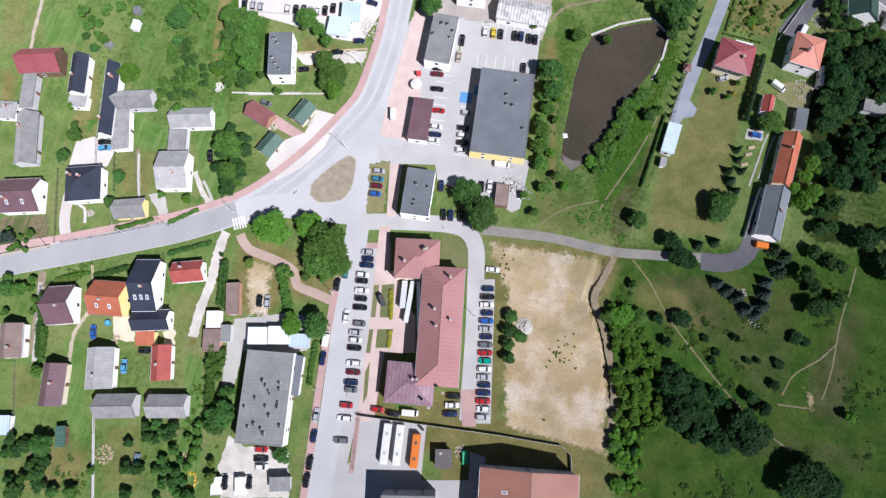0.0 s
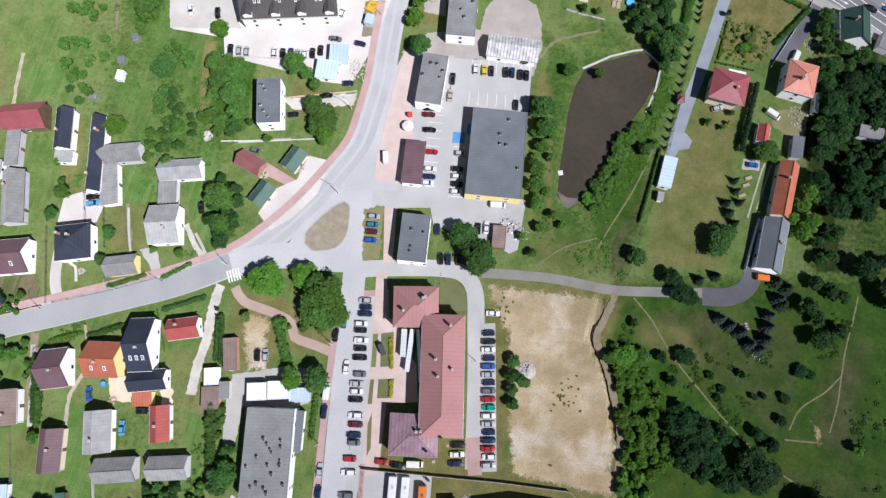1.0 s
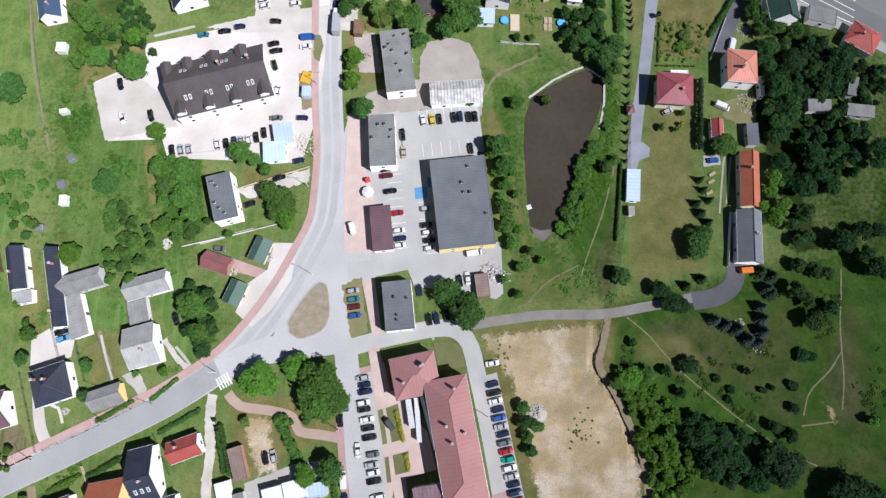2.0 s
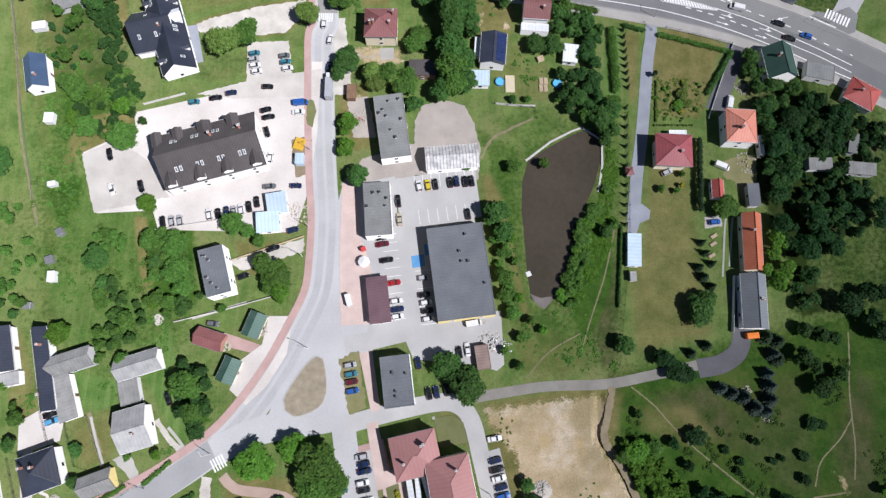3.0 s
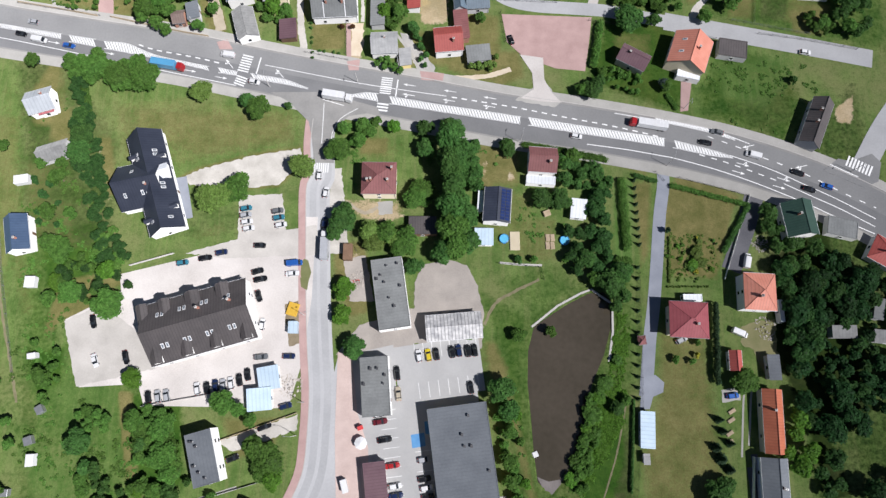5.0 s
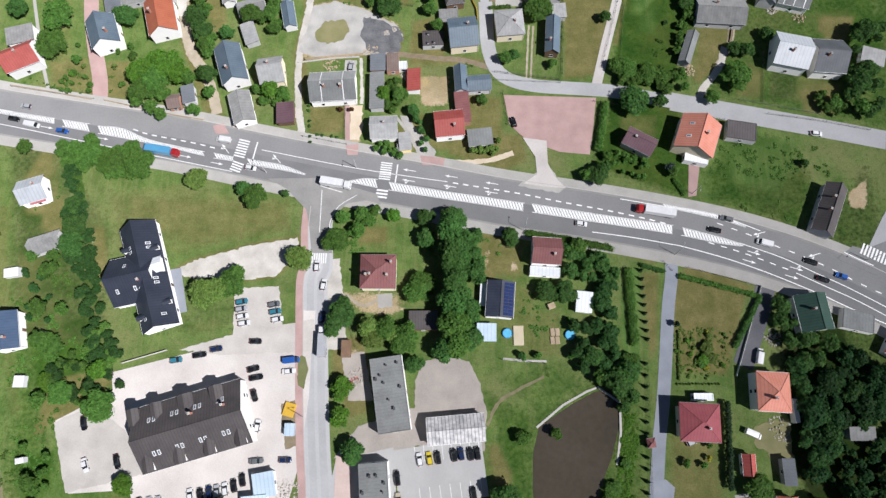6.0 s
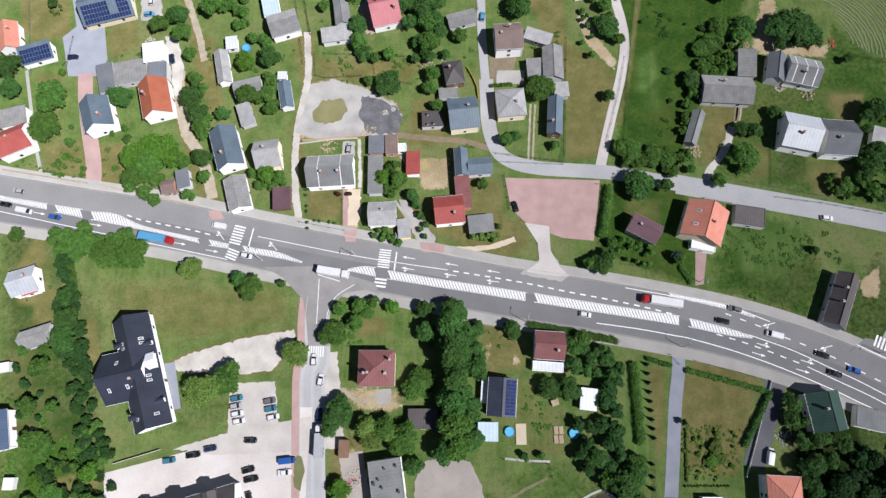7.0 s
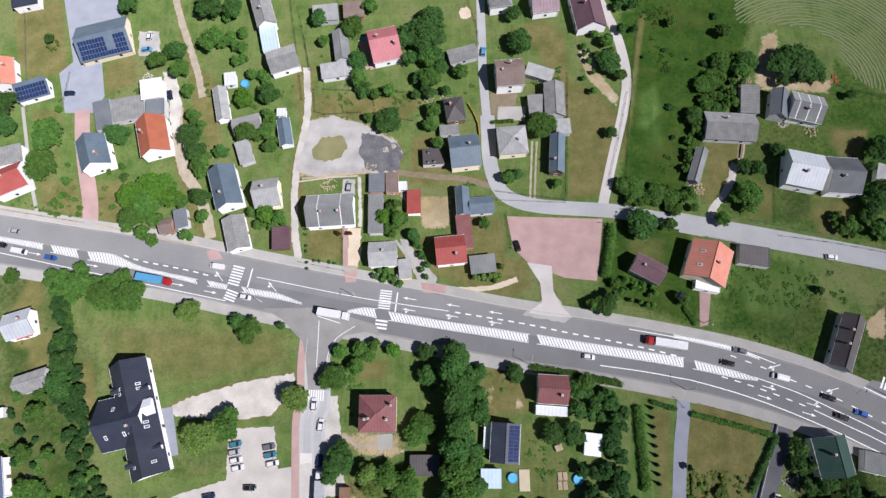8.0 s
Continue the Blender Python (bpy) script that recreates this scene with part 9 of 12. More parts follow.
car(114.5, 122.7, 159, "black", "sedan", "driving")
car(117.7, 116.7, -19, "black", "sedan", "driving")
car(124.0, 117.7, 159, "blue", "hatch", "driving")
car(-161.2, 176.5, -11, "black", "hatch", "driving")
truck(-106.1, 163.3, -10, "red", "sky", 11.5)
truck(-45.0, 150.9, -10, "white", "white", 10.5)
truck(64.0, 140.3, 170, "red", "white", 13)
truck(-47.2, 96.8, 90, "white", "silver", 10)
bus(-9.8, -82.9, -81, "white", 12, "white coach parked in the depot yard")
bus(-6.0, -82.2, -81, "white", 12, "white coach parked in the depot yard")
bus(-0.6, -82.6, -81, "orange", 10, "orange bus parked in the depot yard")

# trees and bushes
tree(-119.1, 34.6, 3.9, 8.1, "leaf_dark")
tree(-128.9, 10.2, 3.5, 7.2, "leaf_bright")
tree(-144.1, -5.7, 1.5, 3.7, "leaf_bright")
tree(-138.4, -15.5, 2.6, 5.7, "leaf_mid")
tree(-139.6, -23.0, 2.4, 5.4, "leaf_dark")
tree(-140.3, -11.8, 1.5, 3.7, "leaf_mid")
tree(-119.3, -24.7, 2.6, 3.0, "leaf_dark")
tree(-86.7, -5.6, 4.7, 9.5, "leaf_mid")
tree(-84.2, -13.7, 3.5, 7.4, "leaf_mid")
tree(-90.1, 18.7, 2.7, 5.9, "leaf_dark")
tree(-86.0, 22.7, 1.5, 3.8, "leaf_dark")
tree(-103.3, 40.6, 3.4, 7.0, "leaf_mid")
tree(-92.8, 30.7, 4.3, 8.7, "leaf_mid")
tree(-94.7, 38.0, 3.5, 7.4, "leaf_mid")
tree(-100.3, 33.8, 2.7, 5.9, "leaf_dark")
tree(-90.9, 25.3, 3.1, 6.6, "leaf_mid")
tree(-118.1, 23.2, 2.3, 3.0, "leaf_mid")
tree(-113.2, 16.2, 2.3, 3.0, "leaf_mid")
tree(-102.2, 21.0, 1.7, 4.1, "leaf_mid")
tree(-78.8, 18.2, 1.5, 3.8, "leaf_mid")
tree(-118.9, -33.9, 2.0, 4.6, "leaf_dark")
tree(-103.6, -27.0, 1.3, 3.3, "leaf_mid")
tree(-94.9, -26.2, 1.7, 4.0, "leaf_bright")
tree(-146.1, -53.9, 2.4, 5.2, "leaf_spruce")
tree(-139.9, -50.6, 1.5, 3.6, "leaf_mid")
tree(-150.8, 24.5, 1.4, 3.5, "leaf_mid")
tree(-144.6, 16.8, 1.7, 4.1, "leaf_dark")
tree(-146.6, 26.1, 1.6, 3.8, "leaf_mid")
tree(-142.7, 20.5, 1.9, 4.5, "leaf_mid")
tree(-149.0, 20.1, 1.6, 3.8, "leaf_dark")
tree(-64.3, -29.2, 6.0, 8.0, "leaf_bright")
tree(-53.4, -23.7, 4.4, 7.0, "leaf_bright")
tree(-45.0, -28.9, 6.5, 11.0, "leaf_mid")
tree(-46.2, -34.9, 5.4, 10.0, "leaf_mid")
tree(-40.8, -33.2, 4.8, 9.0, "leaf_mid")
tree(-42.8, -37.9, 3.2, 7.0, "leaf_mid")
tree(-48.6, -55.7, 3.5, 7.0, "leaf_bright")
tree(-41.2, -54.5, 4.4, 9.0, "leaf_dark")
tree(-49.3, -40.1, 1.4, 3.6, "leaf_mid")
tree(-61.6, 28.5, 5.8, 7.0, "leaf_mid")
tree(-65.9, 33.2, 3.3, 7.0, "leaf_mid")
tree(-59.9, 23.5, 3.3, 6.9, "leaf_bright")
tree(-76.2, 46.0, 3.8, 7.8, "leaf_mid")
tree(-68.0, 40.8, 2.2, 4.9, "leaf_mid")
tree(-35.7, 62.6, 3.8, 8.0, "leaf_dark")
tree(10.0, 49.5, 4.6, 9.0, "leaf_dark")
tree(12.1, 43.8, 3.5, 8.0, "leaf_dark")
tree(12.0, 29.1, 2.9, 6.2, "leaf_mid")
tree(12.5, 22.9, 2.5, 5.5, "leaf_mid")
tree(12.4, 37.3, 2.5, 5.5, "leaf_mid")
tree(14.3, 16.8, 2.3, 5.1, "leaf_mid")
tree(-6.6, 1.2, 4.8, 8.0, "leaf_dark")
tree(-0.8, -5.9, 5.9, 10.0, "leaf_dark")
tree(0.2, 67.0, 1.8, 4.2, "leaf_mid")
tree(15.9, 66.9, 2.2, 4.9, "leaf_mid")
tree(12.0, 5.0, 1.5, 3.7, "leaf_mid")
tree(47.5, 58.8, 1.8, 2.5, "leaf_mid")
tree(43.3, 52.1, 2.5, 2.5, "leaf_mid")
tree(40.7, 47.0, 2.5, 2.5, "leaf_bright")
tree(38.7, 42.0, 2.7, 3.0, "leaf_mid")
tree(36.9, 37.3, 2.3, 2.5, "leaf_bright")
tree(35.5, 32.7, 2.3, 2.5, "leaf_mid")
tree(33.0, 27.8, 2.3, 2.5, "leaf_mid")
tree(30.8, 22.6, 2.1, 2.5, "leaf_bright")
tree(46.4, 44.2, 2.3, 5.2, "leaf_dark")
tree(49.5, 46.4, 1.7, 4.1, "leaf_mid")
tree(45.8, 82.9, 4.8, 9.0, "leaf_dark")
tree(50.2, 87.3, 3.6, 8.0, "leaf_dark")
tree(41.1, 85.0, 2.6, 5.7, "leaf_mid")
tree(49.8, 78.7, 3.2, 8.0, "leaf_dark")
tree(48.0, 76.0, 2.4, 5.3, "leaf_dark")
tree(49.6, 6.7, 3.2, 6.0, "leaf_dark")
tree(62.1, 2.8, 3.1, 6.0, "leaf_wood")
tree(74.4, 17.9, 4.7, 7.0, "leaf_dark")
tree(77.4, 21.6, 3.0, 6.0, "leaf_dark")
tree(66.1, -2.0, 4.0, 5.0, "leaf_wood")
tree(69.3, -2.2, 2.6, 5.0, "leaf_wood")
tree(86.7, 52.1, 4.2, 6.0, "leaf_mid")
tree(16.1, 34.1, 1.5, 3.8, "leaf_mid")
tree(15.4, 41.4, 1.5, 3.8, "leaf_bright")
tree(17.1, 21.7, 1.7, 4.1, "leaf_bright")
tree(20.7, 14.5, 1.7, 4.1, "leaf_mid")
tree(24.3, 11.4, 1.5, 3.7, "leaf_bright")
tree(17.1, 9.4, 1.9, 4.4, "leaf_mid")
tree(16.4, 0.2, 1.7, 4.0, "leaf_mid")
tree(51.4, -25.8, 4.1, 5.0, "leaf_bright")
tree(56.7, -24.7, 2.9, 5.0, "leaf_mid")
tree(47.2, -26.9, 2.5, 4.0, "leaf_mid")
tree(71.4, -42.5, 4.2, 8.0, "leaf_wood")
tree(77.8, -42.5, 3.5, 7.0, "leaf_wood")
tree(84.3, -42.5, 3.0, 6.0, "leaf_wood")
tree(75.1, -49.4, 4.8, 9.0, "leaf_wood")
tree(81.2, -49.6, 2.6, 6.0, "leaf_wood")
tree(70.1, -21.5, 3.1, 4.0, "leaf_wood")
tree(89.0, -55.6, 3.1, 6.0, "leaf_wood")
tree(96.0, -52.3, 4.5, 8.0, "leaf_wood")
tree(86.2, -55.8, 2.4, 6.0, "leaf_wood")
tree(114.8, -58.9, 5.8, 9.0, "leaf_wood")
tree(110.5, -62.2, 4.1, 8.0, "leaf_wood")
tree(121.2, -59.2, 4.4, 8.0, "leaf_wood")
tree(107.1, -17.7, 2.2, 3.0, "leaf_wood")
tree(110.4, -17.7, 1.6, 2.5, "leaf_wood")
tree(103.3, -27.0, 1.8, 2.5, "leaf_wood")
tree(98.2, -40.5, 2.1, 3.0, "leaf_wood")
tree(93.8, -28.7, 1.4, 2.0, "leaf_wood")
tree(96.7, -27.9, 1.1, 2.0, "leaf_wood")
tree(102.5, -33.9, 1.8, 3.0, "leaf_wood")
tree(83.8, -28.7, 1.4, 2.0, "leaf_wood")
tree(63.2, -22.4, 1.6, 2.5, "leaf_wood")
tree(79.5, -25.3, 1.4, 2.0, "leaf_wood")
tree(82.9, -31.7, 1.4, 2.0, "leaf_wood")
tree(128.1, -37.2, 1.6, 2.5, "leaf_wood")
tree(61.0, -69.4, 2.4, 3.5, "leaf_bright")
tree(61.5, -76.0, 2.4, 3.5, "leaf_bright")
tree(57.5, -65.2, 2.3, 3.5, "leaf_mid")
tree(63.4, -65.2, 1.4, 3.5, "leaf_wood")
tree(89.9, -44.5, 2.1, 3.0, "leaf_wood")
tree(101.1, -41.1, 1.6, 2.5, "leaf_wood")
tree(17.9, -35.2, 2.3, 4.4, "leaf_dark")
tree(21.6, -40.6, 2.4, 4.6, "leaf_dark")
tree(18.2, -39.6, 2.5, 4.6, "leaf_forest")
tree(19.2, -43.8, 2.2, 4.4, "leaf_dark")
tree(20.1, -47.8, 2.1, 4.4, "leaf_forest")
conifer(77.8, 28.8, 2.0, 5.0, "leaf_conifer")
conifer(80.0, 25.7, 1.7, 5.0, "leaf_conifer")
conifer(76.6, 32.1, 1.7, 5.0, "leaf_conifer")
conifer(71.4, 4.2, 1.9, 5.0, "leaf_conifer")
conifer(76.6, 6.6, 1.9, 5.0, "leaf_conifer")
conifer(79.2, 37.0, 1.3, 5.0, "leaf_conifer")
conifer(78.3, 40.5, 1.3, 5.0, "leaf_conifer")
conifer(81.0, 33.4, 1.3, 5.0, "leaf_conifer")
conifer(98.7, 2.5, 2.7, 5.0, "leaf_conifer")
conifer(99.7, 8.1, 2.6, 5.0, "leaf_conifer")
conifer(95.8, 9.4, 2.8, 5.0, "leaf_conifer")
conifer(79.7, -6.7, 2.3, 6.0, "leaf_spruce")
conifer(83.0, -8.1, 2.5, 6.0, "leaf_spruce")
conifer(86.6, -9.4, 2.7, 6.0, "leaf_spruce")
conifer(89.9, -12.6, 2.7, 6.0, "leaf_spruce")
conifer(94.9, -2.2, 2.3, 6.0, "leaf_spruce")
conifer(95.1, -5.9, 2.5, 6.0, "leaf_spruce")
conifer(94.7, -10.1, 2.7, 6.0, "leaf_spruce")
conifer(93.1, -13.6, 2.3, 6.0, "leaf_spruce")
conifer(97.3, 3.9, 2.5, 6.0, "leaf_spruce")
conifer(56.6, 89.3, 0.7, 3.5, "leaf_conifer")
conifer(56.3, 85.6, 0.7, 3.5, "leaf_conifer")
conifer(56.1, 82.0, 0.7, 3.5, "leaf_conifer")
conifer(55.8, 78.4, 0.7, 3.5, "leaf_conifer")
conifer(55.6, 74.8, 0.7, 3.5, "leaf_conifer")
conifer(55.3, 71.2, 0.7, 3.5, "leaf_conifer")
conifer(55.1, 67.7, 0.7, 3.5, "leaf_conifer")
conifer(54.8, 64.2, 0.7, 3.5, "leaf_conifer")
conifer(54.6, 60.7, 0.7, 3.5, "leaf_conifer")
conifer(54.3, 57.2, 0.7, 3.5, "leaf_conifer")
conifer(54.1, 53.7, 0.7, 3.5, "leaf_conifer")
conifer(53.8, 50.3, 0.7, 3.5, "leaf_conifer")
conifer(53.6, 46.9, 0.7, 3.5, "leaf_conifer")
conifer(57.6, 119.9, 0.7, 3.5, "leaf_conifer")
conifer(57.6, 117.0, 0.7, 3.5, "leaf_conifer")
conifer(57.6, 114.1, 0.7, 3.5, "leaf_conifer")
conifer(57.7, 111.2, 0.7, 3.5, "leaf_conifer")
conifer(57.7, 108.3, 0.7, 3.5, "leaf_conifer")
conifer(57.7, 105.5, 0.7, 3.5, "leaf_conifer")
conifer(57.7, 102.7, 0.7, 3.5, "leaf_conifer")
conifer(57.8, 99.9, 0.7, 3.5, "leaf_conifer")
conifer(57.8, 97.1, 0.7, 3.5, "leaf_conifer")
tree(-60.4, -87.9, 3.9, 8.0, "leaf_dark")
tree(-61.9, -91.3, 3.1, 7.0, "leaf_dark")
tree(-39.0, -94.1, 2.9, 6.0, "leaf_dark")
tree(-109.7, -110.0, 3.4, 7.0, "leaf_dark")
tree(-108.0, -118.5, 2.5, 6.0, "leaf_dark")
tree(-112.7, -125.1, 2.8, 6.0, "leaf_dark")
tree(-96.7, -120.8, 2.2, 4.9, "leaf_mid")
tree(-93.5, -114.3, 1.3, 3.4, "leaf_mid")
tree(-65.5, -100.6, 1.4, 3.5, "leaf_bright")
tree(-59.0, -102.2, 1.5, 3.7, "leaf_olive")
tree(-58.0, -106.4, 1.9, 4.3, "leaf_olive")
tree(-120.3, -90.8, 1.9, 4.4, "leaf_mid")
tree(-135.5, -68.5, 2.3, 5.2, "leaf_mid")
tree(-132.9, -64.6, 1.4, 3.6, "leaf_mid")
tree(-139.9, -69.3, 2.3, 5.2, "leaf_dark")
tree(-68.1, -40.9, 1.6, 3.9, "leaf_olive")
tree(-62.7, -113.2, 2.3, 5.2, "leaf_dark")
tree(-117.9, -114.9, 1.7, 4.0, "leaf_mid")
tree(-102.1, -122.3, 2.0, 4.6, "leaf_dark")
tree(-133.9, 143.3, 3.1, 6.0, "leaf_dark")
tree(-131.9, 136.0, 4.0, 7.0, "leaf_dark")
tree(-130.9, 128.8, 4.3, 8.0, "leaf_dark")
tree(-55.9, 123.8, 4.5, 8.0, "leaf_olive")
tree(-84.9, 112.6, 5.3, 9.0, "leaf_olive")
tree(-76.7, 115.9, 5.0, 8.0, "leaf_mid")
tree(-80.9, 113.7, 4.2, 8.0, "leaf_olive")
tree(-139.4, 108.3, 3.0, 6.4, "leaf_mid")
tree(-138.5, 98.0, 2.8, 6.0, "leaf_mid")
tree(-153.9, 164.5, 2.5, 5.5, "leaf_mid")
tree(-130.4, 161.0, 4.9, 8.0, "leaf_mid")
tree(-121.5, 158.0, 4.5, 8.0, "leaf_mid")
tree(-112.9, 156.8, 4.9, 8.0, "leaf_mid")
tree(-136.5, 163.3, 2.7, 5.8, "leaf_mid")
tree(-92.3, 152.3, 3.9, 6.0, "leaf_olive")
tree(-72.0, 145.5, 4.6, 7.0, "leaf_mid")
tree(-76.2, 148.4, 2.8, 6.0, "leaf_dark")
tree(-62.0, 147.4, 1.5, 3.7, "leaf_dark")
tree(-137.8, 125.4, 2.2, 4.9, "leaf_mid")
tree(-145.1, 125.5, 2.2, 4.9, "leaf_mid")
tree(-137.9, 120.0, 3.1, 6.6, "leaf_mid")
tree(-134.9, 95.4, 4.6, 4.0, "leaf_mid")
tree(-117.6, 88.1, 3.2, 6.8, "leaf_bright")
tree(-133.8, 84.6, 3.4, 3.0, "leaf_bright")
tree(-135.2, 78.9, 2.6, 5.7, "leaf_mid")
tree(-115.7, 77.0, 4.8, 7.0, "leaf_mid")
tree(-159.2, 131.8, 2.2, 4.9, "leaf_mid")
tree(-132.3, 107.4, 2.3, 5.2, "leaf_mid")
tree(-105.3, 53.3, 3.4, 5.0, "leaf_bright")
tree(-134.0, 54.6, 2.9, 6.2, "leaf_mid")
tree(-118.4, 43.4, 2.5, 3.0, "leaf_mid")
tree(-113.5, 40.7, 2.3, 3.0, "leaf_mid")
tree(-119.9, 34.4, 2.1, 3.0, "leaf_mid")
tree(-100.0, 36.4, 4.6, 5.0, "leaf_mid")
tree(-94.7, 39.9, 4.5, 6.0, "leaf_mid")
tree(-92.5, 32.5, 3.9, 5.0, "leaf_mid")
tree(-96.8, 29.4, 3.0, 4.0, "leaf_mid")
tree(-100.9, 29.4, 2.5, 4.0, "leaf_mid")
tree(-116.9, 26.8, 2.8, 4.0, "leaf_dark")
tree(-117.3, 20.4, 2.5, 3.0, "leaf_mid")
tree(-99.5, 20.7, 2.6, 4.0, "leaf_bright")
tree(-94.8, 20.7, 2.3, 5.1, "leaf_mid")
tree(-91.3, 20.7, 2.3, 5.1, "leaf_dark")
tree(-108.2, 15.3, 2.6, 5.7, "leaf_mid")
tree(-127.6, 11.5, 2.9, 6.3, "leaf_bright")
tree(-72.0, 44.3, 2.7, 5.9, "leaf_mid")
tree(-68.2, 41.4, 1.8, 4.2, "leaf_dark")
tree(-99.5, 43.7, 2.5, 3.0, "leaf_mid")
tree(-108.4, 2.3, 2.4, 5.3, "leaf_mid")
tree(-43.3, 130.2, 3.9, 7.0, "leaf_mid")
tree(-37.0, 133.3, 3.0, 6.4, "leaf_mid")
tree(-33.3, 137.0, 2.4, 5.3, "leaf_mid")
tree(-24.7, 138.6, 2.6, 5.7, "leaf_bright")
tree(-41.3, 105.2, 4.4, 8.0, "leaf_dark")
tree(-43.6, 100.5, 3.1, 7.0, "leaf_dark")
tree(-30.2, 98.3, 4.4, 6.0, "leaf_olive")
tree(-24.1, 98.7, 3.4, 6.0, "leaf_olive")
tree(-20.9, 95.9, 4.2, 7.0, "leaf_mid")
tree(-17.3, 89.5, 3.2, 6.0, "leaf_dark")
tree(-16.5, 113.0, 4.5, 6.0, "leaf_mid")
tree(-13.5, 129.8, 3.0, 6.4, "leaf_dark")
tree(-6.0, 132.4, 4.3, 14.0, "leaf_dark")
tree(-5.9, 123.9, 4.6, 14.0, "leaf_dark")
tree(-4.9, 115.5, 4.6, 14.0, "leaf_dark")
tree(-5.4, 108.3, 4.5, 14.0, "leaf_dark")
tree(-5.0, 101.5, 5.1, 13.0, "leaf_mid")
tree(-4.1, 95.3, 4.9, 12.0, "leaf_mid")
tree(-7.8, 93.8, 3.8, 10.0, "leaf_dark")
tree(14.8, 130.9, 3.0, 4.0, "leaf_dark")
tree(2.9, 131.2, 2.0, 3.0, "leaf_dark")
tree(24.9, 112.5, 3.7, 6.0, "leaf_dark")
tree(31.4, 112.1, 3.7, 6.0, "leaf_dark")
tree(39.0, 92.0, 3.4, 7.2, "leaf_dark")
tree(17.0, 91.9, 1.5, 3.8, "leaf_dark")
tree(32.7, 91.9, 1.5, 3.8, "leaf_mid")
tree(21.8, 91.9, 1.3, 3.4, "leaf_mid")
tree(-40.1, 81.7, 3.6, 6.0, "leaf_bright")
tree(-40.4, 73.3, 3.3, 6.0, "leaf_bright")
tree(-35.9, 62.7, 3.7, 7.0, "leaf_dark")
tree(26.6, 67.8, 1.9, 4.4, "leaf_mid")
tree(17.3, 67.2, 1.7, 4.0, "leaf_mid")
tree(51.1, 89.1, 3.4, 6.0, "leaf_mid")
tree(46.4, 154.9, 3.3, 6.9, "leaf_dark")
tree(71.0, 155.0, 2.3, 5.1, "leaf_mid")
tree(76.6, 94.0, 2.0, 2.5, "leaf_olive")
tree(78.4, 90.8, 1.9, 2.0, "leaf_olive")
tree(74.5, 89.1, 1.4, 1.5, "leaf_mid")
tree(77.8, 98.3, 1.2, 1.5, "leaf_olive")
tree(67.3, 101.8, 1.0, 4.0, "leaf_conifer")
tree(-149.5, 216.5, 6.3, 8.0, "leaf_mid")
tree(-150.2, 205.0, 5.4, 7.0, "leaf_mid")
tree(-124.7, 216.5, 4.7, 7.0, "leaf_dark")
tree(-127.3, 270.1, 3.7, 7.6, "leaf_dark")
tree(-156.6, 257.1, 1.9, 4.5, "leaf_dark")
tree(-113.7, 246.0, 3.6, 7.5, "leaf_mid")
tree(-106.8, 249.9, 4.0, 8.2, "leaf_dark")
tree(-104.7, 242.3, 3.8, 7.8, "leaf_mid")
tree(-101.5, 234.1, 2.5, 5.5, "leaf_mid")
tree(-98.2, 223.7, 2.9, 6.2, "leaf_mid")
tree(-98.1, 215.9, 4.3, 8.7, "leaf_dark")
tree(-95.8, 209.3, 3.8, 7.9, "leaf_dark")
tree(-94.5, 204.5, 3.0, 6.4, "leaf_mid")
tree(-93.8, 253.6, 4.5, 9.0, "leaf_mid")
tree(-94.8, 268.9, 5.6, 11.0, "leaf_dark")
tree(-86.7, 267.6, 4.3, 8.8, "leaf_dark")
tree(-80.3, 230.3, 3.5, 7.3, "leaf_bright")
tree(-78.0, 216.1, 3.9, 7.9, "leaf_mid")
tree(-71.3, 231.4, 3.9, 8.1, "leaf_dark")
tree(-71.4, 217.3, 3.0, 6.5, "leaf_mid")
tree(-70.0, 211.6, 2.6, 5.7, "leaf_mid")
tree(-87.0, 209.6, 2.6, 5.7, "leaf_dark")
tree(-92.3, 192.1, 3.7, 7.7, "leaf_dark")
tree(-91.0, 184.9, 2.7, 5.9, "leaf_mid")
tree(-107.3, 195.4, 5.6, 11.0, "leaf_bright")
tree(-115.2, 192.0, 5.1, 10.2, "leaf_bright")
tree(-115.3, 185.1, 4.3, 8.8, "leaf_mid")
tree(-110.7, 189.2, 4.7, 9.5, "leaf_mid")
tree(-102.2, 192.2, 4.3, 8.8, "leaf_bright")
tree(-96.2, 178.2, 2.5, 5.5, "leaf_mid")
tree(-120.6, 200.5, 1.6, 3.9, "leaf_mid")
tree(-69.2, 185.7, 3.3, 7.0, "leaf_bright")
tree(-64.9, 184.8, 2.5, 5.6, "leaf_mid")
tree(-141.2, 199.4, 1.8, 4.2, "leaf_mid")
tree(-166.3, 228.0, 4.8, 9.6, "leaf_dark")
tree(-164.9, 220.0, 3.7, 7.6, "leaf_dark")
tree(-104.0, 196.5, 3.2, 6.7, "leaf_mid")
tree(-13.6, 254.6, 6.7, 10.0, "leaf_dark")
tree(-17.6, 254.0, 4.4, 8.0, "leaf_dark")
tree(-11.3, 261.5, 5.3, 9.0, "leaf_dark")
tree(-12.7, 246.1, 4.0, 8.2, "leaf_mid")
tree(-12.7, 236.9, 4.1, 8.5, "leaf_mid")
tree(-16.0, 238.3, 2.9, 6.2, "leaf_dark")
tree(-27.1, 220.9, 4.9, 7.0, "leaf_dark")
tree(-38.9, 238.6, 3.1, 6.6, "leaf_mid")
tree(-39.7, 245.0, 3.6, 7.4, "leaf_dark")
tree(-41.8, 259.0, 4.3, 8.7, "leaf_mid")
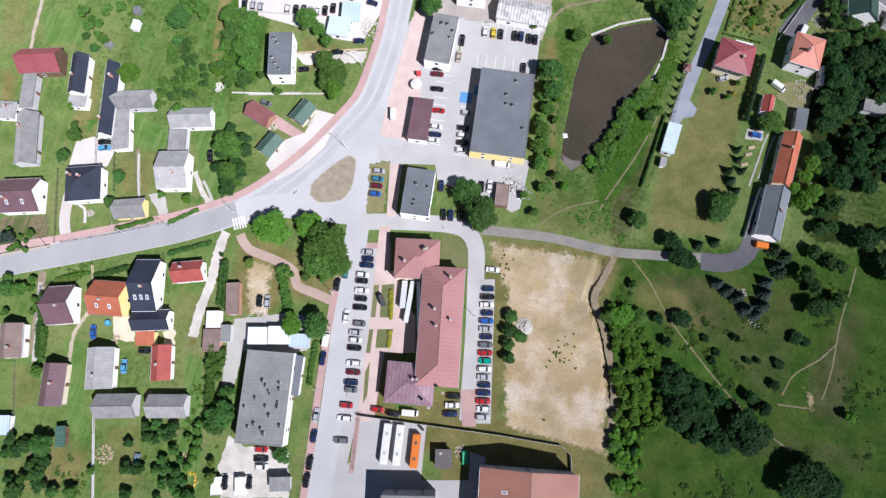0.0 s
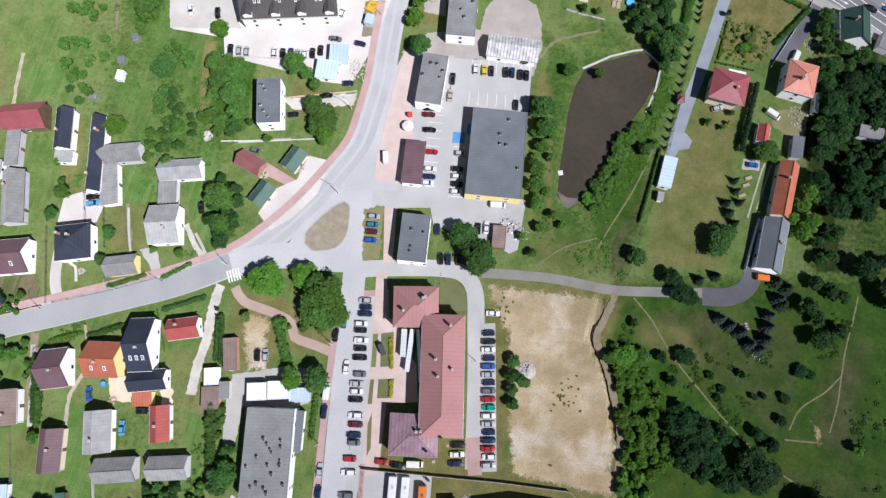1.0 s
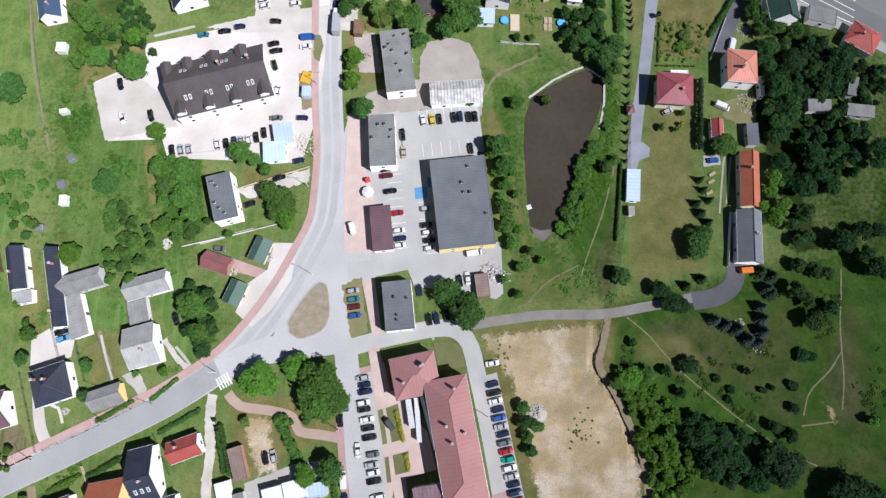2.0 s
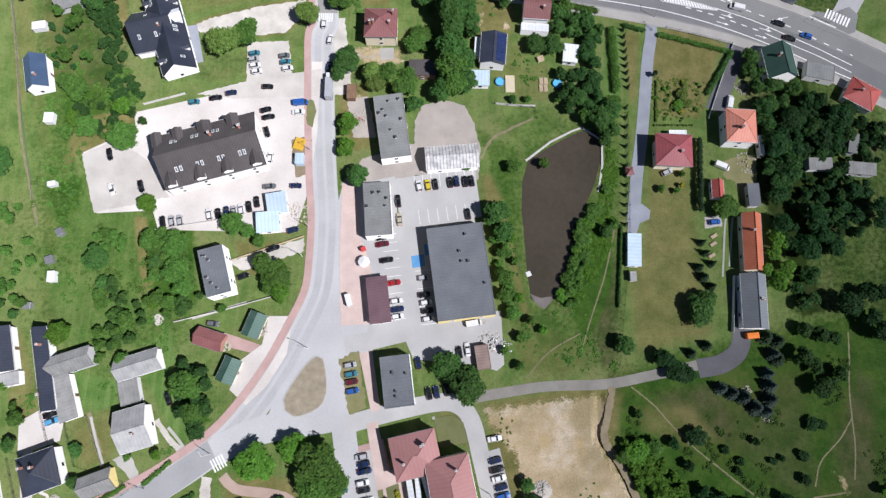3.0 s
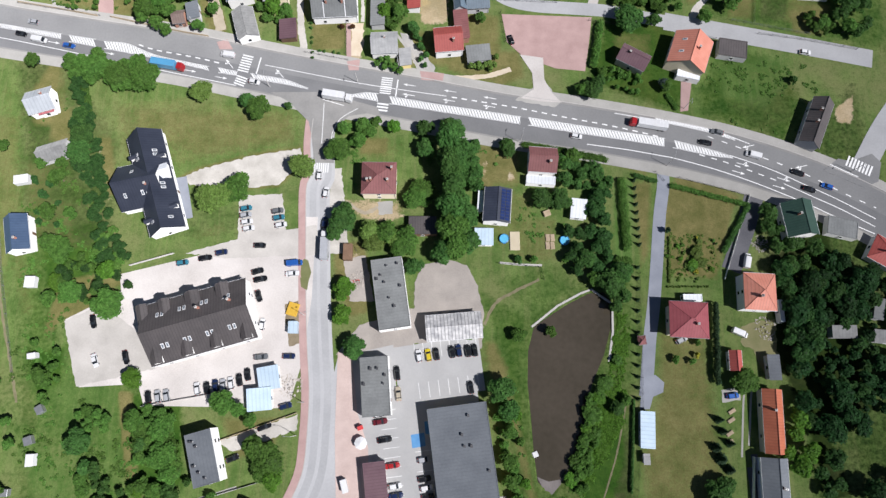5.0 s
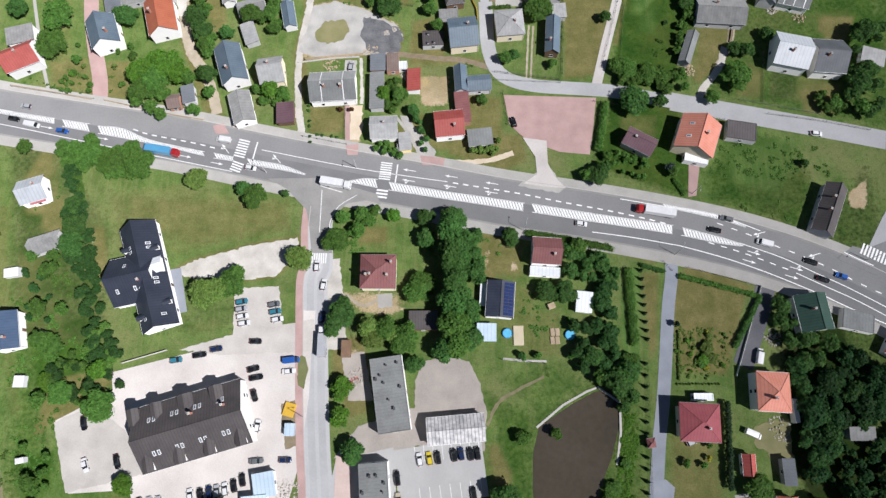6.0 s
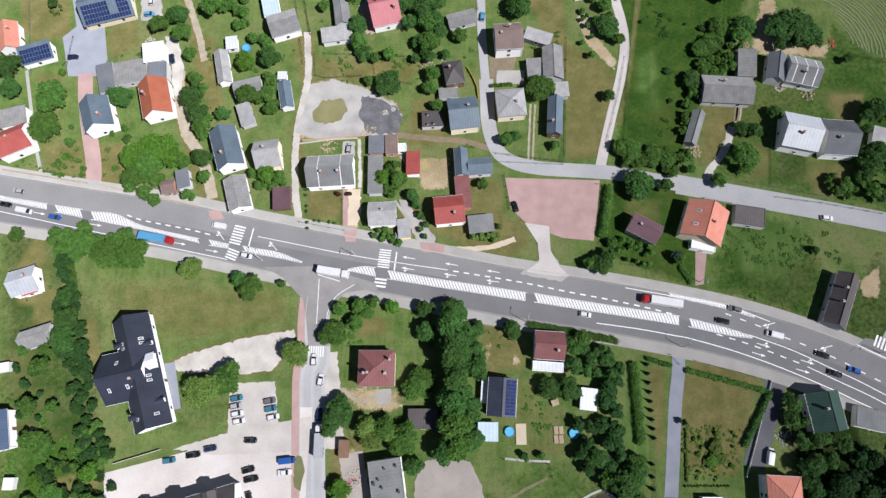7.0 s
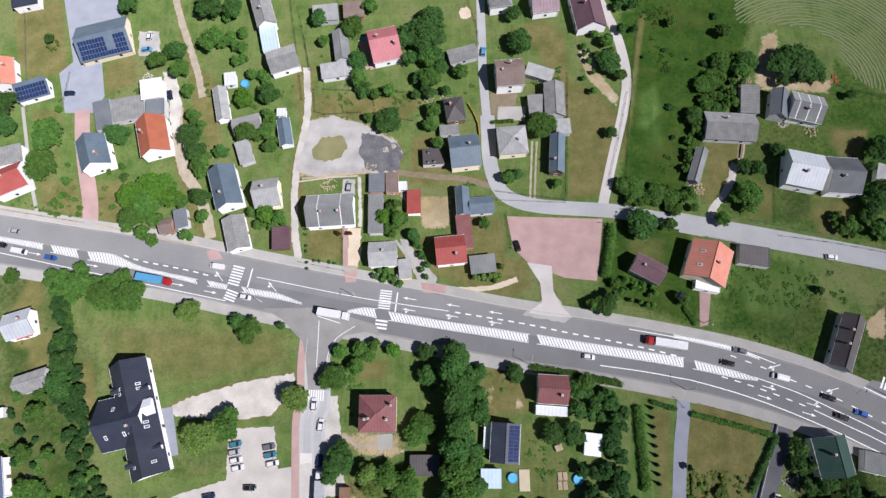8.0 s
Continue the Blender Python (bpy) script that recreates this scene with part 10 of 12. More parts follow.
tree(-32.5, 232.0, 2.1, 4.7, "leaf_mid")
tree(-28.0, 233.1, 2.5, 5.5, "leaf_mid")
tree(-35.0, 222.7, 2.0, 4.7, "leaf_mid")
tree(-54.8, 263.9, 3.2, 6.8, "leaf_dark")
tree(-52.7, 254.5, 2.1, 4.8, "leaf_mid")
tree(-35.6, 268.4, 3.2, 6.8, "leaf_mid")
tree(-6.9, 232.9, 2.1, 4.7, "leaf_dark")
tree(-11.5, 224.5, 3.1, 6.5, "leaf_mid")
tree(-12.7, 219.3, 2.6, 5.8, "leaf_mid")
tree(-9.9, 212.2, 2.6, 5.7, "leaf_mid")
tree(21.3, 252.3, 5.2, 8.0, "leaf_dark")
tree(19.0, 264.4, 3.2, 6.8, "leaf_dark")
tree(27.2, 218.4, 5.0, 7.0, "leaf_mid")
tree(14.3, 198.7, 2.6, 5.6, "leaf_mid")
tree(17.7, 200.0, 2.2, 4.9, "leaf_dark")
tree(-1.2, 240.7, 2.7, 5.9, "leaf_mid")
tree(-28.8, 184.4, 2.9, 6.3, "leaf_bright")
tree(-23.5, 183.1, 3.3, 6.9, "leaf_mid")
tree(-18.6, 177.6, 2.5, 5.5, "leaf_dark")
tree(5.8, 181.8, 2.1, 4.8, "leaf_mid")
tree(31.6, 196.2, 1.8, 4.2, "leaf_mid")
tree(53.9, 243.4, 4.4, 6.0, "leaf_dark")
tree(53.2, 252.9, 2.7, 5.9, "leaf_mid")
tree(57.2, 238.6, 2.3, 5.1, "leaf_mid")
tree(51.8, 215.2, 2.4, 5.3, "leaf_dark")
tree(87.2, 234.6, 3.5, 4.0, "leaf_mid")
tree(82.2, 221.7, 3.8, 5.0, "leaf_dark")
tree(91.0, 237.1, 3.9, 4.0, "leaf_mid")
tree(95.2, 243.6, 4.0, 4.0, "leaf_mid")
tree(103.9, 242.7, 4.3, 6.0, "leaf_dark")
tree(97.2, 256.4, 2.7, 5.9, "leaf_mid")
tree(121.3, 241.7, 7.8, 8.0, "leaf_dark")
tree(115.7, 240.8, 5.1, 7.0, "leaf_dark")
tree(127.1, 239.7, 4.7, 7.0, "leaf_dark")
tree(96.4, 190.4, 5.6, 8.0, "leaf_mid")
tree(101.8, 200.7, 2.9, 6.0, "leaf_dark")
tree(97.9, 202.0, 2.8, 5.0, "leaf_dark")
tree(110.3, 207.9, 3.0, 5.0, "leaf_dark")
tree(87.6, 182.5, 2.5, 5.5, "leaf_mid")
tree(58.4, 194.4, 3.9, 5.0, "leaf_mid")
tree(65.6, 192.0, 3.9, 5.0, "leaf_mid")
tree(69.9, 190.3, 3.3, 5.0, "leaf_mid")
tree(54.0, 195.5, 2.2, 4.9, "leaf_mid")
tree(59.8, 180.0, 5.3, 8.0, "leaf_dark")
tree(68.9, 180.5, 2.5, 5.5, "leaf_dark")
tree(78.7, 186.7, 1.7, 4.1, "leaf_mid")
tree(144.2, 207.5, 4.6, 9.2, "leaf_dark")
tree(139.4, 187.7, 4.5, 9.0, "leaf_dark")
tree(130.4, 179.8, 2.5, 5.5, "leaf_mid")
tree(143.6, 192.2, 3.7, 7.7, "leaf_dark")
tree(138.9, 177.5, 3.2, 6.8, "leaf_mid")
tree(140.2, 229.6, 2.0, 4.7, "leaf_dark")
tree(78.5, 261.3, 2.1, 4.8, "leaf_mid")
tree(101.1, 238.5, 3.3, 6.9, "leaf_mid")
tree(70.3, 155.2, 2.4, 5.0, "leaf_spruce")
tree(44.6, 152.8, 3.9, 6.0, "leaf_dark")
tree(116.9, 157.4, 1.5, 3.7, "leaf_dark")
tree(-42.1, 138.5, 2.4, 5.3, "leaf_mid")
tree(-35.5, 139.4, 2.8, 6.0, "leaf_mid")
tree(-31.0, 140.5, 2.2, 5.0, "leaf_mid")
tree(-45.7, 129.7, 3.4, 6.0, "leaf_mid")
tree(-13.9, 138.3, 3.1, 6.6, "leaf_dark")
tree(-13.9, 131.4, 3.1, 6.6, "leaf_dark")
tree(-5.8, 138.0, 3.4, 8.0, "leaf_dark")
tree(-41.2, 104.2, 3.9, 7.9, "leaf_dark")
tree(-40.0, 108.8, 3.0, 6.4, "leaf_dark")
tree(-32.1, 101.4, 3.8, 7.9, "leaf_olive")
tree(-26.3, 100.6, 3.8, 7.9, "leaf_mid")
tree(-19.7, 98.7, 3.8, 7.9, "leaf_mid")
tree(3.0, 132.7, 2.0, 4.6, "leaf_dark")
tree(13.9, 131.6, 2.9, 6.2, "leaf_dark")
tree(-15.0, 115.0, 4.2, 6.0, "leaf_mid")
tree(36.6, 128.0, 2.7, 5.9, "leaf_mid")
tree(33.6, 125.7, 2.3, 5.2, "leaf_mid")
tree(41.0, 153.0, 2.4, 5.4, "leaf_mid")
tree(49.1, 160.5, 1.9, 4.4, "leaf_mid")
hedge(-70.5, -68.5, -66.0, -86.2, 2.6, 3.0, "leaf_mid")
hedge(-124.2, -77.7, -121.1, -87.9, 2, 2, "leaf_mid")
hedge(-126.9, -62.8, -119.7, -60.0, 1.4, 1, "leaf_olive")
hedge(-115.2, -58.2, -105.7, -52.5, 1.6, 1.4, "leaf_dark")
hedge(-75.9, -41.9, -71.8, -56.7, 1.4, 1.8, "leaf_dark")
hedge(-58.5, -39.4, -51.7, -51.1, 2.6, 2.5, "leaf_mid")
hedge(-21.6, -36.9, -19.2, -45.9, 1.2, 1, "leaf_yellow")
hedge(-18.4, -49.8, -17.3, -54.7, 1.2, 1, "leaf_yellow")
hedge(-40.0, -59.1, -38.1, -72.3, 1.6, 1.2, "leaf_mid")
hedge(-94.9, -44.8, -82.9, -37.6, 1.4, 1.2, "leaf_dark")
hedge(57.9, 121.8, 65.4, 119.4, 1.4, 1.5, "leaf_dark")
hedge(70.1, 118.1, 95.7, 111.0, 1.6, 1.5, "leaf_mid")
hedge(96.0, 111.0, 85.9, 94.7, 1.6, 1.8, "leaf_dark")
hedge(53.4, 120.4, 53.5, 95.3, 2.6, 2.0, "leaf_mid")
hedge(50.0, 181.2, 46.3, 163.2, 2.4, 2.5, "leaf_mid")
hedge(64.4, 163.0, 61.0, 157.2, 1.4, 1.4, "leaf_mid")
hedge(20.0, 133.2, 48.9, 127.5, 2.2, 1.5, "leaf_mid")
hedge(-135.1, 155.1, -131.7, 143.7, 2.5, 2, "leaf_mid")
hedge(71.8, 152.3, 74.9, 146.6, 1.6, 1.2, "leaf_mid")

# woods on the east side
hay_rows((127.7, 235.2), 17.5, 90, 1.35, -40, 190, [(105.8, 295.8), (197.0, 294.4), (181.4, 227.6), (154.9, 230.7), (142.2, 238.6), (140.2, 253.0), (133.1, 258.8), (120.5, 260.7), (103.5, 261.6)])

# fences, lamps and small things
fence([(57.2, 87.4), (54.8, 42.0), (48.9, 1.0), (46.0, -3.4)], 1.8, "metal_dark", 2.5)
fence([(37.7, 231.7), (34.5, 190.8), (10.8, 194.2)], 1.6, "metal_dark", 2.5)
fence([(-140.7, -27.4), (-132.1, -51.2)], 1.4, "metal_dark", 2.5)
fence([(-130.0, -50.6), (-115.1, -43.5), (-100.4, -35.5)], 1.3, "metal_dark", 2.5)
fence([(-63.6, 270.7), (-57.9, 244.7)], 1.5, "metal_dark", 2.5)
fence([(-164.5, 189.8), (-150.0, 187.1), (-134.6, 184.0)], 1.2, "timber", 2.5)
fence([(-129.6, 183.6), (-105.2, 177.8), (-93.2, 175.6)], 1.2, "timber", 2.5)
fence([(-20.9, -77.4), (-0.1, -74.6), (22.6, -71.5), (45.1, -69.2), (47.1, -76.1)], 1.8, "kerb_stone", 2.5)
fence([(-19.9, -78.8), (-17.4, -92.9)], 1.6, "metal_dark", 2.5)
fence([(97.0, 114.5), (85.3, 85.4)], 1.0, "wall_white", 2.5)
fence([(10.6, 90.8), (25.1, 89.4), (25.5, 85.3)], 1.6, "metal_dark", 2.5)
fence([(-57.7, 169.2), (-42.1, 166.0)], 1.2, "metal_dark", 2.5)
fence([(-43.0, 181.8), (-42.9, 168.4)], 1.4, "metal_dark", 2.5)
fence([(-123.2, -62.4), (-131.1, -64.5), (-128.0, -75.0)], 1.4, "metal_dark", 2.5)
fence([(-96.7, -45.3), (-90.3, -57.1)], 1.3, "metal_dark", 2.5)
fence([(-136.1, -26.1), (-141.4, -25.5)], 1.2, "metal_dark", 2.5)
fence([(-132.6, -13.6), (-128.5, -24.0)], 1.4, "metal_dark", 2.5)
fence([(-124.7, -16.7), (-119.9, -29.8), (-98.3, -35.9)], 1.3, "metal_dark", 2.5)
fence([(-93.9, 14.4), (-79.1, 18.1), (-63.1, 22.6)], 1.0, "kerb_stone", 2.5)
fence([(-78.3, 34.3), (-53.9, 42.8)], 1.0, "timber", 2.5)
fence([(-58.3, 199.7), (-37.3, 201.6)], 1.6, "timber", 2.5)
fence([(60.0, 232.6), (56.3, 217.7), (50.0, 195.9)], 1.2, "metal_grey", 2.5)
fence([(13.5, 185.8), (15.0, 173.5)], 1.3, "metal_dark", 2.5)
fence([(82.3, 176.8), (91.8, 174.7)], 1.2, "metal_dark", 2.5)
fence([(135.3, 235.1), (154.5, 229.1)], 1.3, "metal_dark", 2.5)
fence([(-170.4, 276.1), (-160.9, 227.2)], 1.3, "metal_grey", 2.5)
fence([(-148.4, 227.1), (-147.7, 243.5)], 1.2, "metal_grey", 2.5)
fence([(-111.7, 90.2), (-97.7, 94.3)], 1.2, "kerb_stone", 2.5)
fence([(-102.8, 44.9), (-79.4, 48.9)], 1.2, "kerb_stone", 2.5)
fence([(65.4, 123.1), (68.2, 119.9)], 1.2, "metal_dark", 2.5)
fence([(73.3, 121.0), (96.6, 114.5)], 1.3, "metal_dark", 2.5)
street_lamp(-50.4, 5.8, 165)
street_lamp(-53.9, 36.0, 174)
street_lamp(-111.7, -42.0, 111)
street_lamp(-133.2, -53.5, 113)
street_lamp(-79.1, -26.1, 119)
street_lamp(-38.3, 157.2, -88)
street_lamp(-69.7, 155.6, 94)
street_lamp(69.7, 125.5, 74)
street_lamp(19.1, 134.1, 77)
street_lamp(77.8, 147.1, -107)
street_lamp(-97.5, 178.7, -84)
street_lamp(-35.5, -73.3, 15)
street_lamp(-39.5, -43.0, 15)
street_lamp(-53.0, 73.5, 0)
street_lamp(-52.3, 46.1, 0)
street_lamp(6.5, -37.9, -165)
street_lamp(133.4, 123.2, -120)
street_lamp(-23.7, 162.9, -89)
pool(12.6, 99.2, 1.6)
pool(32.9, 98.6, 1.6)
pool(-81.6, 237.9, 1.6)
crate(16.2, 98.5, 3.2, 6.3, -0, 0.4, "wall_cream", "deck", "cream wooden garden deck beside a pool", "deck")
crate(-151.5, 120.0, 4.7, 3.0, 9, 2.2, "trim_white", "beehive_hut", "small white garden hut standing in the grass", "hut")
crate(-143.0, 84.5, 3.2, 3.6, 0, 2.2, "trim_white", "beehive_hut", "small white garden hut standing in the grass", "hut")
crate(-138.7, 60.6, 2.6, 1.7, 11, 2.2, "trim_white", "beehive_hut", "small white garden hut standing in the grass", "hut")
crate(-134.4, 29.0, 2.3, 3.6, 3, 2.2, "trim_white", "beehive_hut", "small white garden hut standing in the grass", "hut")
crate(-134.0, 44.0, 2.2, 2.5, 32, 1.8, "metal_grey", "garden_hut", "small grey garden hut standing in the grass", "hut")
crate(-136.1, 34.7, 2.5, 2.5, 21, 1.8, "metal_grey", "garden_hut", "small grey garden hut standing in the grass", "hut")
crate(-141.0, 19.6, 2.5, 2.1, -0, 1.8, "metal_grey", "garden_hut", "small grey garden hut standing in the grass", "hut")
crate(-38.1, 21.3, 1.7, 3.9, 16, 2.4, "trim_white", "kiosk", "white street kiosk on the pink pavement", "kiosk")
crate(-39.5, 94.4, 2.9, 5.4, 0, 2.6, "wall_wood", "kiosk", "brown wooden market stall", "kiosk")
crate(-56.2, 69.5, 2.9, 3.8, 0, 2.6, "roof_sky", "kiosk", "pale blue kiosk beside the parking lot", "kiosk")
crate(-56.9, 75.5, 3.5, 4.2, -16, 0.8, "plastic_yellow", "container", "open yellow rubble container", "container")
crate(14.7, -80.6, 1.7, 3.8, 15, 1.5, "plastic_green", "skip", "bright green steel skip", "container")
crate(-23.5, -41.0, 1.5, 3.6, 36, 2.5, "metal_dark", "monument", "dark stone monument on a plinth", "monument")
umbrella(-33.4, 33.8, 2.0)
crate(-33.8, 38.3, 1.6, 1.2, 20, 2.0, "plastic_red", "vending_box", "red vending box in front of a shop", "kiosk")
heap(-56.5, 51.2, 4, "rubble", "rubble_heap", "pale builders rubble and slabs beside a pavilion", "heap", 90, 0.8)
heap(-92.0, -109.0, 2.8, "timber", "timber_pile", "pile of pale cut boards on the grass", "heap", 80, 0.8)
heap(-67.3, -104.0, 3, "timber", "pallet_pile", "stack of pale boards and pallets", "heap", 60, 0.8)
heap(-64.0, -109.0, 2.5, "plastic_yellow", "crate_pile", "pile of yellow crates and sheets", "heap", 30, 0.8)
heap(7.3, 7.7, 5, "rubble", "yard_clutter", "crates and pallets in the shop back yard", "heap", 90, 1.2)
heap(11.6, 5.8, 3, "metal_grey", "yard_scrap", "grey scrap in the shop back yard", "heap", 40, 0.8)
heap(-35.6, 85.2, 4, "rubble", "yard_clutter", "crates, signs and pallets in a small yard", "heap", 70, 1.2)
heap(-36.9, 84.6, 1.5, "plastic_red", "yard_signs", "red boards leaning in a small yard", "heap", 12, 1.0)
heap(-10.9, 230.0, 5, "rubble", "plot_rubble", "pale rubble and boards on a garden plot", "heap", 70, 0.8)
heap(-34.3, 202.9, 3, "timber", "timber_pile", "timber and boards beside a shed", "heap", 50, 0.8)
heap(-48.8, 198.1, 3, "timber", "timber_pile", "pile of fresh boards beside a house", "heap", 60, 0.8)
heap(80.9, 194.5, 2.8, "timber", "wood_heap", "heap of split firewood beside a barn", "heap", 110, 0.8)
heap(124.9, 216.5, 2.5, "timber", "wood_heap", "heap of pale boards in a yard", "heap", 50, 0.8)
heap(115.4, 220.4, 2.5, "rubble", "rubble_heap", "pale rubble along a barn wall", "heap", 80, 0.8)
heap(136.8, 237.5, 2, "plastic_red", "farm_machine", "red farm implement at the field edge", "heap", 18, 1.6)
heap(103.3, 236.7, 3, "soil", "manure_heap", "brown heap behind a barn", "heap", 60, 0.8)
heap(22.7, -36.8, 2.6, "gravel", "gravel_heap", "pale gravel heap on the bare plot", "heap", 260, 1.4)
heap(94.0, -15.6, 2, "rubble", "rubble_heap", "white rubble at the meadow edge", "heap", 30, 0.8)
heap(88.0, -7.7, 2, "rubble", "rubble_heap", "pale stones between spruces", "heap", 40, 0.8)
heap(13.3, -79.3, 2.2, "rubble", "yard_clutter", "loose waste beside the bin shelter", "heap", 40, 0.8)
heap(96.8, 69.0, 4, "rubble", "yard_clutter", "garden furniture and slabs in a yard", "heap", 60, 0.8)
heap(98.7, 97.7, 3, "rubble", "rubble_heap", "pale stones beside a driveway", "heap", 60, 0.8)
house(-17.2, -37.5, 8.7, 1.8, -79.8, 3.2, 0.4, "lean", "roof_white", "wall_white", "white glazed canopy along a ramp", name='canopy', category='canopy', over=0.15)
house(-14.8, -39.3, 13.3, 1.5, -84.1, 3.2, 0.4, "lean", "roof_white", "wall_white", "white glazed canopy along a ramp", name='canopy', category='canopy', over=0.15)
house(-11.5, -40.2, 16.4, 1.1, -73.5, 3.2, 0.4, "lean", "roof_white", "wall_white", "white glazed canopy along a ramp", name='canopy', category='canopy', over=0.15)

# forecourt lawns
outline_slab("forecourt_lawn", [(-25.1, -36.1), (-21.3, -34.7), (-19.0, -45.3), (-22.8, -46.4)], 0.17, 0.3, "lawn", "small lawn strip in the paved forecourt", category='lawn')
outline_slab("forecourt_lawn", [(-22.4, -50.2), (-17.6, -48.8), (-16.9, -54.8), (-21.4, -56.0)], 0.17, 0.3, "lawn", "small lawn strip in the paved forecourt", category='lawn')
outline_slab("forecourt_lawn", [(-27.6, -36.8), (-26.0, -36.4), (-24.2, -46.7), (-25.6, -47.1)], 0.17, 0.3, "lawn", "small lawn strip in the paved forecourt", category='lawn')
outline_slab("forecourt_lawn", [(-24.9, -50.9), (-23.7, -50.5), (-22.5, -58.0), (-23.8, -58.3)], 0.17, 0.3, "lawn", "small lawn strip in the paved forecourt", category='lawn')
outline_slab("forecourt_lawn", [(-22.3, -64.3), (-21.8, -60.5), (-19.6, -70.8), (-20.2, -73.6)], 0.17, 0.3, "lawn", "small lawn strip in the paved forecourt", category='lawn')
outline_slab("forecourt_lawn", [(-10.6, -15.5), (-5.0, -14.8), (-1.3, -16.9), (0.2, -22.8), (-8.5, -24.4)], 0.17, 0.3, "lawn", "small lawn strip in the paved forecourt", category='lawn')

# garden paths and verges
strip("dirt_path", [(-25.2, 202.1), (-13.1, 200.5), (1.0, 199.0), (8.5, 196.4), (11.8, 193.1)], 2.2, 0.04, "soil", "bare earth path across a plot")
strip("dirt_path", [(-8.4, 159.4), (4.0, 159.3), (14.6, 161.5), (19.5, 165.4)], 1.8, 0.04, "sand", "pale trodden path above the main road")
outline_slab("sand_yard", [(12.3, 227.4), (22.3, 227.7), (21.6, 221.8), (11.7, 221.9)], 0.045, 0.3, "concrete", "pale sandy yard between houses", category='yard')
outline_slab("square_mouth", [(18.9, 151.4), (24.8, 155.6), (29.6, 156.5), (34.3, 149.8), (31.9, 147.5), (17.9, 150.3)], 0.11, 0.3, "concrete", "concrete mouth of the exit onto the main road", category='yard')
strip("double_track", [(-24.9, 176.9), (-19.9, 169.8), (-16.1, 161.8)], 1.0, 0.062, "concrete", "narrow pale concrete wheel track", curved=False)
strip("double_track", [(-14.1, 167.7), (-12.2, 160.8)], 1.6, 0.068, "concrete", "narrow pale concrete wheel track", curved=False)
outline_slab("pink_gate", [(-42.5, 165.7), (-37.8, 166.4), (-38.1, 162.1), (-41.6, 162.1)], 0.17, 0.3, "paving_pink", "pink block gateway onto the pavement", category='pavement')
outline_slab("pink_gate", [(-90.1, 173.5), (-86.3, 174.5), (-84.0, 170.5), (-88.8, 170.5)], 0.17, 0.3, "paving_pink", "pink block gateway onto the pavement", category='pavement')
outline_slab("pink_gate", [(-16.1, 161.8), (-7.4, 160.8), (-7.8, 157.9), (-15.5, 158.3)], 0.17, 0.3, "paving_pink", "pink block gateway onto the pavement", category='pavement')
strip("yard_path", [(95.7, 204.0), (92.6, 195.4), (86.0, 187.1), (83.4, 181.9)], 2.6, 0.05, "gravel", "pale gravel drive to farmhouses")
strip("wheel_track", [(99.5, 213.9), (97.6, 206.2)], 1.8, 0.045, "soil", "bare earth wheel track", curved=False)
fence([(1.1, 228.7), (4.5, 221.8), (5.0, 216.1)], 1.2, "plastic_yellow", 2.5)
strip("garden_path", [(-117.9, -13.7), (-112.5, -25.7)], 1.0, 0.04, "soil", "narrow trodden garden path", curved=False)
strip("garden_path", [(-96.6, -16.1), (-91.9, -22.0), (-87.9, -25.4)], 1.6, 0.04, "gravel", "pale gravel garden path")
strip("plot_path", [(-71.2, 20.7), (-88.5, 15.6)], 1.0, 0.035, "concrete", "narrow pale concrete path along a fence", curved=False)
outline_slab("brick_yard", [(-78.5, 11.3), (-63.2, 6.2), (-61.2, 2.8), (-75.4, 6.2)], 0.05, 0.3, "paving_pink", "pink block yard between garages", category='yard')
strip("bank_path", [(50.0, 46.0), (46.1, 31.0), (39.3, 12.5), (35.3, 0.2)], 0.5, 0.03, "worn_path", "trodden dry footpath on the pond bank", category='path')
strip("bank_path", [(18.7, -3.4), (26.5, 4.8), (36.8, 10.7)], 0.4, 0.034, "worn_path", "trodden dry footpath on the pond bank", category='path')
strip("bank_path", [(5.4, 70.4), (10.3, 78.3), (24.0, 85.3)], 1.0, 0.034, "worn_path", "trodden dry footpath past the pond", category='path')
strip("island_kerb", [(-56.9, -13.3), (-57.6, -10.0), (-55.3, -5.2), (-51.2, 0.7), (-48.0, 3.5), (-45.8, 2.8), (-44.8, -0.6), (-44.2, -7.7), (-45.2, -11.0), (-48.7, -13.7), (-54.1, -15.2), (-56.9, -13.3)], 0.35, 0.21, "kerb_stone", "pale concrete kerb round the traffic island", category='kerb')
strip("earth_bank", [(45.9, -6.2), (44.2, -14.1), (42.6, -22.2), (47.4, -30.4), (51.7, -40.3), (55.3, -50.2), (56.0, -64.1)], 2.2, 0.1, "soil", "low brown earth bank at the edge of the bare plot", category='bank', thick=0.4)
house(-41.8, -70.6, 12.3, 2.6, -80.4, 4, 0.5, "lean", "roof_bitumen", "wall_white", "low glazed annex of the workshop", name='workshop_annex', category='building')
fence([(66.3, 262.7), (60.3, 224.5), (56.4, 195.8)], 1.3, "metal_grey", 4.0)
house(73.2, 78.8, 6.1, 2.3, -0.1, 2.8, 0.3, "flat", "roof_white", "wall_white", "white-railed terrace of a crimson-roofed house", name='porch', category='shed')
house(101.5, 74.5, 1.4, 7.2, -0.1, 3.0, 0.3, "flat", "roof_white", "wall_white", "white balcony along an orange-roofed house", name='porch', category='shed')
house(79.5, 158.9, 8.1, 2.9, -12.5, 3.0, 0.3, "flat", "roof_white", "wall_white", "white terrace of an orange-roofed house", name='porch', category='shed')
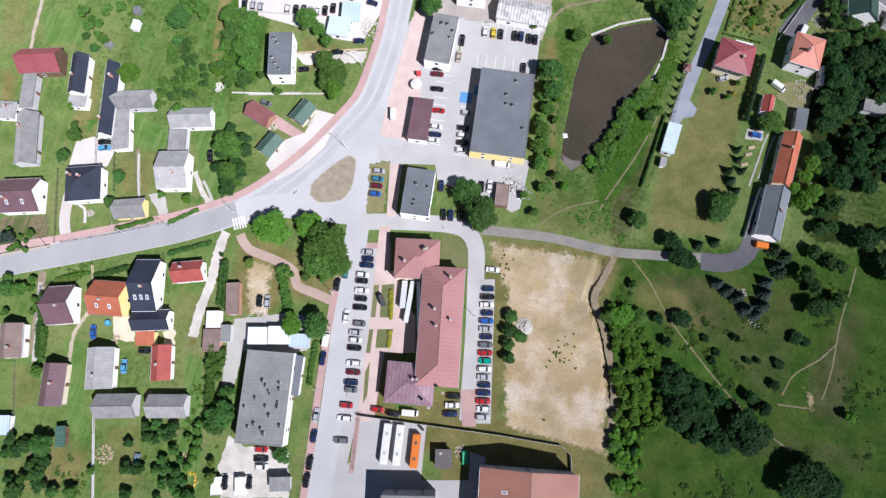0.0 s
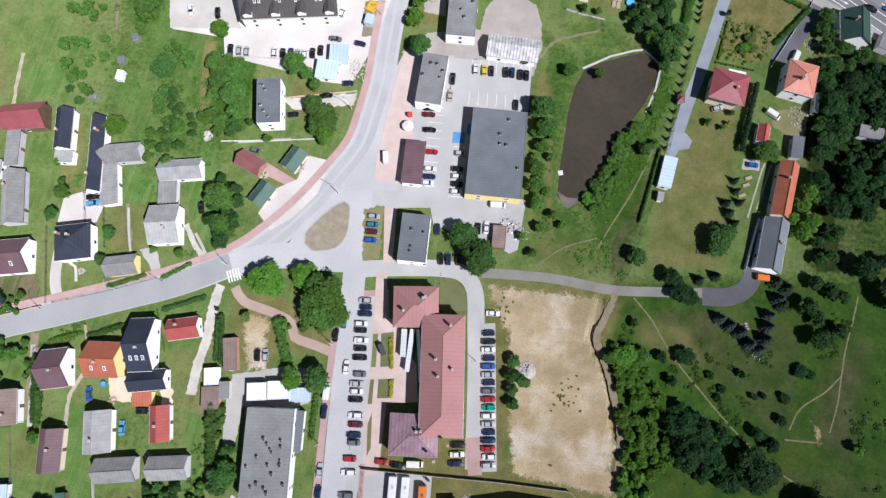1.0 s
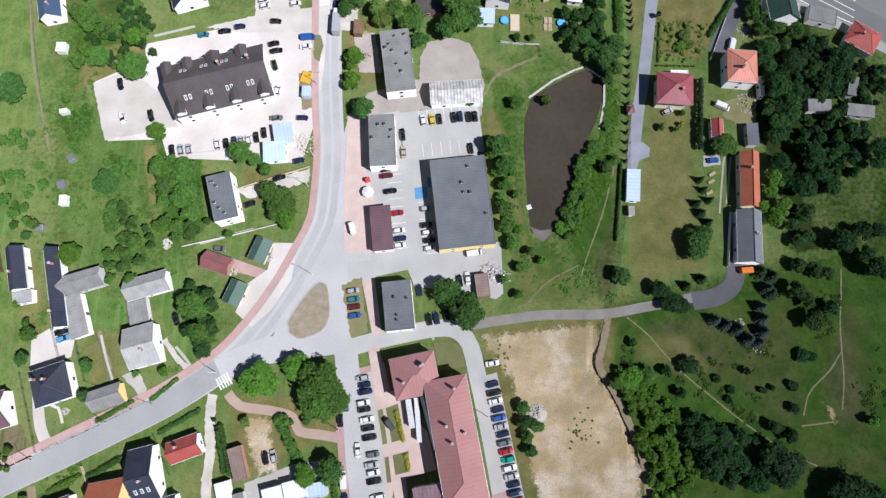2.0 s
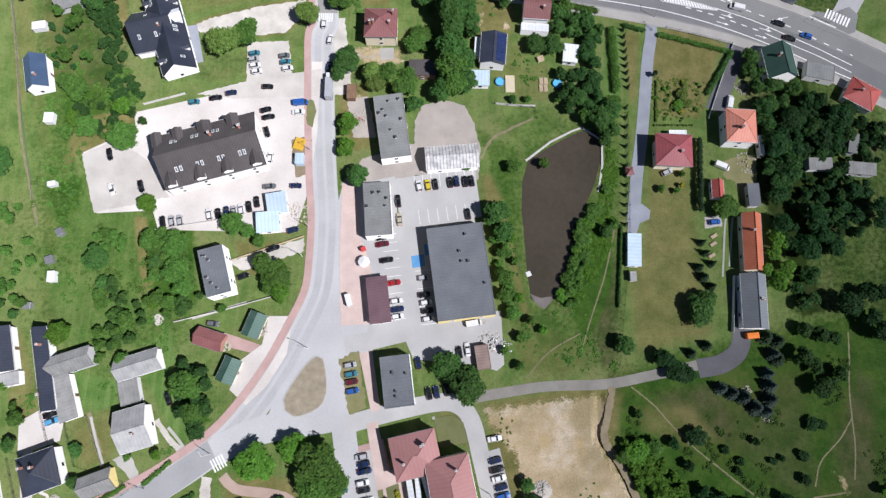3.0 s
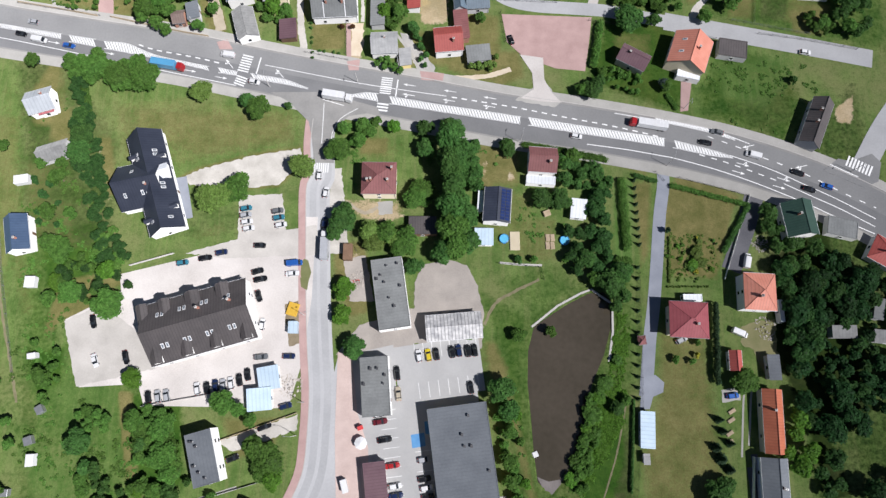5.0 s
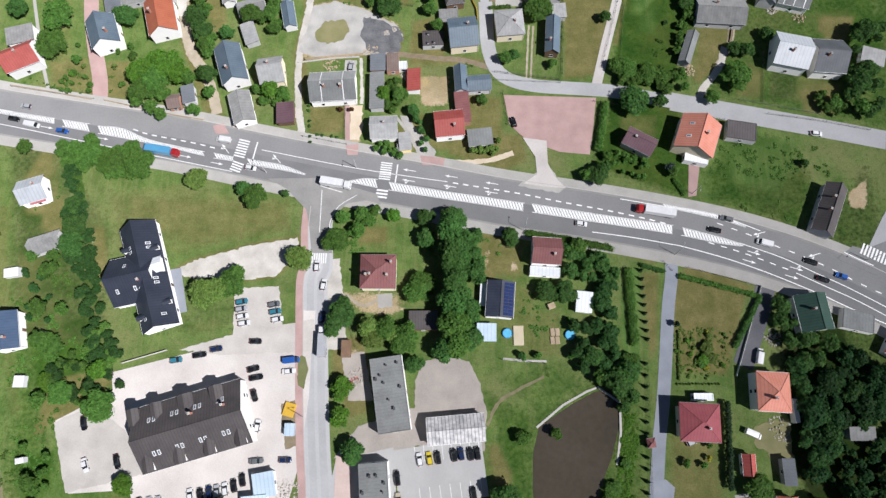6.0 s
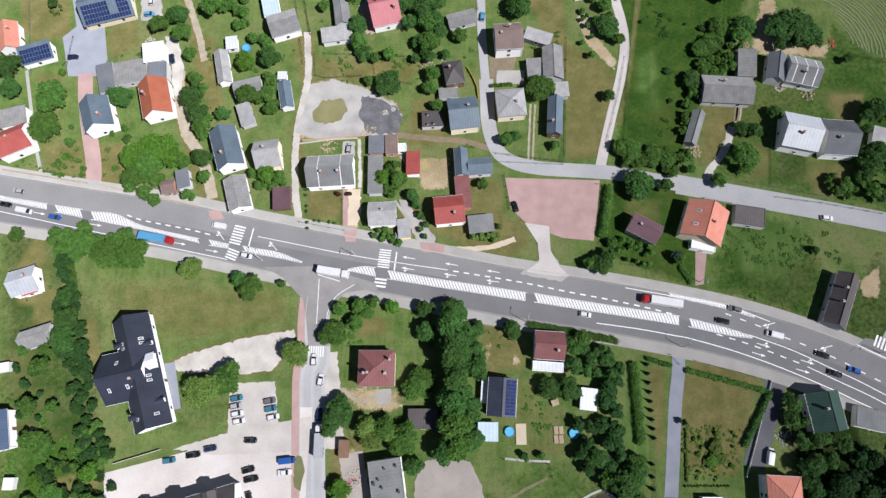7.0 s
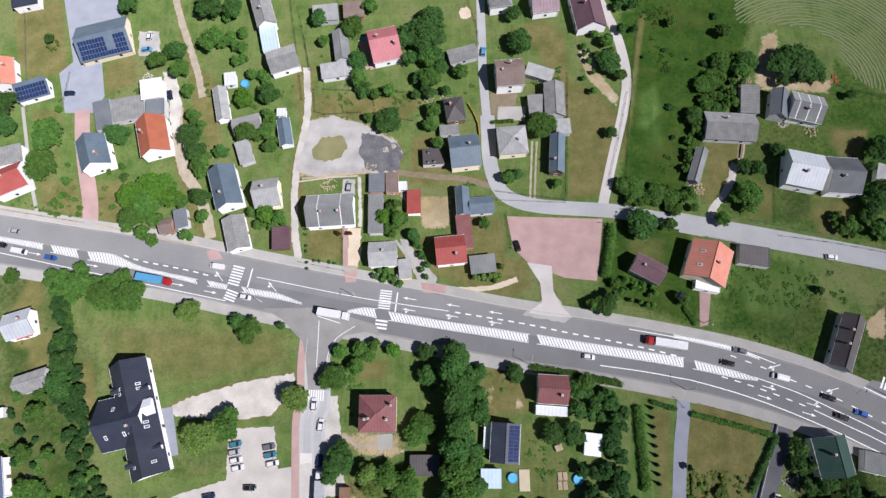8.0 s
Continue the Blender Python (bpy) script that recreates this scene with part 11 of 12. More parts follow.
outline_slab("garden_path", [(77.7, 157.7), (81.5, 157.3), (79.2, 146.3), (76.4, 145.9)], 0.05, 0.3, "paving_pink", "pinkish block garden path to the main road", category='path')
strip("garden_edging", [(11.0, 91.1), (17.8, 90.4), (25.0, 90.2)], 0.7, 0.12, "kerb_stone", "pale concrete edging below a garden", category='kerb', curved=False)
outline_slab("car_pad", [(-43.8, 199.5), (-39.6, 199.5), (-39.4, 193.7), (-43.8, 193.8)], 0.05, 0.3, "concrete", "worn concrete pad under a parked car", category='yard')
tree(66.3, 82.8, 0.4, 0.9, "leaf_olive")
tree(67.4, 82.8, 0.4, 0.9, "leaf_olive")
tree(68.3, 82.8, 0.4, 0.9, "leaf_olive")
tree(69.4, 82.8, 0.4, 0.9, "leaf_olive")
tree(70.3, 82.8, 0.4, 0.9, "leaf_olive")
tree(71.4, 82.8, 0.4, 0.9, "leaf_olive")
tree(72.5, 82.8, 0.4, 0.9, "leaf_olive")
tree(73.4, 82.8, 0.4, 0.9, "leaf_olive")
tree(74.5, 82.8, 0.4, 0.9, "leaf_olive")
tree(75.4, 82.8, 0.4, 0.9, "leaf_olive")
tree(76.5, 82.8, 0.4, 0.9, "leaf_olive")
tree(77.6, 82.8, 0.4, 0.9, "leaf_olive")
tree(78.5, 82.8, 0.4, 0.9, "leaf_olive")
tree(79.6, 82.8, 0.4, 0.9, "leaf_olive")
hedge(66.9, 84.2, 68.3, 99.8, 0.7, 0.8, "leaf_olive")
strip("west_fence_track", [(-169.1, 153.9), (-164.1, 130.8), (-158.3, 106.6), (-153.0, 79.4), (-145.4, 55.6), (-141.8, 44.2)], 0.9, 0.03, "worn_path", "trodden track beside a garden fence", category='path')
fence([(-167.0, 144.5), (-161.1, 121.9), (-154.2, 89.7), (-145.0, 55.6)], 1.3, "metal_grey", 4.0)
outline_slab("car_pad", [(-124.2, 261.2), (-116.4, 261.1), (-114.7, 250.5), (-122.9, 250.6)], 0.055, 0.3, "gravel_grey", "worn gravel pad under parked cars", category='yard')
car(-119.6, 258.9, 88, "white")
tree(-158.1, 68.4, 5.5, 6.0, "leaf_dark")
tree(-129.2, 81.2, 4.0, 5.0, "leaf_mid")
outline_slab("bay_walk", [(-22.5, -78.3), (-34.5, -24.1), (-26.2, -21.8), (-19.8, -45.1), (-15.3, -77.7)], 0.07, 0.3, "paving_pink", "pink block walk between parking bays and lawns", category='pavement')
strip("meadow_path_fork", [(105.4, -39.3), (110.5, -38.6), (115.4, -37.9)], 0.48, 0.035, "worn_path", "trodden dry footpath across the meadow", category='path')
strip("meadow_path_fork", [(106.3, -36.1), (109.1, -28.8), (116.1, -22.0), (120.7, -15.7)], 0.45, 0.036, "worn_path", "trodden dry footpath across the meadow", category='path')
strip("meadow_path_fork", [(118.8, -34.2), (120.3, -24.9), (120.7, -15.7), (121.2, -6.4), (123.1, 5.6), (123.5, 11.0)], 0.48, 0.037, "worn_path", "trodden dry footpath across the meadow", category='path')
tree(88.8, -22.7, 1.3, 3.3, "leaf_wood")
tree(95.6, -39.4, 1.9, 4.5, "leaf_wood")
tree(99.9, -42.0, 2.5, 5.4, "leaf_wood")
tree(53.3, -14.7, 1.5, 3.6, "leaf_dark")
tree(63.2, -23.3, 1.8, 4.2, "leaf_wood")
tree(67.4, -29.7, 1.8, 4.2, "leaf_wood")
tree(76.5, -38.4, 1.6, 3.9, "leaf_wood")
tree(126.5, -37.2, 1.9, 4.5, "leaf_bright")
tree(87.8, -55.3, 3.6, 5.0, "leaf_wood")
tree(95.7, -50.7, 6.2, 8.0, "leaf_wood")
tree(66.2, 59.1, 1.4, 3.5, "leaf_mid")
tree(71.6, 58.4, 1.2, 3.1, "leaf_mid")
tree(73.6, 64.2, 1.2, 3.1, "leaf_mid")
tree(73.2, 60.4, 1.0, 2.8, "leaf_yellow")
conifer(-78.4, -40.5, 0.8, 2.2, "leaf_conifer")
conifer(-77.4, -42.8, 0.8, 2.2, "leaf_conifer")
conifer(-76.3, -45.0, 0.8, 2.2, "leaf_conifer")
conifer(-75.3, -47.2, 0.8, 2.2, "leaf_conifer")
conifer(-74.2, -49.4, 0.8, 2.2, "leaf_conifer")
conifer(-73.2, -51.6, 0.8, 2.2, "leaf_conifer")
conifer(-72.1, -53.7, 0.8, 2.2, "leaf_conifer")
conifer(-71.1, -55.9, 0.8, 2.2, "leaf_conifer")
conifer(-70.1, -58.1, 0.8, 2.2, "leaf_conifer")
fence([(-98.8, -99.4), (-95.5, -109.1), (-91.0, -121.5)], 1.3, "metal_grey", 4.0)
fence([(88.0, 29.4), (86.7, 19.7), (85.6, 11.0)], 1.8, "wall_white", 3.0)
strip("rut_south", [(87.9, 49.6), (87.2, 46.6), (85.9, 37.8), (84.7, 29.2)], 0.6, 0.05, "concrete", "pale concrete wheel strip of a farm drive", category='path')
strip("rut_south", [(90.2, 49.6), (89.5, 46.6), (88.3, 38.8), (87.3, 32.7)], 0.6, 0.055, "concrete", "pale concrete wheel strip of a farm drive", category='path')
outline_slab("blue_car_pad", [(80.5, 49.6), (86.3, 50.3), (86.2, 46.4), (80.4, 45.7)], 0.05, 0.3, "concrete", "worn concrete pad beside a farmhouse", category='yard')
car(83.6, 47.8, 7, "blue")
crate(83.0, 43.0, 2.3, 1.0, 31, 0.45, "timber", "garden_bench", "weathered wooden bench on the farm lawn", "bench")
crate(82.5, 40.3, 2.3, 1.0, 31, 0.45, "timber", "garden_bench", "weathered wooden bench on the farm lawn", "bench")
crate(81.6, 36.3, 2.3, 1.0, 31, 0.45, "timber", "garden_bench", "weathered wooden bench on the farm lawn", "bench")
crate(81.3, 33.7, 2.3, 1.0, 31, 0.45, "timber", "garden_bench", "weathered wooden bench on the farm lawn", "bench")
outline_slab("pink_path", [(-43.4, 181.2), (-41.6, 181.2), (-40.9, 165.4), (-42.6, 165.5)], 0.055, 0.3, "paving_pink", "pink block path to the main road", category='path')
tree(-44.6, 179.1, 1.0, 2.7, "leaf_red")
tree(-40.7, 179.0, 1.0, 2.7, "leaf_red")
tree(-56.0, 181.1, 0.6, 1.1, "leaf_dark")
tree(-55.9, 179.1, 0.6, 1.1, "leaf_dark")
tree(-55.5, 175.0, 0.6, 1.1, "leaf_dark")
tree(-55.4, 173.0, 0.6, 1.1, "leaf_dark")
tree(-55.1, 169.0, 0.6, 1.1, "leaf_dark")
tree(-54.9, 167.0, 0.6, 1.1, "leaf_dark")
tree(-52.5, 169.7, 0.6, 1.1, "leaf_dark")
tree(-50.8, 169.5, 0.6, 1.1, "leaf_dark")
tree(-47.3, 169.0, 0.6, 1.1, "leaf_dark")
tree(-45.5, 168.7, 0.6, 1.1, "leaf_dark")
outline_slab("red_deck", [(-38.8, 257.6), (-36.4, 258.3), (-33.3, 244.2), (-35.0, 243.2)], 0.25, 0.3, "paving_pink", "reddish terrace beside a house", category='terrace')
outline_slab("sand_patch", [(-1.6, 268.1), (-0.7, 270.1), (1.5, 270.6), (3.2, 269.1), (3.1, 266.0), (1.2, 265.0), (-1.0, 265.6)], 0.04, 0.3, "sand", "pale sand patch on a lawn", category='yard')
fence([(-48.4, 274.4), (-46.9, 261.7), (-47.4, 259.2)], 1.3, "metal_dark", 3.5)
fence([(-60.3, 256.9), (-57.9, 243.5)], 1.3, "metal_dark", 3.5)
fence([(-52.4, 235.2), (-33.9, 234.2), (-18.2, 233.6)], 1.3, "metal_dark", 3.5)
fence([(2.0, 273.7), (5.4, 261.0), (5.7, 253.6)], 1.3, "metal_dark", 3.5)
fence([(107.6, 176.9), (124.6, 174.3), (142.8, 170.5)], 1.3, "metal_dark", 4.0)
fence([(59.3, 180.1), (45.8, 182.3)], 1.3, "metal_dark", 4.0)
fence([(-138.4, 260.4), (-135.8, 249.4)], 1.3, "metal_grey", 3.5)
fence([(-164.4, 189.4), (-152.0, 187.2), (-133.7, 184.2)], 1.3, "metal_grey", 4.0)
hedge(52.2, 46.7, 49.4, 18.8, 0.7, 1.4, "leaf_dark")
outline_slab("lot_island", [(-55.2, 86.0), (-53.3, 87.0), (-52.3, 85.2), (-52.7, 81.8), (-54.7, 83.0)], 0.2, 0.3, "lawn", "small grass island in the parking lot", category='lawn')
outline_slab("digger_sand", [(-59.7, 77.3), (-54.8, 78.6), (-53.7, 74.3), (-53.6, 64.6), (-57.5, 63.6), (-58.9, 70.4)], 0.108, 0.3, "soil", "tan earth beside a parked digger", category='yard')
outline_slab("depot_apron", [(-28.5, -73.2), (-22.0, -72.5), (-20.7, -78.2), (-19.5, -93.8), (-17.6, -104.7), (-24.0, -106.5)], 0.084, 0.3, "paving_grey", "pale paved apron beside the depot", category='yard')
strip("depot_walk", [(-20.8, -76.1), (-19.2, -84.8), (-17.7, -94.3)], 1.5, 0.15, "paving_pink", "pink block walk along the depot wall", category='pavement')
tree(76.1, 87.9, 0.8, 1.3, "leaf_yellow")
tree(77.1, 91.3, 0.8, 1.1, "leaf_mid")
tree(76.2, 85.4, 0.5, 0.9, "leaf_mid")
tree(70.3, 85.2, 0.8, 0.7, "leaf_olive")
tree(70.6, 96.5, 0.9, 1.2, "leaf_bright")
tree(72.4, 96.8, 0.8, 1.0, "leaf_mid")
tree(81.4, 88.7, 0.9, 1.2, "leaf_bright")
tree(67.2, 93.3, 0.9, 0.8, "leaf_bright")
tree(73.9, 88.5, 0.5, 1.3, "leaf_olive")
tree(75.7, 84.5, 0.5, 0.8, "leaf_olive")
tree(72.5, 94.2, 0.7, 1.1, "leaf_olive")
tree(75.6, 87.3, 0.6, 0.8, "leaf_olive")
tree(83.0, 98.6, 0.6, 1.0, "leaf_mid")
tree(70.9, 87.0, 0.7, 1.1, "leaf_bright")
tree(83.6, 97.4, 0.5, 1.3, "leaf_dark")
tree(68.2, 88.1, 0.9, 1.0, "leaf_olive")
tree(68.4, 92.9, 0.5, 1.2, "leaf_bright")
tree(78.6, 92.2, 0.6, 0.9, "leaf_mid")
tree(67.8, 86.7, 0.7, 0.7, "leaf_olive")
tree(77.3, 99.5, 0.6, 1.0, "leaf_yellow")
tree(71.2, 92.1, 0.8, 1.1, "leaf_bright")
tree(82.5, 94.4, 0.5, 1.2, "leaf_olive")
tree(73.1, 90.0, 0.9, 1.0, "leaf_olive")
tree(76.9, 95.7, 1.6, 2.0, "leaf_olive")
tree(74.9, 90.4, 1.9, 2.0, "leaf_bright")
heap(-28.8, 210.9, 1.0, "rubble", "rubble_heap", "pale rubble tipped on dark ash", "heap", 34, 0.8)
heap(-26.0, 212.3, 0.8, "rubble", "rubble_heap", "pale rubble tipped on dark ash", "heap", 26, 0.7)
heap(-34.6, 201.8, 1.1, "timber", "board_pile", "fresh yellow boards at a shed end", "heap", 24, 0.7)
strip("gravel_strip", [(-38.0, 200.4), (-37.5, 190.0), (-37.2, 181.8)], 1.2, 0.05, "gravel", "pale gravel strip beside a house", category="path", curved=False)
outline_slab("sand_yard", [(-41.8, 181.4), (-36.9, 181.4), (-36.6, 173.0), (-37.6, 167.6), (-41.6, 167.6), (-41.2, 174.0)], 0.045, 0.3, "sand", "bare sandy yard beside a lawn", category="yard")
strip("wall_edge", [(-61.0, 198.6), (-49.0, 200.2), (-38.6, 200.8)], 0.3, 0.5, "kerb_stone", "low pale concrete wall round a plot", category="wall", thick=0.8, curved=False)
tree(79.8, 263.6, 1.3, 1.6, "leaf_forest")
tree(75.2, 250.1, 0.9, 1.2, "leaf_forest")
tree(83.8, 246.1, 0.8, 1.1, "leaf_forest")
tree(89.1, 244.1, 1.3, 1.8, "leaf_forest")
tree(67.2, 247.3, 0.9, 1.4, "leaf_forest")
tree(74.5, 226.2, 1.5, 1.6, "leaf_forest")
tree(74.5, 214.2, 1.1, 1.4, "leaf_forest")
tree(95.9, 264.4, 1.5, 2.2, "leaf_forest")
tree(97.9, 259.8, 1.3, 2.0, "leaf_forest")
outline_slab("pallet_yard", [(-41.1, 92.8), (-33.8, 93.5), (-31.7, 83.6), (-30.6, 78.3), (-38.6, 78.3)], 0.07, 0.3, "yard_dust", "pale yard beside a flat-roofed block", category="yard")
strip("lane_line", [(-50.6, 150.6), (-46.8, 149.4), (-43.0, 148.2)], 0.25, 0.19, "paint_white", "white give-way line painted on grey asphalt", thick=0.02, category="road marking")
outline_slab("dirt_drive", [(-23.4, 177.4), (-20.8, 176.9), (-17.0, 171.3), (-10.5, 163.0), (-11.3, 160.4), (-15.8, 160.4), (-20.7, 169.1)], 0.05, 0.3, "gravel_grey", "dusty worn driveway between houses", category='yard')
outline_slab("gravel_yard", [(-113.1, 243.5), (-108.0, 243.5), (-104.3, 228.8), (-104.1, 218.5), (-107.0, 218.6), (-109.2, 231.2)], 0.052, 0.3, "gravel", "pale gravel yard behind an orange-roofed house", category='yard')
tree(-157.2, 254.2, 0.6, 2.2, "leaf_olive")
tree(-155.8, 253.2, 0.6, 2.2, "leaf_olive")
tree(-154.4, 253.7, 0.6, 2.2, "leaf_olive")
tree(-153.7, 255.1, 0.6, 2.2, "leaf_olive")
tree(-154.4, 256.6, 0.6, 2.2, "leaf_olive")
tree(-141.9, 205.4, 1.0, 2.8, "leaf_mid")
tree(-141.8, 199.4, 1.2, 3.2, "leaf_mid")
tree(-142.5, 193.7, 1.2, 3.1, "leaf_bright")
tree(-139.0, 196.9, 0.8, 2.4, "leaf_olive")
tree(-148.7, 227.7, 1.2, 3.2, "leaf_bright")
tree(-147.2, 203.4, 1.0, 2.8, "leaf_mid")
tree(-126.8, 203.1, 1.0, 2.8, "leaf_mid")
tree(-127.5, 196.7, 1.0, 2.8, "leaf_olive")
tree(-123.7, 189.3, 1.2, 3.1, "leaf_mid")
tree(-122.6, 205.2, 1.2, 3.2, "leaf_mid")
tree(-119.9, 196.6, 1.6, 3.9, "leaf_mid")


# plot paths, hedges and boundaries
strip("garden_path", [(-131.6, -64.7), (-128.0, -75.0), (-123.8, -88.6)], 1.5, 0.045, "concrete", "narrow concrete path beside a thuja hedge", category="path")
strip("garden_path", [(-114.8, -60.0), (-113.1, -68.1), (-114.9, -77.0), (-113.2, -85.7)], 1.2, 0.045, "sand_track", "trodden sandy path past a house", category="path")
outline_slab("sandy_yard", [(-105.8, -68.0), (-98.4, -67.2), (-95.6, -74.6), (-101.7, -75.6)], 0.05, 0.3, "sand", "pale sandy yard behind a house", category="yard")
outline_slab("terrace", [(-88.1, -69.2), (-84.5, -67.5), (-83.0, -72.3), (-85.9, -73.5)], 0.05, 0.3, "sand", "cream terrace beside a house", category="yard")
hedge(-128.8, -67.7, -122.5, -86.8, 1.3, 2.6, "leaf_dark")
hedge(-76.8, -43.7, -73.7, -56.3, 1.0, 1.8, "leaf_dark")
hedge(-125.5, -61.5, -117.3, -57.6, 1.2, 1.2, "leaf_bright")
hedge(-113.4, -57.7, -104.9, -51.9, 1.0, 1.0, "leaf_mid")
fence([(-117.4, -55.0), (-111.7, -66.8)], 1.3, "timber", 2.5)
fence([(-133.2, -52.5), (-147.8, -59.9)], 1.2, "timber", 2.5)
fence([(-100.2, -96.5), (-90.4, -121.6)], 1.3, "kerb_stone", 2.5)
fence([(-134.0, -91.5), (-129.3, -90.1), (-121.5, -109.4)], 1.2, "metal_grey", 2.5)
fence([(-118.3, -14.9), (-111.6, -29.5)], 1.1, "metal_grey", 2.5)
strip("garden_path", [(-117.0, -15.0), (-114.5, -22.1), (-111.4, -29.5)], 0.8, 0.045, "concrete", "narrow concrete garden path", category="path")
strip("garden_path", [(-92.8, -18.2), (-89.0, -22.2), (-86.0, -26.1)], 0.9, 0.045, "concrete", "narrow concrete garden path", category="path")
strip("garden_path", [(-125.4, -42.4), (-127.3, -37.9), (-129.7, -37.0)], 0.9, 0.045, "paving_light", "winding pale path in a front garden", category="path")
outline_slab("front_court", [(-108.9, -27.8), (-104.2, -25.4), (-99.6, -33.3), (-101.3, -35.7), (-105.2, -30.8)], 0.05, 0.3, "concrete", "pale forecourt beside a garage", category="yard")
pool(-105.7, -71.1, 0.9)
crate(-81.8, -107.9, 1.6, 4.0, 8, 0.8, "roof_slate", "covered_boat", "grey tarpaulin over a garden trailer", "trailer")
# flat dark slab that paints the shadow between farm building and white wall
outline_slab("farm_court", [(87.5, 30.0), (89.6, 30.2), (90.0, 13.8), (88.0, 13.5)], 0.045, 0.3, "asphalt_drive", "dark strip painted as shade along the farm building", category="yard")
fence([(-66.9, 274.6), (-64.3, 259.4), (-60.0, 231.1)], 1.4, "metal_dark", 2.5)
fence([(-55.8, 235.2), (-54.9, 224.8), (-37.9, 225.7)], 1.2, "metal_dark", 2.5)
fence([(-34.0, 237.3), (-32.9, 224.5), (-19.2, 222.1)], 1.2, "metal_dark", 2.5)
fence([(38.7, 241.1), (35.3, 189.7), (10.7, 191.0)], 1.3, "metal_grey", 2.5)
fence([(126.6, 176.7), (98.7, 182.6)], 1.2, "metal_grey", 2.5)
fence([(109.4, 201.7), (106.8, 181.7)], 1.2, "metal_grey", 2.5)
hedge(9.6, 221.0, 17.5, 221.6, 1.2, 1.2, "leaf_mid")
strip("wheel_tracks", [(24.1, 213.7), (22.2, 190.9)], 0.7, 0.045, "sand_track", "pale wheel track in a yard", category="path")
strip("wheel_tracks", [(25.7, 213.6), (23.8, 190.9)], 0.7, 0.045, "sand_track", "pale wheel track in a yard", category="path")
strip("wheel_tracks", [(99.3, 212.8), (96.7, 204.0), (91.9, 197.6)], 0.6, 0.045, "sand_track", "pale wheel track in a farmyard", category="path")
strip("wheel_tracks", [(100.5, 212.3), (97.9, 203.6), (93.0, 197.1)], 0.6, 0.045, "sand_track", "pale wheel track in a farmyard", category="path")
outline_slab("brick_yard", [(9.6, 233.2), (19.4, 234.3), (19.0, 223.9), (9.7, 223.3)], 0.04, 0.3, "soil", "brown trodden yard between houses", category="yard")
outline_slab("house_terrace", [(-40.0, 256.2), (-37.7, 256.6), (-35.2, 244.4), (-36.7, 243.5), (-38.5, 249.3)], 0.2, 0.3, "paving_pink", "red terrace beside a rose-roofed house", category="yard")
outline_slab("concrete_pad", [(-30.2, 112.4), (-25.1, 112.7), (-25.0, 108.1), (-29.7, 107.8)], 0.05, 0.3, "concrete", "square concrete pad in a dry yard", category="yard")
strip("garden_path", [(-41.2, 112.5), (-34.5, 108.5), (-30.2, 110.6)], 1.2, 0.045, "sand_track", "trodden path in front of a house", category="path")
fence([(-41.5, 110.7), (-36.8, 95.1)], 1.3, "metal_dark", 2.5)

hedge(80.7, 77.2, 78.7, 51.6, 1.5, 3.2, "leaf_conifer")
hedge(-114.5, -41.6, -104.0, -35.3, 1.4, 1.2, "leaf_mid")
hedge(-98.6, -35.0, -90.8, -28.2, 1.2, 1.0, "leaf_mid")
for bx, by in [(27.3, 99.6), (28.9, 99.6), (27.2, 96.9), (28.8, 96.9)]:
    crate(bx, by, 1.3, 2.4, 4, 0.35, "timber", "raised_bed", "low timber raised bed in a garden", "planter")
crate(27.3, 108.1, 2.2, 1.8, 20, 1.1, "timber", "garden_swing", "weathered timber swing frame on a lawn", "swing")
# clutter in yards
heap(-77.0, 6.8, 1.8, "rubble", "brick_stack", "pale bricks and boards stacked by a garage", "heap", 50, 0.8)
heap(-65.8, 11.9, 2.0, "rubble", "brick_stack", "pale bricks and boards stacked by a garage", "heap", 50, 0.8)
heap(-139.1, 99.2, 2.0, "rubble", "yard_clutter", "white boxes and boards beside a house", "heap", 40, 0.8)
heap(-99.1, 15.1, 1.7, "gravel", "stone_heap", "pale stone heap in a garden", "heap", 60, 0.8)
heap(98.3, 229.1, 2.2, "timber", "wood_heap", "brown boards and firewood behind a barn", "heap", 60, 1.0)
heap(-21.9, 192.9, 1.5, "rubble", "yard_clutter", "boxes and boards in a sandy yard", "heap", 30, 0.8)
heap(-13.6, 230.5, 2.2, "timber", "timber_pile", "grey timber frames in a garden", "heap", 36, 1.0)
heap(-118.3, 241.2, 2.0, "rubble", "yard_clutter", "white boxes and machinery beside a shed", "heap", 40, 1.0)
heap(-124.9, -38.9, 1.2, "rubble", "rockery", "pale stones in a front garden", "heap", 40, 0.4)
heap(-101.6, -75.2, 1.3, "timber", "yard_clutter", "boards in a sandy yard", "heap", 24, 0.6)
heap(-85.5, -88.9, 1.2, "timber", "wood_heap", "firewood between two barns", "heap", 36, 0.8)
heap(4.4, 15.2, 2.0, "rubble", "yard_clutter", "boxes and pallets behind the shop", "heap", 40, 1.0)
heap(9.1, 8.2, 2.2, "metal_grey", "yard_scrap", "cages and scrap behind the shop", "heap", 40, 1.0)
pool(-38.1, 256.6, 0.8)
raft = crate(20.6, 30.2, 1.6, 1.6, 20, 0.3, "trim_white", "raft", "small white raft floating on the pond", "raft")
raft.location.z = -0.36

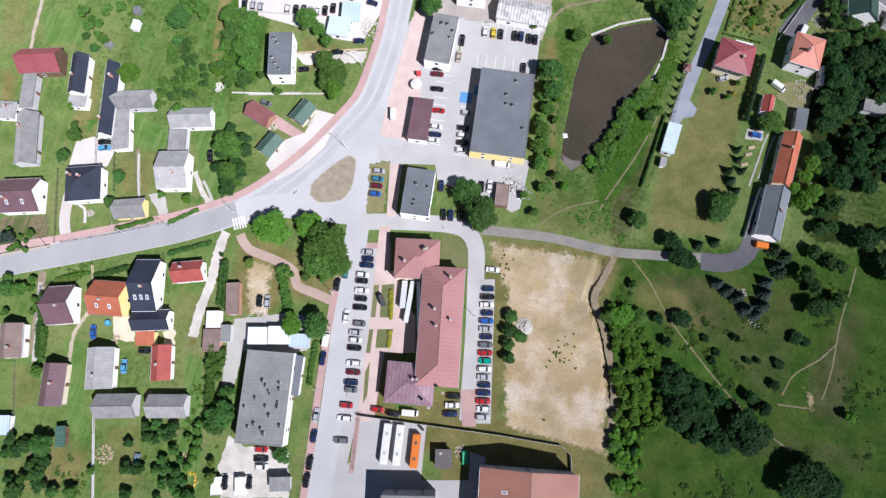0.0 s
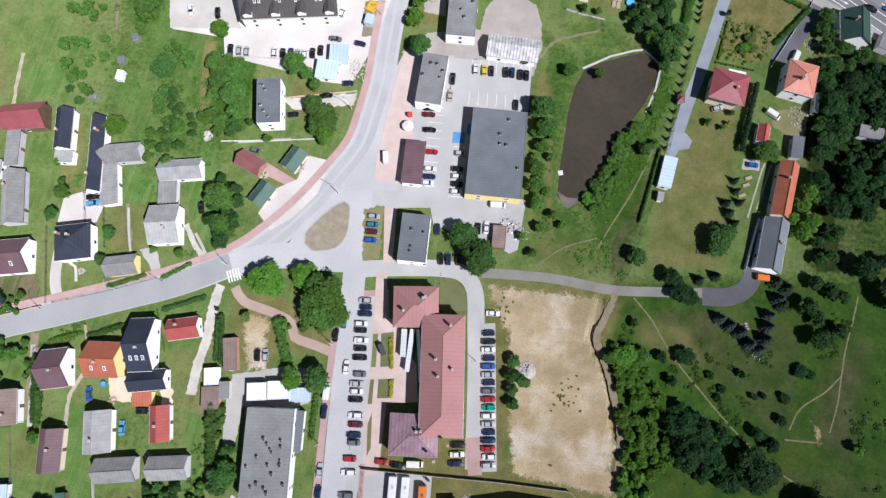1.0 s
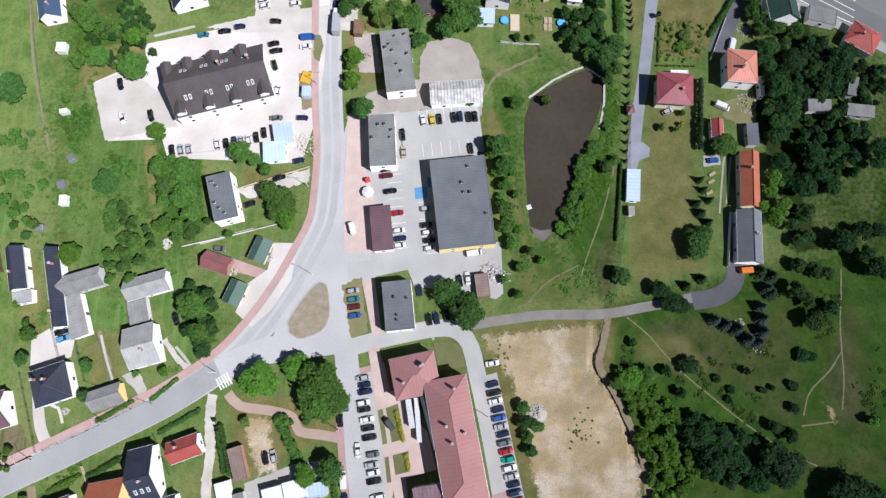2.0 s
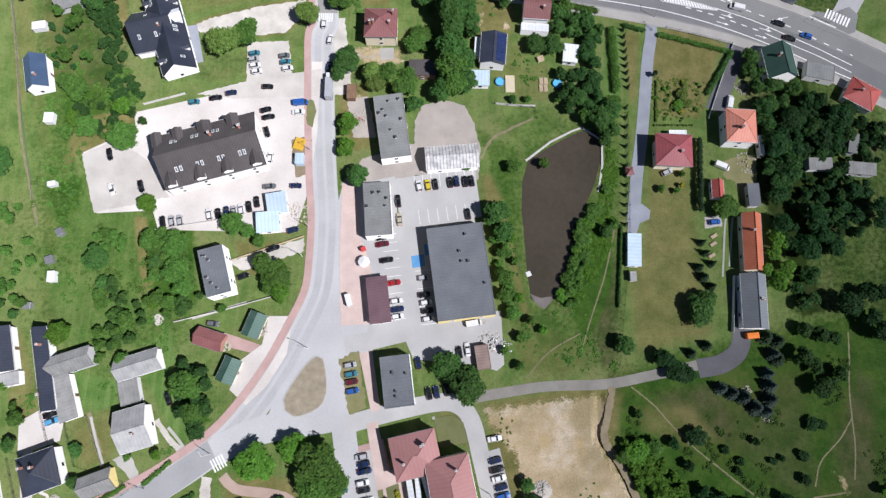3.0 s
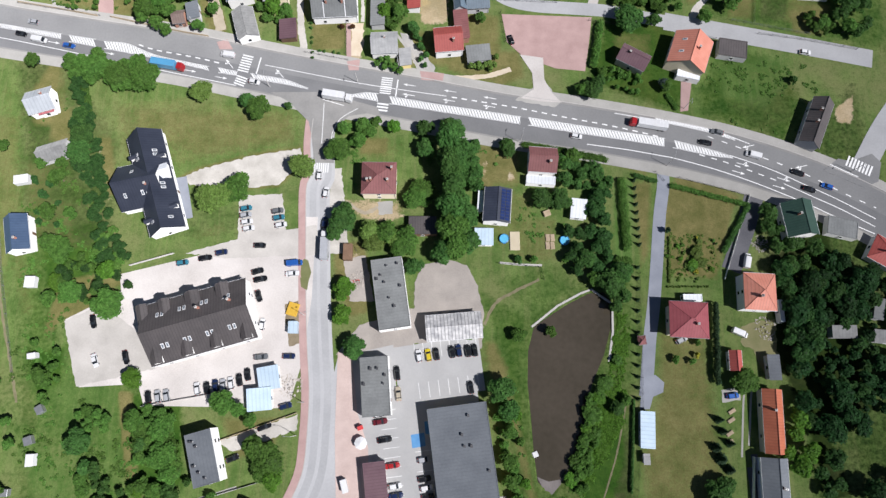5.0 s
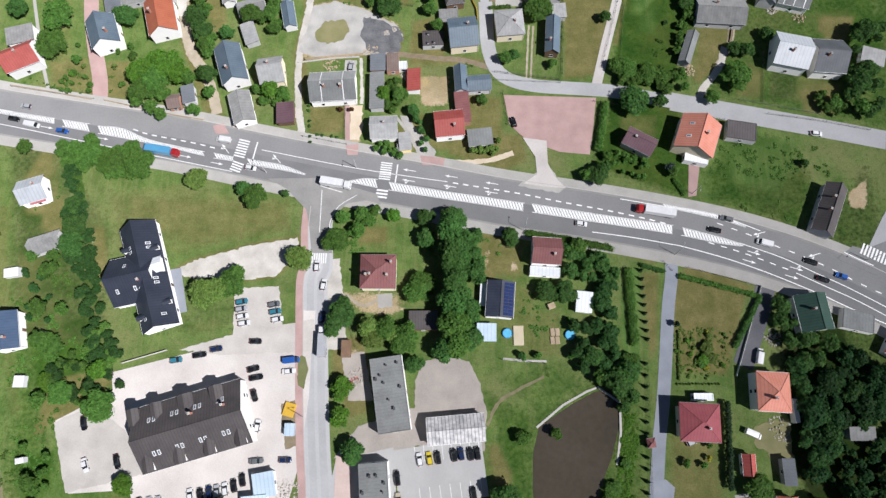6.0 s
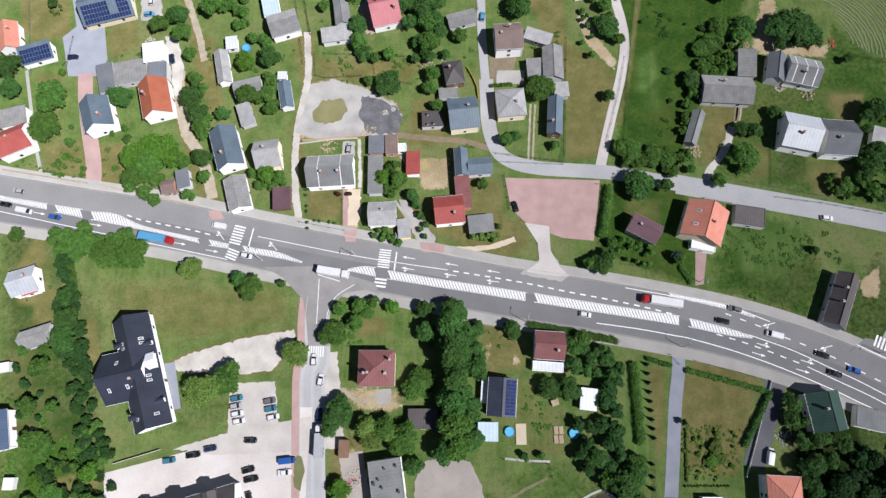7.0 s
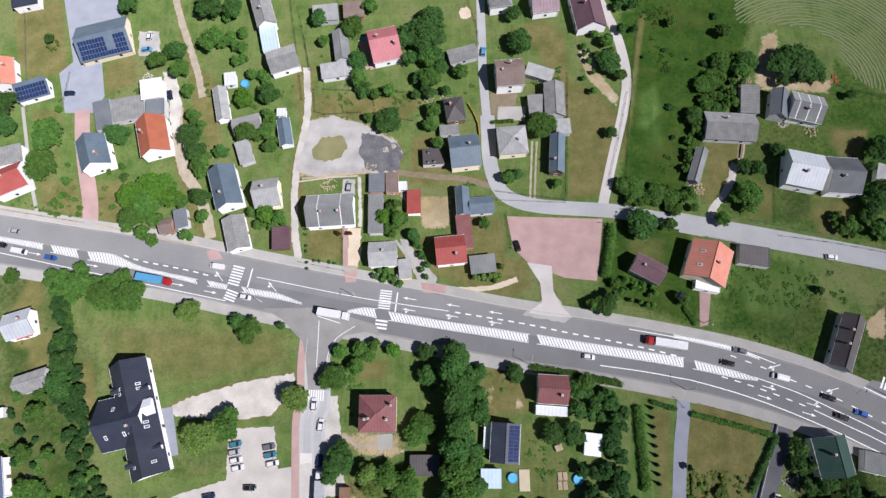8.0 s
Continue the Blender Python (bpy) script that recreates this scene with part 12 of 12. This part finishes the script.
# thickets, woods and weeds
grove("woods", [(103.5, 88.7), (120.1, 95.6), (131.5, 85.4), (139.4, 49.3), (125.5, 39.3), (114.6, 36.2), (102.9, 39.1), (101.1, 51.1), (104.0, 71.1)], 32, 1.6, 5.0, "leaf_wood", "dense dark green wood beside farm plots", 21, 0.62)
grove("woods", [(103.4, 82.0), (121.4, 84.8), (130.9, 57.3), (121.1, 44.2), (104.1, 43.6)], 9, 2.5, 4.0, "leaf_forest", "lighter green trees in the wood", 22, 0.7)
grove("woods", [(93.7, 42.7), (103.3, 42.3), (104.3, 29.3), (98.4, 24.7)], 5, 2.4, 3.6, "leaf_bright", "bright green young trees beside farm buildings", 23, 0.7)
grove("woods", [(104.2, 11.5), (114.8, 14.5), (119.8, -1.4), (111.8, -9.2), (105.0, 0.2)], 8, 1.8, 3.4, "leaf_forest", "green trees on a rough meadow", 24, 0.7)
grove("woods", [(117.6, 21.1), (134.9, 23.9), (136.6, 9.0), (124.1, 7.4)], 5, 2.8, 4.6, "leaf_wood", "dark green trees on a rough meadow", 25, 0.7)
grove("woods", [(103.7, 33.2), (111.3, 33.3), (113.4, 18.0), (104.5, 15.5)], 4, 2.2, 3.4, "leaf_forest", "green trees on a rough meadow", 26, 0.7)
grove("woods", [(112.7, 87.1), (125.0, 93.1), (130.2, 89.1), (146.0, 81.2), (143.4, 65.7), (102.4, 65.7), (102.9, 85.1)], 16, 1.6, 4.4, "leaf_wood", "dense dark green wood beside farm plots", 27, 0.66)
grove("woods", [(99.2, 110.6), (104.2, 111.6), (105.1, 103.3), (110.2, 97.2), (119.5, 95.1), (116.8, 89.1), (103.2, 87.1), (99.1, 93.1)], 9, 2.0, 3.2, "leaf_dark", "dark green garden trees round a house", 28, 0.6)
scrub("meadow_scrub", [(46.9, -9.4), (76.0, -3.3), (106.5, 5.1), (140.7, -0.8), (147.6, -59.6), (64.4, -82.3), (57.8, -60.1)], 190, 0.4, 1.4, "leaf_weed_dark", "low dark weeds and shrubs scattered over the meadow", 3)
scrub("bank_scrub", [(4.3, 56.4), (13.8, 68.2), (21.0, 28.2), (39.4, 16.6), (49.0, -1.0), (15.6, -6.3)], 120, 0.3, 1.0, "leaf_weed", "rank green weeds on the pond bank", 4)
scrub("pond_reeds", [(49.6, 76.0), (52.9, 72.4), (48.2, 40.1), (35.3, 17.5), (30.3, 17.8), (34.6, 25.3), (40.1, 41.1), (45.8, 56.9)], 620, 0.4, 1.1, "leaf_bright", "dense green reeds and bushes along the pond shore", 5)
scrub("orchard_weeds", [(-145.2, 64.6), (-109.2, 58.9), (-91.1, 44.0), (-93.2, 8.7), (-128.2, 8.8), (-144.7, 36.7)], 130, 0.3, 1.2, "leaf_weed", "uneven tall grass and weeds in old gardens", 6)
scrub("garden_weeds", [(-157.3, 159.7), (-130.9, 146.0), (-116.2, 88.2), (-117.7, 68.4), (-143.9, 68.4), (-154.7, 115.1)], 90, 0.3, 1.0, "leaf_weed", "uneven tall grass and weeds in old gardens", 7)
scrub("garden_beds", [(-50.6, 141.2), (20.0, 135.0), (37.7, 124.0), (35.8, 96.7), (4.1, 93.7), (-42.0, 110.8)], 70, 0.3, 1.0, "leaf_weed", "low garden plants and shrubs", 10)
scrub("garden_beds_north", [(-56.3, 264.3), (39.0, 263.0), (34.9, 196.1), (-25.1, 196.8), (-54.7, 230.5)], 90, 0.3, 1.0, "leaf_weed", "low garden plants and shrubs", 11)
scrub("garden_beds_west", [(-173.6, 239.1), (-110.0, 238.2), (-63.5, 237.7), (-60.1, 178.3), (-129.6, 183.2), (-164.9, 191.9)], 80, 0.3, 1.0, "leaf_weed", "low garden plants and shrubs", 12)
scrub("garden_beds_south", [(-148.0, -59.6), (-77.8, -38.1), (-52.0, -111.1), (-117.6, -129.1)], 90, 0.3, 1.0, "leaf_weed", "low garden plants and shrubs", 13)
scrub("garden_beds_upper", [(-180.0, 13.7), (-99.9, 36.2), (-72.3, -8.3), (-99.6, -32.3), (-148.7, -57.8)], 70, 0.3, 1.0, "leaf_weed", "low garden plants and shrubs", 14)
scrub("flower_rows", [(66.7, 101.8), (87.2, 99.7), (81.7, 84.4), (65.4, 85.4)], 170, 0.25, 0.5, "leaf_olive", "rows of small ornamental shrubs on dry lawn", 15)
scrub("dry_tufts", [(8.0, -14.3), (40.8, -7.2), (55.7, -50.1), (43.7, -69.2), (21.4, -59.5)], 40, 0.2, 0.4, "leaf_olive", "sparse weeds on the bare plot", 16)
scrub("island_plants", [(-55.2, -11.8), (-50.6, -1.2), (-47.1, 1.8), (-45.2, -9.0), (-49.0, -12.5)], 30, 0.15, 0.3, "leaf_olive", "small dry plants on the traffic island", 17)
grove("tree_belt", [(-139.9, 162.2), (-135.6, 163.7), (-132.4, 150.7), (-130.0, 139.6), (-125.5, 129.3), (-122.7, 120.1), (-118.4, 105.2), (-114.2, 95.3), (-112.6, 91.8), (-119.9, 91.8), (-122.3, 96.7), (-126.1, 109.9), (-132.1, 118.4), (-135.2, 128.9), (-136.5, 143.3)], 64, 1.3, 2.5, "leaf_forest", "continuous band of overgrown bushes between garden plots", 31, 0.3, 1.0)
grove("tree_belt", [(-124.4, 100.5), (-116.6, 102.6), (-112.3, 88.1), (-113.8, 84.4), (-119.6, 85.6)], 9, 1.3, 2.2, "leaf_weed", "green bushes at the end of the overgrown belt", 32, 0.5, 1.0)
grove("tree_screen", [(-5.8, 137.6), (2.6, 139.3), (3.3, 124.2), (1.7, 108.8), (2.2, 94.1), (-6.4, 92.6), (-6.8, 114.0)], 22, 2.6, 4.2, "leaf_dark", "tall dark tree screen beside a garden", 33, 0.34)
grove("tree_screen", [(32.4, 127.5), (48.5, 124.7), (49.3, 117.7), (40.6, 115.6), (33.2, 118.1)], 15, 1.7, 2.6, "leaf_dark", "thick green trees between a house and a garden hut", 34, 0.36, 1.7)
grove("tree_screen", [(41.6, 115.1), (48.4, 115.1), (46.7, 87.6), (40.5, 87.6)], 20, 1.7, 2.7, "leaf_forest", "thick dark trees beside a garden", 85, 0.34, 1.7)
grove("tree_screen", [(33.9, 101.6), (39.9, 101.5), (39.5, 87.9), (34.0, 88.0)], 9, 1.5, 2.4, "leaf_forest", "dark garden trees above the pond", 86, 0.38, 1.7)
grove("roadside_trees", [(-141.5, 165.9), (-133.7, 169.5), (-121.0, 166.5), (-110.5, 163.5), (-110.0, 157.0), (-116.9, 152.8), (-128.0, 156.8), (-138.0, 158.5)], 22, 2.2, 3.3, "leaf_mid", "bright green bushy trees beside the main road", 35, 0.36, 1.2)
grove("garden_bushes", [(-135.3, 95.2), (-123.5, 93.2), (-119.8, 78.0), (-127.3, 78.0), (-134.1, 84.0)], 9, 0.9, 1.7, "leaf_mid", "overgrown bushes in an old garden", 36, 0.6, 1.2)
grove("garden_bushes", [(-102.3, 41.6), (-94.8, 41.9), (-89.4, 36.1), (-87.5, 21.7), (-93.1, 14.7), (-99.9, 19.6)], 16, 1.4, 2.6, "leaf_mid", "overgrown bushes in an old garden", 37, 0.55)
grove("garden_bushes", [(-123.0, 43.4), (-111.3, 44.3), (-111.3, 36.1), (-120.2, 36.1)], 8, 1.0, 1.8, "leaf_mid", "row of orchard bushes in rough grass", 38, 0.6)
grove("garden_bushes", [(-121.1, 28.9), (-109.1, 25.3), (-101.8, 14.7), (-102.4, 4.5), (-113.0, 6.2), (-118.0, 18.2)], 15, 1.2, 2.2, "leaf_dark", "overgrown trees behind farm roofs", 39, 0.6)
grove("garden_trees", [(-92.1, 4.5), (-83.5, 6.1), (-80.4, -10.5), (-82.9, -20.2), (-88.8, -12.2)], 11, 1.8, 2.8, "leaf_forest", "dense dark garden trees on a lawn", 40, 0.55)
grove("thicket", [(46.4, -20.7), (51.5, -23.1), (59.2, -29.3), (66.9, -36.2), (73.6, -43.3), (72.7, -52.3), (67.0, -59.0), (58.7, -61.3), (54.6, -50.3), (49.9, -33.6)], 75, 1.2, 2.2, "leaf_bright", "thick bright green shrubs at the edge of the bare plot", 41, 0.34, 1.2)
grove("thicket", [(66.5, -39.0), (72.3, -36.5), (81.5, -42.8), (86.5, -48.5), (80.5, -56.2), (72.2, -54.1)], 20, 2.0, 3.0, "leaf_wood", "dark green trees in the meadow thicket", 42, 0.4)
grove("thicket", [(56.4, -60.2), (63.5, -59.1), (70.6, -76.5), (61.9, -80.5)], 26, 0.9, 1.7, "leaf_bright", "low green shrubs beside the bare plot", 43, 0.4, 1.2)
grove("scrub_belt", [(88.2, 238.0), (97.7, 247.3), (105.7, 244.8), (99.4, 226.4), (86.7, 222.1), (82.7, 208.9), (79.9, 191.9), (76.4, 188.9), (77.0, 202.5), (81.8, 222.1)], 50, 1.1, 2.2, "leaf_mid", "scrub belt between a field and a farm", 44, 0.38, 1.4)
grove("scrub_belt", [(53.0, 198.5), (63.6, 196.7), (75.9, 193.0), (74.0, 184.6), (62.6, 186.3), (53.6, 189.7)], 26, 1.4, 2.2, "leaf_mid", "bushes at the corner of a field", 45, 0.38, 1.4)
grove("scrub_belt", [(57.3, 274.9), (69.1, 274.7), (66.0, 259.8), (62.3, 252.6), (59.0, 257.4), (56.4, 264.8)], 10, 1.5, 2.5, "leaf_dark", "dark trees beside a field road", 46, 0.5)
grove("yard_trees", [(114.8, 247.5), (129.0, 247.8), (132.1, 242.1), (128.5, 232.9), (117.9, 230.7), (112.9, 237.7)], 12, 1.7, 2.6, "leaf_dark", "clump of dark trees in a sandy yard", 47, 0.5)
grove("garden_bushes", [(39.8, 248.1), (50.7, 260.0), (55.6, 255.1), (56.6, 233.8), (52.5, 229.3), (46.2, 240.9), (50.1, 224.7), (48.0, 223.6)], 16, 0.7, 1.5, "leaf_mid", "garden shrubs beside a sandy path", 48, 0.6)
grove("garden_bushes", [(52.3, 163.7), (64.5, 158.6), (61.1, 152.2), (50.1, 153.6)], 16, 0.6, 1.2, "leaf_mid", "clipped shrubs and beds in a garden", 49, 0.7)
grove("garden_trees", [(-120.0, 185.9), (-114.9, 192.0), (-103.4, 195.0), (-98.6, 196.0), (-96.8, 187.7), (-101.5, 177.5), (-109.0, 175.6), (-116.1, 178.7)], 13, 2.0, 3.2, "leaf_mid", "green broad garden trees", 50, 0.5)
grove("garden_bushes", [(-100.9, 227.7), (-96.3, 226.6), (-92.1, 210.9), (-89.9, 202.3), (-93.7, 200.2), (-98.4, 213.2)], 12, 1.3, 2.2, "leaf_mid", "row of green bushes along a yard path", 51, 0.5)
grove("garden_trees", [(-95.5, 262.0), (-90.2, 270.6), (-83.9, 271.8), (-79.0, 264.2), (-82.7, 256.9), (-73.2, 242.4), (-70.4, 230.8), (-74.3, 228.6), (-82.8, 244.9), (-90.6, 249.8)], 16, 1.4, 2.6, "leaf_mid", "garden trees between village houses", 52, 0.6)
grove("garden_trees", [(-25.5, 256.1), (-10.7, 268.3), (-7.8, 255.9), (-7.9, 239.2), (-17.0, 241.7), (-22.2, 244.1)], 12, 2.6, 3.8, "leaf_dark", "dense dark trees behind a house", 53, 0.5)
grove("garden_bushes", [(-42.5, 246.8), (-39.6, 247.9), (-35.6, 237.3), (-33.4, 231.5), (-37.5, 231.5)], 8, 1.0, 1.9, "leaf_dark", "bushes beside a house wall", 54, 0.5)
grove("garden_bushes", [(-75.3, 187.4), (-69.4, 187.4), (-61.3, 181.2), (-63.0, 177.1), (-72.7, 178.2)], 8, 1.0, 1.9, "leaf_mid", "bushes between village houses", 55, 0.6)
grove("garden_bushes", [(-78.1, 224.1), (-71.1, 226.2), (-65.6, 220.6), (-67.2, 212.8), (-75.4, 215.1)], 8, 1.2, 2.0, "leaf_mid", "bushes between village houses", 56, 0.6)
grove("garden_bushes", [(-118.4, -110.2), (-109.6, -111.3), (-106.5, -120.7), (-113.1, -122.5)], 7, 1.0, 2.0, "leaf_dark", "dark garden bushes and fruit trees", 57, 0.5, 1.7)
grove("garden_bushes", [(-89.0, -99.0), (-74.0, -93.5), (-65.0, -113.0), (-81.0, -118.0)], 12, 1.1, 2.2, "leaf_forest", "dark fruit trees and bushes in old gardens", 87, 0.6, 1.5)
grove("garden_bushes", [(-125.0, -110.0), (-109.0, -105.5), (-100.0, -122.0), (-116.0, -127.0)], 9, 1.2, 2.2, "leaf_forest", "dark fruit trees and bushes in old gardens", 88, 0.65, 1.5)
grove("garden_bushes", [(-70.5, -93.5), (-66.0, -92.0), (-58.5, -112.0), (-62.5, -113.5)], 9, 0.9, 1.7, "leaf_mid", "green bushes along a garden edge", 89, 0.5, 1.4)
grove("garden_bushes", [(-83.0, -95.6), (-78.1, -94.8), (-66.8, -103.0), (-63.5, -114.3), (-74.2, -117.2), (-75.7, -103.7)], 18, 1.0, 1.9, "leaf_dark", "dark garden bushes and fruit trees", 58, 0.45, 1.7)
grove("garden_bushes", [(-142.1, -66.3), (-138.4, -61.5), (-130.7, -65.1), (-127.7, -75.4), (-137.0, -77.9)], 10, 0.9, 1.8, "leaf_mid", "vegetable beds and bushes in a garden", 59, 0.6)
grove("vegetable_bed", [(-148.8, -51.0), (-140.6, -49.6), (-138.8, -55.9), (-145.4, -58.7)], 12, 0.5, 0.9, "leaf_mid", "rows of vegetables in a garden bed", 60, 0.8)
grove("garden_bushes", [(-58.4, -39.4), (-55.4, -38.2), (-50.7, -46.7), (-54.2, -47.6)], 9, 0.6, 1.1, "leaf_mid", "clipped bushes along a park path", 61, 0.6)
grove("garden_bushes", [(-72.8, -68.4), (-67.0, -65.9), (-64.1, -77.3), (-69.1, -78.6)], 9, 1.0, 1.6, "leaf_mid", "hedgerow beside a workshop yard", 62, 0.5)
grove("garden_trees", [(-66.8, -81.9), (-59.5, -79.9), (-55.9, -90.2), (-61.4, -93.4)], 8, 1.4, 2.4, "leaf_dark", "trees beside a workshop", 63, 0.55)
grove("woods", [(103.5, 88.7), (120.1, 95.6), (131.5, 85.4), (139.4, 49.3), (125.5, 39.3), (114.6, 36.2), (102.9, 39.1), (101.1, 51.1), (104.0, 71.1)], 12, 1.6, 3.4, "leaf_forest", "dark undergrowth and young trees in a wood", 64, 0.6)
grove("woods", [(112.7, 87.1), (125.0, 93.1), (130.2, 89.1), (146.0, 81.2), (143.4, 65.7), (102.4, 65.7), (102.9, 85.1)], 9, 1.4, 2.4, "leaf_forest", "lighter young trees in a wood", 65, 0.7)
scrub("rough_grass", [(88.0, 165.4), (117.2, 172.0), (128.6, 154.3), (115.9, 135.3), (81.9, 145.9)], 110, 0.3, 1.0, "leaf_weed", "tall uneven weeds on a vacant plot", 18)
scrub("field_weeds", [(66.8, 272.8), (102.7, 272.2), (88.3, 242.8), (78.4, 202.0), (57.4, 198.0)], 60, 0.3, 1.0, "leaf_weed_dark", "tall green weeds on a wild field", 19)
scrub("orchard_tufts", [(-135.2, 49.9), (-111.1, 49.9), (-89.8, 40.4), (-88.7, 7.9), (-125.7, 6.2), (-134.2, 29.3)], 160, 0.3, 1.1, "leaf_weed", "tall tufts of grass in an old orchard", 20)
scrub("garden_tufts", [(-154.4, 130.9), (-137.7, 126.4), (-130.4, 100.2), (-115.3, 87.7), (-129.0, 73.4), (-126.2, 51.8), (-141.3, 53.7), (-148.4, 89.7)], 120, 0.3, 1.0, "leaf_weed", "tall tufts of grass in wild gardens", 21)
grove("garden_bushes", [(-138.0, 95.7), (-126.5, 94.0), (-112.1, 92.2), (-109.3, 79.2), (-132.8, 79.3)], 11, 1.3, 2.3, "leaf_forest", "dense dark bushes in old gardens", 66, 0.5, 1.0)
grove("garden_bushes", [(-149.1, 121.8), (-139.9, 121.7), (-135.9, 104.1), (-143.8, 102.5)], 10, 0.8, 1.4, "leaf_forest", "rows of dark fruit bushes in a garden", 67, 0.6, 1.2)
grove("garden_bushes", [(-160.2, 53.9), (-146.4, 53.3), (-138.9, 37.5), (-140.4, 19.2), (-149.6, 18.2), (-157.7, 35.4)], 16, 1.2, 2.6, "leaf_mid", "overgrown bushes in wild gardens", 68, 0.6)
grove("garden_bushes", [(-139.6, 66.9), (-129.0, 63.8), (-125.0, 49.3), (-133.1, 46.4)], 8, 1.0, 1.8, "leaf_mid", "overgrown bushes in wild gardens", 69, 0.6)
grove("woods", [(96.5, 90.1), (105.8, 93.9), (109.3, 79.2), (111.1, 62.3), (101.9, 58.5), (99.2, 74.2)], 10, 2.0, 3.6, "leaf_forest", "green broadleaved trees behind a house", 70, 0.6)
grove("garden_trees", [(141.9, 210.3), (154.9, 212.4), (146.3, 171.0), (136.3, 173.1), (136.9, 191.3)], 12, 1.8, 3.2, "leaf_dark", "dark garden trees beside a lane", 71, 0.55)
grove("garden_bushes", [(124.2, 185.3), (135.3, 183.1), (135.9, 176.0), (124.9, 178.2)], 7, 1.0, 1.8, "leaf_mid", "bushes beside a lane", 72, 0.6)
grove("garden_trees", [(-19.5, 240.8), (-10.8, 241.2), (-9.8, 231.2), (-18.0, 231.3)], 6, 1.8, 2.8, "leaf_dark", "dark garden trees behind a house", 73, 0.55)
grove("garden_bushes", [(-43.3, 250.4), (-39.8, 251.5), (-35.6, 235.0), (-31.8, 231.4), (-37.5, 230.4), (-41.9, 239.7)], 12, 1.0, 1.8, "leaf_dark", "bushes along a garden edge", 74, 0.55)
grove("undergrowth", [(103.5, 88.7), (120.1, 95.6), (131.5, 85.4), (139.4, 49.3), (125.5, 39.3), (114.6, 36.2), (102.9, 39.1), (101.1, 51.1), (104.0, 71.1)], 60, 0.9, 1.7, "leaf_wood", "dark undergrowth in a wood", 75, 0.45)
grove("undergrowth", [(112.7, 87.1), (125.0, 93.1), (130.2, 89.1), (146.0, 81.2), (143.4, 65.7), (102.4, 65.7), (102.9, 85.1)], 45, 0.9, 1.7, "leaf_wood", "dark undergrowth in a wood", 76, 0.45)
grove("garden_trees", [(-117.2, 12.2), (-110.9, 13.0), (-109.0, 1.1), (-114.8, -0.2)], 6, 1.5, 2.3, "leaf_mid", "green trees behind farm roofs", 77, 0.55)
grove("garden_bushes", [(-30.0, 188.2), (-24.2, 189.1), (-21.8, 181.4), (-25.0, 177.3), (-29.1, 181.4)], 7, 1.2, 2.0, "leaf_mid", "green bushes between village houses", 78, 0.55)
grove("garden_bushes", [(-31.7, 166.3), (-26.8, 165.4), (-22.4, 162.8), (-23.1, 160.6), (-31.1, 162.3)], 9, 0.8, 1.3, "leaf_mid", "green front-garden bushes by the main road", 79, 0.6)
grove("garden_bushes", [(-17.9, 175.7), (-14.9, 172.4), (-12.9, 163.6), (-14.8, 163.2), (-17.3, 170.2)], 7, 0.8, 1.3, "leaf_dark", "bushes along a driveway", 80, 0.6)
grove("garden_bushes", [(-0.5, 169.0), (5.1, 170.1), (12.0, 166.8), (10.8, 161.3), (1.0, 161.8)], 9, 0.8, 1.4, "leaf_olive", "olive bushes in a dry garden", 81, 0.6)
grove("garden_bushes", [(-146.4, 195.6), (-133.0, 195.1), (-130.7, 182.9), (-145.0, 183.6)], 9, 0.6, 1.1, "leaf_mid", "small bushes on a garden lawn", 82, 1.2)
grove("shore_bushes", [(37.9, 51.4), (43.3, 49.6), (38.7, 30.6), (35.3, 19.2), (31.6, 19.8), (34.0, 34.0)], 46, 0.8, 1.5, "leaf_mid", "dense green bushes and reeds along the pond shore", 83, 0.33, 1.3)
grove("shore_bushes", [(6.8, 52.6), (9.4, 53.8), (17.1, 16.6), (13.3, 17.6), (9.7, 35.8)], 20, 0.7, 1.4, "leaf_mid", "green bushes behind the shop wall", 84, 0.4, 1.3)
